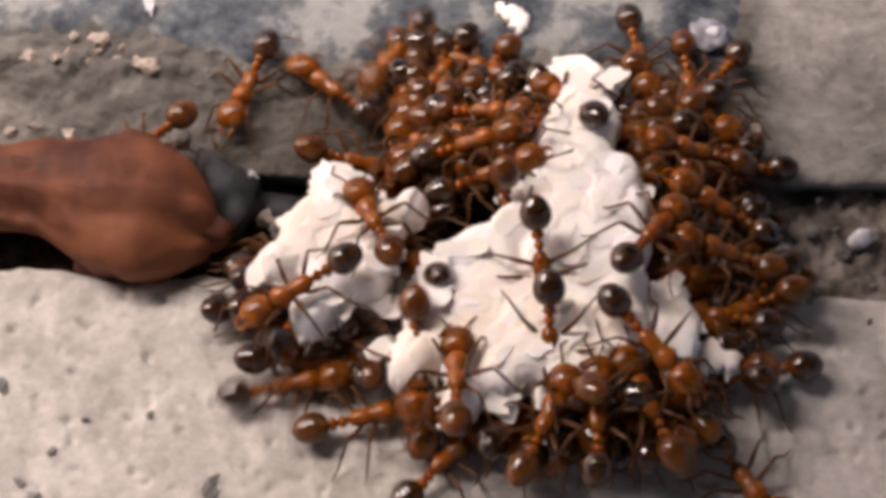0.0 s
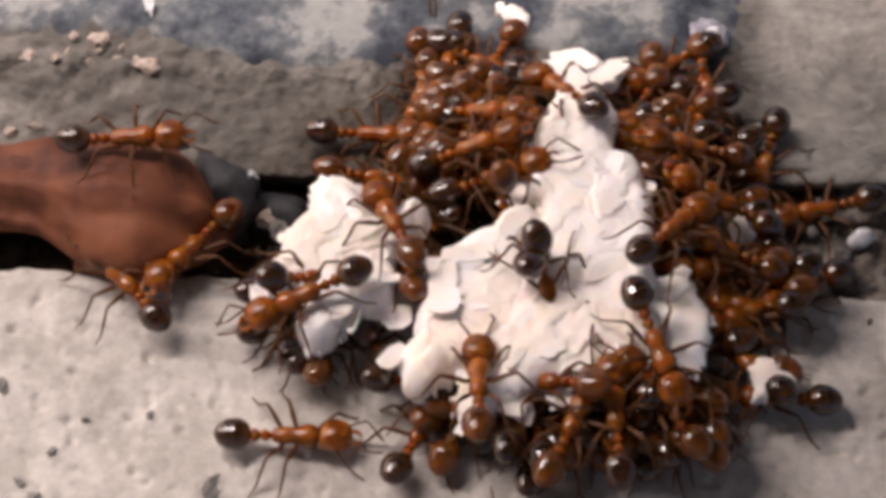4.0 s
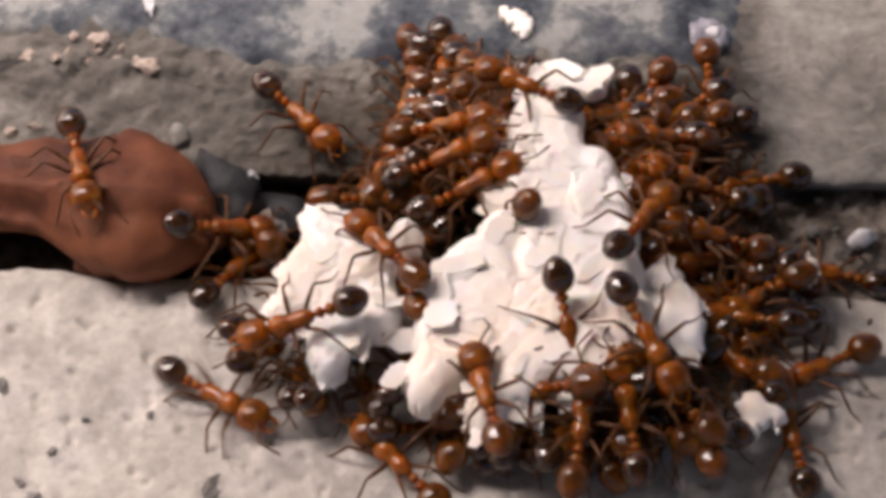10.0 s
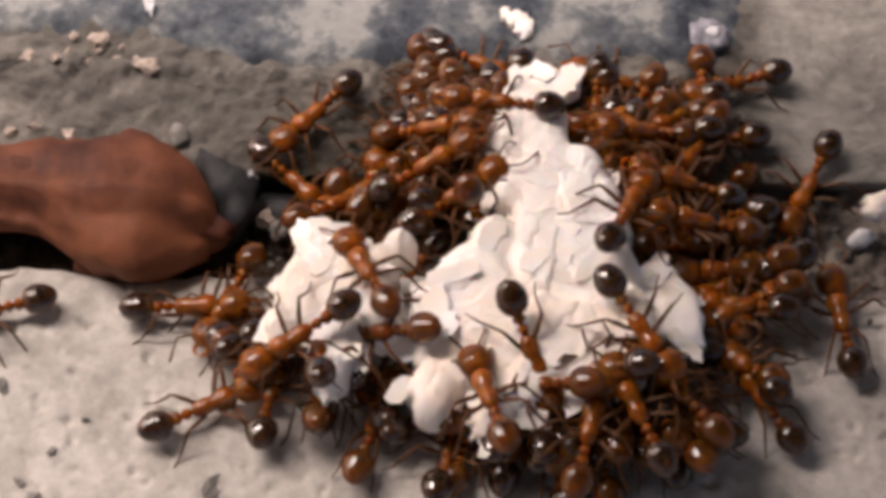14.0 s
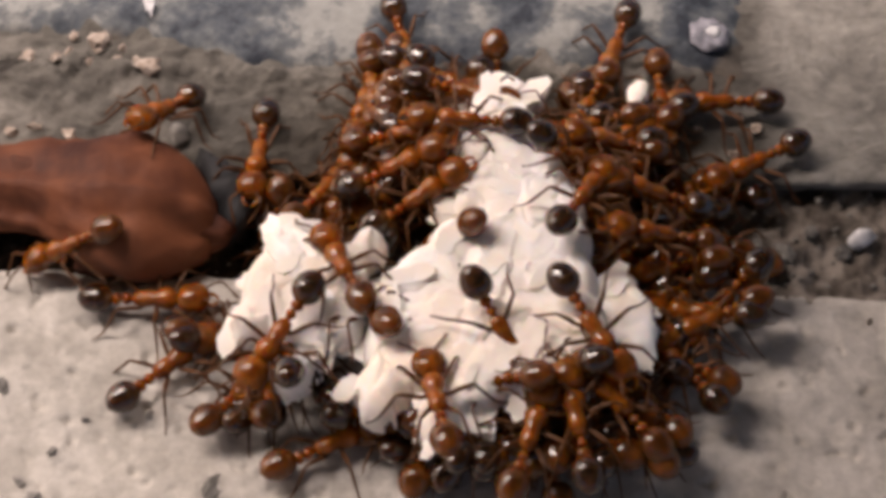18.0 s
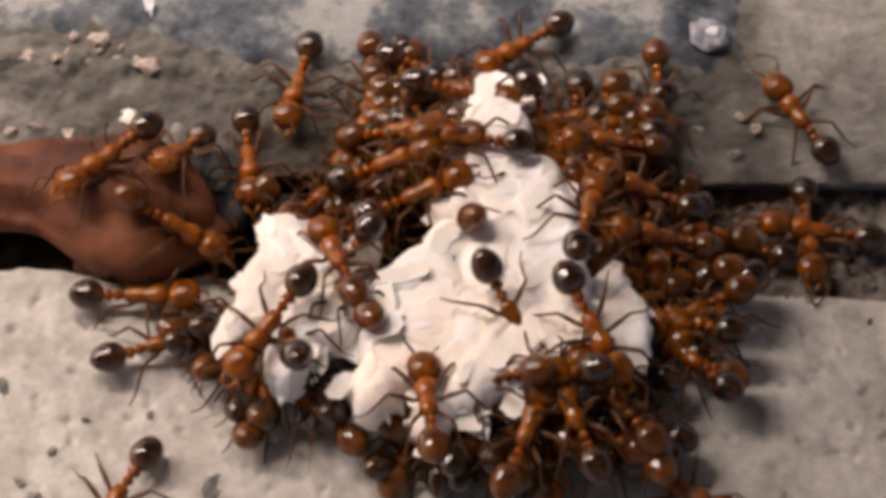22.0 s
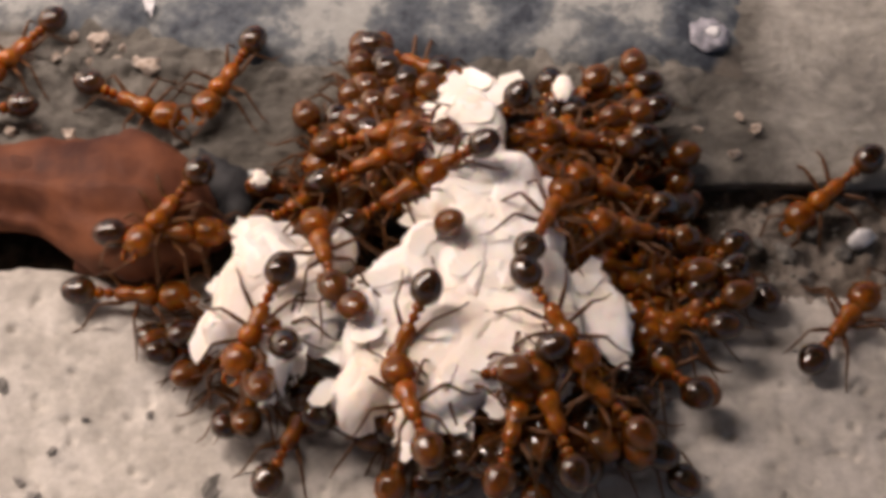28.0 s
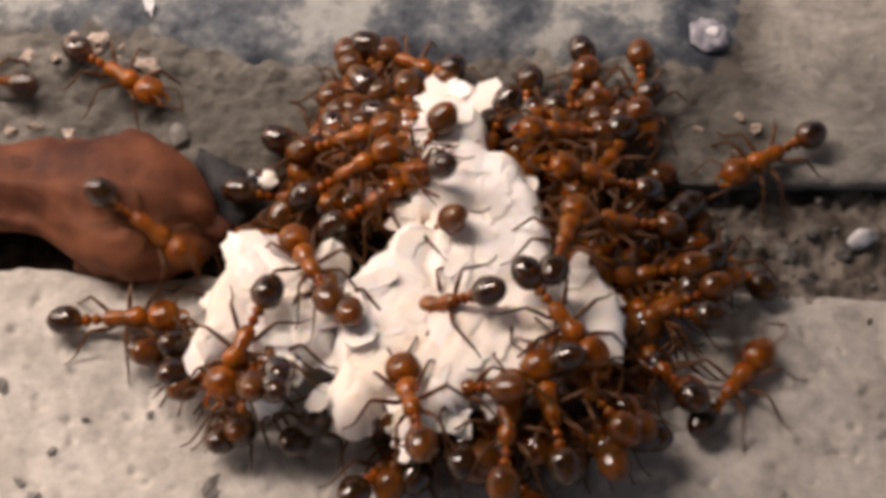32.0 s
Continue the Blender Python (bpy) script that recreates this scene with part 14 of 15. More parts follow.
    crawl(128, [(0, -21.96, 6.67, 0.55, 0, 0, -4), (1, -21.96, 6.67, 0.55, 0, 0, 5), (2, -21.96, 6.67, 0.55, 0, 0, 4), (3, -21.96, 6.67, 0.55, 0, 0, 5), (6, -21.96, 6.67, 0.55, 0, 0, 4), (7, -21.96, 6.67, 0.55, 0, 0, -1), (8, -21.96, 6.67, 0.55, 0, 0, -2), (9, -21.96, 6.67, 0.55, 0, 0, 1), (10, -21.96, 6.67, 0.55, 0, 0, -4), (11, -21.96, 6.67, 0.55, 0, 0, 2), (12, -21.96, 6.67, 0.55, 0, 0, 1), (13, -21.96, 6.67, 0.55, 0, 0, 4), (14, -21.96, 6.67, 0.55, 0, 0, 2), (17, -21.96, 6.67, 0.55, 0, 0, -3), (18, -21.96, 6.67, 0.55, 0, 0, -1), (19, -21.96, 6.67, 0.55, 0, 0, 4), (20, -21.96, 6.67, 0.55, 0, 0, 5), (21, -21.96, 6.67, 0.55, 0, 0, -3), (22, -21.96, 6.67, 0.55, 0, 0, 4), (23, -21.96, 6.67, 0.55, 0, 0, -1), (24, -21.96, 6.67, 0.55, 0, 0, -1), (25, -21.96, 6.67, 0.55, 0, 0, -6), (28, -21.96, 6.67, 0.55, 0, 0, -5), (29, -21.96, 6.67, 0.55, 0, 0, -2), (30, -21.96, 6.67, 0.55, 0, 0, 3), (31, -21.96, 6.67, 0.55, 0, 0, 0), (31.3333, -20.45, 6.78, 0.59, 55, 0, -1), (31.6667, -18.95, 6.89, 0.63, 110, 0, -2), (32, -17.44, 7, 0.66, 165, 0, -4)])
    crawl(129, [(0, 6.9, -2.13, -0.96, -137, 32, 5), (1, 7, -2.04, -1.03, -136, 32, -1), (2, 7.3, -2.17, -0.97, -135, 32, 5), (3, 7.1, -2, -1.06, -134, 32, 6), (6, 7.34, -1.8, -1.14, -131, 31, -6), (7, 7.31, -1.74, -1.11, -129, 29, 4), (8, 7.16, -1.63, -1.02, -125, 27, 4), (9, 6.79, -1.52, -1.08, -125, 27, 1), (10, 6.59, -1.58, -1.06, -124, 27, -4), (11, 6.55, -1.42, -1.02, -122, 26, -3), (12, 7, -1.26, -0.25, -122, -17, -3), (13, 6.97, -1.37, -0.91, -124, 19, 2), (14, 6.37, -1.52, -1.01, -120, 27, 2), (17, 4.96, -1.82, -1.08, -123, 32, -3), (18, 4.98, -1.87, -1.05, -125, 32, -4), (19, 4.9, -1.76, -1.14, -124, 32, -5), (20, 4.89, -1.91, -1.07, -126, 32, 2), (21, 4.89, -1.67, -1.21, -123, 32, -1), (22, 4.8, -1.82, -1.11, -125, 32, 6), (23, 4.86, -1.72, -1.19, -124, 32, -1), (24, 4.76, -1.69, -1.23, -124, 32, 0), (25, 4.75, -1.71, -1.22, -123, 32, 3), (28, 4.1, -1.66, -1.23, -122, 32, 5), (29, 3.92, -1.4, -1.22, -120, 31, 5), (30, 3.85, -1.54, -1.21, -119, 31, 5), (31, 3.77, -1.45, -1.19, -118, 32, -1), (32, 3.69, -1.48, -1.21, -119, 32, -4)])
    crawl(130, [(0, 8.83, 2.22, -0.42, -138, 21, 0), (1, 8.84, 2.29, -0.41, -137, 21, 3), (2, 9.12, 2.23, -0.44, -136, 22, -1), (3, 8.85, 2.32, -0.38, -134, 20, 2), (6, 8.92, 2.47, -0.33, -131, 20, 5), (7, 8.8, 2.52, -0.27, -129, 20, 5), (8, 8.36, 2.68, -0.21, -122, 18, 5), (9, 7.97, 2.73, -0.18, -122, 17, 5), (10, 7.69, 2.76, -0.23, -121, 19, -4), (11, 7.53, 2.98, -0.25, -118, 18, -5), (12, 7.56, 3.02, -0.22, -116, 17, -2), (13, 7.51, 2.93, -0.25, -117, 18, 1), (14, 7.2, 2.93, -0.27, -115, 17, -5), (17, 5.86, 2.59, -0.24, -120, 22, -4), (18, 6.01, 2.57, -0.3, -122, 23, 0), (19, 5.88, 2.62, -0.27, -121, 22, -5), (20, 6.71, 2.04, -0.49, -134, 24, 5), (21, 5.82, 2.63, -0.22, -121, 22, -3), (22, 5.81, 2.55, -0.25, -123, 23, 5), (23, 5.83, 2.6, -0.25, -122, 23, -5), (24, 5.7, 2.59, -0.22, -121, 22, 3), (25, 5.63, 2.59, -0.22, -120, 22, -2), (28, 4.89, 2.27, -0.34, -122, 24, 2), (29, 4.85, 2.07, -0.38, -124, 24, 3), (30, 4.87, 2.06, -0.39, -123, 24, 1), (31, 4.85, 2.08, -0.39, -124, 24, -3), (32, 4.85, 2.32, -0.37, -125, 25, -1)])
    crawl(131, [(0, 1.27, -14.96, 0.45, 89, 0, 4), (1, 1.27, -14.96, 0.45, 89, 0, -1), (2, 1.27, -14.96, 0.45, 89, 0, -6), (3, 1.27, -14.96, 0.45, 89, 0, -4), (6, 1.27, -14.96, 0.45, 89, 0, -6), (7, 2.27, -6.93, -0.32, 49, 32, -6), (8, 2.25, -7.27, -0.43, 49, 32, 5), (9, 2.07, -6.95, -0.26, 50, 32, -2), (10, 2, -7.41, -0.43, 53, 32, 3), (11, 2.14, -7.54, -0.52, 55, 32, -4), (12, 2.33, -7.39, -0.44, 54, 32, 2), (13, 2.12, -8.62, -0.18, 28, 14, -5), (14, 0.23, -8.26, -0.1, 74, 17, 4), (15, 0.1, -11.74, 0.08, 19, 11, 4), (16, -0.02, -15.23, 0.27, -35, 6, 5), (17, -0.14, -18.71, 0.45, -90, 0, 5), (18, -0.14, -18.71, 0.45, -90, 0, 4), (19, -0.14, -18.71, 0.45, -90, 0, -6), (20, -0.14, -18.71, 0.45, -90, 0, 3), (21, -0.14, -18.71, 0.45, -90, 0, 1), (22, -0.14, -18.71, 0.45, -90, 0, -1), (23, -0.14, -18.71, 0.45, -90, 0, -6), (24, -0.14, -18.71, 0.45, -90, 0, 6), (25, -0.14, -18.71, 0.45, -90, 0, 6), (28, -0.14, -18.71, 0.45, -90, 0, 3), (29, -0.14, -18.71, 0.45, -90, 0, -2), (30, -0.14, -18.71, 0.45, -90, 0, -2), (31, -0.14, -18.71, 0.45, -90, 0, -1), (32, -0.14, -18.71, 0.45, -90, 0, -6)])
    crawl(132, [(0, 3.28, -6.28, -0.67, 72, 32, -6), (1, 3.43, -6.3, -0.65, 72, 32, -2), (2, 3.81, -6.44, -0.64, 72, 32, -2), (3, 3.64, -6.35, -0.64, 73, 32, 5), (6, 4, -6.34, -0.59, 74, 32, 4), (7, 4.08, -6.34, -0.58, 75, 32, 0), (8, 4.3, -6.43, -0.55, 77, 32, -5), (9, 3.94, -6.36, -0.55, 77, 32, 4), (10, 3.85, -6.48, -0.54, 78, 32, 0), (11, 3.99, -6.38, -0.53, 79, 32, -1), (12, 4.17, -6.36, -0.53, 80, 32, -3), (13, 4.02, -6.45, -0.52, 80, 32, 0), (14, 3.96, -6.55, -0.51, 81, 32, -3), (17, 2.4, -6.74, -0.67, 81, 32, -4), (18, 2.31, -6.71, -0.69, 80, 32, 6), (19, 2.24, -6.66, -0.68, 80, 32, -5), (20, 2.16, -6.72, -0.69, 80, 32, -4), (21, 2.24, -6.63, -0.68, 80, 32, -1), (22, 2.12, -6.69, -0.69, 80, 32, 3), (23, 2.19, -6.65, -0.69, 80, 32, 4), (24, 2.1, -6.66, -0.68, 80, 32, -2), (25, 2.15, -6.71, -0.68, 81, 32, -4), (28, 1.57, -6.67, -0.72, 82, 32, 5), (29, 1.56, -6.5, -0.72, 83, 32, 1), (30, 1.63, -6.69, -0.7, 84, 32, -4), (31, 1.6, -6.61, -0.7, 84, 32, 2), (32, 1.41, -6.59, -0.71, 84, 32, 0)])
    crawl(133, [(0, 3.97, -7.22, -0.73, 93, 32, -6), (1, 4.14, -7.22, -0.73, 94, 32, 1), (2, 4.52, -7.34, -0.72, 94, 32, 1), (3, 4.35, -7.25, -0.72, 95, 32, -1), (6, 4.76, -7.18, -0.72, 96, 32, -3), (7, 4.84, -7.16, -0.71, 97, 32, -6), (8, 5.12, -7.14, -0.76, 101, 32, 0), (9, 4.76, -7.1, -0.72, 100, 32, 4), (10, 4.69, -7.19, -0.72, 101, 32, 5), (11, 4.85, -7.05, -0.72, 103, 32, -1), (12, 5.04, -6.99, -0.76, 103, 32, 5), (13, 4.89, -7.11, -0.72, 103, 32, 5), (14, 4.85, -7.18, -0.72, 104, 32, 4), (17, 3.26, -7.48, -0.73, 104, 32, -2), (18, 3.15, -7.48, -0.73, 103, 32, -3), (19, 3.1, -7.43, -0.73, 103, 32, 6), (20, 3.01, -7.49, -0.78, 102, 32, 2), (21, 3.1, -7.39, -0.73, 103, 32, -3), (22, 2.98, -7.44, -0.78, 103, 32, -4), (23, 3.04, -7.42, -0.73, 103, 32, -6), (24, 2.96, -7.41, -0.78, 103, 32, -3), (25, 3.02, -7.43, -0.78, 104, 32, -6), (28, 2.44, -7.39, -0.82, 105, 32, 2), (29, 2.46, -7.18, -0.82, 106, 32, 3), (30, 2.54, -7.34, -0.82, 107, 32, 4), (31, 2.51, -7.25, -0.82, 108, 32, 4), (32, 2.31, -7.26, -0.82, 107, 32, 4)])
    crawl(134, [(0, 4.46, -6.31, -0.5, 111, 32, 5), (1, 4.61, -6.29, -0.49, 111, 32, 0), (2, 4.99, -6.4, -0.49, 111, 32, 6), (3, 4.81, -6.3, -0.49, 112, 32, -4), (6, 5.18, -6.22, -0.48, 113, 32, -3), (7, 5.24, -6.17, -0.52, 114, 32, -3), (8, 5.44, -6.14, -0.51, 117, 32, 1), (9, 5.08, -6.09, -0.47, 117, 32, 4), (10, 4.96, -5.66, -0.32, 129, 32, -4), (11, 5.07, -5.74, -0.39, 123, 32, -5), (12, 5.34, -5.6, -0.42, 130, 32, 2), (13, 4.78, -5.54, -0.27, 119, 32, -2), (14, 4.96, -5.66, -0.31, 129, 32, -5), (17, 4.34, -5.92, -0.47, 149, 32, 0), (18, 4.39, -6.2, -0.54, 144, 32, 1), (19, 4.55, -6.2, -0.61, 146, 32, 1), (20, 3.3, -6.5, -0.47, 119, 32, -1), (21, 3.37, -6.38, -0.47, 119, 32, -3), (22, 3.26, -6.46, -0.47, 119, 32, -5), (23, 3.32, -6.41, -0.47, 119, 32, 0), (24, 3.23, -6.42, -0.47, 119, 32, -6), (25, 3.27, -6.44, -0.46, 120, 32, 5), (28, 2.69, -6.42, -0.47, 121, 32, -3), (29, 2.66, -6.17, -0.51, 122, 32, -4), (30, 2.72, -6.35, -0.46, 123, 32, -5), (31, 2.89, -6.3, -0.51, 132, 32, 0), (32, 2.75, -6.69, -0.66, 122, 32, 1)])
    crawl(135, [(0, 1.11, 5.24, 0.64, -136, 6, -3), (1, 1.06, 5.22, 0.62, -135, 5, 1), (2, 1.27, 5.07, 0.62, -134, 5, 0), (3, 1, 5.12, 0.59, -133, 6, 4), (6, 0.97, 5.07, 0.57, -130, 5, 0), (7, 0.82, 5.02, 0.54, -128, 6, 5), (8, 0.19, 4.65, 0.58, -122, 3, -1), (9, -0.17, 4.67, 0.6, -122, 4, -1), (10, -0.48, 4.47, 0.58, -119, 3, 1), (11, -0.72, 4.44, 0.56, -116, 3, 0), (12, -0.72, 4.39, 0.56, -116, 3, 5), (13, -0.76, 4.36, 0.56, -116, 3, -3), (14, -1.1, 4.2, 0.46, -114, 3, -5), (17, -2.32, 4.1, 0.39, -116, 6, -1), (18, -2.11, 4.21, 0.42, -117, 5, -1), (19, -2.26, 4.22, 0.42, -116, 5, 4), (20, -2.12, 4.23, 0.42, -117, 5, 3), (21, -2.32, 4.22, 0.42, -116, 5, 3), (22, -2.3, 4.21, 0.42, -117, 5, -6), (23, -2.3, 4.24, 0.42, -117, 5, -2), (24, -2.44, 4.21, 0.42, -117, 5, -3), (25, -2.54, 4.11, 0.42, -116, 5, -1), (28, -3.27, 4.06, 0.42, -116, 5, -4), (29, -1.86, 4.99, 0.58, -64, 5, 0), (30, -2.01, 4.91, 0.48, -62, 11, 4), (31, -2.09, 4.98, 0.48, -60, 15, 3), (32, -1.87, 4.88, 0.42, -56, 14, 2)])
    crawl(136, [(0, 0.32, 4.17, 0.49, -134, 2, -4), (1, 0.28, 4.12, 0.49, -134, 2, 1), (2, 0.5, 3.99, 0.46, -134, 3, 6), (3, 0.25, 3.98, 0.49, -132, 2, 5), (6, 0.26, 3.93, 0.44, -129, 2, 6), (7, 0.15, 3.86, 0.41, -127, 3, 3), (8, -0.41, 3.79, 0.08, -130, 14, -2), (9, -0.77, 3.79, 0.11, -128, 13, 3), (10, -1.06, 3.48, 0.17, -123, 9, -6), (11, -1.25, 3.38, 0.21, -120, 7, -6), (12, -1.23, 3.31, 0.23, -119, 8, 5), (13, -1.28, 3.28, 0.23, -120, 8, 5), (14, -1.58, 3.04, 0.21, -117, 7, -1), (17, -2.82, 2.84, 0.26, -117, 7, -3), (18, -2.65, 2.96, 0.3, -117, 4, 6), (19, -2.79, 2.99, 0.27, -117, 5, 0), (20, -2.67, 2.99, 0.3, -118, 4, 2), (21, -2.84, 2.99, 0.27, -117, 5, 1), (22, -2.84, 2.99, 0.27, -118, 5, 0), (23, -2.83, 3.01, 0.27, -118, 5, 6), (24, -2.98, 3.02, 0.23, -119, 8, 1), (25, -3.06, 2.93, 0.2, -118, 8, 4), (28, -3.8, 3.16, -0.08, -124, 17, 5), (29, -4.11, 3.17, -0.11, -121, 18, 2), (30, -4.28, 2.84, -0.13, -118, 17, -3), (31, -4.41, 2.9, -0.16, -118, 18, 5), (32, -4.38, 2.99, -0.13, -119, 17, 3)])
    crawl(137, [(0, 1.07, 3.93, 0.45, -141, 2, 2), (1, 1.04, 3.9, 0.44, -140, 2, 1), (2, 1.27, 3.76, 0.42, -139, 1, -3), (3, 1.01, 3.81, 0.39, -138, 2, 6), (6, 1.04, 3.74, 0.39, -135, 2, -3), (7, 0.92, 3.72, 0.33, -134, 3, 5), (8, 0.37, 3.57, 0.14, -134, 10, 2), (9, 0.01, 3.61, 0.15, -133, 10, 2), (10, -0.27, 3.59, -0.05, -135, 16, 2), (11, -0.47, 3.58, -0.08, -134, 17, -1), (12, -0.44, 3.53, -0.08, -133, 17, 0), (13, -0.49, 3.49, -0.08, -134, 17, 2), (14, -0.81, 3.05, 0.1, -125, 8, 4), (17, -2.05, 2.79, 0.2, -123, 6, 5), (18, -1.89, 2.92, 0.19, -125, 6, -2), (19, -2.02, 2.94, 0.19, -124, 6, 4), (20, -1.91, 2.95, 0.19, -125, 6, 2), (21, -2.07, 2.92, 0.22, -123, 5, 4), (22, -2.07, 2.91, 0.22, -124, 5, 0), (23, -2.06, 2.94, 0.22, -124, 5, 5), (24, -2.2, 2.9, 0.22, -124, 5, 6), (25, -2.28, 2.8, 0.22, -123, 5, -4), (28, -3, 2.8, 0.19, -125, 7, -1), (29, -3.31, 2.85, 0.15, -123, 10, -3), (30, -3.48, 2.57, 0.1, -121, 10, -5), (31, -3.6, 2.64, 0.07, -121, 11, -5), (32, -3.58, 2.74, 0.06, -122, 11, 6)])
    crawl(138, [(0, -1.2, 2.55, -0.23, -139, 30, 3), (1, -1.21, 2.49, -0.23, -139, 30, 4), (2, -0.97, 2.39, -0.33, -138, 29, 5), (3, -1.22, 2.34, -0.25, -135, 27, -6), (6, -1.19, 2.16, -0, -131, 22, 0), (7, -1.3, 2.07, -0.15, -130, 21, -6), (8, -1.68, 2.07, -0.7, -125, 24, 5), (9, -1.99, 2.12, -0.89, -125, 30, 1), (10, -2.44, 1.62, -0.82, -124, 32, -4), (11, -3.97, 1.16, -0.83, -101, 32, 4), (12, -4.21, 1.63, -1.13, -91, 32, 0), (13, -4, 0.55, -0.67, -104, 32, 1), (14, -3.98, 0.95, -0.88, -102, 32, 5), (17, -4.33, 0.91, -0.99, -118, 32, 4), (18, -4.34, 0.9, -0.97, -119, 32, -5), (19, -4.34, 1.16, -0.98, -118, 32, -4), (20, -4.37, 0.93, -0.99, -120, 32, -3), (21, -4.39, 0.64, -0.9, -122, 32, 5), (22, -4.39, 0.94, -0.99, -121, 32, 4), (22.5, -4.35, 1.64, -0.6, -79, 20, 0), (23, -4.3, 2.33, -0.21, -38, 9, -3), (24, -4.62, 3.14, 0.12, -62, 9, 3), (25, -3.76, 2.61, 0.07, -56, 9, 1), (28, -4.25, 3.37, 0.26, -65, 7, -5), (29, -5.09, 1.45, -1.3, -111, 32, 0), (30, -5.21, 1.13, -1.35, -109, 32, -1), (31, -5.32, 1.09, -1.26, -109, 32, 5), (32, -5.33, 1.19, -1.21, -110, 32, -3)])
    crawl(139, [(0, 0.29, 2.67, -0.66, -159, 32, 5), (1, 0.28, 2.66, -0.71, -158, 32, -4), (2, 0.54, 2.63, -0.86, -159, 32, 3), (3, 0.28, 2.61, -0.81, -156, 32, -5), (6, 0.35, 2.52, -0.82, -153, 32, -3), (7, 0.27, 2.44, -0.86, -150, 32, 0), (8, -0.09, 2.2, -1.12, -140, 32, 3), (9, -0.46, 2.21, -1.07, -140, 32, 3), (10, 0.06, 1.81, -1.26, -146, 32, 3), (10.5, 0.93, 1.5, -1.29, -103, 32, 0), (11, 1.8, 1.19, -1.32, -60, 32, -4), (11.5, 0.94, 1.48, -1.28, -102, 32, 0), (12, 0.08, 1.77, -1.24, -144, 32, 4), (13, -0.85, 1.95, -1.25, -133, 32, 4), (14, -1.13, 1.75, -1.31, -131, 32, 3), (17, -2.52, 1.33, -0.89, -136, 31, -3), (18, -2.39, 1.46, -0.9, -137, 32, 6), (19, -2.5, 1.46, -0.89, -136, 32, 0), (20, -2.42, 1.47, -0.89, -137, 32, 6), (21, -2.56, 1.43, -0.83, -136, 31, 5), (22, -2.57, 1.44, -0.85, -137, 32, -2), (23, -2.55, 1.46, -0.86, -137, 32, 6), (24, -2.7, 1.43, -0.82, -138, 32, -4), (25, -2.77, 1.31, -0.78, -139, 32, 3), (28, -3.48, 1.33, -0.84, -140, 32, 5), (29, -3.79, 1.28, -0.71, -140, 30, -5), (30, -3.94, 0.99, -0.77, -137, 28, -2), (31, -4.03, 1.01, -0.77, -136, 28, 5), (32, -3.53, 0.95, -0.9, -143, 32, -2)])
    crawl(140, [(0, -5.93, -0.73, -0.5, 40, 32, -4), (1, -7.92, -0.63, 0.25, 20, 22, 0), (2, -8.9, -1.4, 0.81, 3, 22, 4), (2.5, -9.95, -1.18, 0.69, 42, 11, 0), (3, -11, -0.97, 0.58, 80, 0, -4), (4, -10.9, -2, 0.38, 130, 0, -3), (5, -10.8, -3.03, 0.18, 179, 0, -1), (6, -10.7, -4.06, -0.01, 229, 0, 0), (6.33333, -9.45, -2.73, -0.11, 287, 3, 1), (6.66667, -8.19, -1.41, -0.21, 344, 7, 1), (7, -6.94, -0.08, -0.32, 402, 10, 2), (8, -7.16, -0.62, -0.45, 416, 13, 4), (9, -7.2, -0.95, -0.44, 415, 13, -3), (10, -7.16, -0.93, -0.44, 417, 13, -2), (11, -6.98, -1.87, -0.1, 414, 9, -2), (12, -6.88, -3.5, -0.1, 366, 21, 5), (13, -6.01, -3.45, -0.5, 384, 32, 2), (14, -6.17, -3.75, -0.64, 384, 32, -1), (17, -7.64, -3.76, -0.74, 380, 32, -4), (18, -7.63, -3.52, -0.72, 378, 32, 1), (19, -7.72, -3.54, -0.72, 378, 32, -2), (20, -7.73, -3.46, -0.72, 376, 32, 4), (21, -7.74, -3.56, -0.74, 379, 32, 6), (22, -7.82, -3.52, -0.72, 378, 32, -3), (23, -7.77, -3.53, -0.7, 379, 32, -3), (24, -7.88, -3.56, -0.75, 379, 32, 3), (25, -7.87, -3.72, -0.76, 380, 32, 0), (28, -8.51, -3.8, -0.7, 384, 32, -3), (29, -8.61, -3.95, -0.77, 383, 32, -4), (29.5, -10.72, -5.42, -0.38, 320, 16, -2), (30, -12.82, -6.89, 0.02, 256, 1, 1), (30.5, -10.74, -5.67, -0.35, 320, 16, -1), (31, -8.66, -4.44, -0.73, 385, 32, -4), (32, -8.77, -4.29, -0.73, 381, 32, 1)])
    crawl(141, [(0, 2.44, -5.97, 0.35, 57, -16, 3), (3, 2.65, -6.09, 0.35, 51, -15, 0), (6, 3.04, -6.54, 0.35, 56, -13, -3), (9, 2.66, -6.87, 0.35, 51, -15, 0), (12, 2.81, -6.99, 0.35, 62, -12, 5), (14, 2.75, -7.24, 0.35, 70, -19, -6), (17, 1.14, -7.36, 0.35, 58, -9, 5), (20, 0.71, -7.5, 0.35, 70, -11, 1), (23, 0.8, -7.33, 0.35, 67, -15, 3), (25, 1, -7.56, 0.35, 76, -13, -2), (28, 0.19, -7.49, 0.35, 67, -19, 7), (30, 0.32, -7.77, 0.35, 62, -16, -4), (32, 0.39, -7.7, 0.35, 55, -10, -6)])
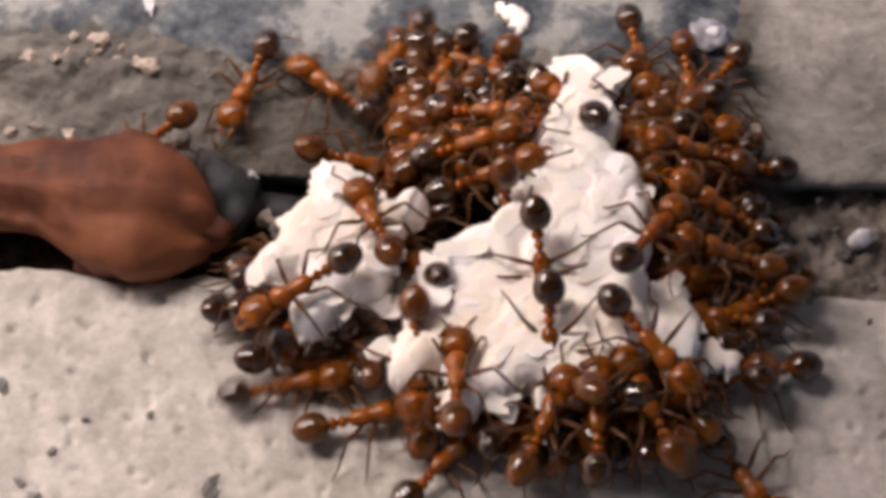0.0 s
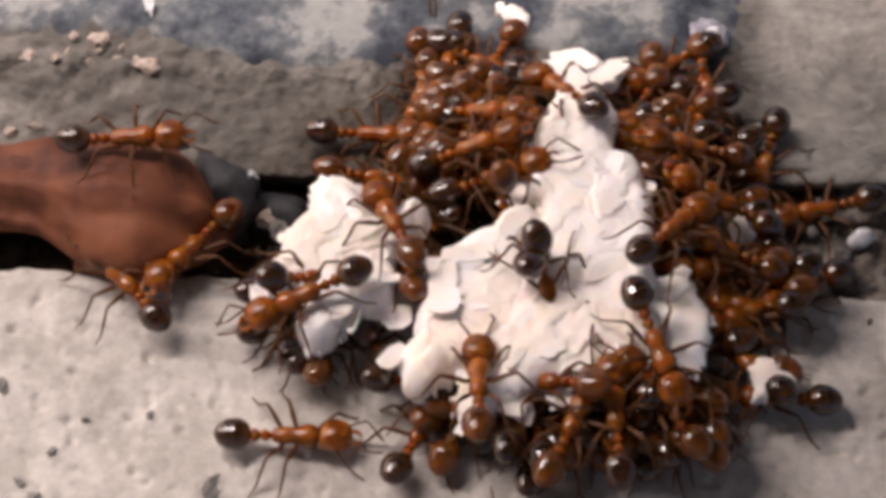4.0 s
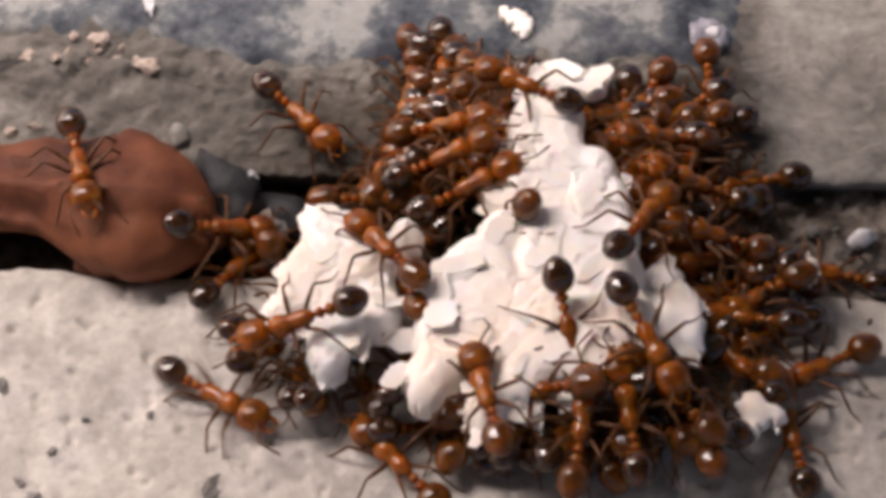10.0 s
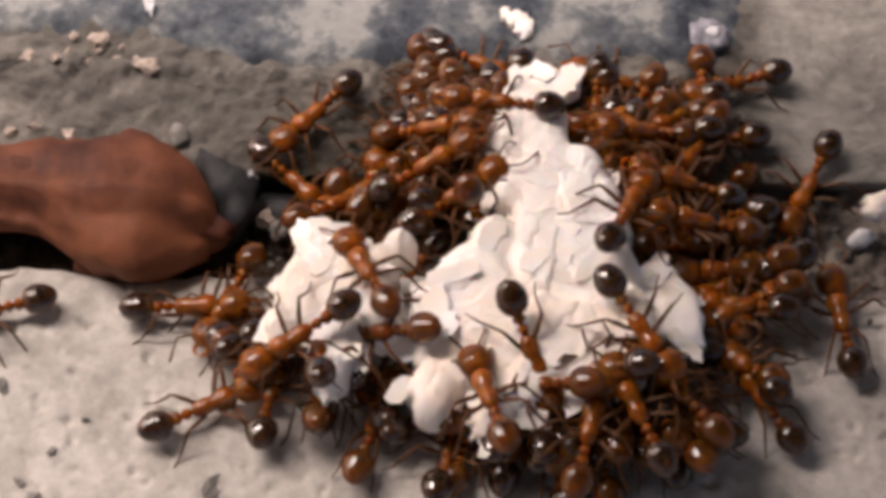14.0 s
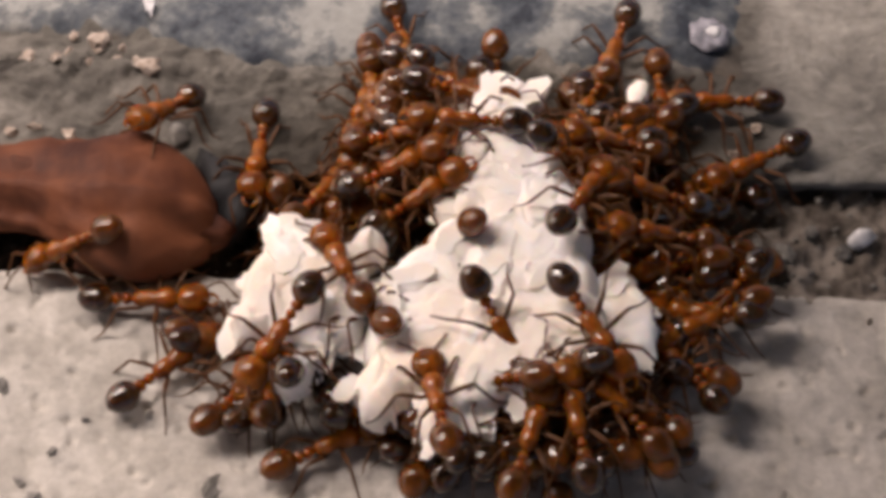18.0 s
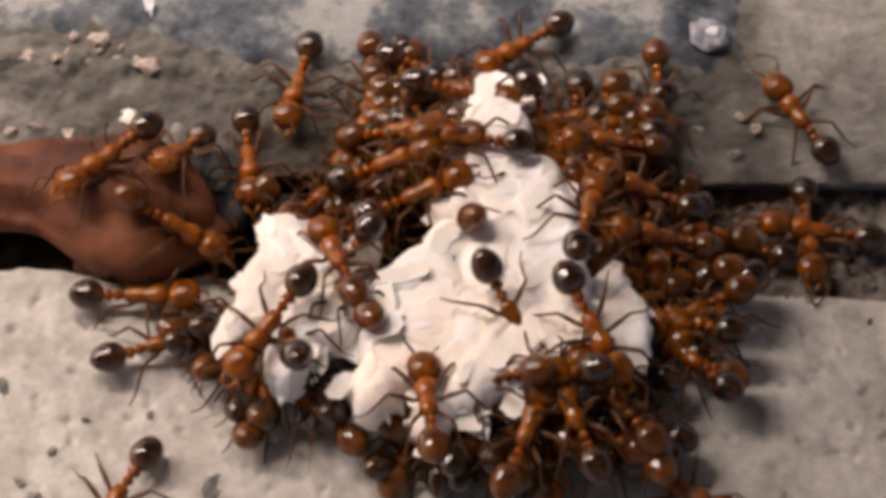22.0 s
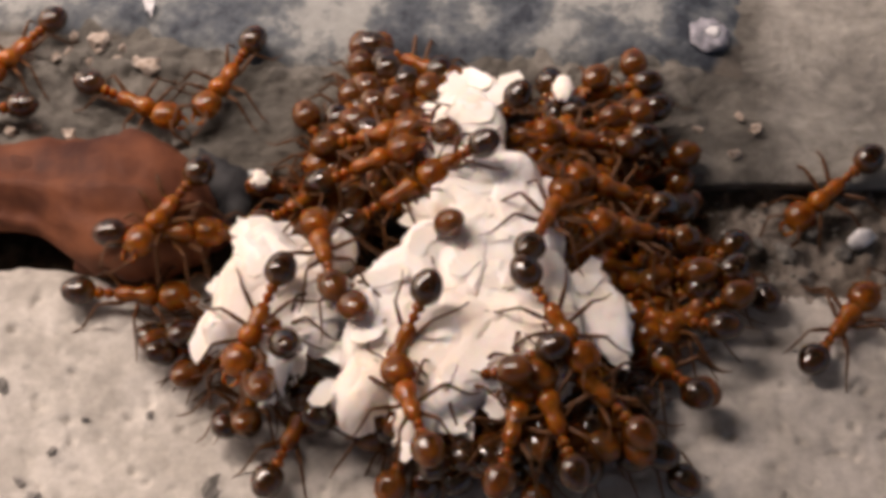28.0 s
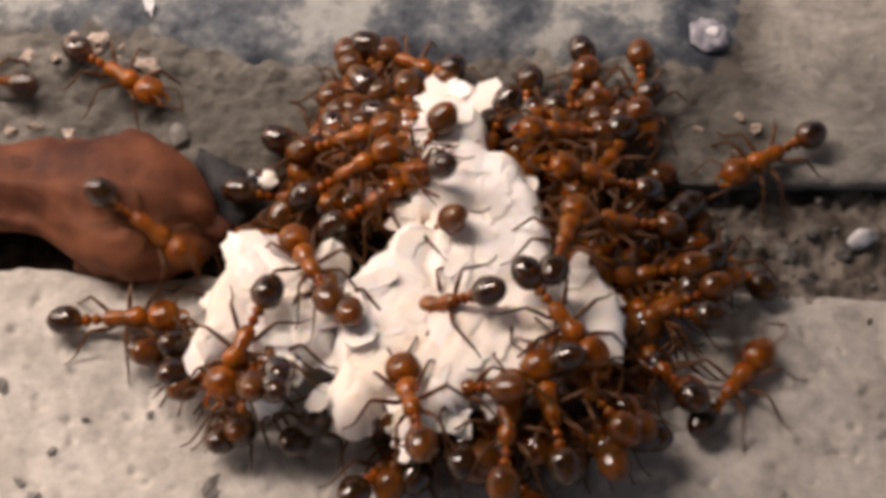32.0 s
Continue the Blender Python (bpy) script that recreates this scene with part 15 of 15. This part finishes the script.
    crawl(142, [(0, 0.48, -6.32, 0.45, 57, -13, 4), (3, 0.71, -6.68, 0.45, 70, -12, 2), (6, 1.17, -6.59, 0.45, 63, -15, 3), (9, 1.18, -6.7, 0.45, 61, -9, -2), (12, 1.21, -6.83, 0.45, 78, -15, 1), (14, 1.15, -7.41, 0.45, 67, -19, -2), (17, -0.16, -7.24, 0.45, 71, -16, 2), (20, -0.79, -7.53, 0.45, 79, -17, 0), (23, -0.63, -7.48, 0.45, 65, -20, -3), (25, -0.58, -7.6, 0.45, 80, -14, 3), (28, -1, -7.66, 0.45, 74, -16, -7), (30, -1.22, -7.62, 0.45, 58, -14, -6), (32, -1.24, -7.67, 0.45, 80, -11, -7)])
    crawl(143, [(0, 2.56, -6.31, 0.8, 79, -9, 7), (3, 2.75, -6.32, 0.8, 76, -14, 0), (6, 3.15, -6.34, 0.8, 91, -14, 5), (9, 3.03, -6.19, 0.8, 86, -17, 4), (12, 3.03, -6.27, 0.8, 105, -10, 6), (14, 2.92, -6.44, 0.8, 95, -12, 2), (17, 1.43, -6.79, 0.8, 99, -13, -4), (20, 0.94, -6.86, 0.8, 80, -16, 7), (23, 1.04, -6.53, 0.8, 107, -10, 4), (25, 1.08, -6.91, 0.8, 94, -14, -4), (28, 0.35, -6.64, 0.8, 89, -8, 7), (30, 0.68, -7, 0.8, 92, -16, -6), (32, 0.35, -7.01, 0.8, 112, -15, 1)])
    crawl(144, [(0, 3.13, -6.41, 0.35, 86, -10, -5), (3, 3.7, -6.21, 0.35, 86, -11, 6), (6, 4.05, -6.16, 0.35, 102, -12, 8), (9, 3.77, -6.54, 0.35, 89, -18, 0), (12, 4.3, -6.53, 0.35, 111, -17, 7), (14, 4.25, -6.42, 0.35, 98, -15, 4), (17, 2.66, -6.65, 0.35, 94, -19, -2), (20, 2.12, -6.71, 0.35, 107, -13, -3), (23, 2.42, -6.48, 0.35, 95, -19, -8), (25, 2.23, -6.56, 0.35, 108, -17, 8), (28, 1.62, -6.89, 0.35, 109, -17, -1), (30, 1.67, -6.84, 0.35, 112, -20, 7), (32, 1.71, -6.83, 0.35, 107, -17, 7)])
    crawl(145, [(0, 5.09, -6.44, 0.45, 102, -13, 6), (3, 5.58, -6.4, 0.45, 98, -14, 8), (6, 5.73, -6.1, 0.45, 109, -14, -3), (9, 5.74, -5.93, 0.45, 107, -19, -4), (12, 5.63, -5.86, 0.45, 132, -9, 5), (14, 5.65, -5.71, 0.45, 114, -9, -8), (17, 4.07, -6.31, 0.45, 115, -12, -3), (20, 3.57, -6.21, 0.45, 122, -19, -1), (23, 3.76, -6.24, 0.45, 119, -12, 0), (25, 3.94, -6.16, 0.45, 119, -20, 6), (28, 3.08, -6.42, 0.45, 117, -18, -5), (30, 3.26, -5.91, 0.45, 115, -12, 2), (32, 2.75, -6, 0.45, 111, -12, 3)])
    crawl(146, [(0, 5.99, -5.8, 0.8, 110, -15, -6), (3, 5.96, -6.01, 0.8, 99, -19, -2), (6, 6.75, -5.74, 0.8, 123, -16, 0), (9, 6.62, -5.42, 0.8, 108, -19, 1), (12, 6.75, -5.11, 0.8, 126, -9, -4), (14, 6.53, -5.18, 0.8, 132, -18, -4), (17, 4.86, -5.8, 0.8, 134, -11, 1), (20, 4.83, -5.74, 0.8, 109, -18, -7), (23, 4.78, -5.9, 0.8, 126, -15, 6), (25, 4.34, -5.69, 0.8, 134, -16, -6), (28, 3.86, -5.82, 0.8, 122, -17, -4), (30, 3.85, -5.53, 0.8, 130, -16, -7), (32, 3.85, -5.6, 0.8, 131, -13, -3)])
    crawl(147, [(0, 6.25, -5.58, 0.35, 134, -9, 3), (3, 6.77, -5.2, 0.35, 124, -14, -6), (6, 7.05, -4.93, 0.35, 141, -16, -1), (9, 6.93, -5.06, 0.35, 141, -17, 1), (12, 6.84, -4.71, 0.35, 146, -20, -7), (14, 6.93, -4.75, 0.35, 139, -12, 1), (17, 5.34, -4.98, 0.35, 150, -9, -2), (20, 5.33, -4.96, 0.35, 129, -12, -7), (23, 5.08, -5.26, 0.35, 132, -18, 7), (25, 5.34, -5.3, 0.35, 138, -16, -7), (28, 4.44, -5.1, 0.35, 131, -14, -7), (30, 4.63, -5.09, 0.35, 136, -9, -7), (32, 4.41, -4.8, 0.35, 147, -11, 3)])
    crawl(148, [(0, 4.27, -5.96, 0.45, 91, -11, 0), (3, 4.52, -6.32, 0.45, 103, -10, 3), (6, 4.58, -6.41, 0.45, 103, -20, 0), (9, 4.3, -7.36, 0.45, 112, -11, 0), (12, 4.59, -7.86, 0.45, 125, -16, 5), (14, 4.61, -7.85, 0.45, 107, -20, 7), (17, 3.04, -8.03, 0.45, 108, -17, 5), (20, 2.59, -8.14, 0.45, 107, -12, 2), (23, 2.95, -7.79, 0.45, 109, -19, -8), (25, 2.46, -8.01, 0.45, 121, -11, -5), (28, 2.16, -8.24, 0.45, 115, -15, -7), (30, 2.34, -8.36, 0.45, 107, -10, 1), (32, 1.91, -8.52, 0.45, 115, -15, 1)])
    crawl(149, [(0, 4.39, -6.46, 0.8, -6, -9, 7), (3, 4.74, -6.4, 0.8, 19, -19, 7), (6, 4.89, -6.09, 0.8, 0, -20, -6), (9, 4.92, -6.05, 0.8, 3, -10, 7), (12, 5.21, -6.14, 0.8, 11, -11, 6), (14, 5.07, -6.26, 0.8, 27, -11, -2), (17, 3.19, -6.4, 0.8, 7, -10, 0), (20, 3.37, -6.51, 0.8, 8, -12, 3), (23, 2.99, -6.56, 0.8, 24, -17, 2), (25, 2.9, -6.32, 0.8, 14, -12, 0), (28, 2.48, -6.55, 0.8, 30, -9, -5), (30, 2.59, -6.48, 0.8, 18, -9, -2), (32, 2.42, -6.21, 0.8, 22, -13, 1)])
    crawl(150, [(0, 1.54, -6.29, 0.35, 6, -11, 4), (3, 1.93, -6.41, 0.35, 13, -14, -4), (6, 2.44, -6.65, 0.35, 14, -9, 2), (9, 2.28, -6.5, 0.35, 14, -14, -7), (12, 2.8, -6.75, 0.35, 7, -10, 6), (14, 2.24, -6.79, 0.35, 16, -10, -3), (17, 0.95, -7.05, 0.35, -3, -14, 3), (20, 0.38, -7.18, 0.35, -2, -8, -3), (23, 0.43, -6.95, 0.35, 17, -8, 1), (25, 0.5, -7.04, 0.35, 4, -16, 0), (28, -0.26, -7.17, 0.35, 21, -12, -5), (30, -0.1, -7.45, 0.35, 15, -9, -7), (32, 0.08, -7.07, 0.35, 9, -17, -3)])


motions()
